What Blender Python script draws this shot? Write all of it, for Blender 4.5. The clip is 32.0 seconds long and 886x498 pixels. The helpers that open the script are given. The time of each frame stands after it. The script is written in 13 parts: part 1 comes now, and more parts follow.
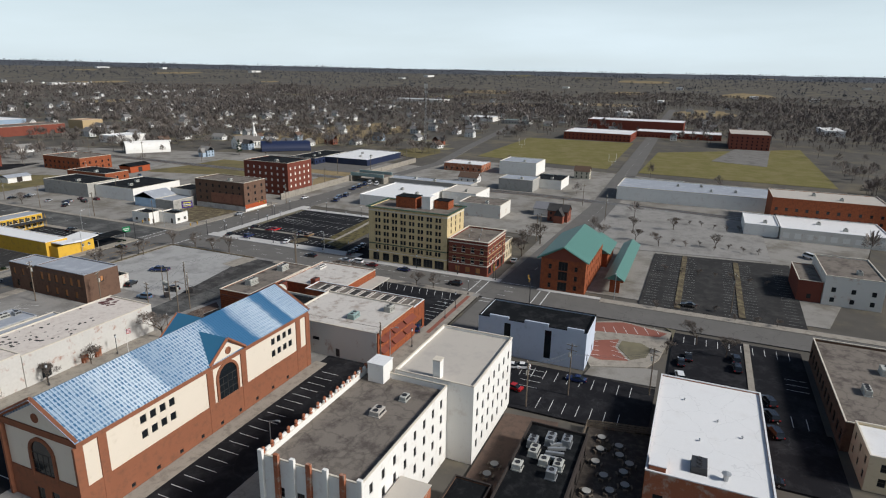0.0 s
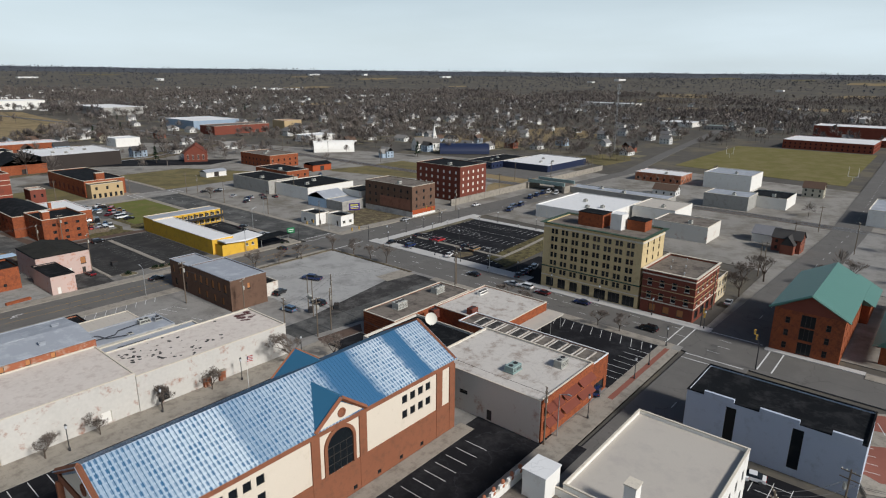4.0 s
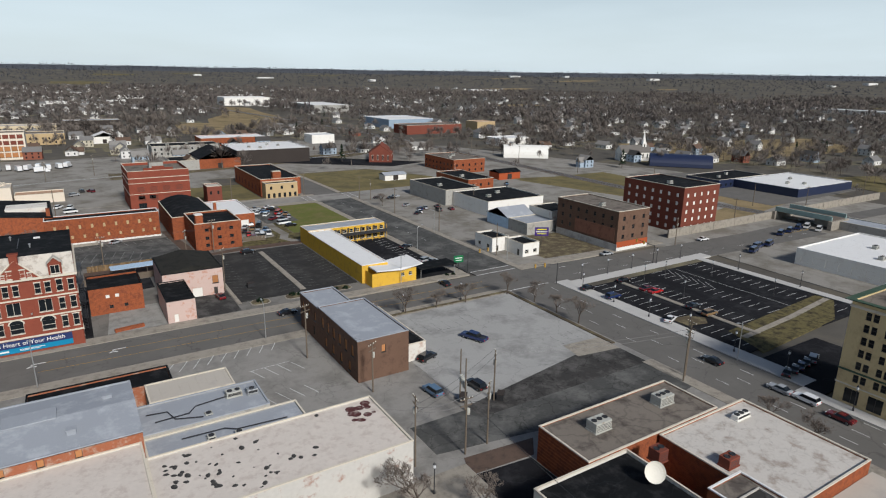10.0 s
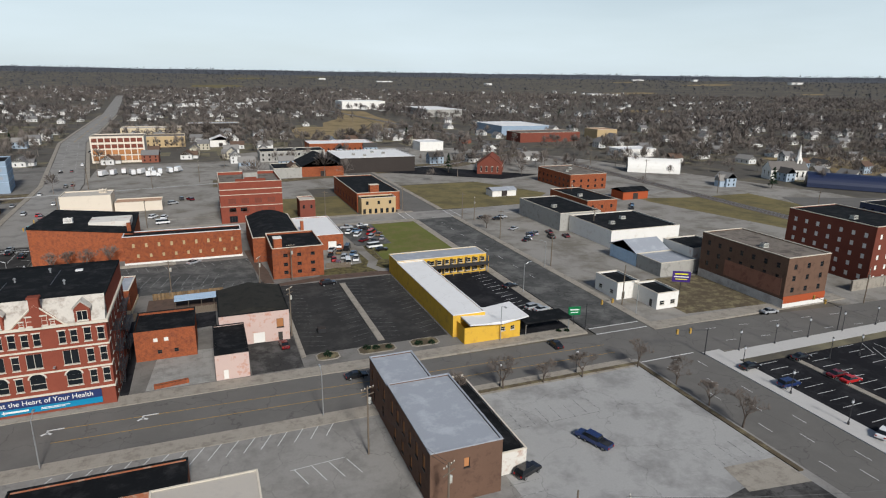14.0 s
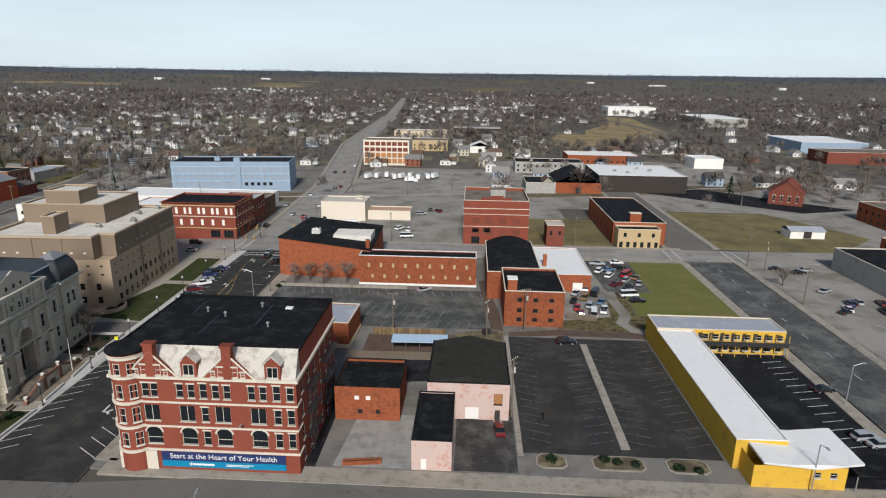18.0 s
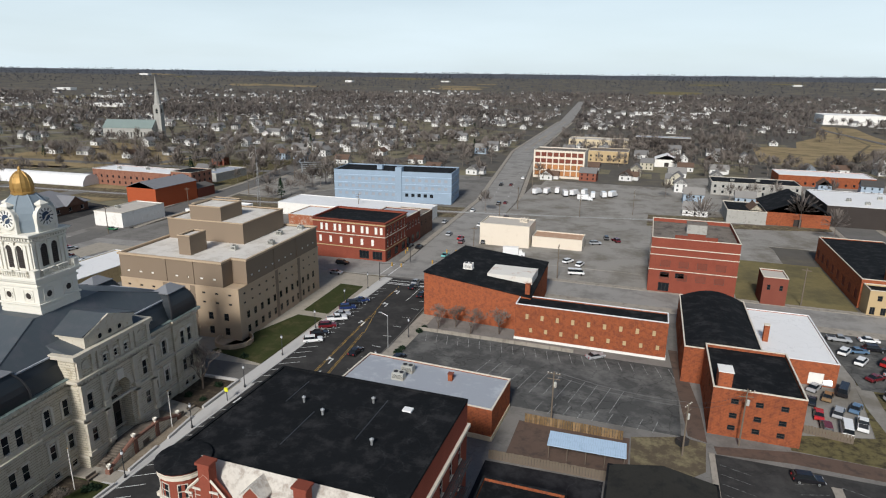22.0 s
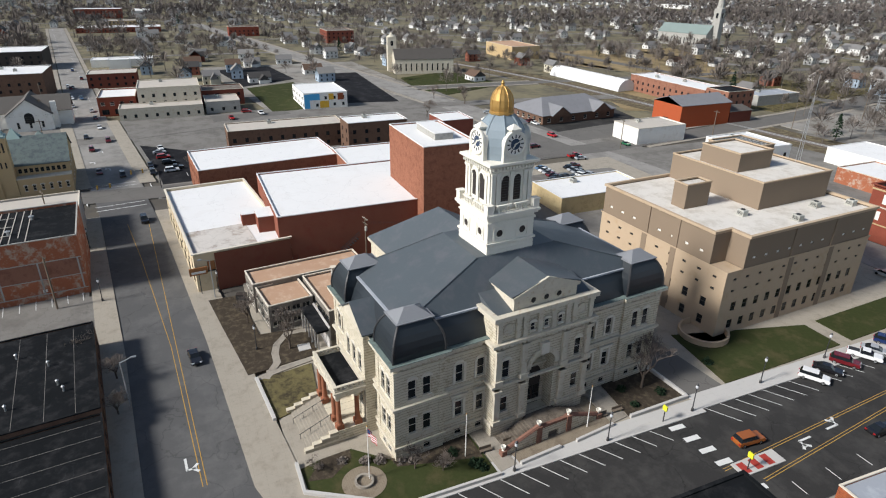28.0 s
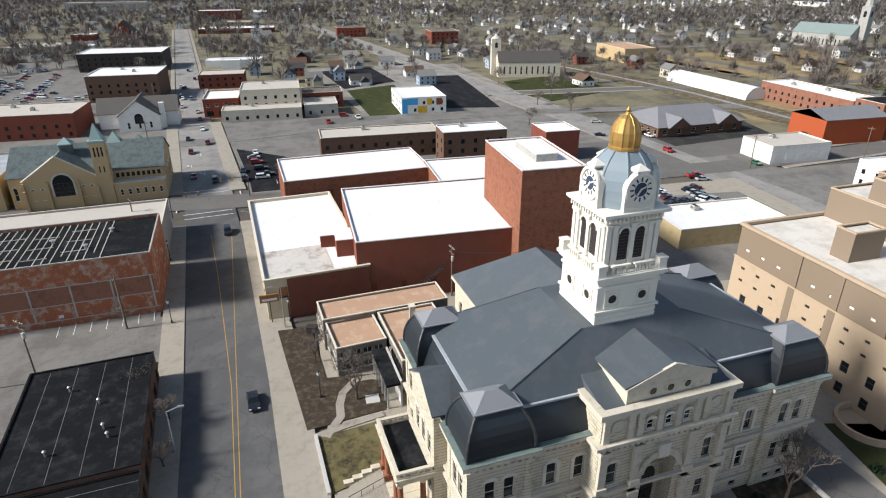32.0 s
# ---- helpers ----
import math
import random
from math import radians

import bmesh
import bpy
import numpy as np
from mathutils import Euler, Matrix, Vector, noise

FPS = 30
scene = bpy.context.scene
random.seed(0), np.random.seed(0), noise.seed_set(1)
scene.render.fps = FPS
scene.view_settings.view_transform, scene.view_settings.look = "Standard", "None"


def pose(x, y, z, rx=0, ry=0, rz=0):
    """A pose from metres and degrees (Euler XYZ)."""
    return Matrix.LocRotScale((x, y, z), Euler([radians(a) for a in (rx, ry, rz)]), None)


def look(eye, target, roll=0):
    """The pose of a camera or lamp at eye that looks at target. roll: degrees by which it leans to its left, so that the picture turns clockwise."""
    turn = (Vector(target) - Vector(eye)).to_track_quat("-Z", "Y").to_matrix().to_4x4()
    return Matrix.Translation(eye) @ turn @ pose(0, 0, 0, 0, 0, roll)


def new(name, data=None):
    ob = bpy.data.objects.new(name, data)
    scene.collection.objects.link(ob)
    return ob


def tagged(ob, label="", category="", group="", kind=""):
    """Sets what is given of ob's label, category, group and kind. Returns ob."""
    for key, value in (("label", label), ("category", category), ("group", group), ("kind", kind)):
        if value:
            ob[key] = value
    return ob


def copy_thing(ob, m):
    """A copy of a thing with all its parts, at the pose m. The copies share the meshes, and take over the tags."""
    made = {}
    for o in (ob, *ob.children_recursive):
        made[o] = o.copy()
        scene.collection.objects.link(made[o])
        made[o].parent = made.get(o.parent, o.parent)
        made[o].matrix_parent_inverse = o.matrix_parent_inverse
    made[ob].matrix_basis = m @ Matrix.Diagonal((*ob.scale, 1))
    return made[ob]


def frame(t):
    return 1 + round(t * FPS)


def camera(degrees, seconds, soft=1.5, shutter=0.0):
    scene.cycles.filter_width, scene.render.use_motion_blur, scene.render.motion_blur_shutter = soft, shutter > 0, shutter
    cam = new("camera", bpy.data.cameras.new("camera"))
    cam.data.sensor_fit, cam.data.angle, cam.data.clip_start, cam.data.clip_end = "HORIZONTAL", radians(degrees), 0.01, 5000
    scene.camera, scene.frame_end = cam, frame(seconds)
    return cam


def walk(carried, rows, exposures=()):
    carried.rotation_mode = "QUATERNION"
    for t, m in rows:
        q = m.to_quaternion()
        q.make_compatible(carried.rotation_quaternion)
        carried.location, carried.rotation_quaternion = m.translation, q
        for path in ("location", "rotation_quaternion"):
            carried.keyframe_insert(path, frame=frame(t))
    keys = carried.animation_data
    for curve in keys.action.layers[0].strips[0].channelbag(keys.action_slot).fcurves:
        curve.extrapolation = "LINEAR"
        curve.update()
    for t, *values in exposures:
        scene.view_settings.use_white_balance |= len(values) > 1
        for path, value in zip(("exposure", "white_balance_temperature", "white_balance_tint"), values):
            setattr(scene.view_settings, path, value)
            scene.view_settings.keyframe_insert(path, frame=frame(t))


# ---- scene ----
cam = camera(72.27, 32.0, soft=1.15)
walk(cam, [
    (0, look((-0.00, -0.00, 67.99), (88.54, 37.28, 40.23), 1.19)),
    (0.5, look((4.02, 1.92, 67.47), (91.11, 42.50, 39.74), 1.14)),
    (1, look((8.05, 3.92, 66.89), (93.60, 47.64, 39.16), 1.11)),
    (1.5, look((12.09, 6.01, 66.30), (96.00, 52.82, 38.56), 1.00)),
    (2, look((16.10, 8.18, 65.69), (98.18, 58.14, 37.99), 1.07)),
    (2.5, look((20.06, 10.38, 65.08), (100.23, 63.36, 37.40), 0.91)),
    (3, look((23.96, 12.67, 64.50), (102.10, 68.63, 36.88), 0.90)),
    (3.5, look((27.82, 15.04, 63.93), (103.79, 73.95, 36.41), 0.78)),
    (5.5, look((42.45, 27.17, 61.38), (109.38, 96.25, 34.05), 0.52)),
    (6, look((45.66, 30.53, 60.88), (110.27, 101.73, 33.39), 0.76)),
    (6.5, look((48.88, 33.98, 60.40), (111.24, 107.19, 32.96), 0.76)),
    (7, look((52.04, 37.58, 59.93), (111.96, 112.81, 32.54), 0.71)),
    (7.5, look((55.15, 41.32, 59.46), (112.48, 118.48, 31.90), 0.82)),
    (8, look((58.32, 45.23, 59.14), (114.87, 123.02, 31.72), 0.78)),
    (8.5, look((61.46, 49.29, 59.04), (117.80, 127.23, 31.61), 0.90)),
    (9, look((64.50, 53.36, 59.04), (119.59, 132.22, 31.71), 0.90)),
    (9.5, look((67.42, 57.29, 59.10), (120.46, 137.55, 31.79), 0.80)),
    (10, look((70.28, 61.12, 59.20), (121.32, 142.64, 31.85), 0.85)),
    (10.5, look((73.04, 64.95, 59.33), (122.13, 147.69, 32.06), 0.92)),
    (11, look((75.66, 68.80, 59.44), (122.95, 152.59, 32.17), 0.95)),
    (11.5, look((78.14, 72.67, 59.50), (123.25, 157.66, 32.25), 0.86)),
    (12, look((80.47, 76.55, 59.53), (123.24, 162.72, 32.24), 0.89)),
    (12.5, look((82.69, 80.45, 59.56), (123.13, 167.75, 32.30), 0.80)),
    (13, look((84.77, 84.40, 59.63), (123.38, 172.53, 32.41), 0.66)),
    (13.5, look((86.71, 88.55, 59.72), (123.97, 177.24, 32.44), 0.65)),
    (14, look((88.40, 92.77, 59.88), (123.58, 182.38, 32.81), 0.81)),
    (14.5, look((89.95, 96.98, 60.07), (118.62, 188.87, 33.00), 0.77)),
    (15, look((91.39, 101.18, 60.33), (114.40, 194.65, 33.23), 0.83)),
    (15.5, look((92.70, 105.34, 60.66), (111.12, 199.80, 33.50), 0.76)),
    (17.5, look((95.32, 122.34, 62.05), (95.22, 218.59, 34.92), 0.80)),
    (18, look((95.33, 126.92, 62.24), (90.87, 223.08, 35.13), 0.77)),
    (18.5, look((95.18, 131.53, 62.39), (86.63, 227.41, 35.30), 0.69)),
    (19, look((94.88, 136.16, 62.51), (82.77, 231.68, 35.49), 0.64)),
    (19.5, look((94.39, 140.82, 62.65), (79.09, 235.90, 35.71), 0.57)),
    (20, look((93.73, 145.47, 62.83), (75.04, 239.93, 35.85), 0.61)),
    (20.5, look((92.94, 150.10, 63.04), (70.50, 243.75, 36.09), 0.55)),
    (21, look((91.94, 154.72, 63.28), (66.35, 247.55, 36.27), 0.53)),
    (21.5, look((90.79, 159.33, 63.49), (62.48, 251.37, 36.52), 0.51)),
    (22, look((89.51, 163.77, 63.58), (58.66, 254.95, 36.50), 0.68)),
    (22.5, look((88.08, 168.01, 63.50), (53.26, 257.80, 36.55), 0.69)),
    (23, look((86.38, 172.05, 63.34), (45.06, 259.04, 36.41), 1.09)),
    (23.5, look((84.44, 175.74, 63.22), (37.69, 259.96, 36.33), 0.85)),
    (24, look((82.32, 179.22, 63.23), (29.52, 259.89, 36.67), 1.11)),
    (24.5, look((80.08, 182.44, 63.31), (18.13, 256.28, 36.66), 1.09)),
    (25, look((77.86, 185.20, 63.37), (8.59, 252.19, 36.66), 1.28)),
    (25.5, look((75.79, 187.43, 63.35), (1.85, 249.19, 36.55), 1.22)),
    (26, look((73.93, 189.20, 63.28), (-3.16, 245.31, 33.12), 1.15)),
    (26.5, look((72.35, 190.60, 63.12), (-6.83, 240.79, 28.32), 1.07)),
    (28.5, look((65.70, 194.43, 62.26), (-19.28, 226.47, 20.40), 0.59)),
    (29, look((63.92, 195.30, 62.27), (-22.47, 223.41, 20.46), 0.47)),
    (29.5, look((62.06, 196.12, 62.27), (-25.34, 221.00, 20.53), 0.34)),
    (30, look((60.18, 196.92, 62.27), (-27.94, 219.23, 20.59), 0.13)),
    (30.5, look((58.23, 197.71, 62.29), (-30.21, 218.75, 20.63), 0.07)),
    (31, look((56.05, 198.48, 62.29), (-32.42, 219.39, 20.62), -0.04)),
    (31.5, look((53.60, 199.29, 62.23), (-34.83, 220.38, 20.58), -0.16)),
    (32, look((50.93, 200.15, 62.16), (-37.45, 221.43, 20.50), -0.24)),
], exposures=[(0.0, -0.03), (2.0, -0.1), (7.0, -0.14), (12.0, -0.09), (15.0, -0.06), (20.0, 0.02), (24.0, 0.04), (26.0, 0.0), (27.0, 0.17), (28.4, 0.54), (29.0, 0.66), (32.0, 0.66)])

# world, sun
SUN_AZ, SUN_EL = 178.5, 36.0          # the sun stands in the south
world = bpy.data.worlds.new("sky")
scene.world = world
world.use_nodes = True
wn, wl = world.node_tree.nodes, world.node_tree.links
sky = wn.new("ShaderNodeTexSky")
sky.sky_type = "NISHITA"
sky.sun_disc = False
sky.sun_elevation, sky.sun_rotation = radians(SUN_EL), radians(SUN_AZ)
sky.air_density, sky.dust_density, sky.ozone_density = 1.0, 1.2, 1.5
veil = wn.new("ShaderNodeTexNoise")
veil.inputs["Scale"].default_value, veil.inputs["Detail"].default_value = 2.2, 6
coord = wn.new("ShaderNodeTexCoord")
stretch = wn.new("ShaderNodeMapping")
stretch.inputs["Scale"].default_value = (1, 1, 6)
ramp = wn.new("ShaderNodeValToRGB")
ramp.color_ramp.elements[0].position, ramp.color_ramp.elements[0].color = 0.3, (0.72, 0.72, 0.72, 1)
ramp.color_ramp.elements[1].position, ramp.color_ramp.elements[1].color = 0.75, (0.94, 0.94, 0.94, 1)
apart = wn.new("ShaderNodeSeparateXYZ")
thin = wn.new("ShaderNodeMapRange")          # the pale winter haze thins out upwards into deep blue
thin.interpolation_type = "SMOOTHSTEP"
for k, v in ((1, 0.04), (2, 0.34), (3, 1.0), (4, 0.0)):
    thin.inputs[k].default_value = v
haze = wn.new("ShaderNodeMath")
haze.operation = "MULTIPLY"
mixer = wn.new("ShaderNodeMix")
mixer.data_type = "RGBA"
mixer.inputs[7].default_value = (10.5, 12.3, 13.4, 1)
wl.new(coord.outputs["Generated"], stretch.inputs[0])
wl.new(stretch.outputs[0], veil.inputs["Vector"])
wl.new(veil.outputs["Fac"], ramp.inputs[0])
wl.new(coord.outputs["Generated"], apart.inputs[0])
wl.new(apart.outputs[2], thin.inputs[0])
wl.new(ramp.outputs[0], haze.inputs[0])
wl.new(thin.outputs[0], haze.inputs[1])
wl.new(haze.outputs[0], mixer.inputs[0])
wl.new(sky.outputs[0], mixer.inputs[6])
wl.new(mixer.outputs[2], wn["Background"].inputs[0])
wn["Background"].inputs[1].default_value = 0.076
sun = new("sun", bpy.data.lights.new("sun", "SUN"))
sun.data.energy, sun.data.angle, sun.data.color = 3.95, radians(9.0), (1.0, 0.98, 0.95)
sa, se = radians(SUN_AZ), radians(SUN_EL)
sun.matrix_world = look((0, 0, 300), (-300 * math.sin(sa) * math.cos(se), -300 * math.cos(sa) * math.cos(se), 300 - 300 * math.sin(se)))


# materials
def mat(name, color, rough=0.8, var=0.18, grain=3.0, blotch=0.15, stain=None, amount=0.35, bump=0.15, metal=0.0, spread=0.0, stripes=None, cracks=None):
    """Paint, masonry or ground: base colour with fine grain, large blotches, an optional stain colour and relief; sizes in 1/m."""
    m = bpy.data.materials.new(name)
    m.use_nodes = True
    n, l = m.node_tree.nodes, m.node_tree.links
    b = n["Principled BSDF"]
    tc = n.new("ShaderNodeTexCoord")
    fine, big = n.new("ShaderNodeTexNoise"), n.new("ShaderNodeTexNoise")
    fine.inputs["Scale"].default_value, fine.inputs["Detail"].default_value = grain, 4
    big.inputs["Scale"].default_value, big.inputs["Detail"].default_value = blotch, 5
    for t in (fine, big):
        l.new(tc.outputs["Object"], t.inputs["Vector"])
    mix = n.new("ShaderNodeMix")
    mix.data_type, mix.blend_type = "RGBA", "MIX"
    c = Vector(color)
    mix.inputs[6].default_value = (*(c * (1 - var)), 1)
    mix.inputs[7].default_value = (*(min(1, v) for v in c * (1 + var)), 1)
    add = n.new("ShaderNodeMath")
    add.operation = "MULTIPLY_ADD"
    add.inputs[1].default_value, add.inputs[2].default_value = 0.5, 0.0
    l.new(fine.outputs["Fac"], add.inputs[0])
    half = n.new("ShaderNodeMath")
    half.operation = "MULTIPLY_ADD"
    half.inputs[1].default_value = 0.5
    l.new(big.outputs["Fac"], half.inputs[0])
    l.new(add.outputs[0], half.inputs[2])
    l.new(half.outputs[0], mix.inputs[0])
    out = mix.outputs[2]
    if stain:
        r = n.new("ShaderNodeValToRGB")
        r.color_ramp.elements[0].position, r.color_ramp.elements[1].position = 0.62 - amount * 0.4, 0.72 - amount * 0.25
        sm = n.new("ShaderNodeMix")
        sm.data_type = "RGBA"
        sm.inputs[7].default_value = (*stain, 1)
        sn = n.new("ShaderNodeTexNoise")
        sn.inputs["Scale"].default_value, sn.inputs["Detail"].default_value, sn.inputs["Roughness"].default_value = blotch * 2.3, 8, 0.7
        l.new(tc.outputs["Object"], sn.inputs["Vector"])
        l.new(sn.outputs["Fac"], r.inputs[0])
        l.new(r.outputs[0], sm.inputs[0])
        l.new(out, sm.inputs[6])
        out = sm.outputs[2]
    if spread:
        oi, hs = n.new("ShaderNodeObjectInfo"), n.new("ShaderNodeHueSaturation")
        mr = n.new("ShaderNodeMapRange")
        mr.inputs[3].default_value, mr.inputs[4].default_value = 1 - spread, 1 + spread
        l.new(oi.outputs["Random"], mr.inputs[0])
        l.new(mr.outputs[0], hs.inputs["Value"])
        l.new(out, hs.inputs["Color"])
        out = hs.outputs[0]
    if stripes:
        wv = n.new("ShaderNodeTexBrick")
        wv.inputs["Scale"].default_value = stripes[0]
        wv.inputs["Mortar Size"].default_value = stripes[1]
        wv.inputs["Row Height"].default_value, wv.inputs["Brick Width"].default_value = stripes[2], stripes[3]
        wv.inputs["Color1"].default_value = wv.inputs["Color2"].default_value = (1, 1, 1, 1)
        wv.inputs["Mortar"].default_value = (stripes[4],) * 3 + (1,)
        mp = n.new("ShaderNodeMapping")
        mp.inputs["Rotation"].default_value = stripes[5] if len(stripes) > 5 else (0, 0, 0)
        l.new(tc.outputs["Object"], mp.inputs[0])
        l.new(mp.outputs[0], wv.inputs["Vector"])
        mu = n.new("ShaderNodeMix")
        mu.data_type, mu.blend_type = "RGBA", "MULTIPLY"
        mu.inputs[0].default_value = 1
        l.new(out, mu.inputs[6])
        l.new(wv.outputs["Color"], mu.inputs[7])
        out = mu.outputs[2]
    if cracks:
        vo, cr = n.new("ShaderNodeTexVoronoi"), n.new("ShaderNodeValToRGB")
        vo.feature = "DISTANCE_TO_EDGE"
        vo.inputs["Scale"].default_value = cracks[0]
        wp, wa = n.new("ShaderNodeTexNoise"), n.new("ShaderNodeVectorMath")
        wp.inputs["Scale"].default_value, wp.inputs["Detail"].default_value = cracks[0] * 2.5, 4
        wa.operation = "MULTIPLY_ADD"
        wa.inputs[1].default_value = (1.5 / cracks[0] * 0.35,) * 3
        l.new(tc.outputs["Object"], wp.inputs["Vector"])
        l.new(wp.outputs["Color"], wa.inputs[0])
        l.new(tc.outputs["Object"], wa.inputs[2])
        l.new(wa.outputs[0], vo.inputs["Vector"])
        cr.color_ramp.elements[0].position, cr.color_ramp.elements[0].color = 0.0, (cracks[2],) * 3 + (1,)
        cr.color_ramp.elements[1].position, cr.color_ramp.elements[1].color = cracks[1], (1, 1, 1, 1)
        l.new(vo.outputs["Distance"], cr.inputs[0])
        cm = n.new("ShaderNodeMix")
        cm.data_type, cm.blend_type = "RGBA", "MULTIPLY"
        cm.inputs[0].default_value = 1
        l.new(out, cm.inputs[6])
        l.new(cr.outputs[0], cm.inputs[7])
        out = cm.outputs[2]
    l.new(out, b.inputs["Base Color"])
    b.inputs["Roughness"].default_value, b.inputs["Metallic"].default_value = rough, metal
    b.inputs["Specular IOR Level"].default_value = 0.5 if rough < 0.6 else 0.05
    if bump:
        bp = n.new("ShaderNodeBump")
        bp.inputs["Strength"].default_value, bp.inputs["Distance"].default_value = bump, 0.05
        l.new(fine.outputs["Fac"], bp.inputs["Height"])
        l.new(bp.outputs[0], b.inputs["Normal"])
    return m


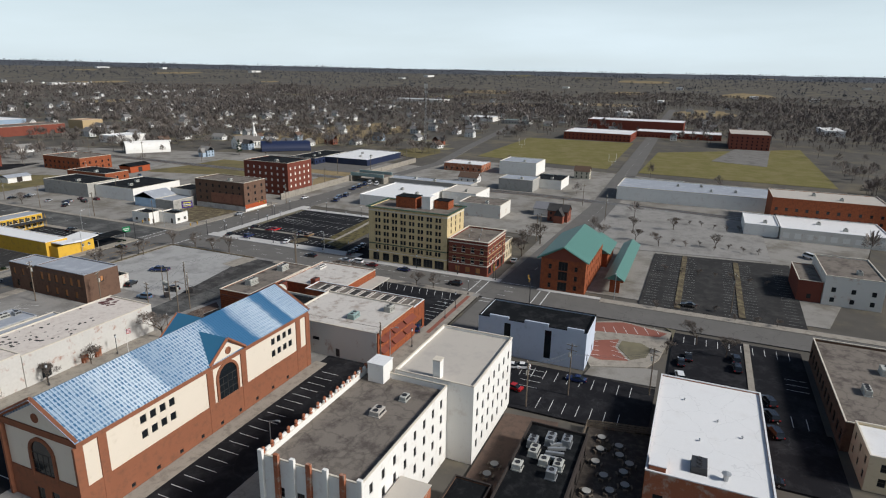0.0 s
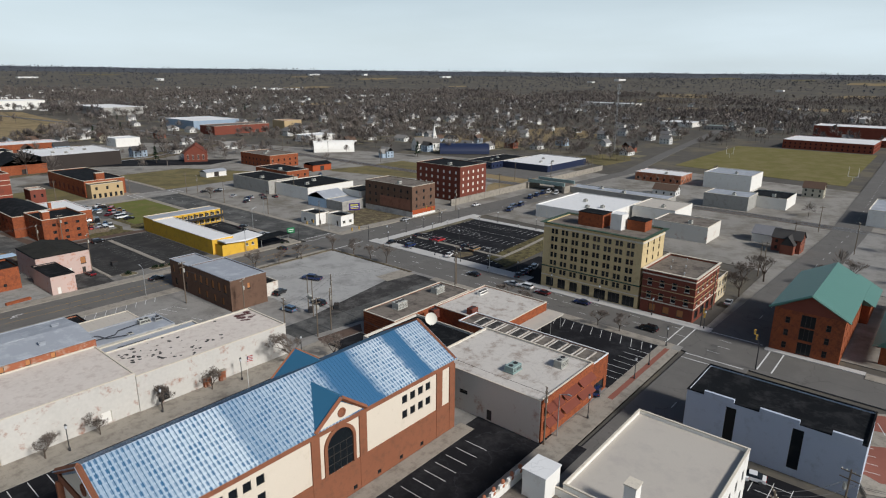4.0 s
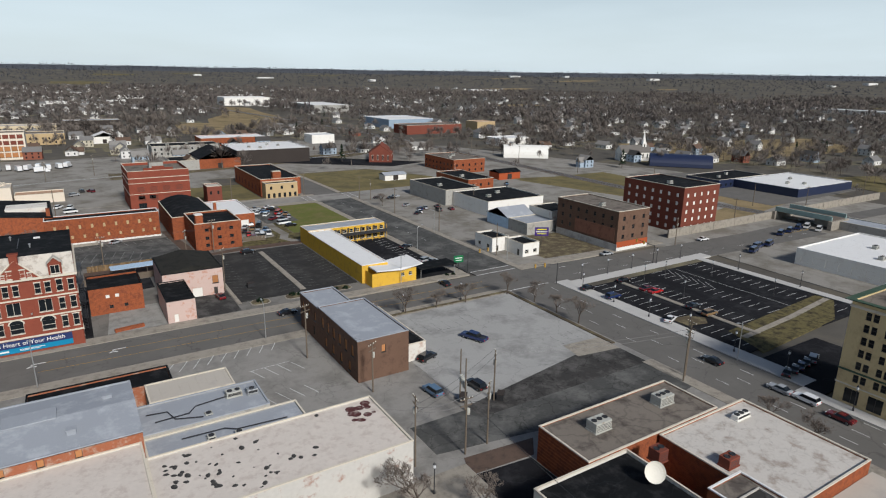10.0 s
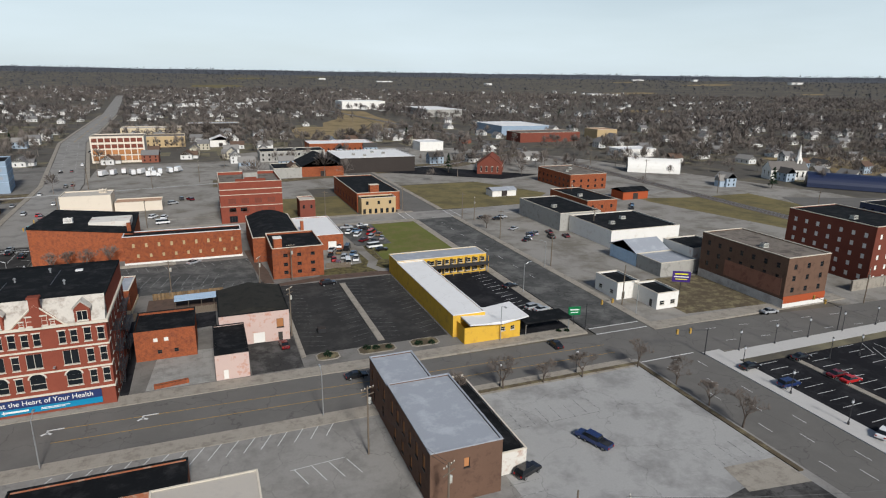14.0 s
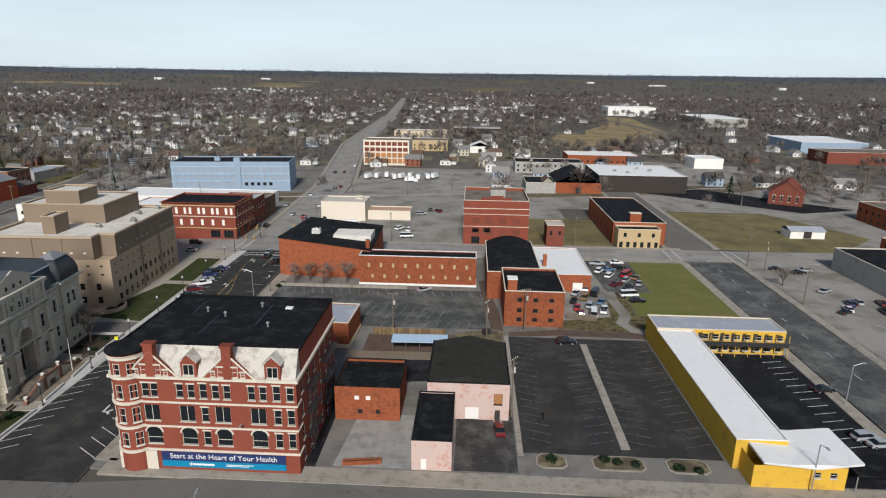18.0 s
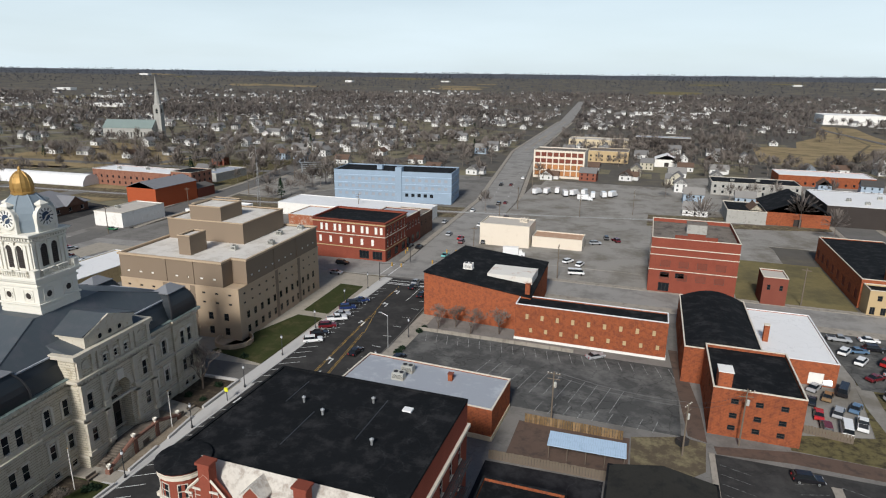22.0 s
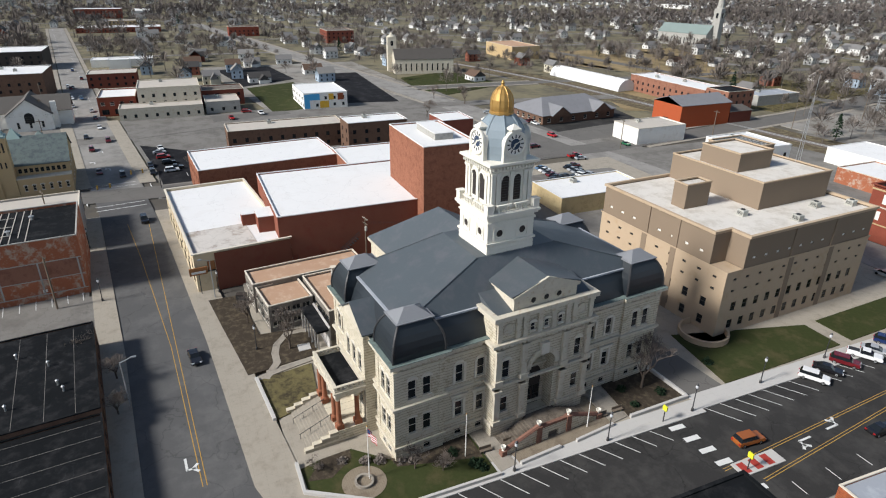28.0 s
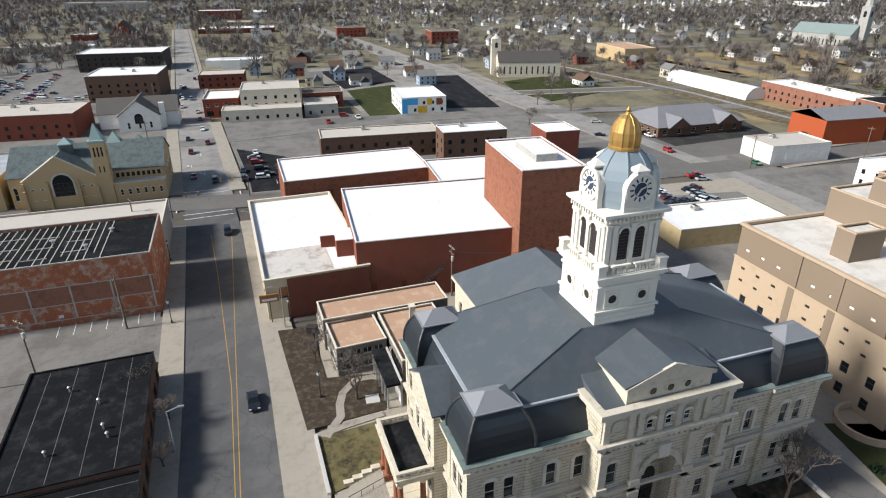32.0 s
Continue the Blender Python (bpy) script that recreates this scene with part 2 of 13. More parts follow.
M = dict(
    asphalt=mat("asphalt", (0.137, 0.13, 0.12), 0.9, 0.18, 6, 0.06, (0.152, 0.144, 0.133), 0.4, cracks=(0.09, 0.01, 0.72)),
    asphalt_new=mat("asphalt_new", (0.016, 0.016, 0.018), 0.9, 0.4, 6, 0.07, (0.032, 0.032, 0.034), 0.35, cracks=(0.06, 0.006, 1.7)),
    asphalt_mid=mat("mid_dark_asphalt", (0.038, 0.037, 0.036), 0.92, 0.3, 5, 0.07, (0.06, 0.058, 0.055), 0.38, cracks=(0.08, 0.008, 0.7)),
    asphalt_old=mat("asphalt_old", (0.192, 0.182, 0.166), 0.92, 0.26, 4, 0.05, (0.14, 0.131, 0.119), 0.4, cracks=(0.13, 0.01, 0.78)),
    asphalt_pale=mat("pale_asphalt", (0.345, 0.34, 0.325), 0.92, 0.2, 4, 0.05, (0.245, 0.24, 0.23), 0.36, cracks=(0.07, 0.006, 0.7)),
    asphalt_patch=mat("asphalt_patch", (0.05, 0.048, 0.046), 0.9, 0.35, 4, 0.09, (0.105, 0.1, 0.095), 0.4, cracks=(0.25, 0.02, 0.5)),
    concrete=mat("concrete", (0.31, 0.28, 0.235), 0.85, 0.14, 5, 0.2, (0.22, 0.195, 0.163), 0.35, stripes=(1, 0.012, 1.5, 1.5, 0.75)),
    concrete_new=mat("concrete_new", (0.47, 0.455, 0.43), 0.85, 0.08, 5, 0.2, stripes=(1, 0.012, 1.8, 1.8, 0.8)),
    pale_blue_sheet=mat("pale_blue_sheet", (0.42, 0.55, 0.68), 0.6, 0.08, 3, 0.3, (0.36, 0.48, 0.6), 0.3, stripes=(1, 0.04, 40, 0.4, 0.85)),
    paver=mat("paver", (0.25, 0.1, 0.075), 0.85, 0.25, 8, 0.3),
    paver_red=mat("tactile_paving", (0.35, 0.05, 0.04), 0.8, 0.15, 6, 0.4),
    paint_white=mat("road_paint_white", (0.62, 0.62, 0.6), 0.7, 0.2, 3, 0.5, bump=0),
    paint_yellow=mat("road_paint_yellow", (0.42, 0.26, 0.065), 0.7, 0.2, 3, 0.5, bump=0),
    grass=mat("winter_grass", (0.185, 0.165, 0.108), 0.95, 0.35, 0.3, 0.012, (0.095, 0.086, 0.07), 0.42, 0.3),
    floor_woods=mat("winter_land", (0.1, 0.092, 0.08), 0.95, 0.5, 0.12, 0.01, (0.15, 0.13, 0.095), 0.32, 0.2),
    field=mat("playing_field", (0.15, 0.135, 0.05), 0.95, 0.25, 1.0, 0.03, (0.19, 0.16, 0.075), 0.45, 0.2),
    field_dry=mat("olive_winter_field", (0.175, 0.145, 0.07), 0.95, 0.35, 0.5, 0.03, (0.115, 0.1, 0.055), 0.45, 0.3),
    paint_faded=mat("faded_road_paint", (0.19, 0.19, 0.185), 0.8, 0.3, 3, 0.8, (0.03, 0.03, 0.03), 0.5, bump=0),
    slate_green=mat("grey_green_slate", (0.115, 0.14, 0.135), 0.7, 0.2, 5, 0.25, (0.08, 0.095, 0.1), 0.4),
    slate_green_pale=mat("pale_green_slate", (0.19, 0.235, 0.22), 0.75, 0.15, 3, 0.15),
    roof_county=mat("pale_ballast_roof", (0.62, 0.585, 0.53), 0.8, 0.12, 2, 0.12, (0.5, 0.46, 0.4), 0.35),
    paint_worn=mat("worn_road_paint", (0.36, 0.36, 0.345), 0.8, 0.3, 3, 0.8, (0.09, 0.09, 0.09), 0.5, bump=0),
    cream_weathered=mat("weathered_cream_slope", (0.52, 0.485, 0.43), 0.85, 0.2, 3, 0.3, (0.33, 0.29, 0.25), 0.35),
    sage_metal=mat("sage_metal_wall", (0.27, 0.31, 0.28), 0.6, 0.08, 4, 0.2, stripes=(1, 0.03, 40, 0.6, 0.85)),
    concrete_mid=mat("mid_concrete", (0.3, 0.295, 0.275), 0.88, 0.14, 5, 0.15, (0.22, 0.215, 0.2), 0.4, stripes=(1, 0.02, 3.0, 3.0, 0.7)),
    asphalt_street=mat("street_asphalt", (0.27, 0.258, 0.238), 0.92, 0.24, 4, 0.05, (0.2, 0.19, 0.174), 0.4, cracks=(0.1, 0.01, 0.75)),
    twigs_near=mat("pale_bare_twigs", (0.2, 0.172, 0.15), 0.95, 0.5, 0.09, 0.01, (0.11, 0.094, 0.085), 0.4, bump=0),
    twigs_red=mat("reddish_twigs", (0.17, 0.142, 0.122), 0.95, 0.3, 2, 0.3, bump=0, spread=0.2),
    asphalt_worn=mat("worn_dark_asphalt", (0.075, 0.075, 0.072), 0.92, 0.3, 1.5, 0.06, (0.14, 0.138, 0.13), 0.42, cracks=(0.16, 0.02, 0.6)),
    asphalt_dark=mat("avenue_asphalt", (0.098, 0.097, 0.096), 0.9, 0.25, 6, 0.06, (0.125, 0.123, 0.12), 0.4, cracks=(0.09, 0.01, 0.75)),
    lawn_bright=mat("yellowish_lawn", (0.125, 0.135, 0.04), 0.95, 0.35, 1.2, 0.06, (0.16, 0.14, 0.06), 0.4, 0.3),
    straw=mat("dry_straw_grass", (0.27, 0.205, 0.115), 0.95, 0.25, 1.0, 0.02, (0.17, 0.135, 0.075), 0.4, 0.3),
    lawn=mat("green_lawn", (0.04, 0.048, 0.018), 0.95, 0.35, 2, 0.1, (0.07, 0.064, 0.03), 0.3, 0.3),
    dirt=mat("bare_soil", (0.1, 0.08, 0.055), 0.95, 0.35, 2, 0.15, (0.2, 0.17, 0.1), 0.4, 0.3),
    mulch=mat("dark_mulch", (0.05, 0.04, 0.03), 0.95, 0.4, 3, 0.4, (0.1, 0.08, 0.055), 0.35, 0.3),
    patio=mat("dark_patio", (0.06, 0.05, 0.043), 0.9, 0.3, 3, 0.3, (0.1, 0.085, 0.07), 0.35),
    patio_brick=mat("brown_brick_paving", (0.115, 0.08, 0.063), 0.9, 0.25, 6, 0.2, (0.08, 0.06, 0.05), 0.35),
    gravel=mat("gravel", (0.265, 0.25, 0.225), 0.95, 0.35, 5, 0.03, (0.17, 0.155, 0.13), 0.42, 0.3),
    brick_red=mat("brick_red", (0.235, 0.066, 0.043), 0.88, 0.3, 14, 0.4, stripes=(3.2, 0.012, 0.25, 0.7, 0.8, (radians(90), 0, 0)), spread=0.12),
    brick_orange=mat("brick_orange", (0.33, 0.1, 0.045), 0.88, 0.32, 3.2, 0.55, (0.215, 0.07, 0.04), 0.4, stripes=(1, 0.03, 0.3, 0.9, 0.72, (radians(90), 0, 0)), spread=0.1),
    brick_bright=mat("bright_orange_paint", (0.37, 0.085, 0.035), 0.8, 0.15, 6, 0.3, (0.36, 0.09, 0.04), 0.3),
    brick_dark=mat("brick_dark", (0.185, 0.06, 0.042), 0.88, 0.3, 14, 0.3, spread=0.1),
    brick_wing=mat("brick_wing", (0.275, 0.118, 0.074), 0.88, 0.28, 4, 0.4, (0.2, 0.08, 0.052), 0.32, stripes=(1, 0.03, 0.3, 0.9, 0.78, (radians(90), 0, 0))),
    brick_theatre=mat("brick_theatre", (0.205, 0.078, 0.052), 0.88, 0.25, 14, 0.2, (0.2, 0.065, 0.045), 0.3, spread=0.08),
    brick_brown=mat("brick_brown", (0.14, 0.085, 0.06), 0.88, 0.3, 14, 0.3, (0.1, 0.06, 0.045), 0.25, spread=0.1),
    brick_faded=mat("brick_faded", (0.27, 0.13, 0.088), 0.9, 0.25, 8, 0.25, (0.2, 0.09, 0.065), 0.3, spread=0.08),
    brick_tan=mat("brick_tan", (0.46, 0.34, 0.19), 0.85, 0.12, 12, 0.2, spread=0.05),
    brick_yellow=mat("brick_yellow", (0.56, 0.44, 0.245), 0.85, 0.18, 5, 0.25, (0.45, 0.34, 0.19), 0.3, spread=0.04),
    brick_old=mat("brick_old", (0.33, 0.12, 0.065), 0.9, 0.35, 6, 0.25, (0.42, 0.33, 0.26), 0.3),
    stucco=mat("cream_stucco", (0.70, 0.62, 0.51), 0.85, 0.05, 5, 0.2, (0.64, 0.56, 0.45), 0.15),
    stucco_brown=mat("brown_brick_base", (0.26, 0.105, 0.06), 0.85, 0.15, 10, 0.3, (0.2, 0.09, 0.055), 0.3),
    limestone=mat("limestone", (0.56, 0.505, 0.395), 0.85, 0.22, 2.6, 0.35, (0.4, 0.345, 0.25), 0.26, stripes=(1, 0.05, 0.45, 1.5, 0.62, (radians(90), 0, 0))),
    concrete_tan=mat("concrete_tan", (0.325, 0.292, 0.24), 0.85, 0.12, 4, 0.2, (0.27, 0.24, 0.195), 0.3, stripes=(1, 0.012, 1.5, 1.5, 0.8)),
    slate_pale=mat("slate_pale", (0.2, 0.205, 0.215), 0.5, 0.1, 4, 0.2),
    paver_tan=mat("paver_tan", (0.235, 0.195, 0.145), 0.9, 0.2, 6, 0.3, (0.17, 0.135, 0.1), 0.35, stripes=(1, 0.02, 0.3, 0.6, 0.85)),
    lawn_worn=mat("lawn_worn", (0.135, 0.115, 0.055), 0.95, 0.4, 1.8, 0.22, (0.05, 0.042, 0.028), 0.42, 0.3),
    stone_stair=mat("stone_stair", (0.16, 0.135, 0.11), 0.9, 0.3, 4, 0.4, (0.09, 0.075, 0.06), 0.4),
    sandstone_red=mat("red_sandstone", (0.22, 0.115, 0.085), 0.88, 0.25, 4, 0.5, (0.14, 0.08, 0.065), 0.35),
    limestone_plain=mat("limestone_plain", (0.53, 0.485, 0.395), 0.85, 0.2, 1.6, 0.5, (0.42, 0.35, 0.26), 0.22),
    limestone_pale=mat("pale_dressed_stone", (0.62, 0.58, 0.5), 0.85, 0.08, 4, 0.25, (0.5, 0.46, 0.38), 0.2),
    tower_white=mat("painted_tower", (0.70, 0.67, 0.59), 0.6, 0.05, 3, 0.3, (0.68, 0.65, 0.57), 0.2),
    white_wall=mat("white_painted_brick", (0.66, 0.63, 0.57), 0.85, 0.1, 4, 0.12, (0.45, 0.3, 0.23), 0.12),
    white_old=mat("weathered_whitewash", (0.5, 0.485, 0.455), 0.9, 0.16, 1.2, 0.12, (0.36, 0.33, 0.31), 0.42),
    white_peeling=mat("peeling_whitewash", (0.56, 0.54, 0.5), 0.9, 0.2, 1.6, 0.18, (0.36, 0.2, 0.15), 0.16),
    white_clean=mat("white_paint", (0.76, 0.74, 0.69), 0.7, 0.05, 4, 0.2, (0.66, 0.62, 0.56), 0.2),
    grey_blue=mat("grey_blue_paint", (0.50, 0.55, 0.63), 0.75, 0.05, 4, 0.2, (0.42, 0.46, 0.52), 0.2),
    sign_blue=mat("bright_blue_panel", (0.08, 0.34, 0.62), 0.6, 0.06, 3, 0.4, bump=0),
    stone_annex=mat("dark_stone_block", (0.21, 0.19, 0.165), 0.88, 0.2, 4, 0.3, (0.15, 0.135, 0.115), 0.35),
    pale_blue=mat("pale_blue_paint", (0.27, 0.345, 0.425), 0.75, 0.08, 4, 0.2, (0.3, 0.38, 0.48), 0.25),
    pink=mat("pink_painted_brick", (0.56, 0.42, 0.37), 0.85, 0.12, 5, 0.3, (0.5, 0.25, 0.18), 0.18),
    tan_panel=mat("tan_concrete", (0.45, 0.345, 0.24), 0.85, 0.06, 5, 0.15, (0.42, 0.31, 0.2), 0.2),
    taupe_panel=mat("taupe_panel", (0.235, 0.18, 0.13), 0.8, 0.06, 5, 0.15),
    cream_wall=mat("cream_paint", (0.60, 0.5, 0.34), 0.8, 0.08, 5, 0.2, (0.5, 0.4, 0.27), 0.2),
    yellow_paint=mat("yellow_paint", (0.66, 0.4, 0.055), 0.75, 0.1, 4, 0.2, (0.52, 0.31, 0.06), 0.28),
    navy=mat("navy_metal", (0.012, 0.02, 0.055), 0.5, 0.1, 4, 0.3, bump=0.05),
    grey_wall=mat("grey_block", (0.36, 0.35, 0.32), 0.85, 0.1, 5, 0.25, (0.26, 0.25, 0.23), 0.25),
    dark_wall=mat("dark_metal_wall", (0.05, 0.042, 0.038), 0.7, 0.2, 5, 0.25),
    roof_black=mat("black_membrane", (0.01, 0.011, 0.012), 0.8, 0.5, 2.2, 0.16, (0.026, 0.026, 0.027), 0.34, cracks=(0.1, 0.01, 1.6)),
    roof_white=mat("white_membrane", (0.71, 0.705, 0.69), 0.65, 0.07, 3, 0.1, (0.68, 0.67, 0.65), 0.25, cracks=(0.16, 0.012, 0.85)),
    roof_dirty=mat("dirty_white_membrane", (0.54, 0.505, 0.46), 0.8, 0.16, 2.5, 0.14, (0.33, 0.28, 0.24), 0.3, cracks=(0.3, 0.02, 0.8)),
    roof_cream=mat("cream_patched_membrane", (0.6, 0.54, 0.48), 0.8, 0.14, 1.5, 0.3, (0.5, 0.43, 0.38), 0.3),
    roof_pale=mat("pale_gravel_roof", (0.47, 0.43, 0.375), 0.85, 0.1, 6, 0.1, (0.42, 0.38, 0.34), 0.25),
    roof_gravel=mat("gravel_roof", (0.19, 0.165, 0.14), 0.95, 0.3, 6, 0.12, (0.1, 0.085, 0.075), 0.35, cracks=(0.2, 0.05, 0.75)),
    felt_maroon=mat("maroon_felt", (0.09, 0.035, 0.035), 0.9, 0.4, 3, 0.4, (0.3, 0.24, 0.22), 0.3),
    roof_grey=mat("grey_membrane", (0.31, 0.33, 0.36), 0.65, 0.08, 3, 0.1, (0.4, 0.42, 0.45), 0.3),
    roof_tan=mat("tan_roof", (0.42, 0.27, 0.18), 0.9, 0.1, 4, 0.2, (0.5, 0.36, 0.26), 0.3),
    slate=mat("dark_slate", (0.068, 0.081, 0.09), 0.55, 0.12, 6, 0.15, (0.09, 0.095, 0.105), 0.3),
    slate_dark=mat("black_slate", (0.013, 0.018, 0.023), 0.45, 0.15, 8, 0.2),
    shingle=mat("shingle", (0.12, 0.11, 0.1), 0.9, 0.2, 6, 0.3, spread=0.4),
    shingle_grey=mat("grey_shingle", (0.2, 0.2, 0.21), 0.9, 0.15, 5, 0.2, (0.18, 0.185, 0.19), 0.3),
    green_roof=mat("green_metal_roof", (0.075, 0.19, 0.155), 0.45, 0.06, 3, 0.2, bump=0.05, stripes=(1, 0.05, 40, 0.8, 0.75)),
    blue_roof=mat("blue_metal_roof", (0.037, 0.15, 0.255), 0.4, 0.08, 2, 0.2, bump=0.03),
    cornice_green=mat("dark_green_cornice", (0.05, 0.085, 0.06), 0.7, 0.15, 3, 0.3, (0.09, 0.12, 0.09), 0.3),
    copper_dark=mat("dull_copper", (0.15, 0.19, 0.175), 0.7, 0.2, 3, 0.3, (0.1, 0.11, 0.105), 0.3),
    copper=mat("aged_copper", (0.27, 0.36, 0.34), 0.6, 0.12, 3, 0.3),
    dome_dark=mat("dark_blue_dial", (0.05, 0.07, 0.11), 0.6, 0.1, 3, 0.3),
    dome_grey=mat("dome_lead", (0.2, 0.245, 0.275), 0.5, 0.1, 3, 0.3),
    gold=mat("gilded", (0.42, 0.25, 0.075), 0.5, 0.16, 4, 0.4, bump=0.03, metal=0.55),
    frame=mat("window_frame", (0.60, 0.56, 0.48), 0.6, 0.05, 3, 0.5, bump=0),
    frame_dark=mat("dark_frame", (0.045, 0.04, 0.035), 0.5, 0.1, 3, 0.5, bump=0),
    trim=mat("stone_trim", (0.63, 0.57, 0.47), 0.8, 0.08, 4, 0.3, (0.5, 0.44, 0.36), 0.2),
    board=mat("boarded_panel", (0.42, 0.19, 0.08), 0.85, 0.15, 4, 0.5, spread=0.2),
    steel=mat("galvanised_steel", (0.42, 0.43, 0.43), 0.45, 0.08, 4, 0.5, metal=0.6, bump=0.03),
    metal_dark=mat("dark_metal", (0.03, 0.03, 0.032), 0.45, 0.1, 4, 0.5, bump=0),
    wood_tan=mat("tan_fence_wood", (0.22, 0.145, 0.075), 0.9, 0.25, 5, 0.5, (0.13, 0.095, 0.06), 0.35, spread=0.3),
    roof_felt=mat("dark_olive_felt", (0.033, 0.032, 0.028), 0.95, 0.3, 3, 0.15, (0.022, 0.022, 0.021), 0.3),
    wood=mat("weathered_pole", (0.16, 0.13, 0.1), 0.9, 0.2, 5, 0.5, bump=0.1),
    hvac=mat("hvac_paint", (0.42, 0.42, 0.38), 0.6, 0.08, 3, 0.5, (0.3, 0.25, 0.2), 0.2, bump=0.05, spread=0.15),
    bark=mat("bark", (0.1, 0.08, 0.065), 0.95, 0.2, 4, 0.4),
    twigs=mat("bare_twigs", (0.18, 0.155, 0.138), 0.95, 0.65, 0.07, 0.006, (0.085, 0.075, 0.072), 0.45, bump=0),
    evergreen=mat("evergreen", (0.018, 0.032, 0.018), 0.9, 0.3, 2, 0.4),
    # bluish grey: the haze of distance is mixed into this base colour
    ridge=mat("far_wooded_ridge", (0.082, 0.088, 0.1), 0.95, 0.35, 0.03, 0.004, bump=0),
    rail=mat("rail_bed", (0.15, 0.125, 0.105), 0.95, 0.25, 5, 0.1),
    tyre=mat("tyre", (0.012, 0.012, 0.012), 0.85, 0.1, 8, 1, bump=0),
)
g = bpy.data.materials.new("window_glass")
g.use_nodes = True
gb = g.node_tree.nodes["Principled BSDF"]
gb.inputs["Base Color"].default_value, gb.inputs["Roughness"].default_value = (0.012, 0.015, 0.018, 1), 0.08
gb.inputs["Specular IOR Level"].default_value = 0.35
M["glass"] = g


# mesh helpers
def link(name, bm, material, parent=None, label="", at=None):
    me = bpy.data.meshes.new(name)
    bm.to_mesh(me)
    bm.free()
    for m in (material if isinstance(material, (list, tuple)) else [material]):
        me.materials.append(M[m] if isinstance(m, str) else m)
    return place(name, me, parent, label, at)


def place(name, me, parent=None, label="", at=None):
    ob = new(name, me)
    if parent:
        ob.parent = parent
    if at is not None:
        ob.matrix_basis = at
    if label:
        ob["label"] = label
    return ob


def part(name, bm, material, parent, label="", at=None):
    return link(name, bm, material, parent, label, at)


def thing(name, x, y, z=0.0, rot=0.0, label="", category="", group="", kind=""):
    ob = new(name)
    ob.matrix_basis = pose(x, y, z, 0, 0, rot)
    ob.empty_display_size = 0.5
    return tagged(ob, label, category, group, kind)


def box(bm, x0, y0, z0, x1, y1, z1, mi=0):
    v = [bm.verts.new(p) for p in ((x0, y0, z0), (x1, y0, z0), (x1, y1, z0), (x0, y1, z0), (x0, y0, z1), (x1, y0, z1), (x1, y1, z1), (x0, y1, z1))]
    for q in ((3, 2, 1, 0), (4, 5, 6, 7), (0, 1, 5, 4), (1, 2, 6, 5), (2, 3, 7, 6), (3, 0, 4, 7)):
        bm.faces.new([v[i] for i in q]).material_index = mi
    return v


def prism(bm, pts, z0, z1, mi=0):
    """An upright prism over a counter-clockwise outline."""
    lo, hi = [bm.verts.new((x, y, z0)) for x, y in pts], [bm.verts.new((x, y, z1)) for x, y in pts]
    bm.faces.new(list(reversed(lo))).material_index = mi
    bm.faces.new(hi).material_index = mi
    for i in range(len(pts)):
        j = (i + 1) % len(pts)
        bm.faces.new((lo[i], lo[j], hi[j], hi[i])).material_index = mi


def tube(bm, a, b, r0, r1=None, n=6, mi=0):
    a, b, r1 = Vector(a), Vector(b), r0 if r1 is None else r1
    q = (b - a).to_track_quat("Z", "Y")
    rings = [[bm.verts.new(p + q @ Vector((r * math.cos(k * math.tau / n), r * math.sin(k * math.tau / n), 0))) for k in range(n)] for p, r in ((a, r0), (b, r1))]
    for k in range(n):
        bm.faces.new((rings[0][k], rings[0][(k + 1) % n], rings[1][(k + 1) % n], rings[1][k])).material_index = mi
    bm.faces.new(rings[1]).material_index = mi
    bm.faces.new(list(reversed(rings[0]))).material_index = mi


def lathe(bm, profile, n=16, mi=0, x=0, y=0, phase=0.0):
    rings = [[bm.verts.new((x + r * math.cos(k * math.tau / n + phase), y + r * math.sin(k * math.tau / n + phase), z)) for k in range(n)] for r, z in profile]
    for a, b in zip(rings, rings[1:]):
        for k in range(n):
            bm.faces.new((a[k], a[(k + 1) % n], b[(k + 1) % n], b[k])).material_index = mi
    bm.faces.new(rings[-1]).material_index = mi


def ring(bm, a, b, c, d, out, inn, z0, z1, mi=0):
    """A closed rectangular ring (cornice, coping, parapet) as one piece."""
    o = [(a - out, b - out), (c + out, b - out), (c + out, d + out), (a - out, d + out)]
    i = [(a + inn, b + inn), (c - inn, b + inn), (c - inn, d - inn), (a + inn, d - inn)]
    V = [[bm.verts.new((x, y, z)) for x, y in p] for p, z in ((o, z0), (o, z1), (i, z1), (i, z0))]
    for k in range(4):
        j = (k + 1) % 4
        for r in range(4):
            s = (r + 1) % 4
            bm.faces.new((V[r][k], V[r][j], V[s][j], V[s][k])).material_index = mi


def slab(name, x0, y0, x1, y1, z0, z1, material, label="", category="", kind="structure"):
    bm = bmesh.new()
    box(bm, x0, y0, z0, x1, y1, z1)
    return tagged(link(name, bm, material), label, category, "", kind)


def outline(name, pts, z0, z1, material, label="", category="", kind="structure"):
    bm = bmesh.new()
    prism(bm, pts, z0, z1)
    return tagged(link(name, bm, material), label, category, "", kind)


# windows
WINDOWS = {}


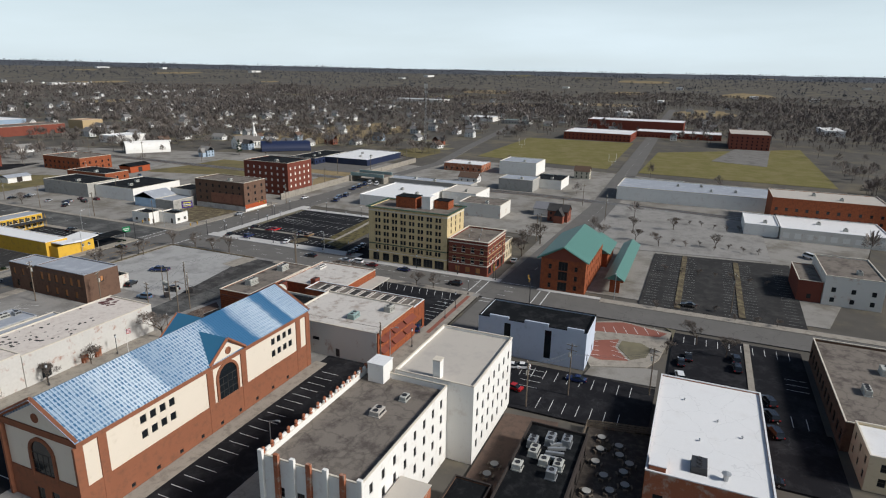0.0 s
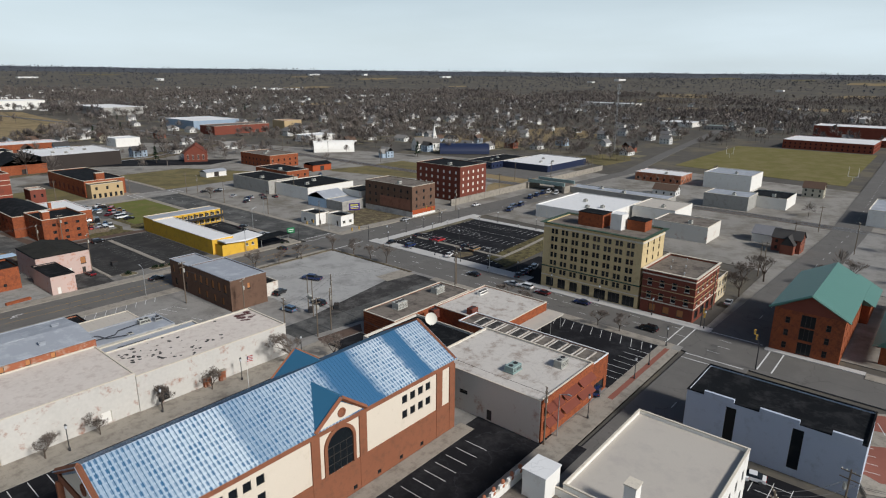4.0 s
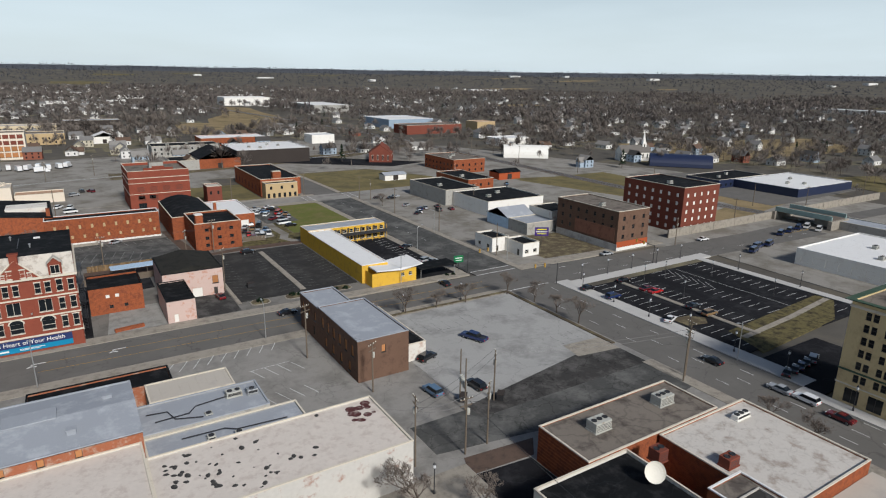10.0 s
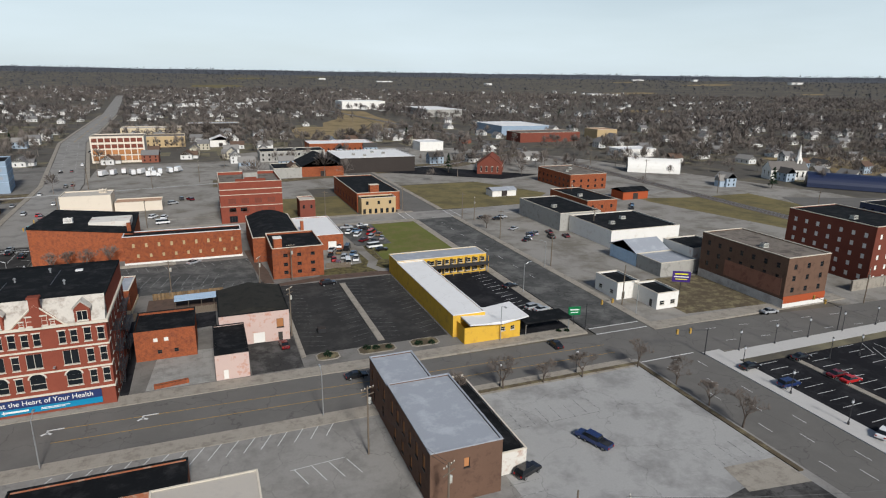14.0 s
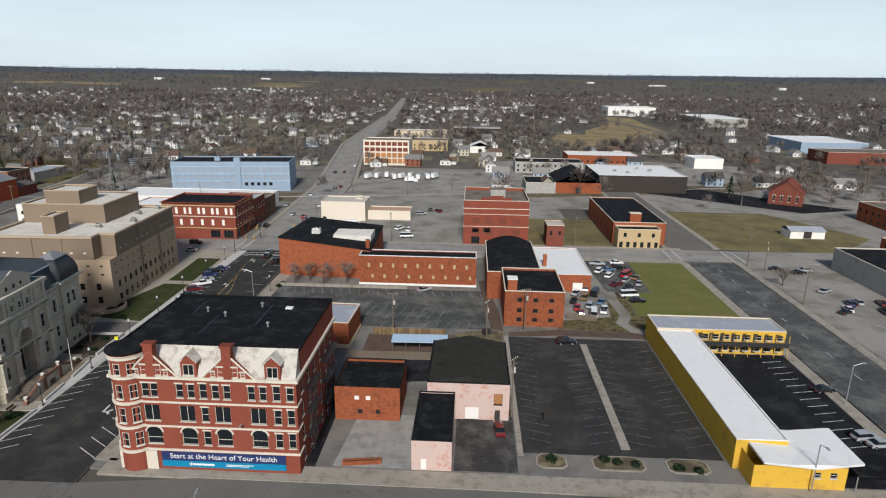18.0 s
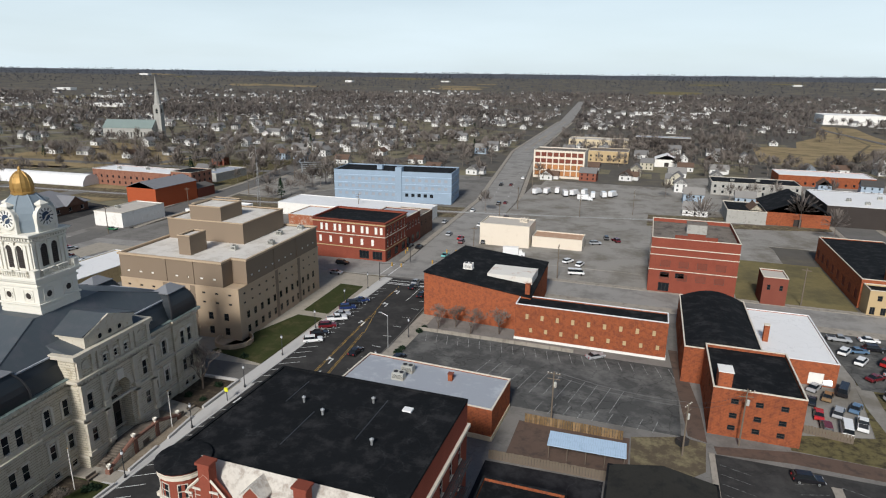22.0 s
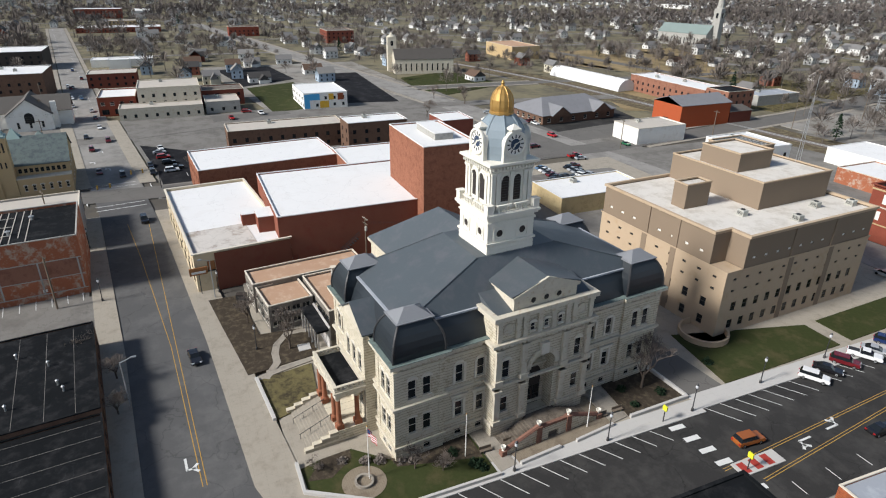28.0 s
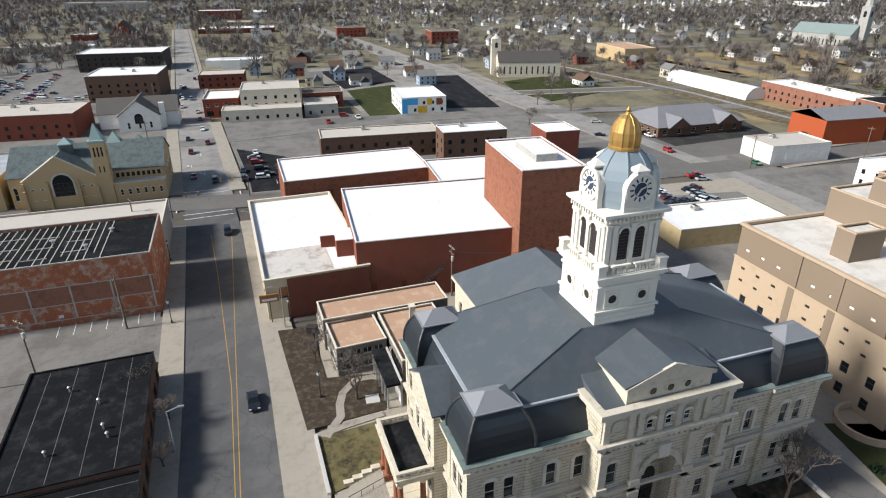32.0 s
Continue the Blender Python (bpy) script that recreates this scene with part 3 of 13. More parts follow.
def window_mesh(w, h, style):
    """Frame and pane meshes of one window: x along the wall, z up from the sill, y into the wall."""
    key = (round(w, 2), round(h, 2), style)
    if key in WINDOWS:
        return WINDOWS[key]
    f, p = bmesh.new(), bmesh.new()
    t, d0, d1 = 0.07, 0.12, 0.2
    hw = w / 2
    fm, pm = "frame", "glass"
    if style in ("dark", "store", "black"):
        fm = "frame_dark"
    if style == "lunette":
        fm = "limestone_pale"
    if style == "board":
        pm, fm = "board", "frame_dark"
    if style == "white":
        pm = "white_clean"
    if style == "bricked":
        pm, fm = "brick_dark", "frame_dark"
    if style == "blank":
        pm, fm = "roof_grey", "pale_blue"
    if style == "blind":
        pm, fm = "brick_tan", "brick_dark"
    if style == "door":
        fm, pm = "frame_dark", "frame_dark"
    if style == "garage":
        pm = "white_clean"
    for q in ((-hw, 0, -hw + t, h), (hw - t, 0, hw, h), (-hw + t, 0, hw - t, t), (-hw + t, h - t, hw - t, h)):
        box(f, q[0], d0, q[1], q[2], d1, q[3])
    if style in ("sash", "arch", "dark", "hood", "lunette"):
        box(f, -hw + t, d0 + 0.02, h / 2 - 0.04, hw - t, d1, h / 2 + 0.04)
    if style in ("sash2", "wide", "store"):
        for k in range(1, max(2, round(w / 1.1))):
            xx = -hw + w * k / max(2, round(w / 1.1))
            box(f, xx - 0.04, d0 + 0.02, t, xx + 0.04, d1, h - t)
    if style in ("sash", "arch", "lunette", "hood", "sash2", "wide", "board"):
        box(f, -hw - 0.1, -0.1, -0.14, hw + 0.1, d1, 0.0)
    if style == "hood":
        box(f, -hw - 0.12, -0.1, h, hw + 0.12, 0.05, h + 0.22)
    if style in ("arch", "lunette"):
        n = 8
        for k in range(n):
            a0, a1 = math.pi * k / n, math.pi * (k + 1) / n
            r0, r1 = hw, hw + 0.28
            pts = [(-math.cos(a) * r, h + math.sin(a) * r * 0.75) for a, r in ((a0, r0), (a0, r1), (a1, r1), (a1, r0))]
            vs = [f.verts.new((x, y, z)) for y in (-0.12, 0.06) for x, z in pts]
            for q in ((0, 1, 2, 3), (7, 6, 5, 4), (0, 4, 5, 1), (1, 5, 6, 2), (2, 6, 7, 3), (3, 7, 4, 0)):
                f.faces.new([vs[i] for i in q])
        head = p if style == "arch" else f
        vs = [head.verts.new((-math.cos(math.pi * k / n) * hw, -0.02, h + math.sin(math.pi * k / n) * hw * 0.75)) for k in range(n + 1)]
        head.faces.new(list(reversed(vs)))
    v = [p.verts.new(q) for q in ((-hw + t, d1 - 0.03, t), (hw - t, d1 - 0.03, t), (hw - t, d1 - 0.03, h - t), (-hw + t, d1 - 0.03, h - t))]
    p.faces.new(v)
    bmesh.ops.remove_doubles(f, verts=f.verts, dist=0.001)
    out = []
    for bm, m in ((f, fm), (p, pm)):
        me = bpy.data.meshes.new("window")
        bm.normal_update()
        bm.to_mesh(me)
        bm.free()
        me.materials.append(M[m])
        out.append(me)
    WINDOWS[key] = out
    return out


JOINED = {}
SPLIT = ("corner_block", "court_house", "hotel", "civic_hall", "office_block", "county_building", "motel", "shop_block")


def joined_window(w, h, style):
    """A window in one mesh, frame and pane, for the minor buildings."""
    key = (round(w, 2), round(h, 2), style)
    if key not in JOINED:
        bm = bmesh.new()
        me = bpy.data.meshes.new("window")
        for k, src in enumerate(window_mesh(w, h, style)):
            n0 = len(bm.faces)
            bm.from_mesh(src)
            bm.faces.ensure_lookup_table()
            for f in bm.faces[n0:]:
                f.material_index = k
            me.materials.append(src.materials[0])
        bm.to_mesh(me)
        bm.free()
        JOINED[key] = me
    return JOINED[key]


TURN = dict(S=0, E=90, N=180, W=270)


def wall_mesh(bm, side, x0, y0, x1, y1, z0, z1, holes, mi=0, deep=0.22):
    """One outer wall face of a box, with the given openings (centre, sill, width, height) cut through its outer leaf."""
    L = x1 - x0 if side in "SN" else y1 - y0
    us = sorted({0.0, L, *(round(c - w / 2, 3) for c, s, w, h in holes), *(round(c + w / 2, 3) for c, s, w, h in holes)})
    zs = sorted({z0, z1, *(round(s, 3) for c, s, w, h in holes), *(round(s + h, 3) for c, s, w, h in holes)})
    put = {"S": lambda u, d, z: (x0 + u, y0 + d, z), "E": lambda u, d, z: (x1 - d, y0 + u, z), "N": lambda u, d, z: (x1 - u, y1 - d, z), "W": lambda u, d, z: (x0 + d, y1 - u, z)}[side]
    cache = {}

    def v(u, d, z):
        k = (u, d, z)
        if k not in cache:
            cache[k] = bm.verts.new(put(u, d, z))
        return cache[k]

    def face(*pts):
        bm.faces.new([v(*p) for p in pts]).material_index = mi

    solid = {}
    for i in range(len(us) - 1):
        for j in range(len(zs) - 1):
            cu, cz = (us[i] + us[i + 1]) / 2, (zs[j] + zs[j + 1]) / 2
            solid[i, j] = not any(abs(cu - c) < w / 2 and s < cz < s + h for c, s, w, h in holes)
    for j in range(len(zs) - 1):
        i = 0
        while i < len(us) - 1:
            if solid[i, j]:
                face((us[i], 0, zs[j]), (us[i + 1], 0, zs[j]), (us[i + 1], 0, zs[j + 1]), (us[i], 0, zs[j + 1]))
            i += 1
    for c, s, w, h in holes:
        a, b, lo, hi = round(c - w / 2, 3), round(c + w / 2, 3), round(s, 3), round(s + h, 3)
        face((a, 0, lo), (a, 0, hi), (a, deep, hi), (a, deep, lo))
        face((b, 0, hi), (b, 0, lo), (b, deep, lo), (b, deep, hi))
        face((a, 0, hi), (b, 0, hi), (b, deep, hi), (a, deep, hi))
        face((b, 0, lo), (a, 0, lo), (a, deep, lo), (b, deep, lo))


def grid(n, rows, w, h, style="sash", lo=0.0, hi=1.0, skip=()):
    """A regular set of windows on a wall: n columns between the shares lo and hi of its length, at the given sill heights."""
    return dict(n=n, rows=rows, w=w, h=h, style=style, lo=lo, hi=hi, skip=skip)


def put_windows(par, side, x0, y0, x1, y1, specs):
    L = x1 - x0 if side in "SN" else y1 - y0
    holes = []
    for sp in specs:
        for r, s in enumerate(sp["rows"]):
            for k in range(sp["n"]):
                if (k, r) in sp["skip"]:
                    continue
                c = L * (sp["lo"] + (sp["hi"] - sp["lo"]) * (k + 0.5) / sp["n"])
                holes.append((c, s, sp["w"], sp["h"]))
                fm, pm = window_mesh(sp["w"], sp["h"], sp["style"])
                at = {"S": (x0 + c, y0), "E": (x1, y0 + c), "N": (x1 - c, y1), "W": (x0, y1 - c)}[side]
                name = {"door": "door", "store": "shop_window", "garage": "garage_door", "board": "boarded_window", "white": "boarded_window", "bricked": "bricked_window"}.get(sp["style"], "window")
                split = par.name.split(".")[0] in SPLIT
                wd = place(name, fm if split else joined_window(sp["w"], sp["h"], sp["style"]), par, "", pose(at[0], at[1], s, 0, 0, TURN[side]))
                if split:
                    place("pane" if name in ("window", "shop_window") else "panel", pm, wd)
    return holes


def building(name, label, x0, y0, x1, y1, h, wall, roof, win=None, para=0.5, rot=0.0, coping="trim", category="building", cornice=0.0, bands=(), group=""):
    """A flat-roofed block: outer walls with openings, a roof deck below a parapet with its coping, cornice and string courses."""
    cx, cy = (x0 + x1) / 2, (y0 + y1) / 2
    par = thing(name, cx, cy, 0, rot, label, category, group)
    a, b, c, d = x0 - cx, y0 - cy, x1 - cx, y1 - cy
    bm = bmesh.new()
    for s in "SENW":
        holes = put_windows(par, s, a, b, c, d, (win or {}).get(s, []))
        wall_mesh(bm, s, a, b, c, d, -0.3, h, holes)
    bmesh.ops.remove_doubles(bm, verts=bm.verts, dist=0.001)
    part("wall", bm, wall, par)
    bm = bmesh.new()
    box(bm, a + 0.24, b + 0.24, h - para - 0.3, c - 0.24, d - 0.24, h - para)
    part("roof", bm, roof, par)
    bm = bmesh.new()
    ring(bm, a, b, c, d, 0.05 + cornice, 0.24, h - 0.03, h + 0.16)
    part("coping", bm, coping, par)
    if para > 0:
        bm = bmesh.new()
        ring(bm, a + 0.02, b + 0.02, c - 0.02, d - 0.02, 0, 0.2, h - para - 0.15, h - 0.03)
        part("parapet", bm, wall, par)
    for z, t, m in bands:
        bm = bmesh.new()
        ring(bm, a, b, c, d, 0.14, -0.01, z, z + t)
        part("string_course", bm, m, par)
    return par


def gable(bm, a, b, c, d, z0, z1, axis="x", over=0.4, mi=0, thick=0.2, hip=0.0):
    """A pitched roof over the rectangle; axis: the ridge's direction; hip: how far its ends lean in. Without hips it is two slabs that overhang a gable."""
    if axis == "x":
        at = lambda u, v, z: (u, v, z)
        e0, e1, s0, s1 = a, c, b, d
    else:
        at = lambda u, v, z: (v, u, z)
        e0, e1, s0, s1 = b, d, a, c
    m = (s0 + s1) / 2
    faces = []
    if hip:
        lo = [(e0 - over, s0 - over), (e1 + over, s0 - over), (e1 + over, s1 + over), (e0 - over, s1 + over)]
        L = [bm.verts.new(at(*p, z0)) for p in lo]
        U = [bm.verts.new(at(*p, z0 + thick)) for p in lo]
        R = [bm.verts.new(at(u, m, z1 + thick)) for u in (e0 - over + hip, e1 + over - hip)]
        quads = [L[::-1], (U[0], U[1], R[1], R[0]), (U[2], U[3], R[0], R[1]), (U[1], U[2], R[1]), (U[3], U[0], R[0])]
        quads += [(L[i], L[(i + 1) % 4], U[(i + 1) % 4], U[i]) for i in range(4)]
        faces = [bm.faces.new(q) for q in quads]
    else:
        section = [(s0 - over, z0), (m, z1), (s1 + over, z0), (s1 + over, z0 + thick), (m, z1 + thick), (s0 - over, z0 + thick)]
        E = [[bm.verts.new(at(u, v, z)) for v, z in section] for u in (e0 - over, e1 + over)]
        for k in range(6):
            j = (k + 1) % 6
            faces.append(bm.faces.new((E[0][k], E[0][j], E[1][j], E[1][k])))
        for V in E:
            faces += [bm.faces.new((V[0], V[1], V[4], V[5])), bm.faces.new((V[1], V[2], V[3], V[4]))]
        for u in (e0, e1):
            faces.append(bm.faces.new([bm.verts.new(at(u, v, z)) for v, z in ((s0, z0), (s1, z0), (m, z1))]))
    for f in faces:
        f.material_index = mi
    bmesh.ops.recalc_face_normals(bm, faces=faces)


def roof_unit(x, y, z, w=2.2, d=1.6, h=1.3, material="hvac", label="grey rooftop air handling unit on a flat roof", rot=0):
    u = thing("rooftop_unit", x, y, z, rot, label, "air conditioner", "rooftop units")
    bm = bmesh.new()
    box(bm, -w / 2, -d / 2, 0.2, w / 2, d / 2, h)
    bmesh.ops.bevel(bm, geom=bm.edges[:], offset=0.05, segments=1, affect="EDGES")
    box(bm, -w / 2 - 0.1, -d / 2 - 0.1, 0, w / 2 + 0.1, d / 2 + 0.1, 0.2)
    part("casing", bm, material, u)
    for k in range(max(1, round(w / 1.3))):
        bm = bmesh.new()
        xx = -w / 2 + w * (k + 0.5) / max(1, round(w / 1.3))
        lathe(bm, [(0.45, h), (0.45, h + 0.12), (0.38, h + 0.12), (0.36, h + 0.03)], 12, 0, xx, 0)
        part("fan_grille", bm, "metal_dark", u)
    bm = bmesh.new()
    for k in range(5):
        box(bm, -w / 2 + 0.15, -d / 2 - 0.03, 0.35 + k * (h - 0.5) / 5, w / 2 - 0.15, -d / 2 + 0.01, 0.35 + k * (h - 0.5) / 5 + 0.06)
    part("louvre", bm, "metal_dark", u)
    return u


def roof_vent(x, y, z, r=0.18, h=0.8):
    u = thing("roof_vent", x, y, z, 0, "small metal vent pipe on a flat roof", "vent", "roof vents")
    bm = bmesh.new()
    tube(bm, (0, 0, 0), (0, 0, h), r, r, 8)
    part("pipe", bm, "steel", u)
    bm = bmesh.new()
    lathe(bm, [(r * 1.9, h), (r * 1.9, h + 0.1), (0.05, h + 0.3)], 8)
    part("cap", bm, "steel", u)


def hatch(name, x, y, z, w, d, h, wall, roof, label, category="penthouse"):
    u = thing(name, x, y, z, 0, label, category)
    bm = bmesh.new()
    box(bm, -w / 2, -d / 2, -0.1, w / 2, d / 2, h)
    part("wall", bm, wall, u)
    bm = bmesh.new()
    box(bm, -w / 2 - 0.12, -d / 2 - 0.12, h, w / 2 + 0.12, d / 2 + 0.12, h + 0.15)
    part("cap", bm, roof, u)
    return u


# the ground, streets, lots and pavements
bm = bmesh.new()
bmesh.ops.create_circle(bm, cap_ends=True, segments=96, radius=4700)
for v in bm.verts:
    v.co.x += 60
    v.co.y += 180
    v.co.z = -0.35
tagged(link("ground", bm, "floor_woods"), "flat winter ground of dry grass and bare soil", "ground", "", "structure")


def road(name, pts, w, material="asphalt", z=0.0, label="grey asphalt street between kerbs", cat="road"):
    """A street of constant width along a line of points."""
    bm = bmesh.new()
    P = [Vector((*p, 0)) for p in pts]
    L, R = [], []
    for i, p in enumerate(P):
        d = ((P[min(i + 1, len(P) - 1)] - P[max(i - 1, 0)])).normalized()
        nrm = Vector((-d.y, d.x, 0)) * (w / 2)
        L.append((p + nrm).to_tuple()[:2])
        R.append((p - nrm).to_tuple()[:2])
    prism(bm, R + L[::-1], z - 0.3, z)
    return tagged(link(name, bm, material), label, cat, "", "structure")


HIGH = [(-770, 77), (-257, 152.5), (-133, 172), (-104, 176.4), (-37, 184.4), (0, 188.0), (25, 197), (60, 201.5), (175, 199), (250, 193), (330, 189)]
road("road_high_far", HIGH[:3], 14.5, "asphalt_street", -0.008)
road("road_high_west", HIGH[2:7], 13.6, "asphalt_dark")
road("road_high", HIGH[6:], 16.0, "asphalt", -0.004)
road("road_main", [(24, 150), (23.5, 205), (22.5, 300), (20, 352)], 21.0, "asphalt", 0.004)
road("road_main_north", [(20, 345), (14, 480), (-20, 720), (-42, 1150), (-125, 2109), (-180, 2800)], 19.0, "asphalt_street", 0.0)
road("road_main_new", [(23.6, 206), (22.5, 300), (20.4, 339)], 20.6, "asphalt_mid", 0.012, "fresh dark asphalt street before a court house")
road("road_elm", [(180, -420), (180, 40), (182.6, 100), (182.6, 190), (181.5, 240), (181, 345), (180, 520)], 16.4, "asphalt", 0.008)
road("road_elm_north", [(181.6, 211), (181.2, 290), (181, 339)], 16.4, "asphalt_worn", 0.014)
road("road_market", [(20, 53), (180, 51.5), (330, 46), (900, 60), (1500, 75)], 14.0, "asphalt", 0.012)
road("road_north", [(-800, 225), (-600, 258), (-409, 290), (-216, 323), (-100, 338), (0, 347), (40, 349), (200, 347), (260, 350), (330, 372)], 15.0, "asphalt_street", 0.016)
slab("pavement_block", 30, 60, 174.4, 192.5, -0.3, 0.06, "asphalt_street", "worn grey paving of a city block", "pavement")
slab("pavement_north_block", 34, 210, 172.8, 340, -0.3, 0.06, "asphalt_old", "gravelly ground of a city block", "pavement")
slab("pavement_court_block", -112, 200, 11.5, 338, -0.3, 0.04, "concrete_tan", "concrete paving round the court house", "pavement")
slab("parking_lot_west", 128, 141, 172.5, 190, -0.2, 0.10, "asphalt_pale", "wide pale asphalt parking lot", "parking lot")
slab("parking_lot_dark", 196, 131, 250, 184, -0.2, 0.10, "asphalt_new", "fresh black asphalt parking lot", "parking lot")
slab("parking_lot_corner", 143, 65, 171, 95, -0.2, 0.10, "asphalt_new", "dark asphalt parking lot", "parking lot")
slab("parking_lot_hall", 45, 58, 120, 79, -0.2, 0.10, "asphalt_new", "dark asphalt lot beside a hall", "parking lot")
slab("parking_lot_rear", 45, 99, 112, 122, -0.2, 0.10, "asphalt_new", "dark asphalt lot behind a hall", "parking lot")
slab("parking_lot_motel", 105, 219, 139.5, 268, -0.2, 0.10, "asphalt_mid", "dark asphalt lot beside a motel", "parking lot")
slab("parking_lot_brick", 36, 272, 100, 301, -0.2, 0.10, "asphalt_worn", "grey asphalt lot before a brick warehouse", "parking lot")
slab("lawn_corner", 142, 285, 172, 336, -0.2, 0.14, "lawn_bright", "green lawn on a corner lot", "lawn")


# the court house
def rings(bm, levels, mi=0, cap=True):
    """A tapering square body from (half x, half y, z) levels round a centre."""
    V = [[bm.verts.new((x, y, z)) for x, y in ((-hx, -hy), (hx, -hy), (hx, hy), (-hx, hy))] for hx, hy, z in levels]
    for p, q in zip(V, V[1:]):
        for k in range(4):
            j = (k + 1) % 4
            bm.faces.new((p[k], p[j], q[j], q[k])).material_index = mi
    if cap:
        bm.faces.new(V[-1]).material_index = mi


CX, CY, CROT = -8.15, 236.0, 5.0
court = thing("court_house", CX, CY, 0, CROT, "ornate limestone court house with dark mansard roofs", "court house")
HX, HY, EAVE = 11.5, 23.2, 16.4


def wing(par, a, b, c, d, z1, win, material="limestone"):
    bm = bmesh.new()
    for s in "SENW":
        wall_mesh(bm, s, a, b, c, d, -0.3, z1, put_windows(par, s, a, b, c, d, win.get(s, [])))
    bmesh.ops.remove_doubles(bm, verts=bm.verts, dist=0.001)
    return part("wall", bm, material, par)


body = dict(E=[grid(2, [0.9], 1.1, 1.3, "sash", 0.17, 0.32), grid(2, [4.3], 1.2, 2.6, "hood", 0.17, 0.32), grid(2, [10.2], 1.2, 2.9, "lunette", 0.17, 0.32),
               grid(2, [0.9], 1.1, 1.3, "sash", 0.68, 0.83), grid(2, [4.3], 1.2, 2.6, "hood", 0.68, 0.83), grid(2, [10.2], 1.2, 2.9, "lunette", 0.68, 0.83)],
            W=[grid(3, [4.3, 10.2], 1.2, 2.6, "hood", 0.04, 0.25), grid(3, [4.3, 10.2], 1.2, 2.6, "hood", 0.75, 0.96)])
wing(court, -HX, -HY, HX, HY, EAVE, body)
corner = {"E": [grid(2, [0.9], 1.1, 1.3, "sash", 0.2, 0.8), grid(2, [4.3], 1.2, 2.7, "hood", 0.2, 0.8), grid(2, [10.2], 1.2, 2.9, "lunette", 0.2, 0.8)]}
corner["S"] = corner["N"] = corner["W"] = corner["E"]
pav = []
for sx in (-1, 1):
    for sy in (-1, 1):
        x0, y0 = sx * (HX - 2.65), sy * (HY - 3.3)
        faces = {("E" if sx > 0 else "W"): corner["E"], ("N" if sy > 0 else "S"): corner["S"]}
        wing(court, x0 - 3.0, y0 - 3.7, x0 + 3.0, y0 + 3.7, EAVE, faces)
        pav.append((x0, y0, 3.0, 3.7))
# central pavilion on the street front with its great arch
PX0, PX1, PY = HX - 1, HX + 2.2, 8.4
bm = bmesh.new()
holes = [(2.0, 4.3, 1.2, 2.6), (2 * PY - 2.0, 4.3, 1.2, 2.6), (2.0, 10.2, 1.2, 2.9), (2 * PY - 2.0, 10.2, 1.2, 2.9)]
portal = (PY, 1.6, 4.4, 11.0)
wall_mesh(bm, "E", PX0, -PY, PX1, PY, -0.3, 20.2, holes + [portal], deep=2.6)
for s in "SNW":
    wall_mesh(bm, s, PX0, -PY, PX1, PY, -0.3, 20.2, [])
part("pavilion_wall", bm, "limestone", court)
for c, s, w, h in holes:
    fm, pm = window_mesh(w, h, "lunette" if s > 9 else "hood")
    place("pane", pm, place("pavilion_window", fm, court, "", pose(PX1, -PY + c, s, 0, 0, 90)))
bm = bmesh.new()
box(bm, PX1 - 2.62, -2.2, 1.6, PX1 - 2.5, 2.2, 12.7)
part("portal_back_wall", bm, "limestone_plain", court)
# panel behind the doors, coloured dark for the shade inside the arch
bm = bmesh.new()
q = [(-1.5, 2.0), (1.5, 2.0)] + [(1.5 * math.cos(math.pi * k / 10), 7.4 + 1.5 * math.sin(math.pi * k / 10)) for k in range(11)]
V = [[bm.verts.new((x, y, z)) for y, z in q] for x in (PX1 - 2.25, PX1 - 2.06)]
bm.faces.new(V[1])
for i in range(len(q)):
    j = (i + 1) % len(q)
    bm.faces.new((V[0][i], V[0][j], V[1][j], V[1][i]))
bmesh.ops.recalc_face_normals(bm, faces=bm.faces)
part("portal_recess", bm, "dark_wall", court, "dark panel round the doors for the shade in a deep arch")
for yy in (-0.75, 0.75):
    fm, pm = window_mesh(1.3, 3.4, "dark")
    place("pane", pm, place("portal_door", fm, court, "tall arched entrance door", pose(PX1 - 1.84, yy, 2.0, 0, 0, 90)))
bm = bmesh.new()
n = 14
for k in range(n):
    a0, a1 = math.pi * k / n, math.pi * (k + 1) / n
    for r0, r1, x0, x1 in ((2.2, 3.0, PX1 - 0.02, PX1 + 0.28),):
        q = [(-math.cos(a) * r, 10.4 + math.sin(a) * r) for a, r in ((a0, r0), (a0, r1), (a1, r1), (a1, r0))]
        vs = [bm.verts.new((x, y, z)) for x in (x0, x1) for y, z in q]
        for f in ((3, 2, 1, 0), (4, 5, 6, 7), (0, 1, 5, 4), (1, 2, 6, 5), (2, 3, 7, 6), (3, 0, 4, 7)):
            bm.faces.new([vs[i] for i in f])
bmesh.ops.remove_doubles(bm, verts=bm.verts, dist=0.002)
part("portal_arch", bm, "limestone_plain", court)
for sy in (-1, 1):
    bm = bmesh.new()
    q = [(sy * 2.2, 12.6)] + [(sy * 2.2 * math.cos(math.pi / 2 * k / 8), 10.4 + 2.2 * math.sin(math.pi / 2 * k / 8)) for k in range(9)]
    fr, bk = [bm.verts.new((PX1 - 0.003, y, z)) for y, z in q], [bm.verts.new((PX1 - 1.6, y, z)) for y, z in q]
    bm.faces.new(fr)
    bm.faces.new(bk[::-1])
    for i in range(len(q)):
        j = (i + 1) % len(q)
        bm.faces.new((fr[i], bk[i], bk[j], fr[j]))
    bmesh.ops.recalc_face_normals(bm, faces=bm.faces)
    part("arch_spandrel", bm, "limestone", court)
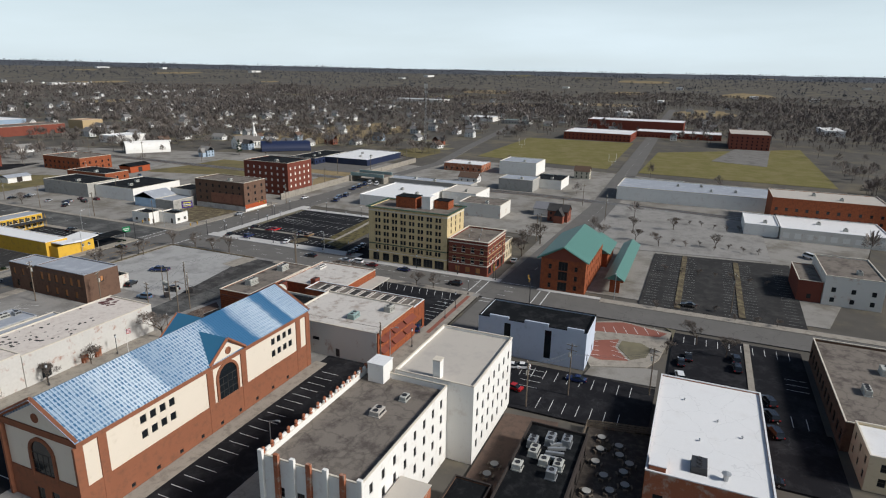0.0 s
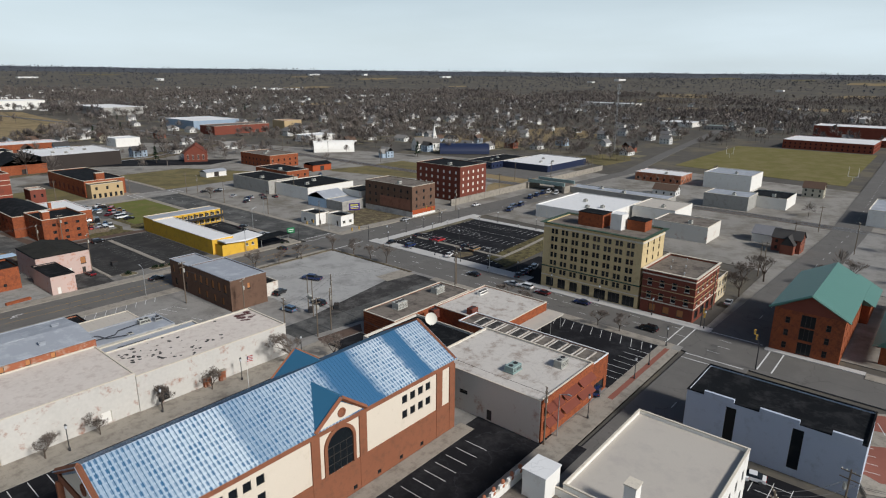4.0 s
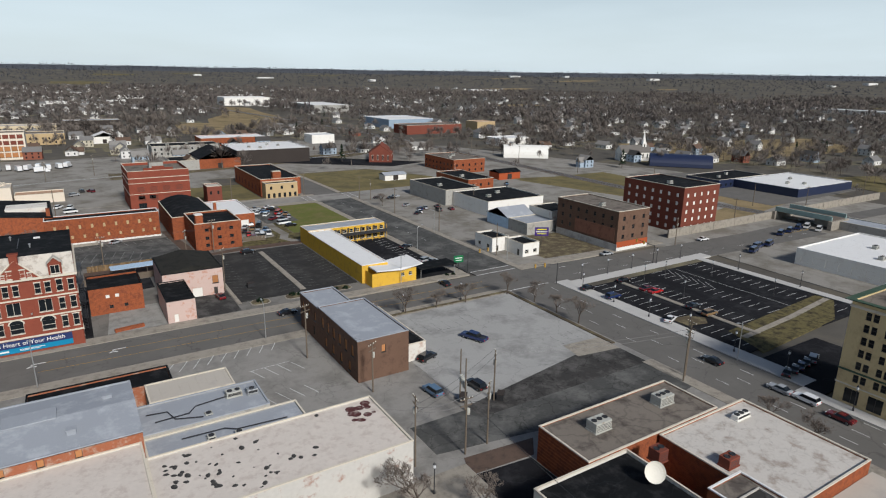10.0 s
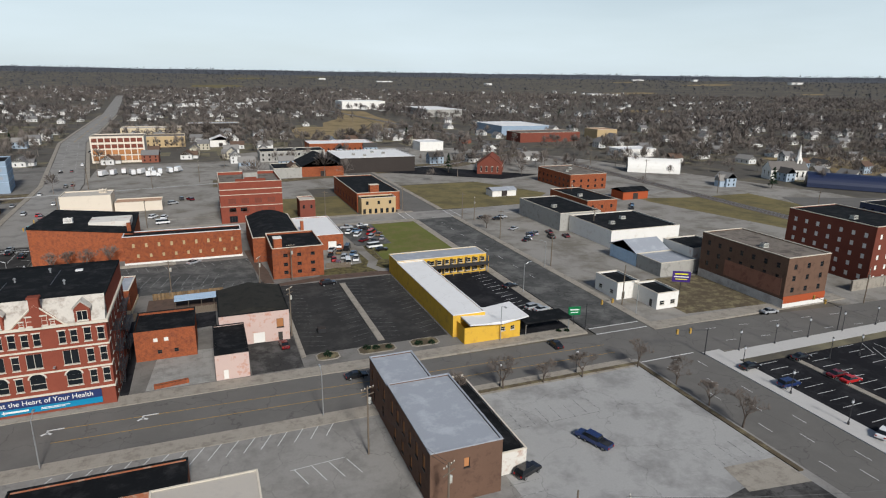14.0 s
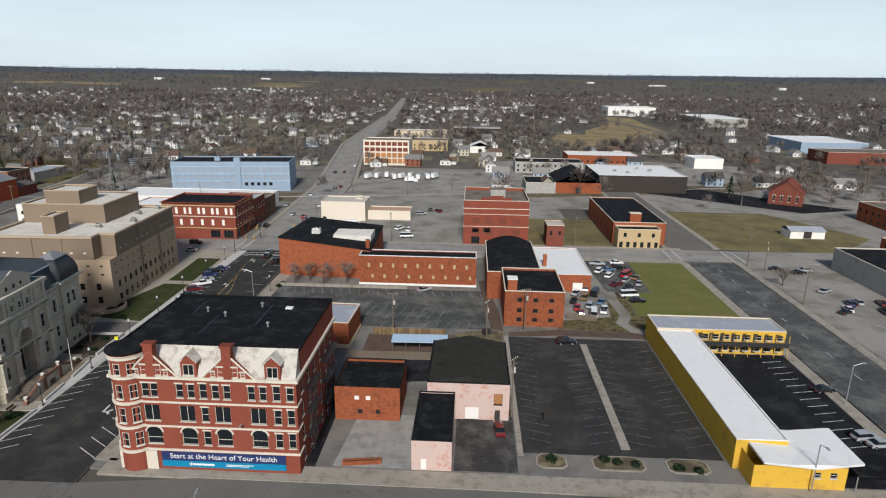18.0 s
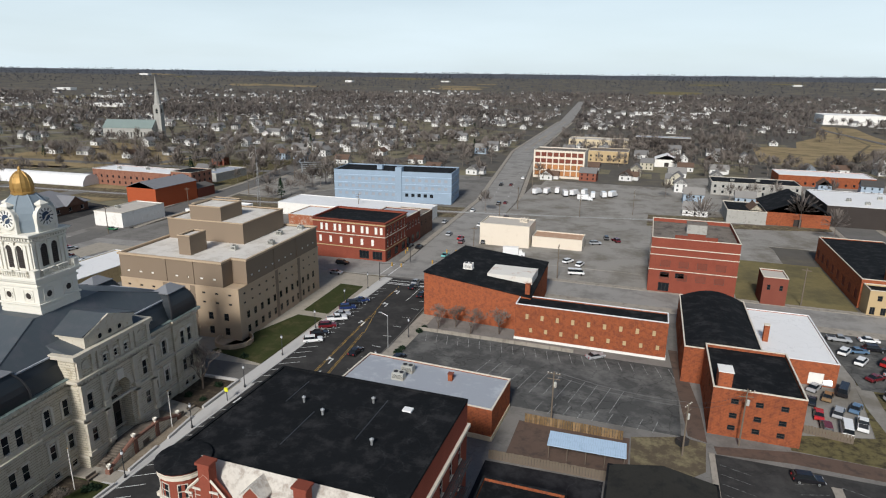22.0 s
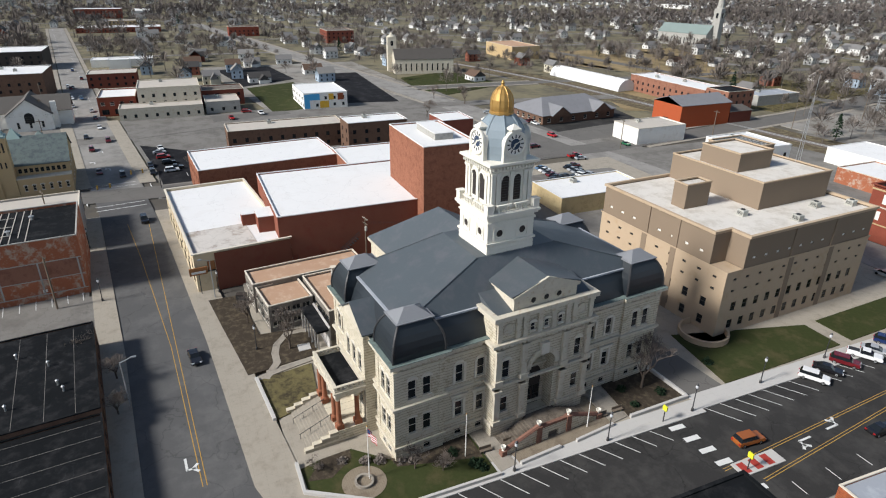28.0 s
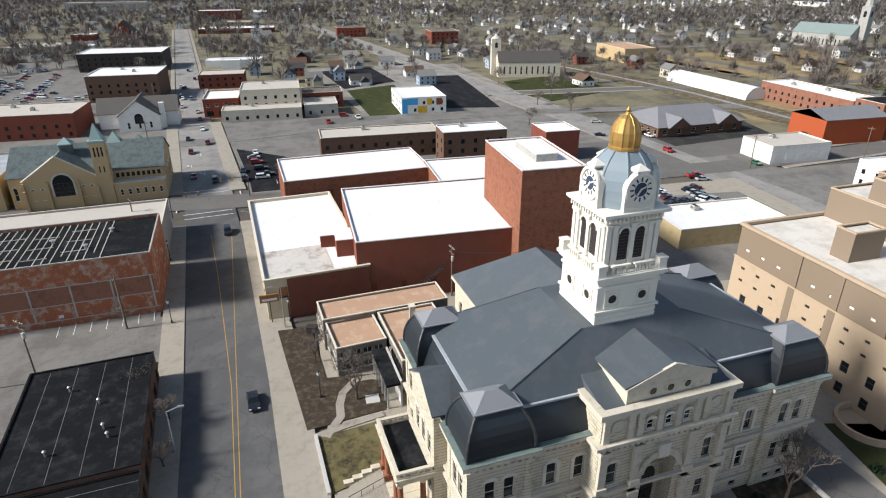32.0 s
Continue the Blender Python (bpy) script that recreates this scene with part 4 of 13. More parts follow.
# columns, pilasters, cornices
for yy in (-PY + 0.5, -3.6, 3.6, PY - 0.5):
    for z0, z1 in ((2.6, 8.6), (9.6, 15.4)):
        bm = bmesh.new()
        box(bm, PX1 - 0.02, yy - 0.45, z0 + 0.7, PX1 + 0.5, yy + 0.45, z1)
        box(bm, PX1 - 0.02, yy - 0.65, z1 - 0.5, PX1 + 0.7, yy + 0.65, z1)
        box(bm, PX1 - 0.02, yy - 0.65, z0, PX1 + 0.7, yy + 0.65, z0 + 0.7)
        part("pilaster", bm, "limestone_plain", court)
for z, t, o in ((2.2, 0.5, 0.3), (8.8, 0.3, 0.26), (9.1, 0.35, 0.5), (EAVE - 1.5, 0.25, 0.2), (EAVE - 0.4, 0.45, 0.78)):
    bm = bmesh.new()
    ring(bm, -HX, -HY, HX, HY, o, -0.01, z, z + t)
    part("cornice", bm, "limestone_plain", court)
    for x0, y0, hx, hy in pav:
        bm = bmesh.new()
        ring(bm, x0 - hx, y0 - hy, x0 + hx, y0 + hy, o, -0.01, z + 0.003, z + t + 0.003)
        part("cornice", bm, "limestone_plain", court)
    if z < 9:
        for sy in (-1, 1):
            y0, y1 = sorted((sy * 2.5, sy * (PY + o)))
            bm = bmesh.new()
            box(bm, PX0, y0, z + 0.006, PX1 + o, y1, z + t + 0.006)
            part("pavilion_cornice", bm, "limestone_plain", court)
    else:
        bm = bmesh.new()
        ring(bm, PX0, -PY, PX1, PY, o, -0.01, z + 0.006, z + t + 0.006)
        part("pavilion_cornice", bm, "limestone_plain", court)
bm = bmesh.new()
ring(bm, PX0 - 1.5, -PY, PX1, PY, 0.6, 0.3, 19.9, 20.6)
part("attic_cornice", bm, "limestone_plain", court)
for yy in (-6.3, 6.3):
    bm = bmesh.new()
    lathe(bm, [(0.95, 0), (0.95, 0.16), (0.7, 0.16), (0.66, 0.04)], 16)
    part("oculus", bm, "limestone_plain", court, "", Matrix.Translation((PX1, yy, 18.2)) @ Euler((0, radians(90), 0)).to_matrix().to_4x4())
for yy in (-PY + 0.5, -4.9, -3.7, 3.7, 4.9, PY - 0.5, -1.2, 1.2):
    bm = bmesh.new()
    box(bm, PX1 - 0.02, yy - 0.36, EAVE + 0.1, PX1 + 0.34, yy + 0.36, 19.9)
    box(bm, PX1 - 0.02, yy - 0.48, 19.4, PX1 + 0.45, yy + 0.48, 19.9)
    part("pilaster", bm, "limestone_plain", court)
bm = bmesh.new()
for k in range(24):
    box(bm, PX1, -PY + 0.1 + k * 0.7, EAVE - 0.78, PX1 + 0.66, -PY + 0.44 + k * 0.7, EAVE - 0.42)
tagged(part("dentil_row", bm, "limestone_plain", court), kind="stuff")
bm = bmesh.new()
box(bm, PX1 - 0.02, -0.7, 12.5, PX1 + 0.5, 0.7, 14.4)
part("keystone", bm, "limestone_pale", court)
for yy in (-2.4, 0, 2.4):
    fm, pm = window_mesh(0.8, 1.3, "lunette")
    place("pane", pm, place("attic_window", fm, court, "", pose(PX1 + 0.22, yy, 17.0, 0, 0, 90)))
bm = bmesh.new()
v = [bm.verts.new(p) for p in ((PX1 - 0.25, -PY + 0.25, 20.3), (PX1 - 0.25, PY - 0.25, 20.3), (PX0 - 6.5, PY - 0.25, 22.9), (PX0 - 6.5, -PY + 0.25, 22.9))]
w = [bm.verts.new((q.co.x, q.co.y, 19.0)) for q in v]
bm.faces.new(v)
for i in range(4):
    bm.faces.new((v[i], w[i], w[(i + 1) % 4], v[(i + 1) % 4]))
bmesh.ops.recalc_face_normals(bm, faces=bm.faces)
part("pavilion_roof", bm, "slate", court)
# attic with pediment behind the pavilion's parapet
bm = bmesh.new()
box(bm, PX1 - 6.5, -5.4, 19.5, PX1 - 0.5, 5.4, 22.6)
box(bm, PX1 - 6.4, -5.7, 22.2, PX1 - 0.2, 5.7, 22.6)
part("attic_wall", bm, "limestone_plain", court)
for yy in (-2.2, 0, 2.2):
    bm = bmesh.new()
    lathe(bm, [(0.62, 0), (0.62, 0.12), (0.46, 0.12), (0.44, 0.02)], 14)
    p = part("oculus", bm, "limestone_plain", court, "", Matrix.Translation((PX1 - 0.5, yy, 21.5)) @ Euler((0, radians(90), 0)).to_matrix().to_4x4())
    bm = bmesh.new()
    lathe(bm, [(0.45, 0.03), (0.44, 0.05)], 14)
    part("pane", bm, "glass", p)
bm = bmesh.new()
gable(bm, PX1 - 10.5, -5.5, PX1 - 0.7, 5.5, 22.6, 24.4, "x", 0.4)
part("pediment_roof", bm, "slate", court)
bm = bmesh.new()
v = [bm.verts.new(p) for p in ((PX1 - 0.2, -5.6, 22.62), (PX1 - 0.2, 5.6, 22.62), (PX1 - 0.2, 0, 24.7), (PX1 - 0.5, -5.6, 22.62), (PX1 - 0.5, 5.6, 22.62), (PX1 - 0.5, 0, 24.7))]
for f in ((0, 1, 2), (5, 4, 3), (0, 3, 4, 1), (1, 4, 5, 2), (2, 5, 3, 0)):
    bm.faces.new([v[i] for i in f])
part("pediment", bm, "limestone_plain", court)
# mansards
for sx, sy, hx, hy in [(0, 0, HX, HY)]:
    bm = bmesh.new()
    rings(bm, [(HX - 0.1, HY - 0.1, EAVE + 0.05), (HX - 0.5, HY - 0.5, 17.6), (HX - 1.1, HY - 1.1, 18.9), (HX - 1.9, HY - 1.9, 20.1)], cap=False)
    part("mansard", bm, "slate_dark", court, "near-black slate mansard slope")
bm = bmesh.new()
ring(bm, -HX + 1.9, -HY + 1.9, HX - 1.9, HY - 1.9, 0.25, 0.3, 20.1, 20.35)
part("mansard_kerb", bm, "roof_grey", court)
bm = bmesh.new()
a, b = HX - 1.9, HY - 1.9
low = [bm.verts.new(p) for p in ((-a, -b, 20.3), (a, -b, 20.3), (a, b, 20.3), (-a, b, 20.3))]
top = [bm.verts.new(p) for p in ((-5.2, -7.5, 25.4), (5.2, -7.5, 25.4), (5.2, 6.0, 25.4), (-5.2, 6.0, 25.4))]
bm.faces.new(top)
for k in range(4):
    j = (k + 1) % 4
    bm.faces.new((low[k], low[j], top[j], top[k]))
part("main_roof", bm, "slate", court, "grey standing-seam hipped roof")
for k in range(4):
    bm = bmesh.new()
    q = low_q = ((-a, -b), (a, -b), (a, b), (-a, b))[k]
    t = ((-5.2, -7.5), (5.2, -7.5), (5.2, 6.0), (-5.2, 6.0))[k]
    tube(bm, (*q, 20.34), (*t, 25.44), 0.09, 0.09, 6)
    part("hip_rib", bm, "slate", court)
for x0, y0, hx, hy in pav:
    lv = [(hx + 0.1, hy + 0.1, EAVE + 0.05), (hx + 0.16, hy + 0.16, 17.3), (hx + 0.08, hy + 0.08, 18.2), (hx - 0.12, hy - 0.12, 19.1), (hx - 0.42, hy - 0.42, 19.9), (hx - 0.85, hy - 0.85, 20.7), (hx - 1.3, hy - 1.3, 21.3)]
    bm = bmesh.new()
    rings(bm, lv)
    p = part("corner_mansard", bm, "slate_dark", court, "bulging near-black slate mansard dome", Matrix.Translation((x0, y0, 0)))
    for cx, cy in ((-1, -1), (1, -1), (1, 1), (-1, 1)):
        bm = bmesh.new()
        for (ax, ay, az), (bx, by, bz) in zip(lv, lv[1:]):
            tube(bm, (cx * ax, cy * ay, az), (cx * bx, cy * by, bz), 0.17, 0.17, 6)
        part("rib", bm, "metal_dark", p)
    bm = bmesh.new()
    rings(bm, [(hx - 1.1, hy - 1.1, 21.28), (hx - 0.95, hy - 0.95, 21.36), (hx - 0.95, hy - 0.95, 21.5), (hx - 1.15, hy - 1.15, 21.52), (0.1, 0.8, 22.7)])
    part("cap_roof", bm, "slate_pale", court, "pale grey metal cap of a mansard", Matrix.Translation((x0, y0, 0)))
    bm = bmesh.new()
    ring(bm, x0 - hx, y0 - hy, x0 + hx, y0 + hy, 0.8, -0.02, EAVE + 0.06, EAVE + 0.13)
    part("gutter", bm, "copper_dark", court, "dull verdigris copper gutter")
    # quoin piers and sunk panels between the paired windows
    for (u0, v0, u1, v1) in ((hx - 0.75, -hy - 0.09, hx + 0.09, -hy + 0.75), (-hx - 0.09, -hy - 0.09, -hx + 0.75, -hy + 0.75), (hx - 0.75, hy - 0.75, hx + 0.09, hy + 0.09), (-hx - 0.09, hy - 0.75, -hx + 0.75, hy + 0.09)):
        for z0, z1 in ((2.7, 8.8), (9.4, EAVE - 0.9)):
            bm = bmesh.new()
            box(bm, x0 + u0, y0 + v0, z0, x0 + u1, y0 + v1, z1)
            part("corner_pier", bm, "limestone", court)
    for sx in (-1, 1):
        for z0, z1 in ((3.3, 4.1), (9.45, 10.0)):
            bm = bmesh.new()
            box(bm, x0 + sx * hx - 0.08, y0 - 2.1, z0, x0 + sx * hx + 0.08, y0 + 2.1, z1)
            part("apron_panel", bm, "limestone_plain", court)
bm = bmesh.new()
ring(bm, -HX, -HY, HX, HY, 0.82, -0.02, EAVE + 0.05, EAVE + 0.15)
part("gutter", bm, "copper_dark", court, "dull verdigris copper gutter")
# dentils, frieze, window surrounds and pilaster strips of the long fronts
bm = bmesh.new()
for k in range(46):
    y = -HY + 7.4 + k * 0.72
    if abs(y + 0.9) < PY + 0.3 or y > HY - 7.4:
        continue
    box(bm, HX, y, EAVE - 0.78, HX + 0.62, y + 0.34, EAVE - 0.42)
    box(bm, -HX - 0.62, y, EAVE - 0.78, -HX, y + 0.34, EAVE - 0.42)
for x0, y0, hx, hy in pav:
    for k in range(9):
        y = y0 - hy + 0.2 + k * 0.8
        for sx in (-1, 1):
            xa, xb = sorted((x0 + sx * hx, x0 + sx * (hx + 0.64)))
            box(bm, xa, y, EAVE - 0.78, xb, y + 0.36, EAVE - 0.42)
    for k in range(7):
        x = x0 - hx + 0.2 + k * 0.85
        for sy in (-1, 1):
            ya, yb = sorted((y0 + sy * hy, y0 + sy * (hy + 0.64)))
            box(bm, x, ya, EAVE - 0.78, x + 0.36, yb, EAVE - 0.42)
tagged(part("dentil_course", bm, "limestone_plain", court, "row of stone dentils under the eaves"), kind="stuff")
for z0, z1, o in ((9.4, 9.75, 0.12), (3.4, 3.75, 0.12), (14.75, 15.0, 0.1)):
    bm = bmesh.new()
    ring(bm, -HX, -HY, HX, HY, o, -0.01, z0, z1)
    part("sill_course", bm, "limestone_plain", court)
for sy, lo, hi in ((-1, 0.17, 0.32), (1, 0.68, 0.83)):
    for k in range(2):
        c = -HY + 2 * HY * (lo + (hi - lo) * (k + 0.5) / 2)
        for z0, z1 in ((4.2, 7.6), (10.1, 13.2)):
            bm = bmesh.new()
            for q in (-1, 1):
                box(bm, HX - 0.02, c + q * 0.85 - 0.2, z0, HX + 0.13, c + q * 0.85 + 0.2, z1)
            if z0 < 9:
                box(bm, HX - 0.02, c - 1.25, z1, HX + 0.2, c + 1.25, z1 + 0.4)
                box(bm, HX - 0.02, c - 1.4, z1 + 0.4, HX + 0.36, c + 1.4, z1 + 0.55)
            part("window_surround", bm, "limestone_pale", court)
# rear wing
wing(court, -HX - 17, -10.5, -HX + 0.5, 10.5, EAVE - 0.3, dict(S=[grid(4, [4.3, 10.2], 1.2, 2.6, "hood", 0.05, 0.9)], N=[grid(4, [4.3, 10.2], 1.2, 2.6, "hood", 0.1, 0.95)], W=[grid(5, [4.3, 10.2], 1.2, 2.6, "hood")]))
bm = bmesh.new()
ring(bm, -HX - 17, -10.5, -HX + 0.5, 10.5, 0.5, -0.01, EAVE - 0.8, EAVE - 0.3)
part("cornice", bm, "limestone_plain", court)
bm = bmesh.new()
gable(bm, -HX - 17, -10.5, -2.0, 10.5, EAVE - 0.3, 23.0, "x", 0.4, hip=8.0)
part("rear_roof", bm, "slate", court)
# south front: gabled bay with a columned portico
bm = bmesh.new()
SY = -HY - 1.6
for s in "SEW":
    wall_mesh(bm, s, -4.2, SY, 4.2, -HY + 0.4, -0.3, EAVE + 0.6, put_windows(court, s, -4.2, SY, 4.2, -HY + 0.4, [grid(3, [10.2], 1.1, 2.9, "lunette", 0.08, 0.92), grid(3, [4.3], 1.1, 2.6, "hood", 0.08, 0.92)] if s == "S" else []))
part("south_bay_wall", bm, "limestone", court)
bm = bmesh.new()
gable(bm, -4.4, SY, 4.4, -HY + 4.5, EAVE + 0.6, 20.0, "y", 0.35)
part("south_gable_roof", bm, "slate", court)
bm = bmesh.new()
bm.faces.new([bm.verts.new((x, SY - 0.04, z)) for x, z in ((-4.4, EAVE + 0.6), (4.4, EAVE + 0.6), (0, 20.0))])
part("south_pediment", bm, "limestone_plain", court)
PW0, PW1, PF = -5.8, 4.2, -29.3
bm = bmesh.new()
box(bm, PW0, PF, 7.7, PW1, SY + 0.05, 8.5)
box(bm, PW0 - 0.25, PF - 0.25, 8.5, PW1 + 0.25, SY + 0.04, 8.7)
ring(bm, PW0 - 0.05, PF - 0.05, PW1 + 0.05, SY - 0.02, 0.0, 0.4, 8.7, 8.95)
ring(bm, PW0 - 0.1, PF - 0.1, PW1 + 0.1, SY - 0.02, 0.0, 0.45, 9.4, 9.6)
part("portico_balcony", bm, "limestone_plain", court)
for k in range(15):
    bm = bmesh.new()
    x = PW0 + 0.15 + (PW1 - PW0 - 0.3) * k / 14
    w = 0.3 if k % 4 == 0 else 0.13
    box(bm, x - w, PF - 0.06, 8.95, x + w, PF + 0.3, 9.62 if k % 4 == 0 else 9.4)
    part("balcony_post", bm, "limestone_plain", court)
for k in range(5):
    for x in (PW0 + 0.15, PW1 - 0.15):
        bm = bmesh.new()
        y = PF + 0.9 + 0.8 * k
        box(bm, x - 0.18, y - 0.14, 8.95, x + 0.18, y + 0.14, 9.4)
        part("balcony_post", bm, "limestone_plain", court)
bm = bmesh.new()
box(bm, PW0 + 0.4, PF + 0.4, 8.7, PW1 - 0.4, SY - 0.05, 8.74)
part("balcony_deck", bm, "roof_black", court, "wet black felt deck of a balcony")
bm = bmesh.new()
box(bm, PW0, PF, -0.2, PW1, SY + 0.05, 1.9)
part("portico_floor", bm, "limestone", court)
for xx, yy in ((-5.2, -28.8), (-3.2, -28.8), (1.4, -28.8), (3.5, -28.8), (-5.2, -26.0), (3.5, -26.0)):
    bm = bmesh.new()
    box(bm, xx - 0.55, yy - 0.55, 1.9, xx + 0.55, yy + 0.55, 2.7)
    lathe(bm, [(0.48, 2.7), (0.48, 2.85), (0.38, 2.95), (0.33, 6.9)], 14, 0, xx, yy)
    col = part("column", bm, "stucco_brown", court, "polished red granite column")
    bm = bmesh.new()
    lathe(bm, [(0.36, 6.9), (0.5, 7.3), (0.52, 7.45)], 14, 0, xx, yy)
    box(bm, xx - 0.55, yy - 0.55, 7.45, xx + 0.55, yy + 0.55, 7.7)
    part("capital", bm, "limestone_plain", col)
for k in range(11):
    bm = bmesh.new()
    box(bm, PW0 + 0.6, PF - 0.44 * (k + 1), -0.2, PW1 - 0.5, PF - 0.44 * k, 1.9 - 0.17 * (k + 1))
    part("step", bm, "concrete_tan", court)
for k in range(4):
    for x in (PW0 - 0.2, PW1 - 0.5):
        bm = bmesh.new()
        box(bm, x, PF - 1.25 * (k + 1), -0.2, x + 0.78, PF - 1.25 * k, 2.1 - 0.5 * k)
        part("stair_cheek", bm, "limestone", court, "stepped rock-faced stair cheek")
for x in (-2.6, 1.2):
    bm = bmesh.new()
    tube(bm, (x, PF + 0.2, 2.9), (x, PF - 4.9, 0.95), 0.05)
    for k in range(4):
        y = PF - 0.1 - 1.55 * k
        tube(bm, (x, y, 1.75 - 0.6 * k), (x, y, 2.78 - 0.595 * k), 0.04)
    part("stair_rail", bm, "metal_dark", court, "dark iron stair rail")
# street stair with red sandstone balustrades before the arch
SX0, SX1, SL0, SL1 = PX1 + 0.4, PX1 + 3.6, 2.7, 8.2
for sy in (-1, 1):
    for k in range(11):
        bm = bmesh.new()
        y0, y1 = sorted((sy * (SL1 - 0.5 * k), sy * (SL1 - 0.5 * (k + 1))))
        box(bm, SX0, y0, -0.2, SX1, y1, 0.18 * (k + 1))
        part("street_step", bm, "stone_stair", court)
    bm = bmesh.new()
    q = [(sy * SL1, -0.2), (sy * SL1, 0.9), (sy * SL0, 2.9), (sy * SL0, -0.2)]
    V = [[bm.verts.new((x, y, z)) for y, z in q] for x in (SX1, SX1 + 0.45)]
    for i in range(4):
        bm.faces.new((V[0][i], V[0][(i + 1) % 4], V[1][(i + 1) % 4], V[1][i]))
    for v in V:
        bm.faces.new(v)
    bmesh.ops.recalc_face_normals(bm, faces=bm.faces)
    part("stair_wall", bm, "limestone", court, "rock-faced stone wall of a stair")
    bm = bmesh.new()
    tube(bm, (SX1 + 0.22, sy * (SL1 + 0.2), 0.95), (SX1 + 0.22, sy * SL0, 3.0), 0.36, 0.36, 6)
    part("balustrade", bm, "sandstone_red", court, "red sandstone balustrade")
    for yy, z in ((SL0, 3.0), (SL1 + 0.5, 1.0)):
        bm = bmesh.new()
        box(bm, SX1 - 0.2, sy * yy - 0.42, -0.2, SX1 + 0.65, sy * yy + 0.42, z)
        part("newel_pier", bm, "sandstone_red", court)
        bm = bmesh.new()
        lathe(bm, [(0.22, 0), (0.14, 0.12), (0.34, 0.5), (0.4, 0.78), (0.32, 0.8), (0.28, 0.6)], 10, 0, SX1 + 0.22, sy * yy)
        for vv in bm.verts:
            vv.co.z += z
        part("urn", bm, "tower_white", court, "white stone urn")
bm = bmesh.new()
box(bm, PX1 - 0.1, -SL0, -0.2, SX1, SL0, 1.98)
part("landing", bm, "stone_stair", court)
bm = bmesh.new()
wall_mesh(bm, "E", SX1 - 0.6, -SL0 + 0.4, SX1 + 0.45, SL0 - 0.4, -0.2, 2.5, [(SL0 - 0.4, -0.15, 1.9, 1.5)], deep=0.9)
part("landing_wall", bm, "limestone", court)
bm = bmesh.new()
box(bm, SX1 - 0.62, -1.2, -0.2, SX1 - 0.5, 1.2, 1.6)
part("niche_back", bm, "dark_wall", court, "dark niche below a landing")
bm = bmesh.new()
box(bm, SX1 + 0.0, -SL0 + 0.4, 2.5, SX1 + 0.5, SL0 - 0.4, 2.95)
part("landing_rail", bm, "sandstone_red", court)

# the street pavilion stands a little south of the middle
for ob in court.children:
    if ob.name.split(".")[0] in ("pavilion_wall", "pavilion_window", "pavilion_cornice", "pavilion_roof", "portal_back_wall", "portal_recess", "portal_door", "portal_arch", "arch_spandrel", "pilaster", "attic_cornice", "attic_window", "attic_wall", "oculus", "dentil_row", "keystone", "pediment", "pediment_roof",
                                 "street_step", "stair_wall", "balustrade", "newel_pier", "urn", "landing", "landing_wall", "niche_back", "landing_rail"):
        ob.matrix_basis = Matrix.Translation((0, -0.9, 0)) @ ob.matrix_basis

# the clock tower, part of the court house
TX, TY = 1.2, -1.9


def tower_part(name, bm, material="tower_white", label="", turn=0, parent=None):
    return part(name, bm, material, parent or court, label, Matrix.Translation((TX, TY, 0)) @ pose(0, 0, 0, 0, 0, turn))


bm = bmesh.new()
box(bm, -3.95, -3.95, 20.0, 3.95, 3.95, 31.2)
tower_part("tower_shaft", bm, "tower_white", "white painted rusticated tower shaft")
for k in range(9):
    bm = bmesh.new()
    ring(bm, -3.95, -3.95, 3.95, 3.95, 0.09, -0.02, 21.2 + 0.62 * k, 21.66 + 0.62 * k)
    tower_part("rustic_course", bm)
for z, t, o in ((26.9, 0.3, 0.28), (30.0, 0.3, 0.18), (30.9, 0.35, 0.4), (31.25, 0.35, 0.62)):
    bm = bmesh.new()
    ring(bm, -3.95, -3.95, 3.95, 3.95, o, -0.02, z, z + t)
    tower_part("tower_cornice", bm)
bm = bmesh.new()
box(bm, -4.45, -4.45, 31.5, 4.45, 4.45, 31.75)
tower_part("tower_ledge", bm)
bm = bmesh.new()
box(bm, -3.3, -3.3, 31.7, 3.3, 3.3, 38.0)
tower_part("belfry", bm, "tower_white", "white painted belfry stage")
LM = [(x, y) for x in (-3.9, 3.9) for y in (-3.9, 3.9)]
for x, y in LM:
    bm = bmesh.new()
    box(bm, x - 0.5, y - 0.5, 31.7, x + 0.5, y + 0.5, 33.0)
    box(bm, x - 0.58, y - 0.58, 32.85, x + 0.58, y + 0.58, 33.05)
    tower_part("corner_pedestal", bm)
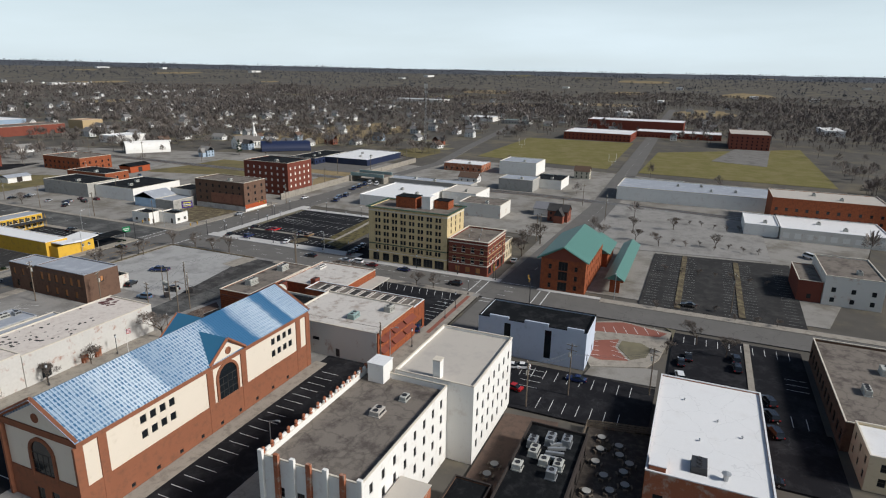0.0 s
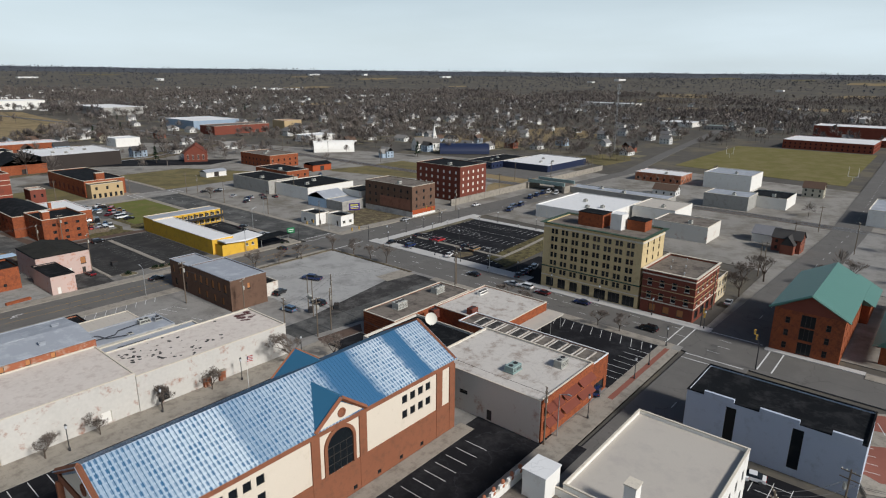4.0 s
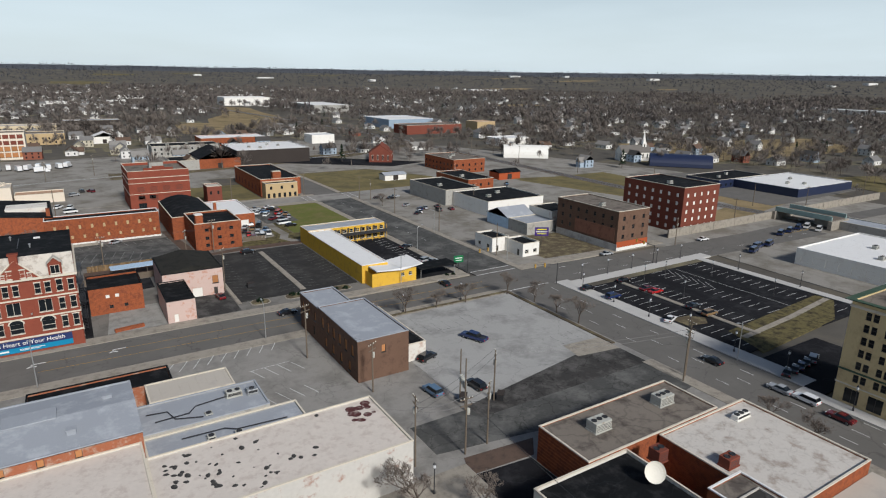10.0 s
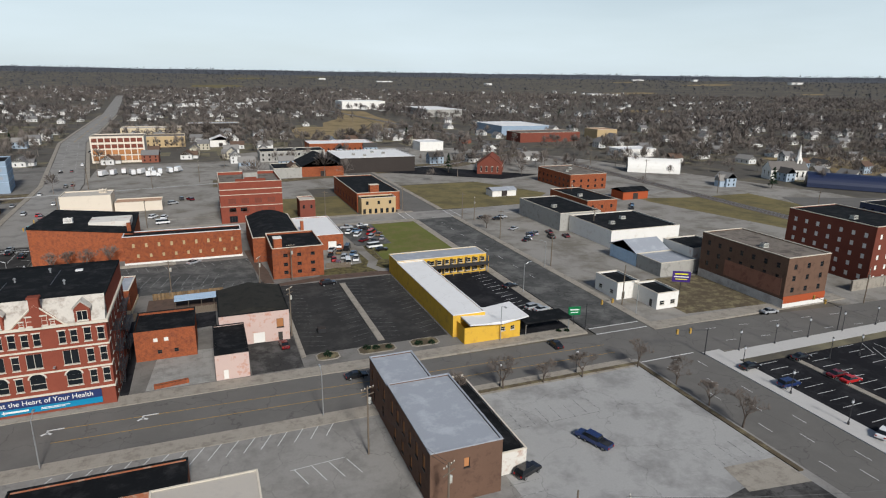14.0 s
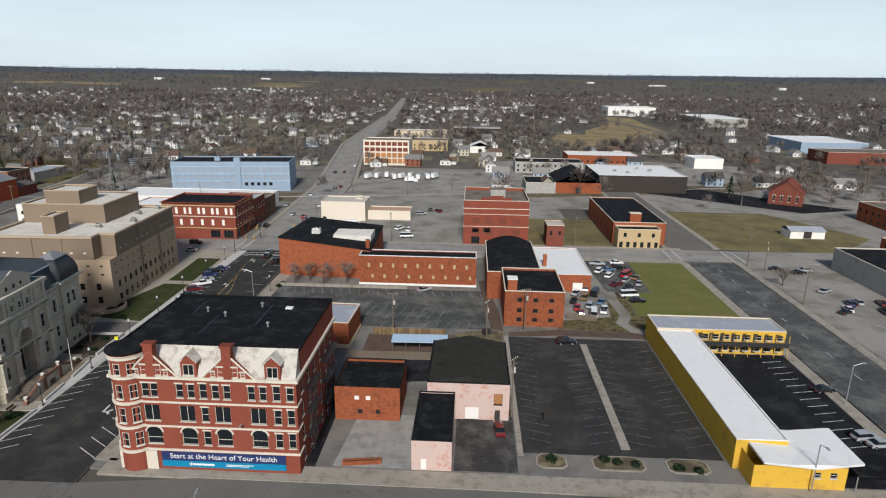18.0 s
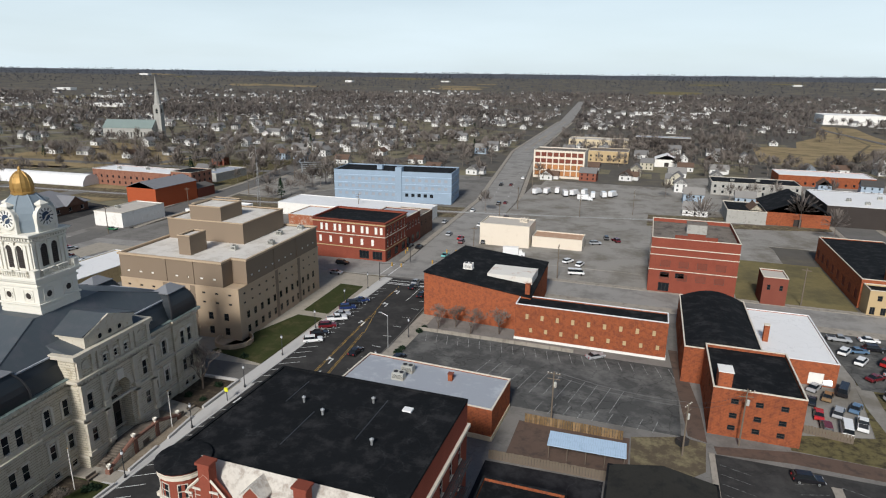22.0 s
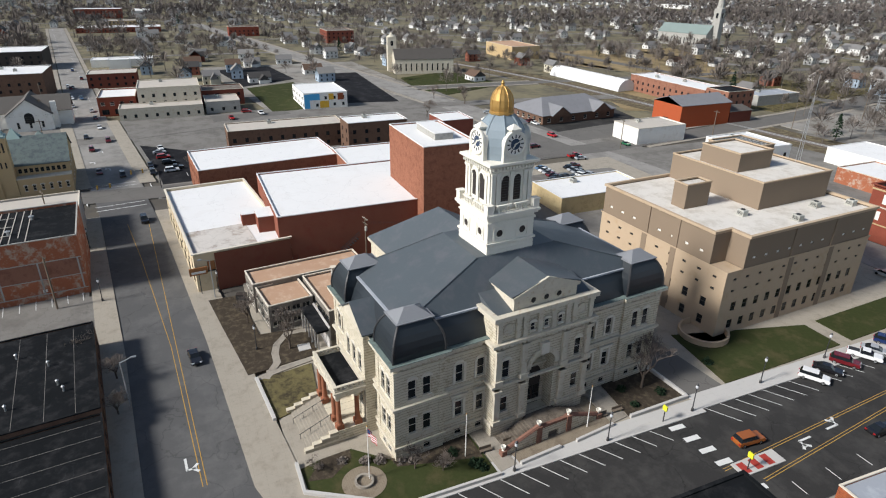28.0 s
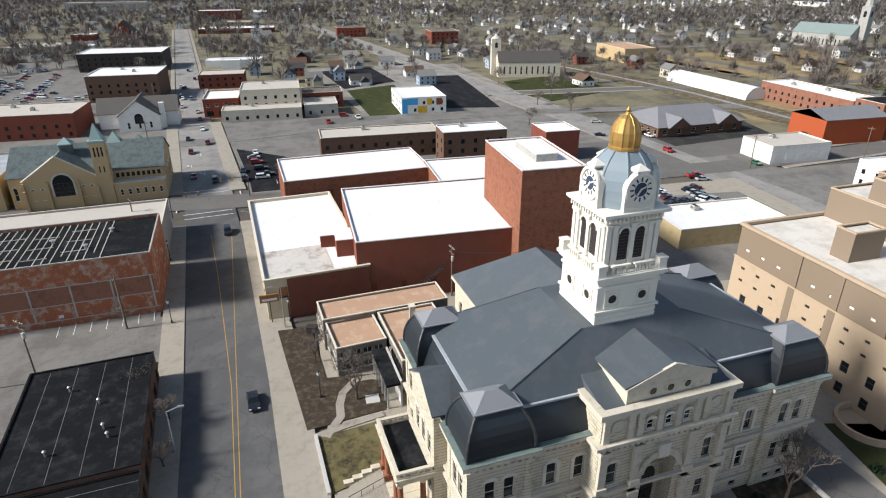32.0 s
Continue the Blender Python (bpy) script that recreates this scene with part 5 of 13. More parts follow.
for rz in (0, -90, 90, 180):
    for off in (-1.95, 1.95):
        bm = bmesh.new()
        for q in ((off - 1.05, 27.4, off + 1.05, 27.62), (off - 1.05, 29.4, off + 1.05, 29.62), (off - 1.05, 27.62, off - 0.83, 29.4), (off + 0.83, 27.62, off + 1.05, 29.4)):
            box(bm, 3.93, q[0], q[1], 4.06, q[2], q[3])
        tower_part("oculus_frame", bm, turn=rz)
        m = Matrix.Translation((TX, TY, 28.5)) @ pose(0, 0, 0, 0, 0, rz) @ Matrix.Translation((3.95, off, 0)) @ Euler((0, radians(90), 0)).to_matrix().to_4x4()
        bm = bmesh.new()
        lathe(bm, [(0.74, 0), (0.74, 0.12), (0.56, 0.12), (0.54, 0.03)], 16)
        p = part("oculus", bm, "tower_white", court, "", m)
        bm = bmesh.new()
        lathe(bm, [(0.54, 0.03), (0.53, 0.05)], 16)
        part("pane", bm, "dark_wall", p)
    # belfry openings: paired round-headed louvres
    for off in (-1.0, 1.0):
        bm = bmesh.new()
        q = [(-0.62, 33.0), (0.62, 33.0)] + [(0.62 * math.cos(math.pi * k / 8), 36.2 + 0.62 * math.sin(math.pi * k / 8)) for k in range(9)]
        bm.faces.new([bm.verts.new((3.32, off + y, z)) for y, z in q])
        p = tower_part("belfry_opening", bm, "dark_wall", "dark louvred belfry opening", rz)
        bm = bmesh.new()
        for k in range(9):
            a0, a1 = math.pi * k / 9, math.pi * (k + 1) / 9
            qq = [(r * math.cos(a), 36.2 + r * math.sin(a)) for a, r in ((a0, 0.62), (a1, 0.62), (a1, 0.9), (a0, 0.9))]
            vs = [bm.verts.new((x, off + y, z)) for x in (3.28, 3.5) for y, z in qq]
            for f in ((3, 2, 1, 0), (4, 5, 6, 7), (0, 1, 5, 4), (1, 2, 6, 5), (2, 3, 7, 6), (3, 0, 4, 7)):
                bm.faces.new([vs[i] for i in f])
        bmesh.ops.remove_doubles(bm, verts=bm.verts, dist=0.002)
        part("arch_moulding", bm, "tower_white", p)
        bm = bmesh.new()
        for k in range(9):
            box(bm, 3.33, off - 0.58, 33.2 + k * 0.38, 3.4, off + 0.58, 33.26 + k * 0.38)
        part("louvres", bm, "metal_dark", p)
    for off in (-3.05, -2.25, 0, 2.25, 3.05):
        bm = bmesh.new()
        w = 0.27
        box(bm, 3.25, off - w, 32.6, 3.55, off + w, 37.0)
        box(bm, 3.25, off - w - 0.1, 37.0, 3.68, off + w + 0.1, 37.35)
        box(bm, 3.25, off - w - 0.1, 32.0, 3.68, off + w + 0.1, 32.7)
        tower_part("belfry_pilaster", bm, turn=rz)
    # balustrades between pedestals
    for c in (-1.45, 1.45):
        bm = bmesh.new()
        for k in range(5):
            tube(bm, (4.1, c - 0.9 + k * 0.45, 31.75), (4.1, c - 0.9 + k * 0.45, 32.6), 0.13, 0.09, 6)
        box(bm, 3.92, c - 1.2, 32.6, 4.28, c + 1.2, 32.8)
        tower_part("balustrade_panel", bm, turn=rz)
    # clock in an arched white housing
    bm = bmesh.new()
    q = [(-1.75, 38.8), (1.75, 38.8)] + [(1.75 * math.cos(math.pi * k / 12), 41.2 + 1.75 * math.sin(math.pi * k / 12)) for k in range(13)]
    fr, bk = [bm.verts.new((3.75, y, z)) for y, z in q], [bm.verts.new((1.6, y, z)) for y, z in q]
    bm.faces.new(fr)
    for i in range(len(q)):
        jj = (i + 1) % len(q)
        bm.faces.new((fr[i], bk[i], bk[jj], fr[jj]))
    box(bm, 3.7, -1.55, 39.0, 3.86, 1.55, 39.25)
    box(bm, 3.7, -1.9, 38.8, 3.9, -1.5, 41.2)
    box(bm, 3.7, 1.5, 38.8, 3.9, 1.9, 41.2)
    bmesh.ops.recalc_face_normals(bm, faces=bm.faces)
    tower_part("clock_housing", bm, "tower_white", "white arched clock dormer", rz)
    m = Matrix.Translation((TX, TY, 41.2)) @ pose(0, 0, 0, 0, 0, rz) @ Matrix.Translation((3.75, 0, 0)) @ Euler((0, radians(90), 0)).to_matrix().to_4x4()
    bm = bmesh.new()
    lathe(bm, [(1.85, -0.1), (1.85, 0.2), (1.5, 0.22), (1.42, 0.05)], 28)
    clock = part("clock_surround", bm, "tower_white", court, "round white clock rim", m)
    bm = bmesh.new()
    lathe(bm, [(1.42, 0.05), (0.01, 0.07)], 28)
    part("clock_face", bm, "white_clean", clock)
    bm = bmesh.new()
    lathe(bm, [(0.78, 0.075), (0.74, 0.09), (0.01, 0.095)], 20)
    part("clock_centre", bm, "dome_dark", clock)
    for k in range(12):
        bm = bmesh.new()
        an = k * math.tau / 12
        box(bm, -0.09, 0.88, 0.07, 0.09, 1.34, 0.1)
        bmesh.ops.rotate(bm, verts=bm.verts, cent=(0, 0, 0), matrix=Matrix.Rotation(an, 3, "Z"))
        part("hour_mark", bm, "metal_dark", clock)
    for an, ln, wd in ((radians(-215), 0.7, 0.11), (radians(-65), 1.1, 0.08)):
        bm = bmesh.new()
        box(bm, -wd, -0.2, 0.11, wd, ln, 0.14)
        bmesh.ops.rotate(bm, verts=bm.verts, cent=(0, 0, 0), matrix=Matrix.Rotation(an + radians(90), 3, "Z"))
        part("clock_pointer", bm, "tower_white", clock)
    bm = bmesh.new()
    rings(bm, [(0.5, 0.55, 0), (0.75, 0.8, 0.15), (0.75, 0.8, 0.35), (0.06, 0.06, 0.95)])
    part("clock_finial", bm, "tower_white", court, "", Matrix.Translation((TX, TY, 42.9)) @ pose(0, 0, 0, 0, 0, rz) @ Matrix.Translation((3.2, 0, 0)))
bm = bmesh.new()
for k in range(13):
    u0, u1 = -3.35 + k * 0.52, -3.12 + k * 0.52
    for a, b in ((3.3, 3.95), (-3.95, -3.3)):
        box(bm, a, u0, 37.75, b, u1, 38.15)
        box(bm, u0, a, 37.75, u1, b, 38.15)
tagged(tower_part("bracket_course", bm), kind="stuff")
bm = bmesh.new()
rings(bm, [(3.45, 3.45, 37.4), (3.6, 3.6, 37.75), (3.6, 3.6, 38.1), (4.15, 4.15, 38.4), (4.15, 4.15, 38.75), (3.6, 3.6, 38.85)])
tower_part("belfry_cornice", bm)
bm = bmesh.new()
pr = [(3.75, 38.8), (3.8, 39.8), (3.75, 40.8), (3.55, 41.9), (3.15, 42.9), (2.55, 43.8), (1.95, 44.45), (1.6, 44.75)]
lathe(bm, pr, 8, 0, TX, TY, math.pi / 8)
part("dome", bm, "dome_grey", court, "grey-blue octagonal lead dome")
for k in range(8):
    bm = bmesh.new()
    an = (k + 0.5) * math.tau / 8
    for (r0, z0), (r1, z1) in zip(pr, pr[1:]):
        tube(bm, (TX + r0 * math.cos(an), TY + r0 * math.sin(an), z0), (TX + r1 * math.cos(an), TY + r1 * math.sin(an), z1), 0.1, 0.1, 5)
    part("dome_rib", bm, "dome_grey", court)
bm = bmesh.new()
GP = [(1.6, 44.6), (1.72, 44.75), (1.72, 45.0), (1.55, 45.1), (1.62, 45.8), (1.58, 46.6), (1.32, 47.4), (0.85, 48.0), (0.4, 48.35), (0.2, 48.6), (0.26, 48.8), (0.05, 49.2)]
lathe(bm, GP, 16, 0, TX, TY)
cup = part("cupola", bm, "gold", court, "gilded ribbed cupola with a finial")
for k in range(8):
    bm = bmesh.new()
    an = k * math.tau / 8
    for (r0, z0), (r1, z1) in zip(GP[3:9], GP[4:9]):
        tube(bm, (TX + r0 * math.cos(an), TY + r0 * math.sin(an), z0), (TX + r1 * math.cos(an), TY + r1 * math.sin(an), z1), 0.07, 0.07, 5)
    part("cupola_rib", bm, "gold", cup)

# text and signs
def words(text, parent, size, m, material, name="lettering"):
    cu = bpy.data.curves.new(name, "FONT")
    cu.body, cu.size, cu.extrude, cu.align_x = text, size, 0.02, "CENTER"
    tmp = bpy.data.objects.new(name, cu)
    scene.collection.objects.link(tmp)
    me = bpy.data.meshes.new_from_object(tmp.evaluated_get(bpy.context.evaluated_depsgraph_get()))
    bpy.data.objects.remove(tmp)
    me.materials.clear()
    me.materials.append(M[material])
    return place(name, me, parent, "", m)


M["banner_navy"] = mat("banner_navy", (0.018, 0.035, 0.12), 0.5, 0.04, 4, 0.5, bump=0)
M["banner_teal"] = mat("banner_teal", (0.0, 0.21, 0.38), 0.5, 0.04, 4, 0.5, bump=0)

# the red brick corner block
CB = thing("corner_block", 54.5, 224.3, 0, 0, "ornate red brick office block with pale stone trim", "office building")
A, B, C, D = -15.0, -13.8, 14.4, 11.8
rows_s = [grid(1, [13.2], 1.2, 2.4, "hood", 0.93, 1.0), grid(1, [9.0], 1.2, 2.7, "hood", 0.93, 1.0), grid(1, [4.8], 1.2, 2.7, "hood", 0.93, 1.0)]
for lo, hi in ((0.155, 0.25), (0.335, 0.46), (0.53, 0.655), (0.725, 0.85)):
    rows_s += [grid(2, [13.2], 1.15, 2.4, "hood", lo, hi), grid(1, [9.0], 2.5, 2.8, "wide", lo, hi), grid(1, [4.8], 2.5, 2.2, "arch", lo, hi)]
    if lo > 0.3:
        rows_s += [grid(1, [2.5], 2.2, 0.9, "wide", lo, hi)]
rows_s += [grid(1, [13.2, 9.0, 4.8], 1.2, 2.6, "hood", 0.465, 0.525), grid(1, [13.2, 9.0, 4.8], 1.2, 2.6, "hood", 0.86, 0.925)]
rows_e = [grid(6, [13.2, 9.0, 4.8, 1.0], 1.3, 2.4, "sash", 0.05, 0.95)]
rows_w = [grid(7, [13.2, 9.0, 4.8], 1.3, 2.5, "hood", 0.05, 0.85), grid(5, [0.6], 2.8, 2.8, "store", 0.05, 0.85)]
bm = bmesh.new()
for s, r in (("S", rows_s), ("E", rows_e), ("W", rows_w), ("N", [grid(6, [13.2, 9.0, 4.8], 1.2, 2.2, "sash")])):
    wall_mesh(bm, s, A, B, C, D, -0.3, 16.9, put_windows(CB, s, A, B, C, D, r))
bmesh.ops.remove_doubles(bm, verts=bm.verts, dist=0.001)
part("wall", bm, "brick_red", CB)
for z, t, o in ((3.6, 0.35, 0.18), (7.9, 0.3, 0.14), (12.2, 0.3, 0.14), (16.5, 0.5, 0.4)):
    bm = bmesh.new()
    if z < 16:                  # the courses end a little way round the alley corner
        box(bm, A - o, B - o, z, C + o, B + 0.01, z + t)
        box(bm, C - 0.01, B + 0.01, z, C + o, B + 2.4, z + t)
        box(bm, A - o, B + 0.01, z, A + 0.01, D + o, z + t)
    else:
        ring(bm, A, B, C, D, o, -0.01, z, z + t)
    part("string_course", bm, "trim", CB)
cfe = thing("fire_escape", 54.5 + C, 224.3, 0, 0, "black iron fire escape with stacked landings on an alley wall", "fire escape")
for y0, y1 in ((-9.5, -3.0), (1.0, 9.5)):
    for z in (4.4, 8.6, 12.8):
        bm = bmesh.new()
        for k in range(5):
            box(bm, 0.05 + 0.27 * k, y0, z, 0.22 + 0.27 * k, y1, z + 0.06)
        part("landing", bm, "metal_dark", cfe)
        bm = bmesh.new()
        for h in (0.5, 1.0):
            tube(bm, (1.35, y0, z + h), (1.35, y1, z + h), 0.035, n=4)
        for k in range(9):
            y = y0 + (y1 - y0) * k / 8
            tube(bm, (1.35, y, z), (1.35, y, z + 1.0), 0.03, n=4)
        part("railing", bm, "metal_dark", cfe)
        bm = bmesh.new()
        for dx in (0.35, 1.0):
            tube(bm, (dx, y0 + 0.6, z - 4.1 if z > 5 else 1.6), (dx, y1 - 1.4, z), 0.06, n=4)
        for k in range(12):
            f = (k + 0.5) / 12
            zz = (z - 4.1 if z > 5 else 1.6)
            box(bm, 0.35, y0 + 0.6 + (y1 - y0 - 2.0) * f - 0.1, zz + (z - zz) * f, 1.0, y0 + 0.6 + (y1 - y0 - 2.0) * f + 0.1, zz + (z - zz) * f + 0.04)
        part("stair_flight", bm, "metal_dark", cfe)
# pale attic slope with gables, chimneys and dormers
bm = bmesh.new()
v = [bm.verts.new(p) for p in ((A + 3.4, B - 0.1, 16.9), (C, B - 0.1, 16.9), (C, B + 2.3, 21.2), (A + 3.4, B + 2.3, 21.2), (A + 3.4, B + 2.8, 16.9), (C, B + 2.8, 16.9))]
for f in ((0, 1, 2, 3), (1, 5, 2), (4, 0, 3), (5, 4, 3, 2)):
    bm.faces.new([v[i] for i in f])
part("attic_slope", bm, "cream_weathered", CB, "weathered pale attic roof slope")
bm = bmesh.new()
box(bm, A, B + 2.3, 16.8, C, D, 20.6)
part("attic_wall", bm, "brick_red", CB)
bm = bmesh.new()
box(bm, A + 0.25, B + 2.5, 20.6, C - 0.25, D - 0.25, 20.75)
part("roof", bm, "roof_black", CB, "flat black membrane roof")
bm = bmesh.new()
ring(bm, A, B + 2.3, C, D, 0.06, 0.3, 20.6, 20.95)
part("parapet", bm, "roof_black", CB)
for xc in (-8.3, 3.9):
    bm = bmesh.new()
    v = [bm.verts.new((xc + x, y, z)) for y in (B - 0.25, B + 0.6) for x, z in ((-4.0, 16.9), (4.0, 16.9), (0, 20.9))]
    for f in ((0, 1, 2), (5, 4, 3), (0, 3, 4, 1), (1, 4, 5, 2), (2, 5, 3, 0)):
        bm.faces.new([v[i] for i in f])
    gb_ = part("gable", bm, "brick_red", CB)
    for sx in (-1, 1):
        bm = bmesh.new()
        tube(bm, (xc + sx * 4.2, B - 0.3, 16.9), (xc, B - 0.3, 21.1), 0.16, 0.16, 4)
        part("gable_coping", bm, "trim", gb_)
        for xo, w, h in ((1.15, 0.9, 1.7), (2.35, 0.7, 0.9)):
            fm, pm = window_mesh(w, h, "hood")
            wd = place("window", fm, gb_, "", pose(xc + sx * xo, B - 0.42, 17.2))
    bm = bmesh.new()
    box(bm, xc - 0.75, B - 0.45, 16.9, xc + 0.75, B + 0.75, 22.2)
    box(bm, xc - 0.95, B - 0.6, 22.2, xc + 0.95, B + 0.9, 22.5)
    part("chimney", bm, "brick_red", CB)
for xc in (-2.3, 10.9):
    bm = bmesh.new()
    box(bm, xc - 1.25, B - 0.15, 16.9, xc + 1.25, B + 2.4, 19.4)
    d = part("dormer", bm, "brick_red", CB)
    bm = bmesh.new()
    gable(bm, xc - 1.25, B - 0.15, xc + 1.25, B + 2.4, 19.4, 20.8, "y", 0.25)
    part("dormer_roof", bm, "cream_weathered", d)
    bm = bmesh.new()
    bm.faces.new([bm.verts.new((xc + x, B - 0.18, z)) for x, z in ((-1.25, 19.4), (1.25, 19.4), (0, 20.8))])
    part("dormer_gable", bm, "brick_red", d)
    fm, pm = window_mesh(1.7, 1.8, "wide")
    place("pane", pm, place("window", fm, CB, "", pose(xc, B - 0.35, 17.3)))
for x0, y0, x1, y1 in ((-4.0, -6, -3.85, 2), (4, -2, 4.15, 8), (-9, 3, -8.85, 9)):
    bm = bmesh.new()
    box(bm, x0, y0, 20.75, x1, y1, 20.78)
    part("roof_seam", bm, "metal_dark", CB)
bm = bmesh.new()
box(bm, 7.0, 6.0, 20.7, 8.3, 7.0, 21.0)
part("skylight", bm, "roof_white", CB)
for x, y in ((48, 228), (52, 226), (57, 231), (61, 222)):
    roof_vent(x, y, 20.75, 0.16, 0.7)
# round corner turret
bm = bmesh.new()
lathe(bm, [(2.7, -0.3), (2.7, 3.6), (2.7, 20.4), (3.0, 20.5), (3.1, 21.0), (2.6, 21.0)], 20, 0, A + 2.2, B + 1.6)
tur = part("turret", bm, "brick_red", CB, "round brick corner turret")
bm = bmesh.new()
lathe(bm, [(3.15, 20.7), (3.2, 20.8), (3.2, 21.05), (3.0, 21.1), (0.1, 21.35)], 20, 0, A + 2.2, B + 1.6)
part("turret_roof", bm, "roof_black", tur)
for z in (3.6, 7.9, 12.2, 16.6, 19.8, 20.35):
    bm = bmesh.new()
    lathe(bm, [(2.7, z), (3.0, z + 0.02), (3.0, z + 0.4), (2.7, z + 0.42)], 20, 0, A + 2.2, B + 1.6)
    part("turret_band", bm, "trim", tur)
for z, h in ((4.8, 2.4), (9.0, 2.6), (13.2, 2.4), (17.3, 1.9)):
    for an in (-100, -55, -145, -190):
        fm, pm = window_mesh(1.15, h, "sash")
        m = pose(A + 2.2, B + 1.6, z, 0, 0, an + 90) @ pose(0, -2.84, 0)
        place("pane", pm, place("window", fm, CB, "", m))
bm = bmesh.new()
box(bm, A - 0.2, B - 0.22, 0, A + 6.0, B + 0.1, 3.5)
part("shop_surround", bm, "trim", CB)
bn = thing("health_banner", 56.4, 210.42, 0.7, 0, "long navy and teal printed banner on a brick wall", "banner")
bm = bmesh.new()
box(bm, -10.2, -0.08, 1.15, 10.2, 0, 2.75)
part("upper_panel", bm, "banner_navy", bn)
bm = bmesh.new()
box(bm, -10.2, -0.08, 0, 10.2, 0, 1.15)
part("lower_panel", bm, "banner_teal", bn)
words("Start at the Heart of Your Health", bn, 1.3, pose(0, -0.1, 1.6, 90, 0, 0), "white_clean")
for x0, w, z, h in ((-3.4, 3.6, 0.42, 0.34), (2.6, 4.6, 0.62, 0.12), (2.2, 3.8, 0.38, 0.12)):
    bm = bmesh.new()
    box(bm, x0 - w / 2, -0.1, z, x0 + w / 2, -0.079, z + h)
    part("print_bar", bm, "white_clean", bn)
bm = bmesh.new()
box(bm, -5.75, -0.1, 0.5, -5.05, -0.079, 0.68)
part("print_cross", bm, "white_clean", bn)
bm = bmesh.new()
box(bm, -5.49, -0.104, 0.24, -5.31, -0.081, 0.94)
part("print_cross", bm, "white_clean", bn)


# the hall with the blue metal roof
def frosted_roof():
    m = bpy.data.materials.new("frosted_blue_roof")
    m.use_nodes = True
    n, l = m.node_tree.nodes, m.node_tree.links
    tc, br, nz, ra, mx = (n.new("ShaderNode" + k) for k in ("TexCoord", "TexBrick", "TexNoise", "ValToRGB", "Mix"))
    mx.data_type = "RGBA"
    br.offset = 0.0
    br.inputs["Scale"].default_value, br.inputs["Mortar Size"].default_value = 1.0, 0.13
    br.inputs["Brick Width"].default_value, br.inputs["Row Height"].default_value = 0.62, 0.8
    br.inputs["Color1"].default_value, br.inputs["Color2"].default_value = (0, 0, 0, 1), (0.75, 0.75, 0.75, 1)
    br.inputs["Mortar"].default_value = (1, 1, 1, 1)
    nz.inputs["Scale"].default_value, nz.inputs["Detail"].default_value = 0.5, 4
    # frost lies on some bays of the roof and has gone from others
    bays = ((0.0, 0.55), (0.12, 0.62), (0.2, 0.95), (0.31, 1.0), (0.33, 0.45), (0.42, 0.6), (0.5, 0.75), (0.585, 0.6), (0.61, 0.02), (0.7, 0.0), (0.725, 0.75), (0.83, 0.95), (0.85, 0.05), (0.9, 0.0), (0.915, 0.8), (1.0, 0.7))
    for k, (p, v) in enumerate(bays):
        e = ra.color_ramp.elements[k] if k < 2 else ra.color_ramp.elements.new(p)
        e.position, e.color = p, (v, v, v, 1)
    sp, ax, wob = n.new("ShaderNodeSeparateXYZ"), n.new("ShaderNodeMapRange"), n.new("ShaderNodeMath")
    for k, v in ((1, -29.8), (2, 29.8), (3, 0.0), (4, 1.0)):
        ax.inputs[k].default_value = v
    wob.operation = "MULTIPLY_ADD"
    wob.inputs[1].default_value = 0.035
    mul = n.new("ShaderNodeMath")
    mul.operation = "MULTIPLY"
    l.new(tc.outputs["Object"], br.inputs["Vector"])
    l.new(tc.outputs["Object"], nz.inputs["Vector"])
    l.new(tc.outputs["Object"], sp.inputs[0])
    l.new(sp.outputs[0], ax.inputs[0])
    l.new(nz.outputs["Fac"], wob.inputs[0])
    l.new(ax.outputs[0], wob.inputs[2])
    l.new(wob.outputs[0], ra.inputs[0])
    l.new(ra.outputs[0], mul.inputs[0])
    l.new(br.outputs["Color"], mul.inputs[1])
    l.new(mul.outputs[0], mx.inputs[0])
    mx.inputs[6].default_value, mx.inputs[7].default_value = (0.032, 0.12, 0.24, 1), (0.52, 0.6, 0.66, 1)
    l.new(mx.outputs[2], n["Principled BSDF"].inputs["Base Color"])
    n["Principled BSDF"].inputs["Roughness"].default_value = 0.5
    return m


M["frosted_roof"] = frosted_roof()
hall = thing("civic_hall", 80.5, 89, 0, 0, "long cream hall with brown brick base and blue metal roof", "hall")
A, B, C, D, E = -29.0, -8.5, 29.0, 8.5, 14.2
ws = [grid(4, [7.8, 10.6], 1.25, 1.5, "black", 0.185, 0.325), grid(4, [7.8, 10.6], 1.25, 1.5, "black", 0.77, 0.905)]
bm = bmesh.new()
wall_mesh(bm, "S", A, B, C, D, 5.4, E, put_windows(hall, "S", A, B, C, D, ws) + [(31.5, 5.8, 5.0, 4.4)])
wall_mesh(bm, "W", A, B, C, D, 5.4, E, [(8.5, 5.5, 4.6, 4.2)])
wall_mesh(bm, "E", A, B, C, D, 5.4, E, [(8.5, 5.5, 3.6, 4.2)])
wall_mesh(bm, "N", A, B, C, D, 5.4, E, put_windows(hall, "N", A, B, C, D, [grid(8, [8.2], 1.0, 2.0, "black")]))
part("wall", bm, "stucco", hall)
bm = bmesh.new()
for s in "SENW":
    wall_mesh(bm, s, A - 0.18, B - 0.18, C + 0.18, D + 0.18, -0.3, 5.5, put_windows(hall, s, A - 0.18, B - 0.18, C + 0.18, D + 0.18, [grid(9, [0.5], 0.8, 0.8, "black", 0.1, 0.9)] if s == "S" else [grid(2, [0.2], 1.8, 2.8, "store", 0.3, 0.7)] if s in "WE" else []))
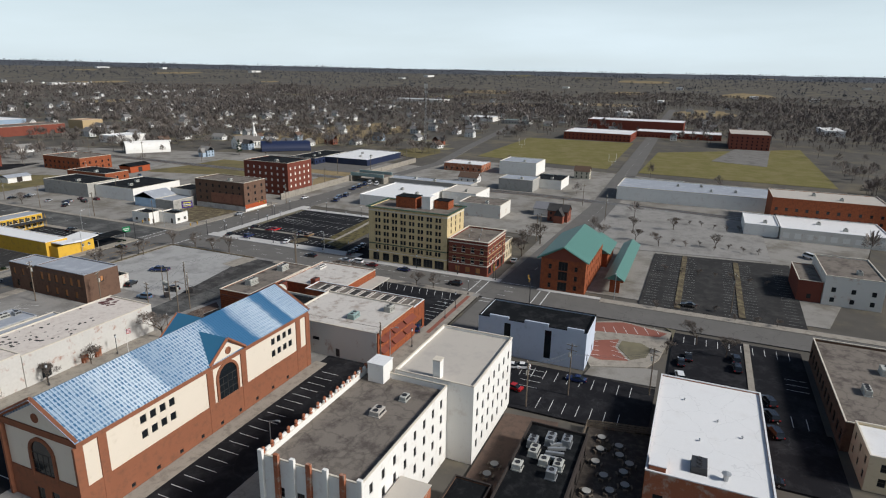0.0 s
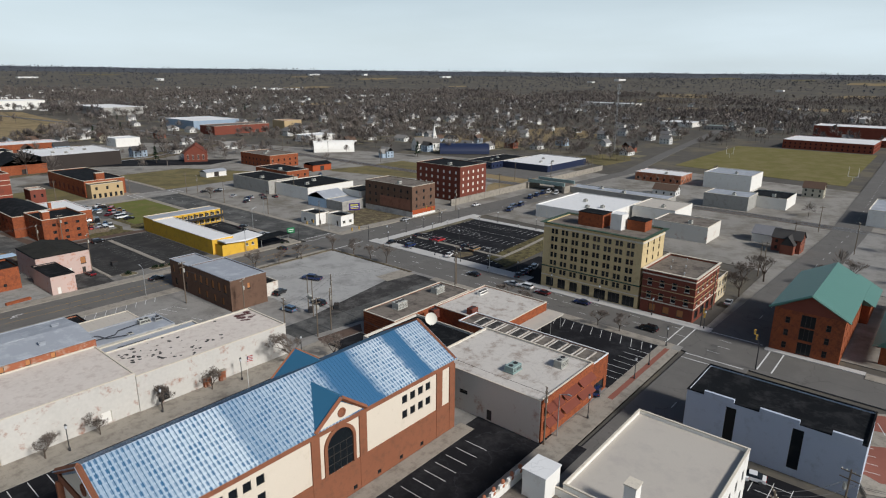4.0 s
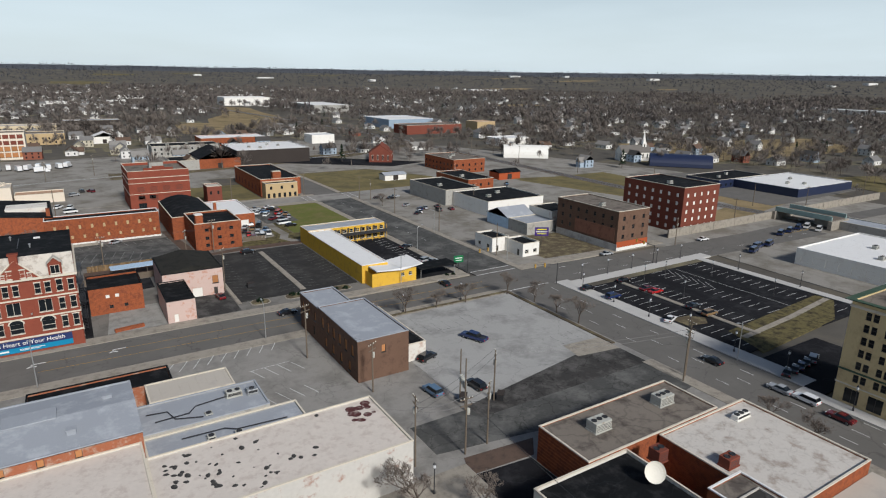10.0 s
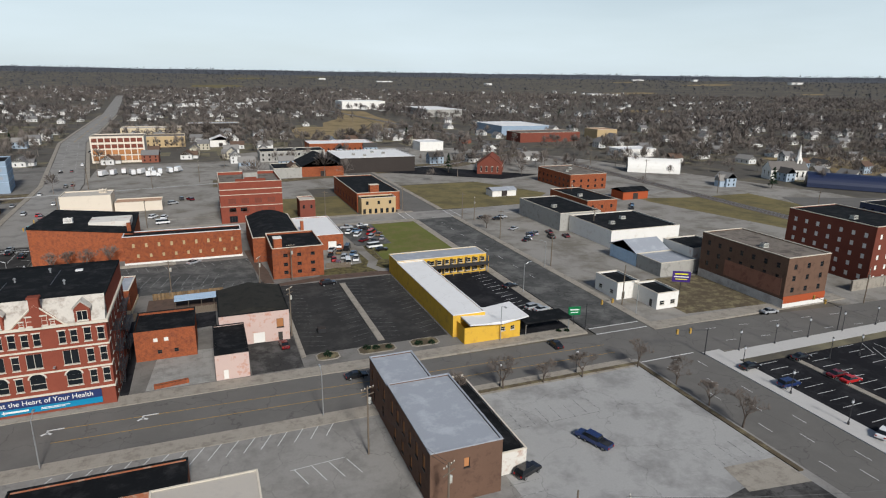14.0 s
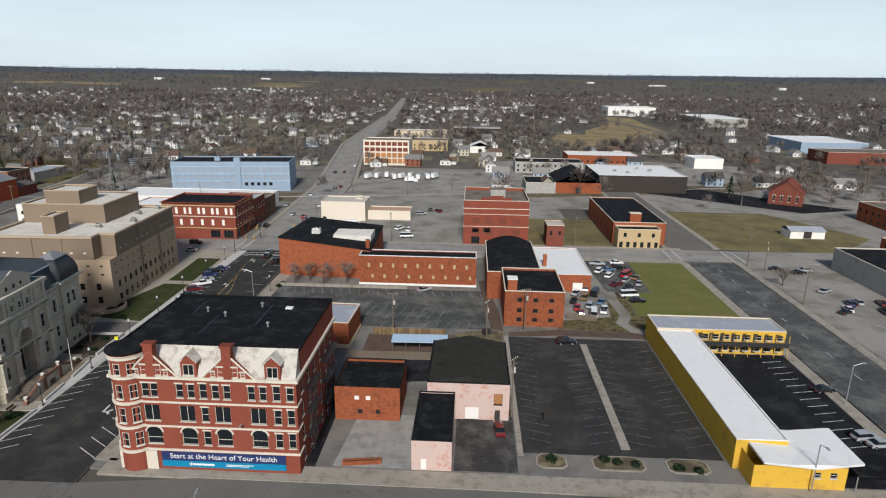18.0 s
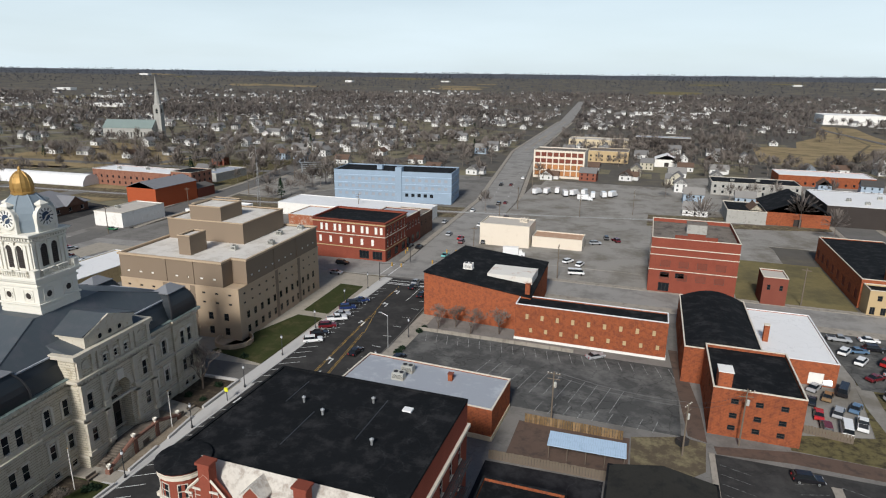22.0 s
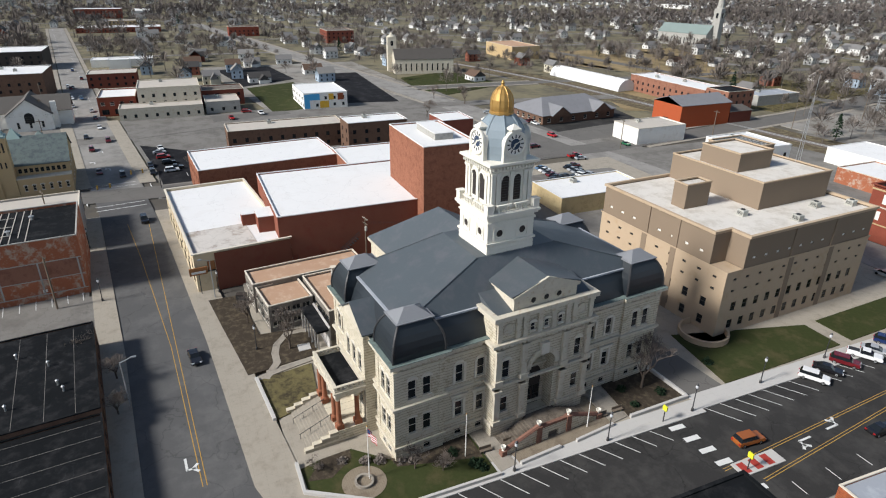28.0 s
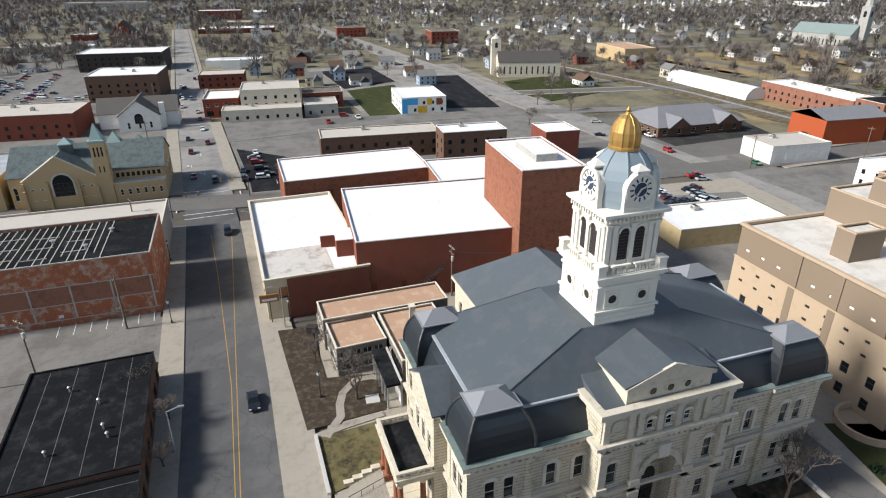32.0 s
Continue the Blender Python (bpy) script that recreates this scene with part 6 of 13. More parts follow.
bmesh.ops.remove_doubles(bm, verts=bm.verts, dist=0.001)
part("brick_base", bm, "stucco_brown", hall)
bm = bmesh.new()
ring(bm, A - 0.18, B - 0.18, C + 0.18, D + 0.18, 0.0, 0.2, 5.5, 5.75)
part("base_course", bm, "stucco_brown", hall)
bm = bmesh.new()
ring(bm, A, B, C, D, 0.3, -0.01, E - 1.1, E)
part("frieze", bm, "stucco_brown", hall)
for x, y in ((A, B), (C, B), (A, D), (C, D), (A + 4.0, B), (C - 3.6, B), (-4.6 + 2.5, B), (4.6 + 2.5, B)):
    bm = bmesh.new()
    box(bm, x - 0.75, y - 0.24, -0.2, x + 0.75, y + 0.24, E - 1.05)
    part("pilaster", bm, "stucco_brown", hall)
bm = bmesh.new()
gable(bm, A, B, C, D, E, 19.2, "x", 0.7, thick=0.18)
part("roof", bm, "frosted_roof", hall, "blue standing-seam metal roof with frost in patches")
for r in (0, 180):
    bm = bmesh.new()
    for k in range(95):
        m = pose(0, 0, 0, 0, 0, r)
        x = (A - 0.4 + k * 0.62) * (1 if r == 0 else -1)
        tube(bm, m @ Vector((x, B - 0.68, E + 0.2)), m @ Vector((x, 0, 19.42)), 0.035, 0.035, 4)
    tagged(part("roof_seams", bm, "blue_roof", hall), kind="stuff")
for sx in (-1, 1):
    bm = bmesh.new()
    x = sx * 29.15
    v = [bm.verts.new((x, y, z)) for y, z in ((-7.6, E + 0.1), (7.6, E + 0.1), (0, 18.4))]
    bm.faces.new(v if sx > 0 else v[::-1])
    tp = part("tympanum", bm, "stucco", hall)
    for y0, z0, y1, z1 in ((-9.1, E + 0.1, 0, 19.3), (9.1, E + 0.1, 0, 19.3)):
        bm = bmesh.new()
        tube(bm, (sx * 29.3, y0, z0), (sx * 29.3, y1, z1), 0.42, 0.42, 4)
        part("raking_cornice", bm, "stucco_brown", tp)
    bm = bmesh.new()
    lathe(bm, [(0.8, 0), (0.8, 0.15), (0.55, 0.15), (0.5, 0.02)], 16)
    oc = part("oculus", bm, "stucco_brown", hall, "", Matrix.Translation((x, 0, 16.0)) @ Euler((0, radians(90 * sx), 0)).to_matrix().to_4x4())


def big_arch(parent, m, w, h, rim="stucco_brown"):
    """A great round-headed window: glazed field, mullions and a moulded surround."""
    n = 14
    q = [(-w / 2, 0), (w / 2, 0)] + [(w / 2 * math.cos(math.pi * k / n), h + w / 2 * math.sin(math.pi * k / n)) for k in range(n + 1)]
    bm = bmesh.new()
    bm.faces.new([bm.verts.new((x, -0.02, z)) for x, z in q])
    wdw = part("arched_window", bm, "glass", parent, "tall round-arched dark window", m)
    bm = bmesh.new()
    o = [(-w / 2, 0)] + [(-w / 2 * math.cos(math.pi * k / n), h + w / 2 * math.sin(math.pi * k / n)) for k in range(n + 1)] + [(w / 2, 0)]
    f = (w / 2 + 0.55) / (w / 2)
    p = [(x * f, z if z <= h else h + (z - h) * f) for x, z in o]
    V = [[bm.verts.new((x, y, z)) for x, z in src] for y, src in ((-0.25, o), (-0.25, p), (0.1, p), (0.1, o))]
    for k in range(len(o) - 1):
        for r in range(4):
            s = (r + 1) % 4
            bm.faces.new((V[r][k], V[s][k], V[s][k + 1], V[r][k + 1]))
    bmesh.ops.recalc_face_normals(bm, faces=bm.faces)
    part("surround", bm, rim, wdw)
    for k in range(1, 4):
        bm = bmesh.new()
        box(bm, -w / 2 + w * k / 4 - 0.04, -0.07, 0, -w / 2 + w * k / 4 + 0.04, -0.025, h)
        part("mullion", bm, "frame_dark", wdw)
    for k in range(1, 4):
        bm = bmesh.new()
        box(bm, -w / 2, -0.075, h * k / 3 - 0.04, w / 2, -0.03, h * k / 3 + 0.04)
        part("transom", bm, "frame_dark", wdw)


big_arch(hall, pose(2.5, B - 0.03, 5.8), 5.0, 4.4)
big_arch(hall, pose(A - 0.03, 0, 5.0, 0, 0, 270), 5.0, 4.4)
big_arch(hall, pose(C + 0.03, 0, 5.0, 0, 0, 90), 4.0, 4.2)
for sy, xx in ((-1, 2.5), (1, 8.0)):
    bm = bmesh.new()
    gable(bm, xx - 4.6, min(0, sy * 9.0), xx + 4.6, max(0, sy * 9.0), E, 18.0, "y", 0.4)
    dg = part("cross_gable_roof", bm, "blue_roof", hall)
    bm = bmesh.new()
    v = [bm.verts.new((xx + x, sy * 9.15, z)) for x, z in ((-4.4, E + 0.1), (4.4, E + 0.1), (0, 17.3))]
    bm.faces.new(v if sy < 0 else v[::-1])
    part("cross_gable_wall", bm, "stucco", hall)
    for sx in (-1, 1):
        bm = bmesh.new()
        tube(bm, (xx + sx * 4.9, sy * 9.2, E + 0.1), (xx, sy * 9.2, 18.0), 0.36, 0.36, 4)
        part("raking_cornice", bm, "stucco_brown", dg)
bm = bmesh.new()
lathe(bm, [(0.75, 0), (0.75, 0.15), (0.5, 0.15), (0.46, 0.02)], 16)
part("oculus", bm, "stucco_brown", hall, "", Matrix.Translation((2.5, -9.16, 15.6)) @ Euler((radians(90), 0, 0)).to_matrix().to_4x4())

# white office block with a battlemented parapet
wo = building("office_block", "white painted brick office block with a gravel roof", 60, 36.5, 90, 53, 14.6, "white_clean", "roof_gravel",
              dict(S=[grid(8, [2.0, 5.2, 8.4, 11.4], 0.95, 1.7, "dark", 0.03, 0.97)], W=[grid(4, [2.0, 5.2, 8.4], 1.3, 1.6, "dark", 0.08, 0.92)], N=[grid(8, [2, 5.2, 8.4], 1.0, 1.7, "dark")]), para=1.0)
for k in range(7):
    bm = bmesh.new()
    y = -8.25 + k * 2.75
    box(bm, -15.5, y - 0.38, -0.2, -14.98, y + 0.38, 15.6)
    part("pier", bm, "brick_old" if k % 2 else "white_clean", wo)
for k in range(16):
    bm = bmesh.new()
    lathe(bm, [(0.28, 0), (0.3, 0.3), (0.16, 0.4), (0.3, 0.7), (0.2, 1.0), (0.03, 1.1)], 8)
    part("finial", bm, "brick_old", wo, "weathered terracotta finial", pose(-14.8 + k * 1.95, 8.1, 14.75))
    bm = bmesh.new()
    box(bm, -0.5, -0.16, 0, 0.5, 0.16, 0.5)
    part("merlon", bm, "white_clean", wo, "", pose(-13.8 + k * 1.85, 8.1, 14.75))
building("office_block", "white painted brick rear block with a pale roof", 90.05, 31.5, 113, 47, 15.4, "white_clean", "roof_pale",
         dict(S=[grid(7, [2.0, 5.2, 8.4, 11.6], 0.95, 1.7, "dark", 0.03, 0.97)], E=[grid(4, [2.0, 5.2, 8.4, 11.6], 0.95, 1.7, "dark")]), para=0.5)
hatch("stair_house", 89, 49.5, 13.6, 3.6, 3.2, 3.6, "white_clean", "roof_white", "white rendered stair house on a roof")
hatch("chimney_stack", 91.5, 39, 13.6, 1.6, 1.4, 5.0, "white_clean", "trim", "white painted chimney stack", "chimney")
hatch("stair_porch", 68, 33.6, 0, 6, 5, 8.6, "brick_old", "roof_pale", "brick and white stair porch", "annex")
roof_unit(78, 44, 13.6, 2.4, 1.8, 1.0, "roof_pale", "low pale skylight kerb on a gravel roof")
roof_unit(84, 42, 13.6, 1.8, 1.2, 0.9)
# grey-blue block
gb2 = building("shop_block", "pale grey-blue painted block with a black stepped roof", 136, 19.7, 149, 47, 9.3, "grey_blue", "roof_black",
               dict(W=[grid(1, [1.0], 1.7, 7.4, "black", 0.22, 0.34), grid(1, [1.0], 1.7, 7.4, "black", 0.6, 0.72)], S=[grid(2, [0.4], 1.2, 2.2, "door")]), para=0.3, coping="roof_black")
for k, (u, w) in enumerate(((0.2, 5.0), (0.55, 6.0), (0.9, 4.0))):
    bm = bmesh.new()
    box(bm, -6.7, 13.65 - 27.3 * u - w / 2, 9.0, -6.2, 13.65 - 27.3 * u + w / 2, 10.1)
    part("raised_parapet", bm, "grey_blue", gb2)
building("shop_block", "brick shop with a bright white membrane roof", 91, -17, 127, 2.0, 7.0, "brick_old", "roof_white", dict(W=[grid(4, [1.2], 1.6, 1.8, "dark")]), para=0.25, coping="roof_white")
hatch("roof_hatch", 93.5, 0.2, 6.7, 3.5, 2.6, 1.0, "brick_old", "roof_white", "low brick roof hatch with white cap")
roof_unit(95.5, -6.0, 6.75, 3.4, 2.4, 1.2, "metal_dark", "dark rooftop kitchen unit")
roof_vent(94, -10, 6.75, 0.4, 1.2)
for x, y in ((104, -6), (112, -9), (118, -3), (108, -13)):
    roof_vent(x, y, 6.75, 0.12, 0.3)
building("shop_block", "long brown brick block with a gravel roof", 124, -62, 166, -31.5, 6.0, "brick_brown", "roof_gravel", dict(N=[grid(12, [1.0], 1.8, 2.6, "store")]), para=0.6)
roof_unit(140, -38, 5.4, 3.4, 1.4, 1.4)
roof_unit(152, -44, 5.4, 3.0, 2.4, 1.6)
building("shop_block", "cream stucco shop with a pale roof", 112, -48, 123.9, -33, 6.6, "cream_wall", "roof_white", dict(W=[grid(3, [1.0, 3.8], 1.2, 1.6, "dark")], N=[grid(3, [1.0, 3.8], 1.2, 1.6, "dark")]))
# dark restaurant roofs behind the white office
building("shop_block", "low dark-roofed restaurant with rooftop plant", 76, 12.8, 101, 23.5, 4.6, "dark_wall", "roof_black", dict(S=[grid(6, [0.4], 1.8, 2.4, "store")]), para=0.4, coping="dark_wall")
for k, (x, y) in enumerate(((86.6, 22), (96.8, 15.8), (91.8, 20.5), (86.6, 16.2), (89.5, 15.7), (96.2, 18.6), (89.6, 18.2), (94.2, 21.4))):
    roof_unit(x, y, 4.2, 1.8 + 0.5 * (k % 3), 1.6, 1.2 + 0.3 * (k % 2), "steel" if k % 2 else "hvac")
for k in range(4):
    du = thing("roof_duct", 91 + 1.5 * k, 17.0, 4.25, 12 * k, "galvanised duct run on a black roof", "duct", "roof ducts")
    bm = bmesh.new()
    box(bm, -0.25, -1.6, 0.3, 0.25, 1.6, 0.8)
    part("duct", bm, "steel", du)
    for yy in (-1.2, 1.2):
        bm = bmesh.new()
        box(bm, -0.3, yy - 0.08, 0, 0.3, yy + 0.08, 0.3)
        part("support", bm, "metal_dark", du)
building("shop_block", "dark-roofed rear workshop beside a yard", 64, 24.6, 81, 31, 3.8, "brick_brown", "roof_black", para=0.3, coping="dark_wall")
# the restaurant's garden
outline("garden_paving", [(84, 2.3), (113, 2.3), (111, 14), (101.2, 14), (101.2, 12.7), (84, 12.7)], -0.3, 0.12, "patio", "dark brown paved restaurant garden", "patio")
outline("yard_paving", [(81.2, 24), (101.2, 24), (101.2, 20), (110, 20), (109, 31), (81.2, 31)], -0.3, 0.13, "patio_brick", "brown brick paved yard", "patio")


def patio_table(x, y, z=0.14):
    t = thing("patio_table", x, y, z, (x * 53) % 90, "round grey patio table with curved benches", "table", "patio tables")
    bm = bmesh.new()
    lathe(bm, [(0.75, 0.7), (0.78, 0.72), (0.78, 0.76), (0.7, 0.78)], 16)
    part("tabletop", bm, "grey_wall", t)
    bm = bmesh.new()
    lathe(bm, [(0.4, 0), (0.4, 0.05), (0.08, 0.1), (0.08, 0.7)], 10)
    part("pedestal", bm, "metal_dark", t)
    for k in range(4):
        bm = bmesh.new()
        box(bm, -0.45, 1.0, 0.4, 0.45, 1.3, 0.46)
        for sx in (-0.38, 0.38):
            box(bm, sx - 0.03, 1.05, 0, sx + 0.03, 1.25, 0.4)
        part("bench", bm, "wood", t, "", pose(0, 0, 0, 0, 0, 90 * k + 45))


for x, y in ((90.7, 27.3), (87.5, 27.6), (105.9, 7.5), (103, 7), (101, 5.0), (98.1, 5.7), (95.7, 8.8), (94.5, 5.0), (90.2, 10.8), (99.2, 10.8), (92, 7.2), (107.5, 11), (103.5, 10.6)):
    patio_table(x, y)
for nm, pts in (("bed_garden", [(104, 9), (106.5, 8.6), (107, 10.2), (104.6, 10.6)]), ("bed_yard", [(97.8, 20.2), (101, 20.2), (103, 24), (98, 24.6)]), ("bed_hedge", [(111.1, 13.8), (113.1, 2.4), (114.2, 2.6), (112.2, 14)])):
    outline(nm, pts, -0.2, 0.4, "mulch", "raised mulch planting bed", "planting bed")
for nm, a, b in (("garden_wall", (101.4, 14.2), (111, 14.4)), ("garden_wall_side", (110.9, 14.4), (113.2, 2.2)), ("yard_wall", (81, 31.2), (81, 24))):
    d = Vector((b[0] - a[0], b[1] - a[1], 0))
    w = thing(nm, a[0], a[1], 0, math.degrees(math.atan2(d.y, d.x)), "dark timber garden fence with posts", "fence", "garden fences")
    n = int(d.length / 1.6)
    for k in range(n + 1):
        bm = bmesh.new()
        box(bm, k * d.length / n - 0.06, -0.06, -0.2, k * d.length / n + 0.06, 0.06, 1.9)
        part("post", bm, "wood", w)
        if k < n:
            for z in (0.15, 0.6, 1.05, 1.5):
                bm = bmesh.new()
                box(bm, k * d.length / n + 0.07, -0.025, z, (k + 1) * d.length / n - 0.07, 0.025, z + 0.34)
                part("board", bm, "wood", w)

# green-roofed brick building with its entrance recess and canopy
gr = thing("corner_office", 205, 36.8, 0, 0, "orange-red brick office with green metal gable roof", "office building")
A, B, C, D = -17.0, -7.3, 17.0, 7.3
bm = bmesh.new()
for s, r in (("W", [grid(1, [0.3, 3.9, 7.2], 3.0, 3.0, "store", 0.36, 0.64), grid(1, [1.0, 4.2, 7.4], 1.0, 1.6, "dark", 0.12, 0.3), grid(1, [1.0, 4.2, 7.4], 1.0, 1.6, "dark", 0.7, 0.88)]),
             ("S", [grid(7, [1.0, 4.2, 7.4], 1.1, 1.7, "dark", 0.05, 0.95)]), ("E", []), ("N", [grid(7, [1.0, 4.2, 7.4], 1.1, 1.7, "dark", 0.05, 0.95)])):
    wall_mesh(bm, s, A, B, C, D, -0.3, 10.8, put_windows(gr, s, A, B, C, D, r))
bmesh.ops.remove_doubles(bm, verts=bm.verts, dist=0.001)
part("wall", bm, "brick_orange", gr)
bm = bmesh.new()
gable(bm, A, B, C, D, 10.8, 15.2, "x", 1.0, thick=0.25)
part("roof", bm, "green_roof", gr)
bm = bmesh.new()
v = [bm.verts.new((A - 0.05, y, z)) for y, z in ((-7.2, 10.8), (7.2, 10.8), (0, 15.0))]
bm.faces.new(v[::-1])
part("gable_wall", bm, "brick_dark", gr)
bm = bmesh.new()
bm.faces.new([bm.verts.new((C + 0.05, y, z)) for y, z in ((-7.2, 10.8), (7.2, 10.8), (0, 15.0))])
part("gable_wall", bm, "brick_orange", gr)
for sy in (-1, 1):
    bm = bmesh.new()
    tube(bm, (A - 1.0, sy * 8.4, 10.9), (A - 1.0, 0, 15.4), 0.28, 0.28, 4)
    part("verge_board", bm, "green_roof", gr)
cn = thing("drive_canopy", 218, 21, 0, 0, "long green metal drive-through canopy on brick piers", "canopy")
bm = bmesh.new()
gable(bm, -24, -2.6, 24, 2.6, 4.6, 6.6, "x", 0.6)
part("roof", bm, "green_roof", cn)
for k in range(5):
    bm = bmesh.new()
    box(bm, -22 + 11 * k - 0.4, -1.6, -0.2, -22 + 11 * k + 0.4, 1.6, 4.62)
    part("pier", bm, "brick_orange", cn)
cn2 = thing("link_roof", 232, 33, 0, 0, "green metal link roof beside a brick office", "canopy")
bm = bmesh.new()
gable(bm, -9.9, -6, 8, 6, 5.0, 8.5, "x", 0.5)
part("roof", bm, "green_roof", cn2)
bm = bmesh.new()
box(bm, -9.6, -5.5, -0.2, 7.6, 5.5, 5.0)
part("wall", bm, "brick_orange", cn2)

# the yellow brick hotel
hotel = building("hotel", "seven-storey yellow brick hotel with a green cornice", 191, 79, 207, 110.5, 20.6, "brick_yellow", "roof_gravel",
                 dict(W=[grid(8, [4.9, 7.5, 10.0, 12.5, 15.0, 17.4], 0.95, 1.55, "dark", 0.045, 0.925), grid(8, [4.9, 7.5, 10.0, 12.5, 15.0, 17.4], 0.95, 1.55, "dark", 0.085, 0.965), grid(4, [0.5], 2.6, 2.9, "store", 0.03, 0.55), grid(3, [0.3], 3.6, 3.0, "store", 0.56, 0.98)],
                      S=[grid(3, [13.0, 15.4, 17.6], 0.95, 1.5, "dark", 0.1, 0.9)], N=[grid(4, [4.9, 7.5, 10.0, 12.5, 15.0, 17.4], 0.95, 1.5, "dark")]), para=0.4, coping="cornice_green", cornice=0.9,
                 bands=((6.7, 0.35, "cornice_green"), (19.2, 0.5, "trim"), (3.9, 0.25, "trim")))
hatch("lift_house", 199.5, 98, 20.2, 6, 8, 4.0, "brick_orange", "roof_black", "orange brick lift house on a roof")
hatch("stair_house", 199.5, 90.3, 20.2, 4, 3.4, 4.6, "white_clean", "roof_white", "white stair house on a hotel roof")
hatch("plant_house", 203, 85.4, 20.2, 5, 5.5, 3.0, "brick_orange", "roof_black", "orange brick plant house on a roof")
building("apartment_block", "dark red brick three-storey block with pale bands", 191, 63.7, 211, 78.2, 12.4, "brick_dark", "roof_gravel",
         dict(W=[grid(4, [4.4, 8.2], 1.3, 1.9, "sash", 0.03, 0.97), grid(3, [0.8], 1.8, 2.0, "board", 0.1, 0.9)], S=[grid(5, [4.4, 8.2], 1.3, 1.9, "sash", 0.03, 0.97), grid(4, [0.4], 2.8, 2.6, "store", 0.03, 0.97)]),
         para=0.5, cornice=0.35, bands=((3.6, 0.3, "trim"), (5.6, 0.14, "brick_tan"), (7.3, 0.2, "brick_tan"), (9.4, 0.14, "brick_tan"), (11.2, 0.3, "trim")))
building("shop_block", "cream brick side wing with tall windows", 211.1, 64, 222, 74, 7.0, "cream_wall", "roof_gravel", dict(S=[grid(4, [1.0, 4.0], 1.2, 1.8, "sash")]))
for k in range(5):
    roof_vent(194 + 3.5 * k, 68 + (k * 5) % 8, 11.9, 0.15, 0.6)

# low shops between the hall and the corner lot
sh = building("shop", "low white and orange shop with a stained white roof", 116, 65.5, 136, 92, 8.4, "white_wall", "roof_dirty", dict(S=[grid(3, [0.5], 3.6, 2.2, "store", 0.05, 0.95)], W=[grid(1, [3.6], 2.0, 0.9, "dark", 0.3, 0.4), grid(1, [0.2], 1.2, 2.2, "door", 0.55, 0.62)]), para=0.25)
bm = bmesh.new()
box(bm, -9.9, -13.45, 0, 9.9, -13.27, 8.4)
part("brick_front", bm, "brick_orange", sh)
for z in (3.2, 6.0):
    for k in range(3):
        bm = bmesh.new()
        v = [bm.verts.new(p) for p in ((-9 + 6.3 * k, -13.45, z + 0.9), (-3.4 + 6.3 * k, -13.45, z + 0.9), (-3.4 + 6.3 * k, -14.7, z), (-9 + 6.3 * k, -14.7, z), (-9 + 6.3 * k, -13.45, z + 0.75), (-3.4 + 6.3 * k, -13.45, z + 0.75), (-3.4 + 6.3 * k, -14.7, z - 0.12), (-9 + 6.3 * k, -14.7, z - 0.12))]
        for f in ((3, 2, 1, 0), (4, 5, 6, 7), (0, 1, 5, 4), (2, 3, 7, 6), (1, 2, 6, 5), (3, 0, 4, 7)):
            bm.faces.new([v[i] for i in f])
        part("awning", bm, "brick_dark", sh)
building("shop", "raised patched roof strip between two shops", 136.05, 65.5, 143, 100, 7.9, "brick_orange", "roof_gravel", dict(S=[grid(1, [0.5], 4.5, 2.4, "store")]), para=0.2, coping="roof_white")
for k in range(9):
    u = thing("skylight", 139.5, 69 + 3.3 * k, 7.7, 0, "old tarred skylight with a pale kerb on a flat roof", "skylight", "tarred skylights")
    bm = bmesh.new()
    box(bm, -2.3, -1.1, -0.02, 2.3, 1.1, 0.12)
    part("panel", bm, "asphalt_patch" if k % 3 else "roof_gravel", u)
    bm = bmesh.new()
    ring(bm, -2.3, -1.1, 2.3, 1.1, 0.22, -0.01, -0.02, 0.3)
    part("kerb", bm, "roof_dirty", u)
building("shop", "orange brick shop with a peeling white roof", 143.05, 93, 164.5, 113.2, 6.2, "brick_orange", "roof_dirty", dict(E=[grid(4, [0.5], 3.2, 2.4, "store")]), para=0.2)
cp = thing("shop_canopy", 154.5, 90.6, 3.6, 0, "flat white canopy along a shop front", "canopy")
bm = bmesh.new()
box(bm, -11, -2.3, 0, 11, 2.3, 0.35)
part("slab", bm, "roof_pale", cp)
for k in range(5):
    bm = bmesh.new()
    tube(bm, (-10 + 5 * k, -2.0, -3.6), (-10 + 5 * k, -2.0, 0), 0.08)
    part("post", bm, "steel", cp)
building("shop", "low orange brick shop with a grey roof", 128.3, 113.6, 158, 124.5, 6.3, "brick_orange", "roof_gravel", para=0.15)
building("shop", "low white-walled shop with a black roof", 118, 92.1, 135.9, 113.4, 6.0, "white_wall", "roof_black", para=0.4)
for x, y, w in ((136.2, 119.4, 3.4), (151.4, 119.6, 3.4)):
    roof_unit(x, y, 6.1, w, 2.2, 1.8, "hvac", "rusty white rooftop air conditioner")
roof_unit(138.2, 109.6, 5.7, 2.0, 2.0, 2.0, "brick_dark", "rusted brown rooftop unit")
roof_unit(145.6, 103.2, 6.0, 2.4, 1.8, 1.6, "brick_dark", "rusted brown rooftop unit")
roof_unit(159, 110, 6.0, 3.4, 1.2, 0.9, "white_clean", "low white rooftop box")
roof_unit(123, 76, 8.2, 3.0, 2.0, 1.3, "copper", "pale green rooftop unit with fans")
roof_unit(131, 70, 8.2, 2.8, 1.8, 1.5)
dish = thing("satellite_dish", 133.4, 106.6, 5.6, 0, "large white satellite dish on a mast", "satellite dish")
bm = bmesh.new()
tube(bm, (0, 0, 0), (0, 0, 1.6), 0.12)
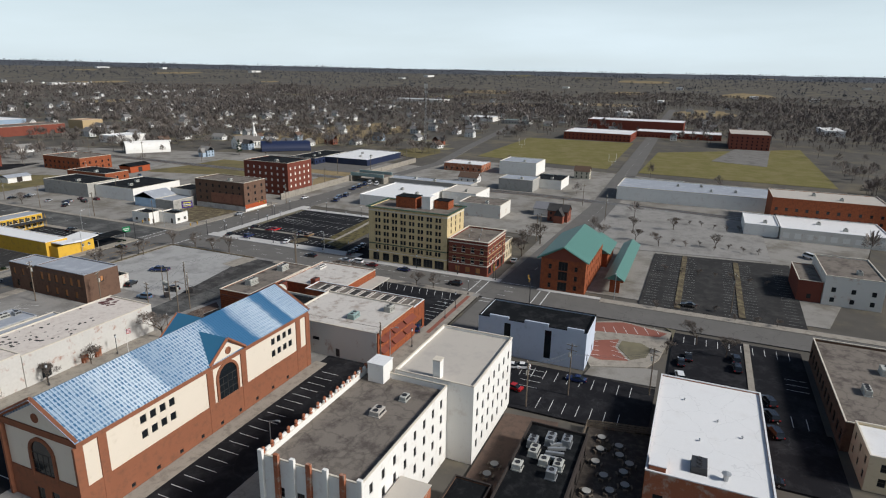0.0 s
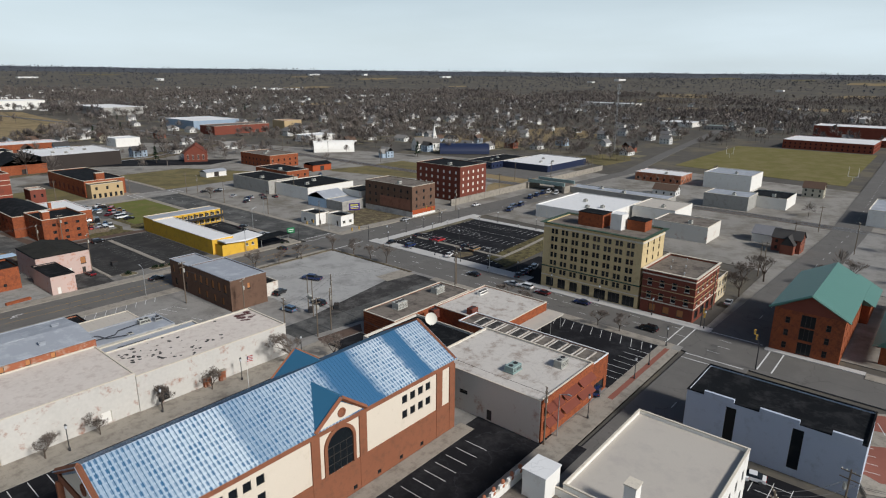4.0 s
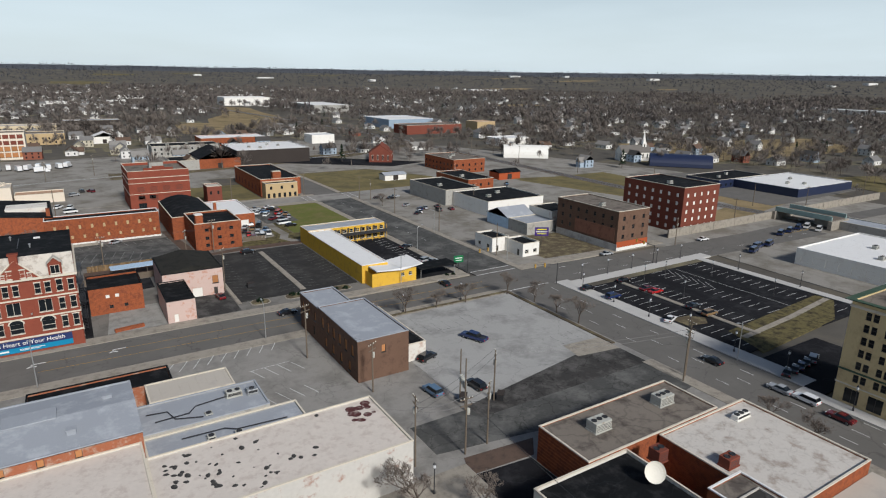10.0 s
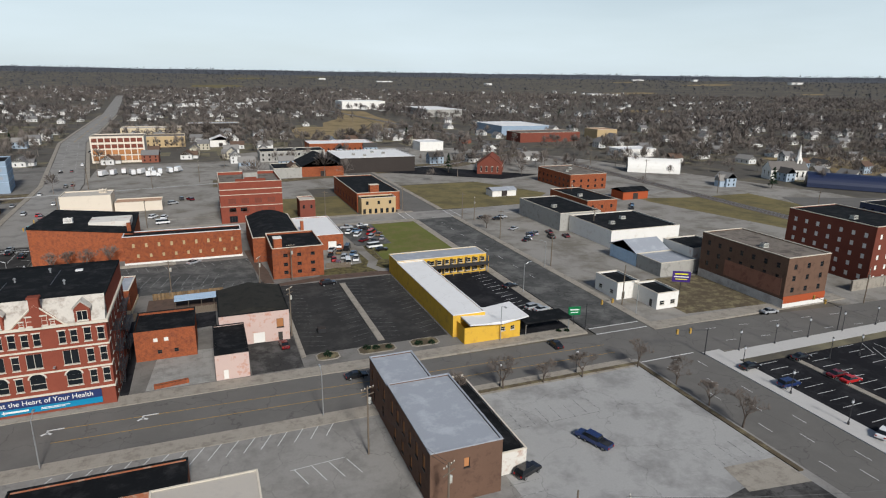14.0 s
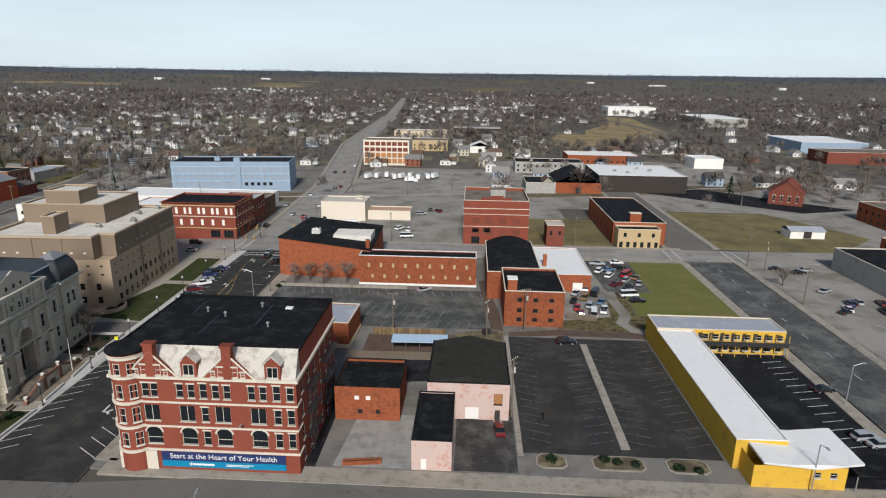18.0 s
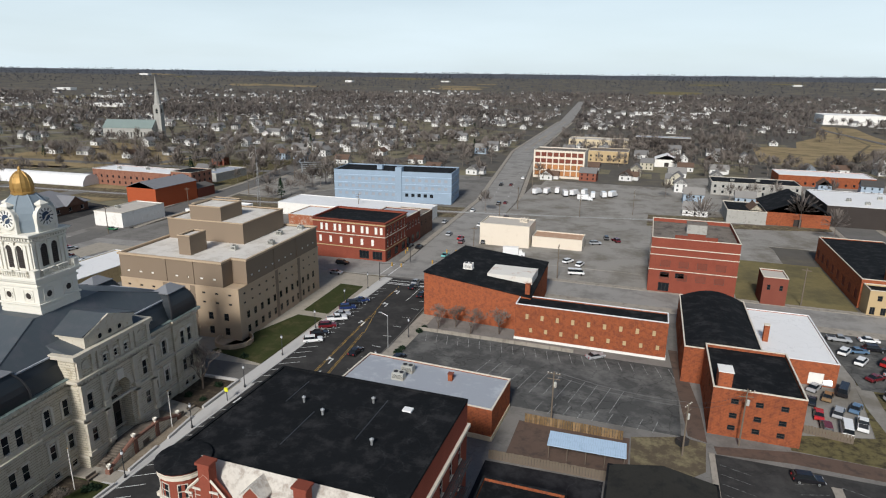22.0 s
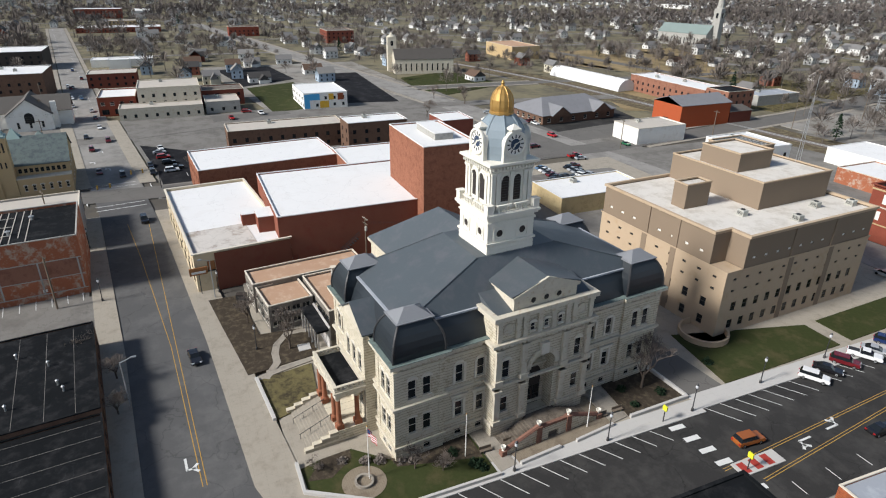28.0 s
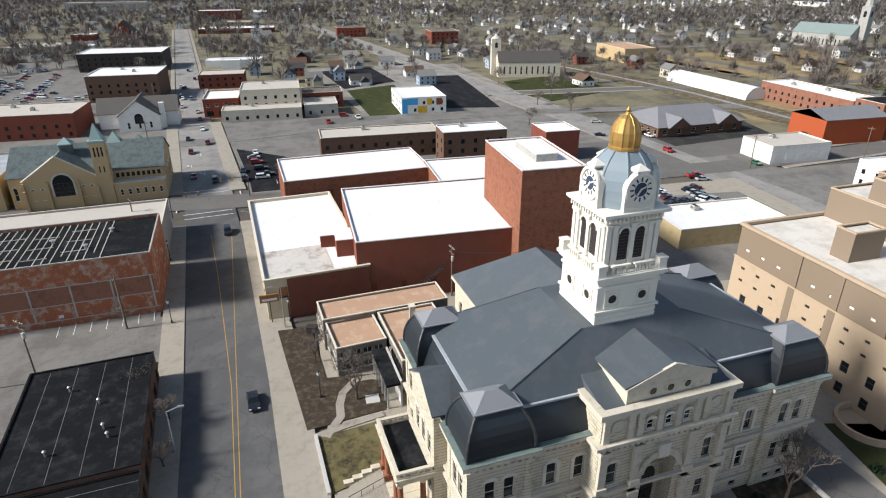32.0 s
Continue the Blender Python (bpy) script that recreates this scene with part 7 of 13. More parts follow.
part("mast", bm, "steel", dish)
bm = bmesh.new()
lathe(bm, [(1.5, 0.5), (1.2, 0.28), (0.8, 0.12), (0.4, 0.03), (0.05, 0.0)], 20)
part("reflector", bm, "tower_white", dish, "", pose(-0.2, -0.3, 1.9, 60, 0, -30))

# long white building and its neighbours
lw = building("warehouse", "long weathered white painted brick building", 74.3, 129.4, 108.4, 144.4, 7.6, "white_peeling", "roof_cream", dict(S=[grid(1, [0.5], 2.2, 2.6, "dark", 0.08, 0.2)]), para=0.15)
building("warehouse", "weathered white brick building with a beige roof", 51.5, 129.6, 74.25, 148, 8.2, "white_peeling", "roof_cream", dict(S=[grid(1, [0.3], 1.8, 2.4, "white", 0.68, 0.8)]), para=0.12)
building("warehouse", "cream rendered end of an old shop", 36, 130, 51.45, 148, 8.3, "cream_wall", "roof_pale", dict(S=[grid(2, [1.0], 1.6, 2.2, "dark", 0.4, 1.0)]), para=0.12)
rb = building("warehouse", "old brick building with a grey sheet roof", 36, 148.1, 74.6, 165.5, 9.8, "brick_old", "roof_grey", dict(S=[grid(7, [8.35], 0.9, 1.2, "board", 0.05, 0.85)]), para=0.15, coping="roof_grey")
bm = bmesh.new()
gable(bm, -19.2, -8.6, 19.2, 8.6, 9.66, 10.7, "x", 0.1, thick=0.08)
part("sheet_roof", bm, "roof_grey", rb)
for k in range(4):
    bm = bmesh.new()
    box(bm, -14 + 8.5 * k, -8.5, 9.8, -13.9 + 8.5 * k, -8.3, 10.0)
    part("gutter_clip", bm, "steel", rb)
building("shed", "low grey metal-roofed shop", 74.8, 155, 94.6, 164.6, 5.0, "grey_wall", "roof_grey", dict(E=[grid(2, [0.4], 1.2, 2.0, "door")]), para=0.1, coping="roof_grey")
building("shed", "low grey shop with a patched roof", 74.8, 144.6, 99, 154.9, 4.4, "grey_wall", "roof_grey", para=0.2)
ms = building("shed", "pale green metal shed with a ribbed roof", 77.2, 167.0, 91.6, 174.4, 4.0, "sage_metal", "roof_pale", dict(S=[grid(1, [1.6], 1.3, 1.0, "sash", 0.35, 0.55)]), para=0.05)
for k in range(9):
    bm = bmesh.new()
    box(bm, -6.6 + k * 1.6, -3.5, 3.94, -6.52 + k * 1.6, 3.5, 4.0)
    part("roof_rib", bm, "roof_pale", ms)
building("shed", "low black-roofed rear shop", 59, 174.6, 82, 181, 4.0, "brick_old", "roof_black", para=0.3, coping="roof_black")
for x, y, w, d in ((61, 158, 8, 5.5), (71, 160, 1.6, 1.2), (66, 152, 1.4, 1.4), (52, 160, 3, 2)):
    hatch("roof_hatch", x, y, 9.7, w * 0.8, d * 0.6, 1.15, "roof_grey", "roof_grey", "low sheet-metal curb on a grey roof", "roof hatch")
for k, (x0, y0, x1, y1, z) in enumerate(((77, 158, 90, 161, 5.1), (80, 152, 96, 150, 4.5), (76, 161, 84, 156, 5.1))):
    p = thing("roof_conduit", x0, y0, z, 0, "black conduit lying on a low roof", "pipe", "roof conduits")
    bm = bmesh.new()
    q = [Vector((0, 0, 0.1)), Vector(((x1 - x0) * 0.4, (y1 - y0) * 0.1, 0.1)), Vector(((x1 - x0) * 0.5, (y1 - y0) * 0.7, 0.1)), Vector((x1 - x0, y1 - y0, 0.1))]
    for a, b in zip(q, q[1:]):
        tube(bm, a, b, 0.1, 0.1, 5)
    part("pipe", bm, "metal_dark", p)
roof_unit(90, 161, 4.95, 2.6, 1.6, 1.0)
roof_unit(93, 160.4, 4.95, 1.8, 1.6, 0.9, "steel")
for x, y in ((84, 150), (88, 149), (85, 157)):
    roof_unit(x, y, 4.3, 1.2, 1.2, 0.8)
rs = random.Random(11)
for k in range(60):
    cx, cy, sp = ((78.5, 140, 1.8), (82.5, 136.5, 2.2), (87.5, 132.6, 2.4), (92, 138, 5.0))[k % 4]
    u = thing("roof_blister", min(106, max(75.3, rs.gauss(cx, sp))), min(143.4, max(130.4, rs.gauss(cy, sp * 0.7))), 7.45, rs.uniform(0, 180), "dark tar patch on a pale roof", "roof patch", "roof blisters")
    bm = bmesh.new()
    lathe(bm, [(rs.uniform(0.12, 0.42), 0), (0.12, 0.03), (0.05, 0.04)], 7)
    for v in bm.verts:
        v.co.x *= rs.uniform(0.8, 1.7)
    part("patch", bm, "asphalt_patch", u)
mp = thing("roof_stain", 105.4, 140.6, 7.452, 0, "large maroon patch of bare roofing felt", "roof patch")
for k in range(16):
    bm = bmesh.new()
    lathe(bm, [(rs.uniform(0.35, 0.9), 0), (0.3, 0.02), (0.1, 0.03)], 9, 0, rs.uniform(-2.2, 2.0), rs.uniform(-2.2, 2.4))
    part("felt_patch", bm, "felt_maroon", mp)

# the brown two-storey shop on the big lot
dkb = building("shop", "two-storey dark brown brick shop with a grey roof", 114.2, 162.3, 125.6, 184, 9.0, "brick_brown", "roof_grey",
               dict(W=[grid(6, [4.8], 1.3, 2.5, "board", 0.05, 0.95), grid(4, [1.0], 1.2, 2.2, "board", 0.1, 0.9)], S=[grid(1, [5.6], 0.9, 1.6, "board", 0.4, 0.6)]), para=0.2, coping="roof_grey")
building("shop", "front part of a dark brown brick shop", 114.2, 184.05, 122.6, 196, 8.6, "brick_brown", "roof_grey", dict(W=[grid(3, [4.8], 1.0, 2.2, "board"), grid(2, [1.0], 1.2, 2.2, "dark")], N=[grid(3, [4.6], 1.1, 1.8, "dark"), grid(2, [0.4], 3.4, 2.8, "store")]), para=0.2, coping="roof_grey")
building("shed", "low white annex with a black roof", 125.7, 165.5, 131.6, 191.5, 4.0, "white_wall", "roof_black", dict(E=[grid(3, [0.4], 1.0, 2.0, "door")]), para=0.35)
hatch("chimney_stack", 126.5, 176, 3.8, 0.8, 0.8, 3.2, "brick_orange", "trim", "orange brick chimney stack", "chimney")

# blocks north of the avenue
building("shop", "grey-roofed orange brick shop", 36.2, 259.1, 67.4, 271.7, 6.4, "brick_orange", "roof_grey", dict(W=[grid(3, [0.4], 3.0, 2.6, "store")]), para=0.2, coping="trim", rot=-2.5, bands=((-0.2, 1.2, "cream_wall"),))
roof_unit(47.2, 267.6, 6.25, 2.4, 1.8, 1.4)
roof_unit(46.6, 264.2, 6.25, 2.4, 1.8, 1.4)
hatch("chimney_stack", 56.5, 267, 6.2, 0.9, 0.9, 1.4, "brick_orange", "brick_dark", "short brick chimney stack", "chimney")
building("shop", "bright orange brick shop with a black roof", 70.8, 227.4, 83, 239, 7.0, "brick_orange", "roof_black", dict(S=[grid(2, [4.2], 0.9, 0.9, "white", 0.25, 0.6), grid(2, [1.4], 0.9, 0.9, "dark", 0.25, 0.8)]), para=0.5, coping="roof_black")
pk = building("garage", "pink painted brick garage with a black roof", 88, 229, 103.4, 247.5, 7.6, "pink", "roof_black", dict(S=[grid(1, [0.1], 2.6, 2.6, "garage", 0.4, 0.7), grid(1, [0.1], 1.0, 2.1, "door", 0.82, 0.9), grid(1, [3.4], 1.6, 2.2, "board", 0.78, 0.95)]), para=0.1, coping="roof_black")
bm = bmesh.new()
gable(bm, -7.7, -9.0, 7.7, 9.2, 7.5, 9.0, "y", 0.1, thick=0.1)
part("pitched_roof", bm, "roof_felt", pk)
building("garage", "low pink brick annex with a black roof", 86.6, 213, 93.2, 228.95, 5.6, "pink", "roof_black", dict(S=[grid(1, [0.1], 1.0, 2.1, "white", 0.2, 0.4)]), para=0.15, coping="roof_black")
building("warehouse", "three-storey orange brick warehouse with a black roof", 104.6, 275, 120, 295, 9.7, "brick_orange", "roof_black", dict(S=[grid(3, [1.4, 3.9, 6.8], 1.3, 1.1, "dark", 0.12, 0.92)], W=[grid(5, [1.4, 6.8], 1.2, 1.4, "dark")], E=[grid(4, [1.4, 3.9, 6.8], 1.2, 1.2, "dark")]), para=0.6, coping="trim")
hatch("stair_house", 106.5, 277, 9.2, 2.4, 3.0, 3.4, "brick_orange", "white_clean", "orange brick stair tower head")
ow = building("warehouse", "orange brick works with a curved black roof", 100.5, 295.05, 116.2, 330, 8.4, "brick_orange", "roof_black", dict(W=[grid(7, [2.2, 5.2], 1.3, 1.5, "dark")]), para=0.2)
bm = bmesh.new()
pts = [(-7.6 + 15.2 * k / 10, 8.3 + 2.2 * math.sin(math.pi * k / 10)) for k in range(11)]
for y0, y1 in ((-17.2, 17.2),):
    V = [[bm.verts.new((x, y, z)) for x, z in pts] for y in (y0, y1)]
    for k in range(10):
        bm.faces.new((V[0][k], V[0][k + 1], V[1][k + 1], V[1][k]))
    bm.faces.new(V[0][::-1])
    bm.faces.new(V[1])
part("curved_roof", bm, "roof_black", ow)
building("shop", "low white-roofed brick shop", 116.3, 303, 132.2, 333, 5.6, "brick_orange", "roof_white", dict(S=[grid(2, [0.3], 3.0, 2.8, "garage")]), para=0.2, coping="roof_white")
hatch("chimney_stack", 119, 312, 5.4, 1.1, 1.1, 4.0, "brick_orange", "trim", "orange brick chimney stack", "chimney")
building("warehouse", "long orange brick warehouse with arched windows", 61.2, 304.8, 97.4, 311.6, 9.4, "brick_orange", "roof_black",
         dict(S=[grid(9, [5.6], 0.9, 1.5, "blind", 0.03, 0.97), grid(9, [2.2], 0.9, 1.3, "blind", 0.06, 1.0)], E=[grid(1, [5.6], 0.9, 1.5, "blind")]), para=0.3, coping="roof_white", bands=((-0.2, 0.9, "white_clean"),))
ob = thing("warehouse", 49, 328, 0, 0, "orange brick hall with a slanting black roof", "warehouse")
bm = bmesh.new()
v = [bm.verts.new(p) for p in ((-15, -16, -0.3), (15, -18, -0.3), (14, 15, -0.3), (-12.5, 15, -0.3), (-15, -16, 12.4), (15, -18, 9.4), (14, 15, 9.4), (-12.5, 15, 12.0))]
for f in ((0, 1, 5, 4), (1, 2, 6, 5), (2, 3, 7, 6), (3, 0, 4, 7)):
    bm.faces.new([v[i] for i in f])
part("wall", bm, "brick_orange", ob)
bm = bmesh.new()
v = [bm.verts.new(p) for p in ((-15.2, -16.2, 12.42), (15.2, -18.2, 9.42), (14.2, 15.2, 9.42), (-12.7, 15.2, 12.02), (-15.2, -16.2, 12.75), (15.2, -18.2, 9.75), (14.2, 15.2, 9.75), (-12.7, 15.2, 12.35))]
for f in ((3, 2, 1, 0), (4, 5, 6, 7), (0, 1, 5, 4), (1, 2, 6, 5), (2, 3, 7, 6), (3, 0, 4, 7)):
    bm.faces.new([v[i] for i in f])
part("roof", bm, "roof_black", ob)
bm = bmesh.new()
box(bm, 1, -9, 9.0, 13.5, 0, 11.9)
part("clerestory", bm, "white_wall", ob)
bm = bmesh.new()
box(bm, 13.2, -16.8, 8, 14.4, -15.6, 12.6)
part("chimney", bm, "brick_orange", ob)
roof_unit(44, 321, 12.0, 2.6, 2.0, 1.6, "white_clean", "white rooftop unit on a black roof")

# motel
motel = building("motel", "long yellow painted motel with a white roof", 140, 217, 148.4, 262.4, 5.6, "yellow_paint", "roof_white", dict(E=[grid(12, [0.3], 1.0, 2.1, "door", 0.02, 0.95), grid(12, [0.9], 1.6, 1.3, "sash", 0.05, 0.98)]), para=0.1, coping="roof_white")
mw = building("motel", "two-storey yellow motel wing with dark balcony", 140, 262.5, 170, 271, 5.9, "yellow_paint", "roof_grey", dict(S=[grid(8, [0.3, 3.1], 1.0, 2.1, "door", 0.3, 0.98), grid(8, [0.8, 3.6], 1.5, 1.3, "sash", 0.34, 1.0)], E=[grid(2, [0.8, 3.6], 1.2, 1.2, "sash")]), para=0.1, coping="trim")
bm = bmesh.new()
box(bm, -6.5, -6.2, 2.7, 15, -4.26, 2.95)
part("balcony", bm, "dark_wall", mw)
bm = bmesh.new()
box(bm, -6.5, -6.25, 2.95, 15, -6.15, 3.9)
part("balcony_rail", bm, "metal_dark", mw)
for k in range(8):
    bm = bmesh.new()
    tube(bm, (-6 + 3 * k, -6.1, 0), (-6 + 3 * k, -6.1, 5.6), 0.08)
    part("post", bm, "yellow_paint", mw)
mo = thing("motel_office", 149, 218, 0, 0, "yellow motel office with white butterfly roof", "motel office")
bm = bmesh.new()
for s, r in (("S", [grid(2, [2.2], 1.1, 1.0, "sash", 0.6, 0.95)]), ("E", [grid(2, [0.4], 2.4, 2.4, "store")]), ("W", []), ("N", [])):
    wall_mesh(bm, s, -8.0, -5.8, 6.5, 3.5, -0.2, 4.2, put_windows(mo, s, -8.0, -5.8, 6.5, 3.5, r))
part("wall", bm, "yellow_paint", mo)
bm = bmesh.new()
v = [bm.verts.new((x, y, z + dz)) for dz in (0, 0.35) for x, y, z in ((-7, -6.6, 4.9), (1.5, -6.6, 4.25), (8.5, -6.2, 5.0), (8.5, 4, 5.0), (1.5, 4, 4.25), (-7, 4, 4.9))]
bm.faces.new(v[6:])
bm.faces.new(v[:6][::-1])
for k in range(6):
    j = (k + 1) % 6
    bm.faces.new((v[k], v[j], v[6 + j], v[6 + k]))
part("butterfly_roof", bm, "roof_white", mo)
pc = thing("entrance_canopy", 163, 214.5, 0, 0, "flat dark motel drive-in canopy on posts", "canopy")
bm = bmesh.new()
box(bm, -6.5, -3.0, 3.2, 6.5, 3.0, 3.6)
part("slab", bm, "roof_black", pc)
for sx in (-1, 1):
    for sy in (-1, 1):
        bm = bmesh.new()
        tube(bm, (sx * 6, sy * 2.6, 0), (sx * 6, sy * 2.6, 3.2), 0.1)
        part("post", bm, "steel", pc)

# far side of the north street
rf = building("factory", "tall red brick factory with stepped gable parapet", 92.5, 355.5, 117.5, 385, 17.4, "brick_red", "roof_gravel",
              dict(S=[grid(4, [4.2, 8.4], 2.8, 2.0, "bricked", 0.08, 0.92), grid(2, [5.0], 2.6, 1.6, "dark", 0.1, 0.45), grid(1, [0.4], 3.2, 2.8, "store", 0.08, 0.3)], W=[grid(5, [4.2, 8.4, 12.4], 2.4, 2.0, "bricked")]), para=1.2, coping="trim", bands=((7.2, 0.2, "trim"), (12.0, 0.2, "trim"), (14.2, 0.25, "trim")))
bm = bmesh.new()
box(bm, -6, -14.78, 17.4, 6, -14.4, 18.6)
box(bm, -2.5, -14.78, 18.6, 2.5, -14.4, 19.3)
part("stepped_gable", bm, "brick_red", rf)
hatch("roof_lantern", 106, 372, 16.2, 6, 5, 3.0, "grey_wall", "roof_gravel", "old grey roof lantern")
building("hut", "small brick house with white front", 124.6, 355, 131.2, 364, 8.4, "brick_dark", "roof_pale", dict(S=[grid(2, [4.6], 0.9, 1.6, "dark")]), para=0.3)
bmw = building("depot", "orange brick depot with a black roof", 151.5, 362.5, 172, 415, 8.6, "brick_orange", "roof_black", dict(W=[grid(8, [1.5], 3.0, 3.0, "bricked")]), para=0.3)
building("office", "tan brick front office with green doors", 152, 355.8, 168, 362.4, 7.4, "brick_tan", "roof_black", dict(S=[grid(3, [4.4], 1.2, 1.6, "dark"), grid(6, [0.3], 1.3, 2.2, "store")]), para=0.4)
hatch("brick_tower", 160, 364.5, 7.0, 4.2, 3.0, 5.0, "brick_orange", "trim", "brick tower head on a depot")

# the tan county building
tan = thing("county_building", -19, 299, 0, 3.0, "large tan concrete county building with taupe upper bands", "government building")
A, B, C, D = -18.5, -20.5, 16.0, 21.0
slits = lambda n, lo=0.02, hi=0.98: [grid(n, [9.2, 11.6], 0.9, 0.5, "dark", lo, hi), grid(n, [15.0], 0.8, 0.45, "white", lo, hi)]
low = lambda n: [grid(n, [1.2, 5.0], 1.35, 1.9, "dark", 0.05, 0.95)]
bm = bmesh.new()
for s, r in (("E", slits(12) + low(12)), ("S", slits(9) + low(7)), ("N", slits(9) + low(8)), ("W", slits(10))):
    wall_mesh(bm, s, A, B, C, D, -0.3, 13.6, put_windows(tan, s, A, B, C, D, [q for q in r if q["rows"][0] < 13]))
part("wall", bm, "tan_panel", tan)
bm = bmesh.new()
N4 = 4.2      # the upper storey steps back at one corner
for s, n, x0, y0, x1, y1 in (("E", 11, A + 0.15, B + N4, C - 0.15, D - 0.15), ("S", 8, A + 0.15, B + 0.15, C - N4, D - 0.15), ("N", 9, A + 0.15, B + 0.15, C - 0.15, D - 0.15), ("W", 10, A + 0.15, B + 0.15, C - 0.15, D - 0.15), ("S", 0, C - N4, B + N4, C - 0.15, D), ("E", 0, A, B + 0.15, C - N4, B + N4)):
    wall_mesh(bm, s, x0, y0, x1, y1, 13.6, 19.6, put_windows(tan, s, x0, y0, x1, y1, [grid(n, [15.2], 0.9, 0.5, "white", 0.02, 0.98)]) if n else [])
part("upper_band", bm, "taupe_panel", tan, "taupe rendered upper storey")
bm = bmesh.new()
box(bm, C - N4 + 0.02, B + 0.02, 13.3, C - 0.02, B + N4 - 0.02, 13.55)
part("corner_ledge", bm, "tan_panel", tan)
bm = bmesh.new()
ring(bm, A, B, C, D, 0.1, -0.14, 13.45, 13.75)
part("string_course", bm, "tan_panel", tan)
bm = bmesh.new()
OUT = [(A - 0.15, B - 0.15), (C - N4 + 0.15, B - 0.15), (C - N4 + 0.15, B + N4 - 0.15), (C + 0.15, B + N4 - 0.15), (C + 0.15, D + 0.15), (A - 0.15, D + 0.15)]
INN = [(A + 0.5, B + 0.5), (C - N4 - 0.5, B + 0.5), (C - N4 - 0.5, B + N4 + 0.5), (C - 0.5, B + N4 + 0.5), (C - 0.5, D - 0.5), (A + 0.5, D - 0.5)]
V = [[bm.verts.new((x, y, z)) for x, y in p] for p, z in ((OUT, 19.6), (OUT, 20.1), (INN, 20.1), (INN, 19.6))]
for k in range(6):
    for r in range(4):
        bm.faces.new((V[r][k], V[r][(k + 1) % 6], V[(r + 1) % 4][(k + 1) % 6], V[(r + 1) % 4][k]))
part("coping", bm, "tan_panel", tan)
bm = bmesh.new()
prism(bm, [(A + 0.4, B + 0.4), (C - N4 - 0.3, B + 0.4), (C - N4 - 0.3, B + N4 + 0.3), (C - 0.4, B + N4 + 0.3), (C - 0.4, D - 0.4), (A + 0.4, D - 0.4)], 18.9, 19.4)
part("roof", bm, "roof_county", tan)
for x, y in ((C, -3.0), (C, 9.0), (-5.0, B), (3.0, B)):
    bm = bmesh.new()
    if x == C:
        box(bm, x - 0.5, y - 0.7, -0.2, x + 0.05, y + 0.7, 19.7)
    else:
        box(bm, x - 0.7, y - 0.05, -0.2, x + 0.7, y + 0.5, 19.7)
    part("wall_recess", bm, "taupe_panel", tan)
for x0, y0, x1, y1, h, m in ((-18, -2, 6, 19, 25.0, "taupe_panel"), (-12, 0, -2, 10, 28.6, "taupe_panel"), (-4.0, -15.5, -0.5, -9.0, 24.4, "taupe_panel"), (-18.2, 9, -9, 20, 27.0, "taupe_panel")):
    bm = bmesh.new()
    for s in "SENW":
        wall_mesh(bm, s, x0, y0, x1, y1, 19.0, h, [])
    p = part("penthouse", bm, m, tan)
    bm = bmesh.new()
    box(bm, x0 + 0.2, y0 + 0.2, h - 0.6, x1 - 0.2, y1 - 0.2, h - 0.3)
    part("penthouse_roof", bm, "roof_black" if h == 27.0 else "roof_county", p)
    bm = bmesh.new()
    ring(bm, x0, y0, x1, y1, 0.1, 0.3, h - 0.05, h + 0.2)
    part("penthouse_coping", bm, "tan_panel", p)
for k in range(9):
    bm = bmesh.new()
    box(bm, -18.0, 9.6 + 1.15 * k, 26.75, -9.2, 9.72 + 1.15 * k, 26.95)
    part("screen_bar", bm, "steel", tan)
for k in range(8):
    bm = bmesh.new()
    box(bm, -17.6 + 1.1 * k, 9.2, 26.73, -17.48 + 1.1 * k, 19.8, 26.93)
    part("screen_bar", bm, "steel", tan)
bm = bmesh.new()
lathe(bm, [(4.6, -0.2), (4.6, 1.3), (4.2, 1.3), (4.2, 0.2)], 20, 0, C - 1.5, B - 1)
part("ramp_wall", bm, "tan_panel", tan)
for x, y in ((-12, 292), (-6, 300), (-10, 310), (-8, 318)):
    roof_unit(x, y, 19.4, 1.6, 1.4, 1.2, "hvac")
mast = thing("radio_mast", -22, 318, 24.7, 0, "thin lattice radio mast on a roof", "antenna")
for a, b in ((0.5, 0), (-0.25, 0.43), (-0.25, -0.43)):
    bm = bmesh.new()
    tube(bm, (a, b, 0), (a * 0.3, b * 0.3, 14), 0.05)
    part("leg", bm, "steel", mast)
bm = bmesh.new()
tube(bm, (0, 0, 13.5), (0, 0, 19), 0.04)
part("aerial", bm, "steel", mast)

# red corner shops, blue factory and white sheds up the main street
rc = building("shop_block", "ornate red brick corner shop with white windows", -25.5, 354, 3.5, 374, 14.2, "brick_red", "roof_black",
              dict(S=[grid(5, [9.8], 1.1, 2.6, "white", 0.03, 0.97), grid(5, [9.8], 1.1, 2.6, "white", 0.1, 1.04), grid(6, [5.4], 1.1, 2.4, "white", 0.03, 0.9), grid(2, [0.5], 3.8, 3.0, "store", 0.62, 0.98)], E=[grid(6, [9.8, 5.4], 1.1, 2.5, "sash", 0.03, 0.97), grid(3, [0.5], 3.6, 3.0, "store")]), para=0.5, coping="brick_red", cornice=0.5, bands=((8.8, 0.25, "trim"), (13.0, 0.4, "brick_tan"), (4.2, 0.3, "brick_tan")))
building("shop_block", "dark red brick shop with tall windows", -12, 374.1, 3.0, 390, 12.0, "brick_dark", "roof_grey", dict(E=[grid(5, [7.0], 1.1, 2.6, "sash"), grid(3, [0.5], 3.2, 3.0, "store")]), para=0.4, cornice=0.4)
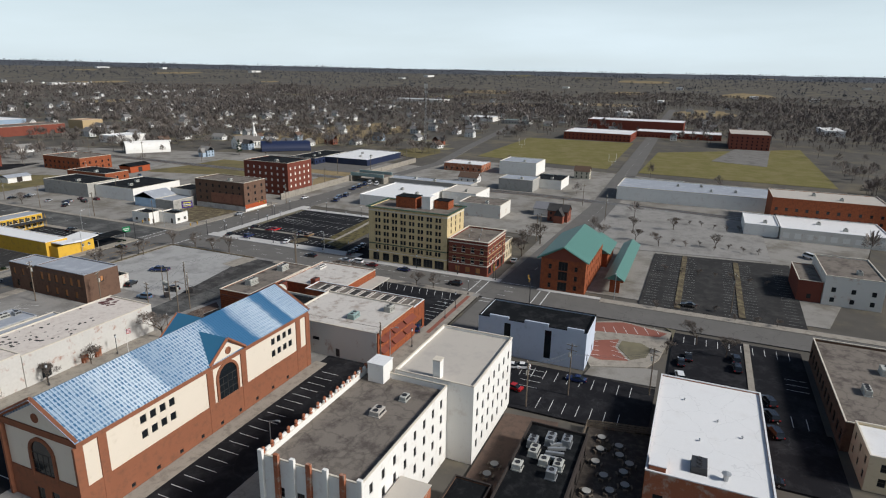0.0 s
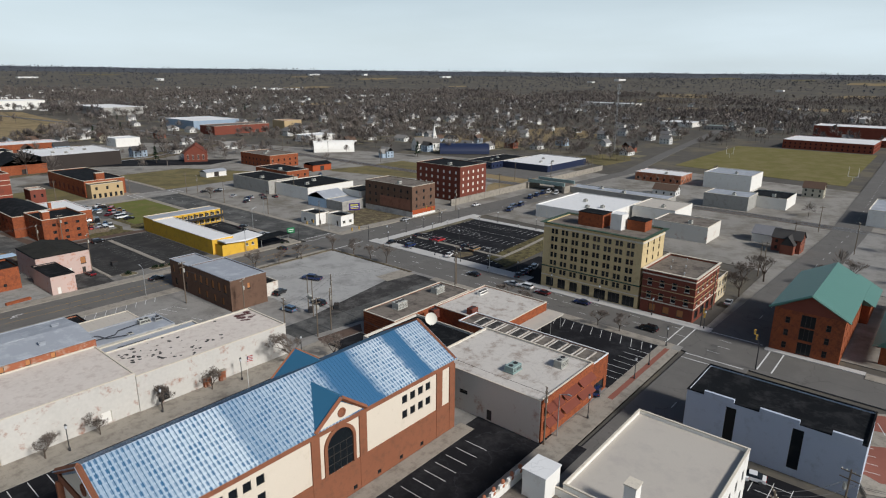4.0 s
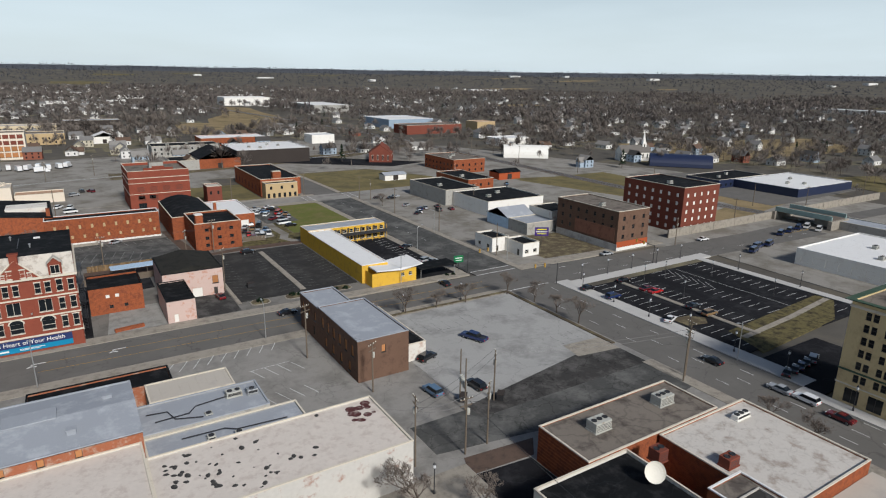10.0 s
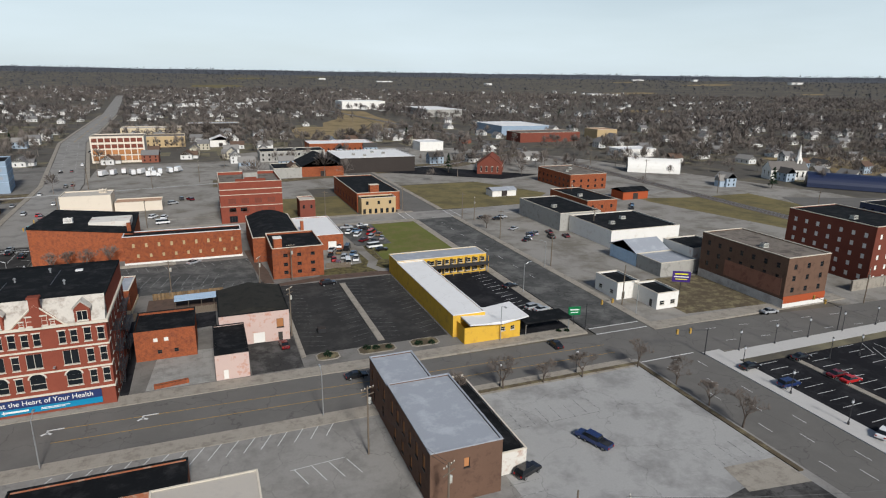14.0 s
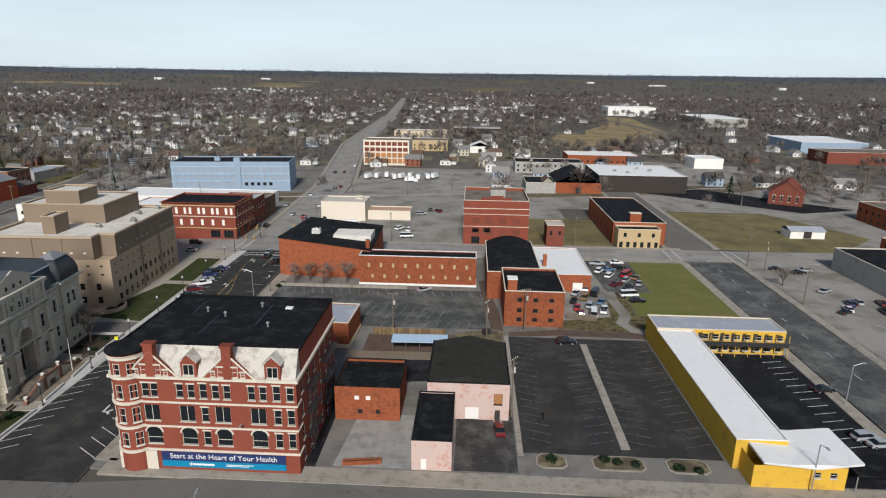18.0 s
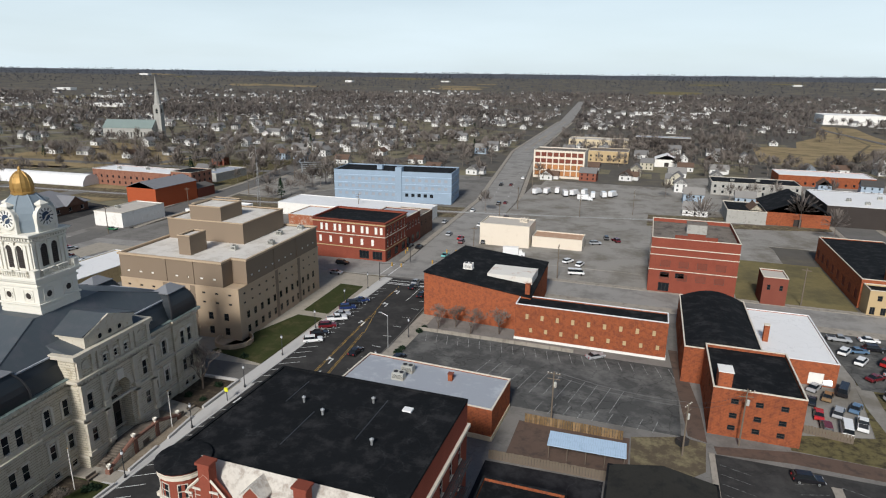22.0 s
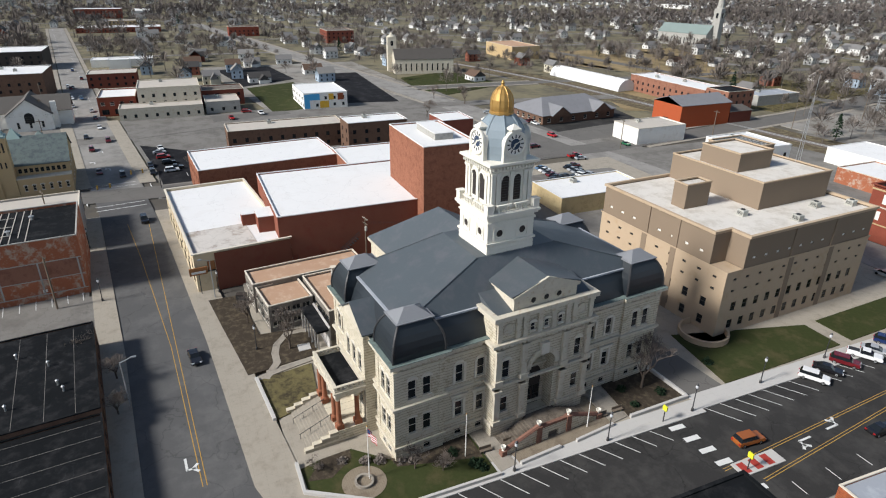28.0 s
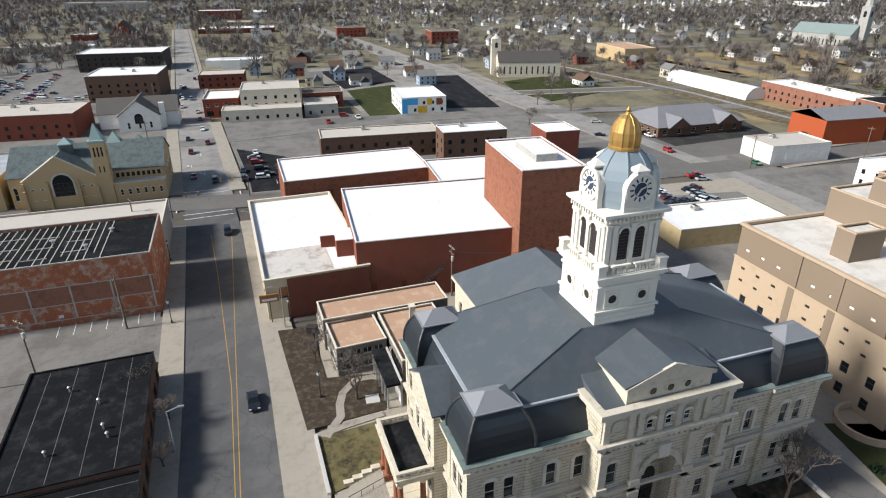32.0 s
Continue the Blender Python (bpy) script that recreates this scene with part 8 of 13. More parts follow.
building("shop_block", "old dark brick shop on a street corner", -12, 390.1, 2.5, 406, 9.0, "brick_brown", "roof_gravel", dict(E=[grid(3, [4.6], 1.1, 2.0, "dark")]), para=0.4)
building("shed", "long low white-roofed metal building", -78, 410, -4, 431, 5.5, "white_clean", "roof_white", para=0.1, coping="roof_white")
building("shed", "low brick and white garage row", -60, 391, -13, 409.8, 5.0, "brick_old", "roof_white", para=0.3)
bl = building("factory", "long pale blue painted factory with a black roof", -72, 456, -8, 480, 16.2, "pale_blue", "roof_black",
              dict(S=[grid(9, [3.0, 7.0, 11.0], 1.8, 1.7, "blank", 0.02, 0.54), grid(5, [3.0], 1.8, 1.8, "dark", 0.6, 0.86), grid(7, [7.0, 11.0], 1.8, 1.7, "blank", 0.6, 0.98)], E=[grid(5, [3.0, 7.0, 11.0], 1.6, 1.8, "sash")]), para=0.4, coping="pale_blue", rot=8, bands=((5.6, 0.2, "pale_blue_sheet"), (9.6, 0.2, "pale_blue_sheet"), (13.6, 0.2, "pale_blue_sheet")))
bm = bmesh.new()
box(bm, 2.0, -12.6, -0.3, 5.4, -8.0, 18.4)
part("stair_shaft", bm, "pale_blue", bl)
bm = bmesh.new()
box(bm, -10.5, -4.0, 15.5, -7.5, -1.0, 18.0)
part("vent_house", bm, "pale_blue", bl)
building("factory", "four-storey pink and white framed factory", 15, 573, 48.8, 594, 18.0, "stucco", "roof_gravel", dict(S=[grid(8, [1.4, 5.6], 3.4, 3.2, "board", 0.02, 0.98), grid(8, [9.8, 14.0], 3.4, 2.8, "bricked", 0.02, 0.98)], W=[grid(4, [1.4, 5.6, 9.8, 14.0], 3.0, 2.6, "dark")]), para=0.5)
building("shop", "cream rendered shop with a pale roof", 28.2, 390.5, 48, 404, 8.6, "stucco", "roof_pale", dict(W=[grid(3, [0.5], 2.6, 2.4, "store")]), para=0.3)
roof_unit(44, 400, 8.3, 3.0, 2.4, 1.6, "stucco", "cream rooftop plant box")

# theatre block west of the court house
building("annex", "grey stone annex with tan roof and strip windows", -44.2, 202.0, -35.4, 210.6, 5.6, "stone_annex", "roof_tan", dict(S=[grid(3, [1.2, 3.7], 2.0, 1.0, "wide", 0.05, 0.95)], E=[grid(4, [1.2, 3.7], 1.6, 1.0, "wide", 0.05, 0.95)]), para=0.35, rot=8)
building("annex", "grey stone rear annex with a tan roof", -51.5, 200.6, -44.6, 224, 6.3, "stone_annex", "roof_tan", dict(S=[grid(2, [1.2, 3.7], 2.0, 1.0, "wide")]), para=0.35, rot=6)
building("annex", "grey stone link building with a tan roof", -44.4, 211.6, -28.5, 222, 6.2, "stone_annex", "roof_tan", dict(S=[grid(5, [1.2, 3.9], 1.8, 1.0, "wide", 0.5, 0.98)], E=[grid(3, [1.2, 3.9], 1.8, 1.0, "wide")]), para=0.35, rot=6)
hatch("chimney_stack", -40, 216.4, 6, 0.9, 0.9, 3.0, "grey_wall", "trim", "stone chimney on an annex", "chimney")
building("theatre", "red-brown brick theatre with a broad white roof", -92.5, 209, -59, 246.5, 13.6, "brick_theatre", "roof_white", dict(E=[grid(6, [2.0], 1.2, 2.2, "bricked"), grid(1, [0.3], 1.6, 2.4, "door", 0.2, 0.3)]), para=0.3, coping="roof_white")
building("stage_house", "tall red-brown brick stage house", -79, 241.5, -55, 255, 27.0, "brick_wing", "roof_white", para=0.3, coping="roof_white")
hatch("roof_monitor", -67, 249, 26.7, 12, 4.6, 1.5, "grey_wall", "roof_white", "white-roofed vent monitor on a stage house")
building("theatre", "brick theatre rear wing with a white roof", -122, 236, -92.6, 256, 10.6, "brick_wing", "roof_white", para=0.3, coping="roof_white")
fr = building("shop_block", "cream terracotta shop row with stained white roofs", -104, 188.5, -57.5, 208.9, 8.8, "cream_wall", "roof_white", dict(S=[grid(9, [4.8], 1.6, 2.0, "board", 0.02, 0.98), grid(7, [0.4], 3.6, 3.0, "store", 0.02, 0.98)], E=[grid(2, [4.6], 1.6, 2.2, "board", 0.05, 0.5), grid(1, [0.3], 2.6, 2.6, "board", 0.1, 0.4)]), para=0.6, rot=6, cornice=0.25)
bm = bmesh.new()
box(bm, 23.26, -6.0, -0.2, 23.42, 10.15, 8.4)
part("brick_side", bm, "brick_theatre", fr)
bm = bmesh.new()
box(bm, 9.0, -9.6, 8.21, 22.9, 3.5, 8.26)
part("worn_roof", bm, "roof_dirty", fr)
hatch("stair_house", -68, 207.5, 8.3, 6, 4, 3.6, "brick_theatre", "roof_white", "red-brown brick stair house with white roof")
hatch("stair_house", -72.5, 204, 8.3, 4, 3, 2.6, "brick_theatre", "roof_white", "low dark brick roof house")
building("theatre", "long red brick wing with a white roof", -137, 194, -114, 236, 10.2, "brick_wing", "roof_white", dict(S=[grid(5, [1.2, 5.6], 1.4, 2.0, "dark")], E=[grid(5, [5.0], 1.2, 1.8, "bricked")]), para=0.3, rot=5, coping="roof_white")
fe = thing("fire_escape", -58.75, 224, 0, 0, "black iron fire escape on a brick wall", "fire escape")
for k in range(14):
    bm = bmesh.new()
    box(bm, 0, -5 + k * 0.55, 0.6 + k * 0.42, 1.0, -4.6 + k * 0.55, 0.68 + k * 0.42)
    part("tread", bm, "metal_dark", fe)
for xx in (0.05, 1.0):
    bm = bmesh.new()
    tube(bm, (xx, -5, 1.4), (xx, 3, 7.6), 0.06)
    part("rail", bm, "metal_dark", fe)
# south side of the avenue west
rbw = building("warehouse", "old patchy red brick building with a ribbed black roof", -85.2, 111.1, -63.2, 169.1, 13.0, "brick_old", "roof_black", dict(E=[grid(3, [5.2], 1.2, 2.2, "bricked", 0.55, 0.8), grid(5, [1.6], 0.9, 0.7, "white", 0.1, 0.95)]), para=0.5, rot=5, coping="grey_wall")
for k in range(34):
    bm = bmesh.new()
    box(bm, -10.4, -27 + k * 1.42, 12.48, 9.6 if k % 4 else 6.5, -26.84 + k * 1.42, 12.62)
    part("roof_batten", bm, "roof_pale", rbw)
for x in (-6.5, -1.0, 4.4):
    for k in range(7):
        bm = bmesh.new()
        box(bm, x + (k % 3) * 1.1, -26 + 6.4 * k, 12.49, x + 0.14 + (k % 3) * 1.1, -21.5 + 6.4 * k, 12.63)
        part("roof_batten", bm, "roof_pale", rbw)
bm = bmesh.new()
box(bm, 10.99, -28.8, 4.6, 11.05, 28.6, 8.2)
part("worn_band", bm, "brick_faded", rbw, "pale band of bare worn brick")
for z in (4.45, 8.2, 1.2):
    bm = bmesh.new()
    box(bm, 10.98, -28.9, z, 11.1, 28.9, z + 0.16)
    part("concrete_beam", bm, "grey_wall", rbw)
for k in range(9):
    bm = bmesh.new()
    box(bm, 10.98, -28.4 + 7.05 * k, 1.36, 11.09, -28.1 + 7.05 * k, 8.2)
    part("concrete_post", bm, "grey_wall", rbw)
for x, y in ((-80, 160), (-72, 157), (-76, 150)):
    roof_vent(x, y, 12.5, 0.3, 0.7)
building("shop", "low stone annex with a grey gravel roof", -110, 126, -87.5, 166.2, 8.2, "grey_wall", "roof_pale", para=0.4, rot=5)
building("shop", "tan brick hall beside a church with a grey roof", -166, 90, -136, 115.5, 9.5, "brick_tan", "roof_grey", dict(E=[grid(5, [1.2, 5.0], 1.2, 1.8, "dark")]), para=0.3, rot=5, coping="grey_wall")
building("shop", "red brick shop beside a pale office", -276, 158.5, -252, 174.5, 8.4, "brick_red", "roof_white", dict(E=[grid(4, [4.8], 1.6, 1.5, "sash"), grid(3, [0.5], 3.0, 2.4, "store")]), para=0.5)
building("shop", "dark brick wing behind a pale office", -278, 204, -262, 224, 7.4, "brick_dark", "roof_gravel", dict(E=[grid(4, [1.0, 4.2], 1.4, 1.5, "dark")]), para=0.4)
bs = building("shop", "low shop with a black seamed roof", -41.2, 157.15, -14.4, 174.85, 5.1, "brick_brown", "roof_black", dict(N=[grid(6, [0.5], 2.6, 2.4, "store")]), para=0.12, rot=6.5, coping="roof_black")
low = building("shop", "lower black-roofed front of a shop", -14.5, 160.05, 9.5, 177.75, 4.2, "brick_brown", "roof_black", dict(N=[grid(6, [0.5], 2.6, 2.4, "store")], E=[grid(4, [0.5], 2.6, 2.4, "store")]), para=0.12, rot=6.5, coping="roof_black")
for k in range(7):
    bm = bmesh.new()
    if k < 4:
        box(bm, -12.9, -6.0 + 3.9 * k, 4.97, 12.9, -5.94 + 3.9 * k, 5.0)
        part("roof_seam", bm, "asphalt_old", bs)
    else:
        bm.free()
    bm = bmesh.new()
    box(bm, -10.38 + 3.4 * k, -8.5, 4.07, -10.32 + 3.4 * k, 8.5, 4.1)
    part("roof_seam", bm, "asphalt_old", low)
roof_unit(-6, 163, 4.1, 1.6, 1.2, 0.9)
for x, y in ((-30, 168), (-24, 170), (-34, 163), (-20, 164), (-22, 171)):
    roof_vent(x, y, 4.95, 0.14, 0.8)


# buildings farther off
HOTEL_OLD = ""
FAR = [
    ("long low brick school wing with a white roof", 697.0, 74.2, 756.0, 147.4, 8.0, "brick_red", "roof_white"),
    ("brick school building with white flat roofs", 772.0, -18.0, 810.0, 76.0, 6.5, "brick_red", "roof_white"),
    ("tall brick school hall with a pale roof", 838.0, 26.0, 884.0, 146.0, 14.0, "brick_red", "roof_white"),
    ("dark red brick dormitory block", 690.0, -61.0, 752.0, -24.1, 15.3, "brick_dark", "roof_pale"),
    ("low white store with a broad roof", 885, 296, 925, 340, 6.0, "white_wall", "roof_white"),
    ("low pale green store", 868, 235, 890, 276, 5.0, "grey_wall", "slate_green_pale"),
    ("broad tan plant with pale roofs", 2270, 440, 2330, 570, 11.0, "brick_tan", "roof_pale"),
    ("long white plant roofs", 1365, 580, 1400, 720, 8.0, "white_wall", "roof_white"),
    ("long white warehouse with a grey roof", 360.0, -38.0, 394.0, 42.9, 7.4, "white_clean", "roof_grey"),
    ("white porch block beside a brick factory", 303.0, -36.0, 328.8, -22.0, 5.0, "white_clean", "roof_white"),
    ("grey shed beside a rail yard", 404.4, 8.4, 418.4, 35.2, 4.3, "grey_wall", "roof_grey"),
    ("small maroon shop with white windows", 215.0, -40.6, 236.0, -33.7, 6.8, "brick_dark", "roof_gravel"),
    ("white painted two-storey shop with a gravel roof", 214.5, -57.1, 241.0, -40.8, 9.4, "white_wall", "roof_gravel"),
    ("white metal shed with a maroon stripe", 415.6, 105.6, 441.6, 132.4, 9.0, "white_clean", "roof_grey"),
    ("grey metal shed by the railway", 355.8, 91.9, 373.8, 113.4, 6.9, "grey_wall", "roof_grey"),
    ("low brick shop with a blue fascia", 412.3, 144.7, 432.3, 174.2, 5.2, "brick_old", "roof_white"),
    ("white garage with wide doors", 304.5, 109.6, 327.4, 129.6, 5.8, "white_clean", "roof_pale"),
    ("grey and white cottage workshop", 278.9, 87.4, 295.9, 109.4, 6.4, "white_wall", "roof_gravel"),
    ("long grey train shed", 342.4, 126.9, 354.4, 193.4, 3.2, "grey_wall", "roof_grey"),
    ("grey block garage with a black roof", 221.5, 301.0, 241.0, 336.0, 7.4, "grey_wall", "roof_black"),
    ("long white workshop with a black roof", 225.5, 272.2, 257.0, 300.5, 6.6, "white_clean", "roof_black"),
    ("low pale shed beside a workshop", 219.6, 238.2, 234.0, 250.0, 4.6, "grey_wall", "roof_grey"),
    ("white shed with a black roof", 233.8, 240.3, 247.8, 254.4, 7.6, "white_wall", "roof_black"),
    ("orange brick works building", 278.7, 382.8, 302.7, 419.0, 8.6, "brick_orange", "roof_gravel"),
    ("dark warehouse with a pale roof", 168.4, 478.6, 218.7, 523.6, 9.7, "dark_wall", "roof_white"),
    ("low orange works with a white roof", 168.8, 601.3, 222.7, 627.3, 6.6, "brick_orange", "roof_white"),
    ("old dark-roofed depot", 124.9, 547.4, 171.5, 569.4, 7.4, "grey_wall", "roof_black"),
    ("tan brick works building", 41.7, 668.2, 73.0, 692.2, 9.0, "brick_tan", "roof_gravel"),
    ("long cream factory building", 12.0, 775.0, 68.0, 800.0, 7.9, "cream_wall", "roof_pale"),
    ("long shop with a magenta fascia", 73.9, 800.2, 125.3, 820.2, 10.1, "dark_wall", "roof_grey"),
        ("low shed with a red-brown roof", 48.6, 394.0, 68.0, 404.0, 4.2, "stucco", "roof_tan"),
    ("white industrial hall far off", 342.5, 1285.6, 429.0, 1345.6, 14.7, "white_clean", "roof_white"),
    ("pale industrial hall far off", 424.5, 1025.6, 484.5, 1141.9, 11.6, "grey_wall", "roof_white"),
    ("long pale blue factory hall", 396.5, 704.9, 456.5, 772.8, 10.0, "pale_blue", "roof_white"),
    ("long maroon shed", 379.6, 630.0, 448.1, 660.0, 9.1, "brick_dark", "roof_gravel"),
    ("tan brick shed", 482.7, 648.7, 508.2, 672.7, 9.2, "brick_tan", "roof_tan"),
    ("white metal shed", 405.1, 502.0, 438.5, 524.0, 6.1, "white_clean", "roof_white"),
    ("white storage hall", 259.8, 586.3, 281.0, 606.3, 7.3, "white_clean", "roof_white"),
    ("long navy blue dealership with a white roof", 398, 231, 454, 268, 4.5, "navy", "roof_white"),
    ("low navy blue showroom wing with a black roof", 384, 268.3, 430, 290, 4.8, "navy", "roof_black"),
    ("maroon brick shop on an avenue", -668, -9, -652, 13, 6, "brick_dark", "roof_white"),
    ("long low grey shop with a pale roof", -575, -28, -541, 16, 6, "grey_wall", "roof_pale"),
    ("small green-fronted shop beside a lot", -556, 25, -541, 40, 6, "copper", "roof_white"),
    ("long red brick block down an avenue", -950, 80, -925, 138, 12, "brick_dark", "roof_white"),
    ("low brick shops with a white roof and red fascia", -730, 104, -700, 186, 5, "brick_dark", "roof_white"),
    ("tan brick shop beyond an avenue", -790, 130, -770, 160, 7, "brick_tan", "roof_pale"),
    ("low white shop with a flat roof", -440, 141, -424, 180, 4.6, "white_clean", "roof_white"),
    ("small white block beside a low shop", -418, 153, -407, 166, 6.5, "white_clean", "roof_white"),
    ("long grey parking deck far off", -1290, -190, -1265, -50, 12, "grey_wall", "roof_pale"),
    ("dark brick flats with a flat roof", -560, 330, -530, 356, 11, "brick_dark", "roof_gravel"),
    ("red brick house block among trees", -640, 250, -622, 280, 9, "brick_red", "roof_gravel"),
    ("white low loading building", -97.1, 369.7, -77.3, 389.7, 8.4, "white_clean", "roof_white"),
    ("white school house with blue and yellow panels", -265.0, 249.2, -235.5, 271.0, 7.6, "white_clean", "roof_white"),
    ("tan brick parish hall", -414.4, 439.2, -369.2, 464.2, 9.7, "brick_tan", "roof_tan"),
    ("grey shed by a yard", -177.8, 472.4, -163.8, 502.9, 5.1, "grey_wall", "roof_grey"),
    ("dark brick block with a white roof", -455.0, 60.0, -421.0, 114.0, 12.0, "dark_wall", "roof_white"),
    ("dark brick office with a pale roof", -336.0, 96.0, -304.0, 131.0, 13.4, "brick_brown", "roof_white"),
    ("red brick office with a flat roof", -252.0, 66.0, -225.5, 111.5, 10.0, "brick_dark", "roof_pale"),
    ("maroon brick shop", -352.3, 146.9, -334.3, 172.6, 7.7, "brick_dark", "roof_pale"),
    ("pale concrete office block", -274.3, 175.6, -250.3, 203.0, 12.0, "limestone_plain", "roof_pale"),
    ("low pale stone office front with a window row", -250.2, 167.5, -238.5, 203.0, 5.2, "limestone_plain", "roof_pale"),
    ("pale concrete office wing", -260.4, 204.3, -242.4, 219.9, 5.3, "grey_wall", "roof_pale"),
    ("row of old brick shops with pale roofs", -178.1, 207.6, -164.1, 250.8, 8.6, "brick_brown", "roof_pale"),
    ("brown brick shop house", -160.7, 248.6, -148.7, 271.5, 11.7, "brick_brown", "roof_white"),
    ("brick warehouse with white roof", -158.4, 284.5, -144.4, 297.2, 10.8, "brick_dark", "roof_white"),
    ("yellow brick garage with a white roof", -82.5, 287.5, -66.5, 318.5, 5.2, "brick_yellow", "roof_white"),
    ("low white garage with roller doors", -137.5, 359.6, -122.0, 383.9, 6.4, "white_clean", "roof_pale"),
    ("two-storey orange brick shop with a black roof", 246.0, 318.0, 262.0, 350.0, 8.0, "brick_orange", "roof_black"),
    ("orange brick depot with a white roof", -228.0, 441.0, -170.0, 458.0, 9.0, "brick_faded", "roof_white"),
    ("dark brick depot tower block", -169.5, 441.0, -155.0, 458.0, 10.5, "brick_faded", "roof_black"),
    ("four-storey orange brick factory with many windows", 329.0, -82.0, 356.0, -34.2, 13.8, "brick_orange", "roof_pale"),
    ("white low annex beside a brick factory", 300.0, -78.0, 328.8, -36.5, 5.2, "white_wall", "roof_white"),
    ("white warehouse with a pale roof and roller doors", 276.0, 131.0, 318.0, 165.0, 5.4, "white_clean", "roof_white"),
    ("four-storey brown brick hotel with faded paint", 232.8, 204.8, 248.8, 236.0, 14.4, "brick_brown", "roof_gravel"),
    ("four-storey dark red brick warehouse with white shutters", 276.5, 211.5, 299.0, 242.0, 18.2, "brick_dark", "roof_black"),
    ("white shed with a flat black roof", 372.0, 78.0, 395.0, 97.0, 5.6, "white_clean", "roof_black"),
]
for label, x0, y0, x1, y1, h, wall, roof in FAR:
    near = math.hypot((x0 + x1) / 2 - 90, (y0 + y1) / 2 - 190) < 420
    L, W = x1 - x0, y1 - y0
    rows = [1.0 + 3.3 * k for k in range(max(1, int(h / 3.5)))]
    st = "white" if "shutters" in label else "dark"
    sty = "garage" if h < 7 and "white" in wall else st
    hh = 2.4 if sty == "garage" else 1.5
    ww = 2.6 if sty == "garage" else 1.2
    close = math.hypot((x0 + x1) / 2 - 110, (y0 + y1) / 2 - 190) < 210 or st == "white" or "faded" in label
    plain = any(w in label for w in ("shed", "workshop", "warehouse", "garage", "hangar", "hall")) and "shutters" not in label and "roller" not in label and "wide doors" not in label
    win = {s: [grid(max(1, int(n / 4.2)), rows[:1] if sty == "garage" else rows, ww, hh, sty, 0.03, 0.97)] for s, n in (("S", L), ("W", W), ("E", W))}
    b = building("works_building" if L * W > 900 else "shop_building", label if len(label.split()) > 3 else label + " far off", x0, y0, x1, y1, h, wall, roof, win if close and not plain else None, para=0.25, coping=roof if "white" in roof else "trim")
    if "faded" in label and "hotel" in label:
        HOTEL_OLD = b.name
    if "blue and yellow panels" in label:
        for k, (y0, y1, z0, z1, m) in enumerate(((-10.6, -8.0, 0.3, 7.0, "sign_blue"), (-8.0, -3.0, 4.2, 7.2, "sign_blue"), (-3.0, 1.5, 0.3, 3.6, "yellow_paint"), (6.0, 9.0, 3.8, 7.0, "brick_orange"), (1.5, 4.0, 4.0, 7.0, "yellow_paint"))):
            bm = bmesh.new()
            box(bm, L / 2 - 0.02, y0, z0, L / 2 + 0.09, y1, z1)
            part("wall_panel", bm, m, b)
    if not close and h > 4.5 and not plain:
        bm = bmesh.new()
        for s, n in (("S", L), ("W", W), ("E", W)):
            k = max(1, int(n / 4.2))
            for i in range(k):
                for z in rows[:1] if sty == "garage" else rows:
                    u = -n / 2 + n * (i + 0.5) / k
                    if s == "S":
                        box(bm, u - ww / 2, -W / 2 - 0.05, z, u + ww / 2, -W / 2 + 0.02, z + hh)
                    elif s == "W":
                        box(bm, -L / 2 - 0.05, u - ww / 2, z, -L / 2 + 0.02, u + ww / 2, z + hh)
                    else:
                        box(bm, L / 2 - 0.02, u - ww / 2, z, L / 2 + 0.05, u + ww / 2, z + hh)
        tagged(part("glazing", bm, "white_clean" if sty == "garage" else "glass", b), kind="stuff")
    if near and L * W > 250:
        for k in range(1 + int(L * W / 700)):
            roof_unit(x0 + L * (0.25 + 0.5 * ((k * 0.618) % 1)), y0 + W * (0.2 + 0.6 * ((k * 0.37 + 0.3) % 1)), h - 0.25, 2.0, 1.5, 1.2)

# churches
def church(label, x, y, rot, L, W, eave, ridge, wall, roof, tower=None):
    c = thing("church", x, y, 0, rot, label, "church")
    bm = bmesh.new()
    for s in "SENW":
        n = int((L if s in "SN" else W) / 4)
        wall_mesh(bm, s, -L / 2, -W / 2, L / 2, W / 2, -0.3, eave, put_windows(c, s, -L / 2, -W / 2, L / 2, W / 2, [grid(n, [1.6], 1.1, eave * 0.5, "arch", 0.05, 0.95)]))
    part("wall", bm, wall, c)
    bm = bmesh.new()
    gable(bm, -L / 2, -W / 2, L / 2, W / 2, eave, ridge, "x", 0.3)
    part("roof", bm, roof, c)
    for sx in (-1, 1):
        bm = bmesh.new()
        v = [bm.verts.new((sx * (L / 2 + 0.05), yy, z)) for yy, z in ((-W / 2, eave), (W / 2, eave), (0, ridge))]
        bm.faces.new(v if sx > 0 else v[::-1])
        part("gable_wall", bm, wall, c)
    if tower:
        tx, ty, r, th, sp, tm = tower
        bm = bmesh.new()
        for s in "SENW":
            wall_mesh(bm, s, tx - r, ty - r, tx + r, ty + r, -0.3, th, put_windows(c, s, tx - r, ty - r, tx + r, ty + r, [grid(1, [th * 0.75], r * 0.7, th * 0.12, "arch")]))
        part("tower", bm, wall, c)
        bm = bmesh.new()
        lathe(bm, [(r * 1.15, th), (r * 0.9, th + 0.8), (r * 0.45, th + (sp - th) * 0.5), (0.05, sp)], 8, 0, tx, ty, math.pi / 8)
        part("spire", bm, tm, c)
    return c


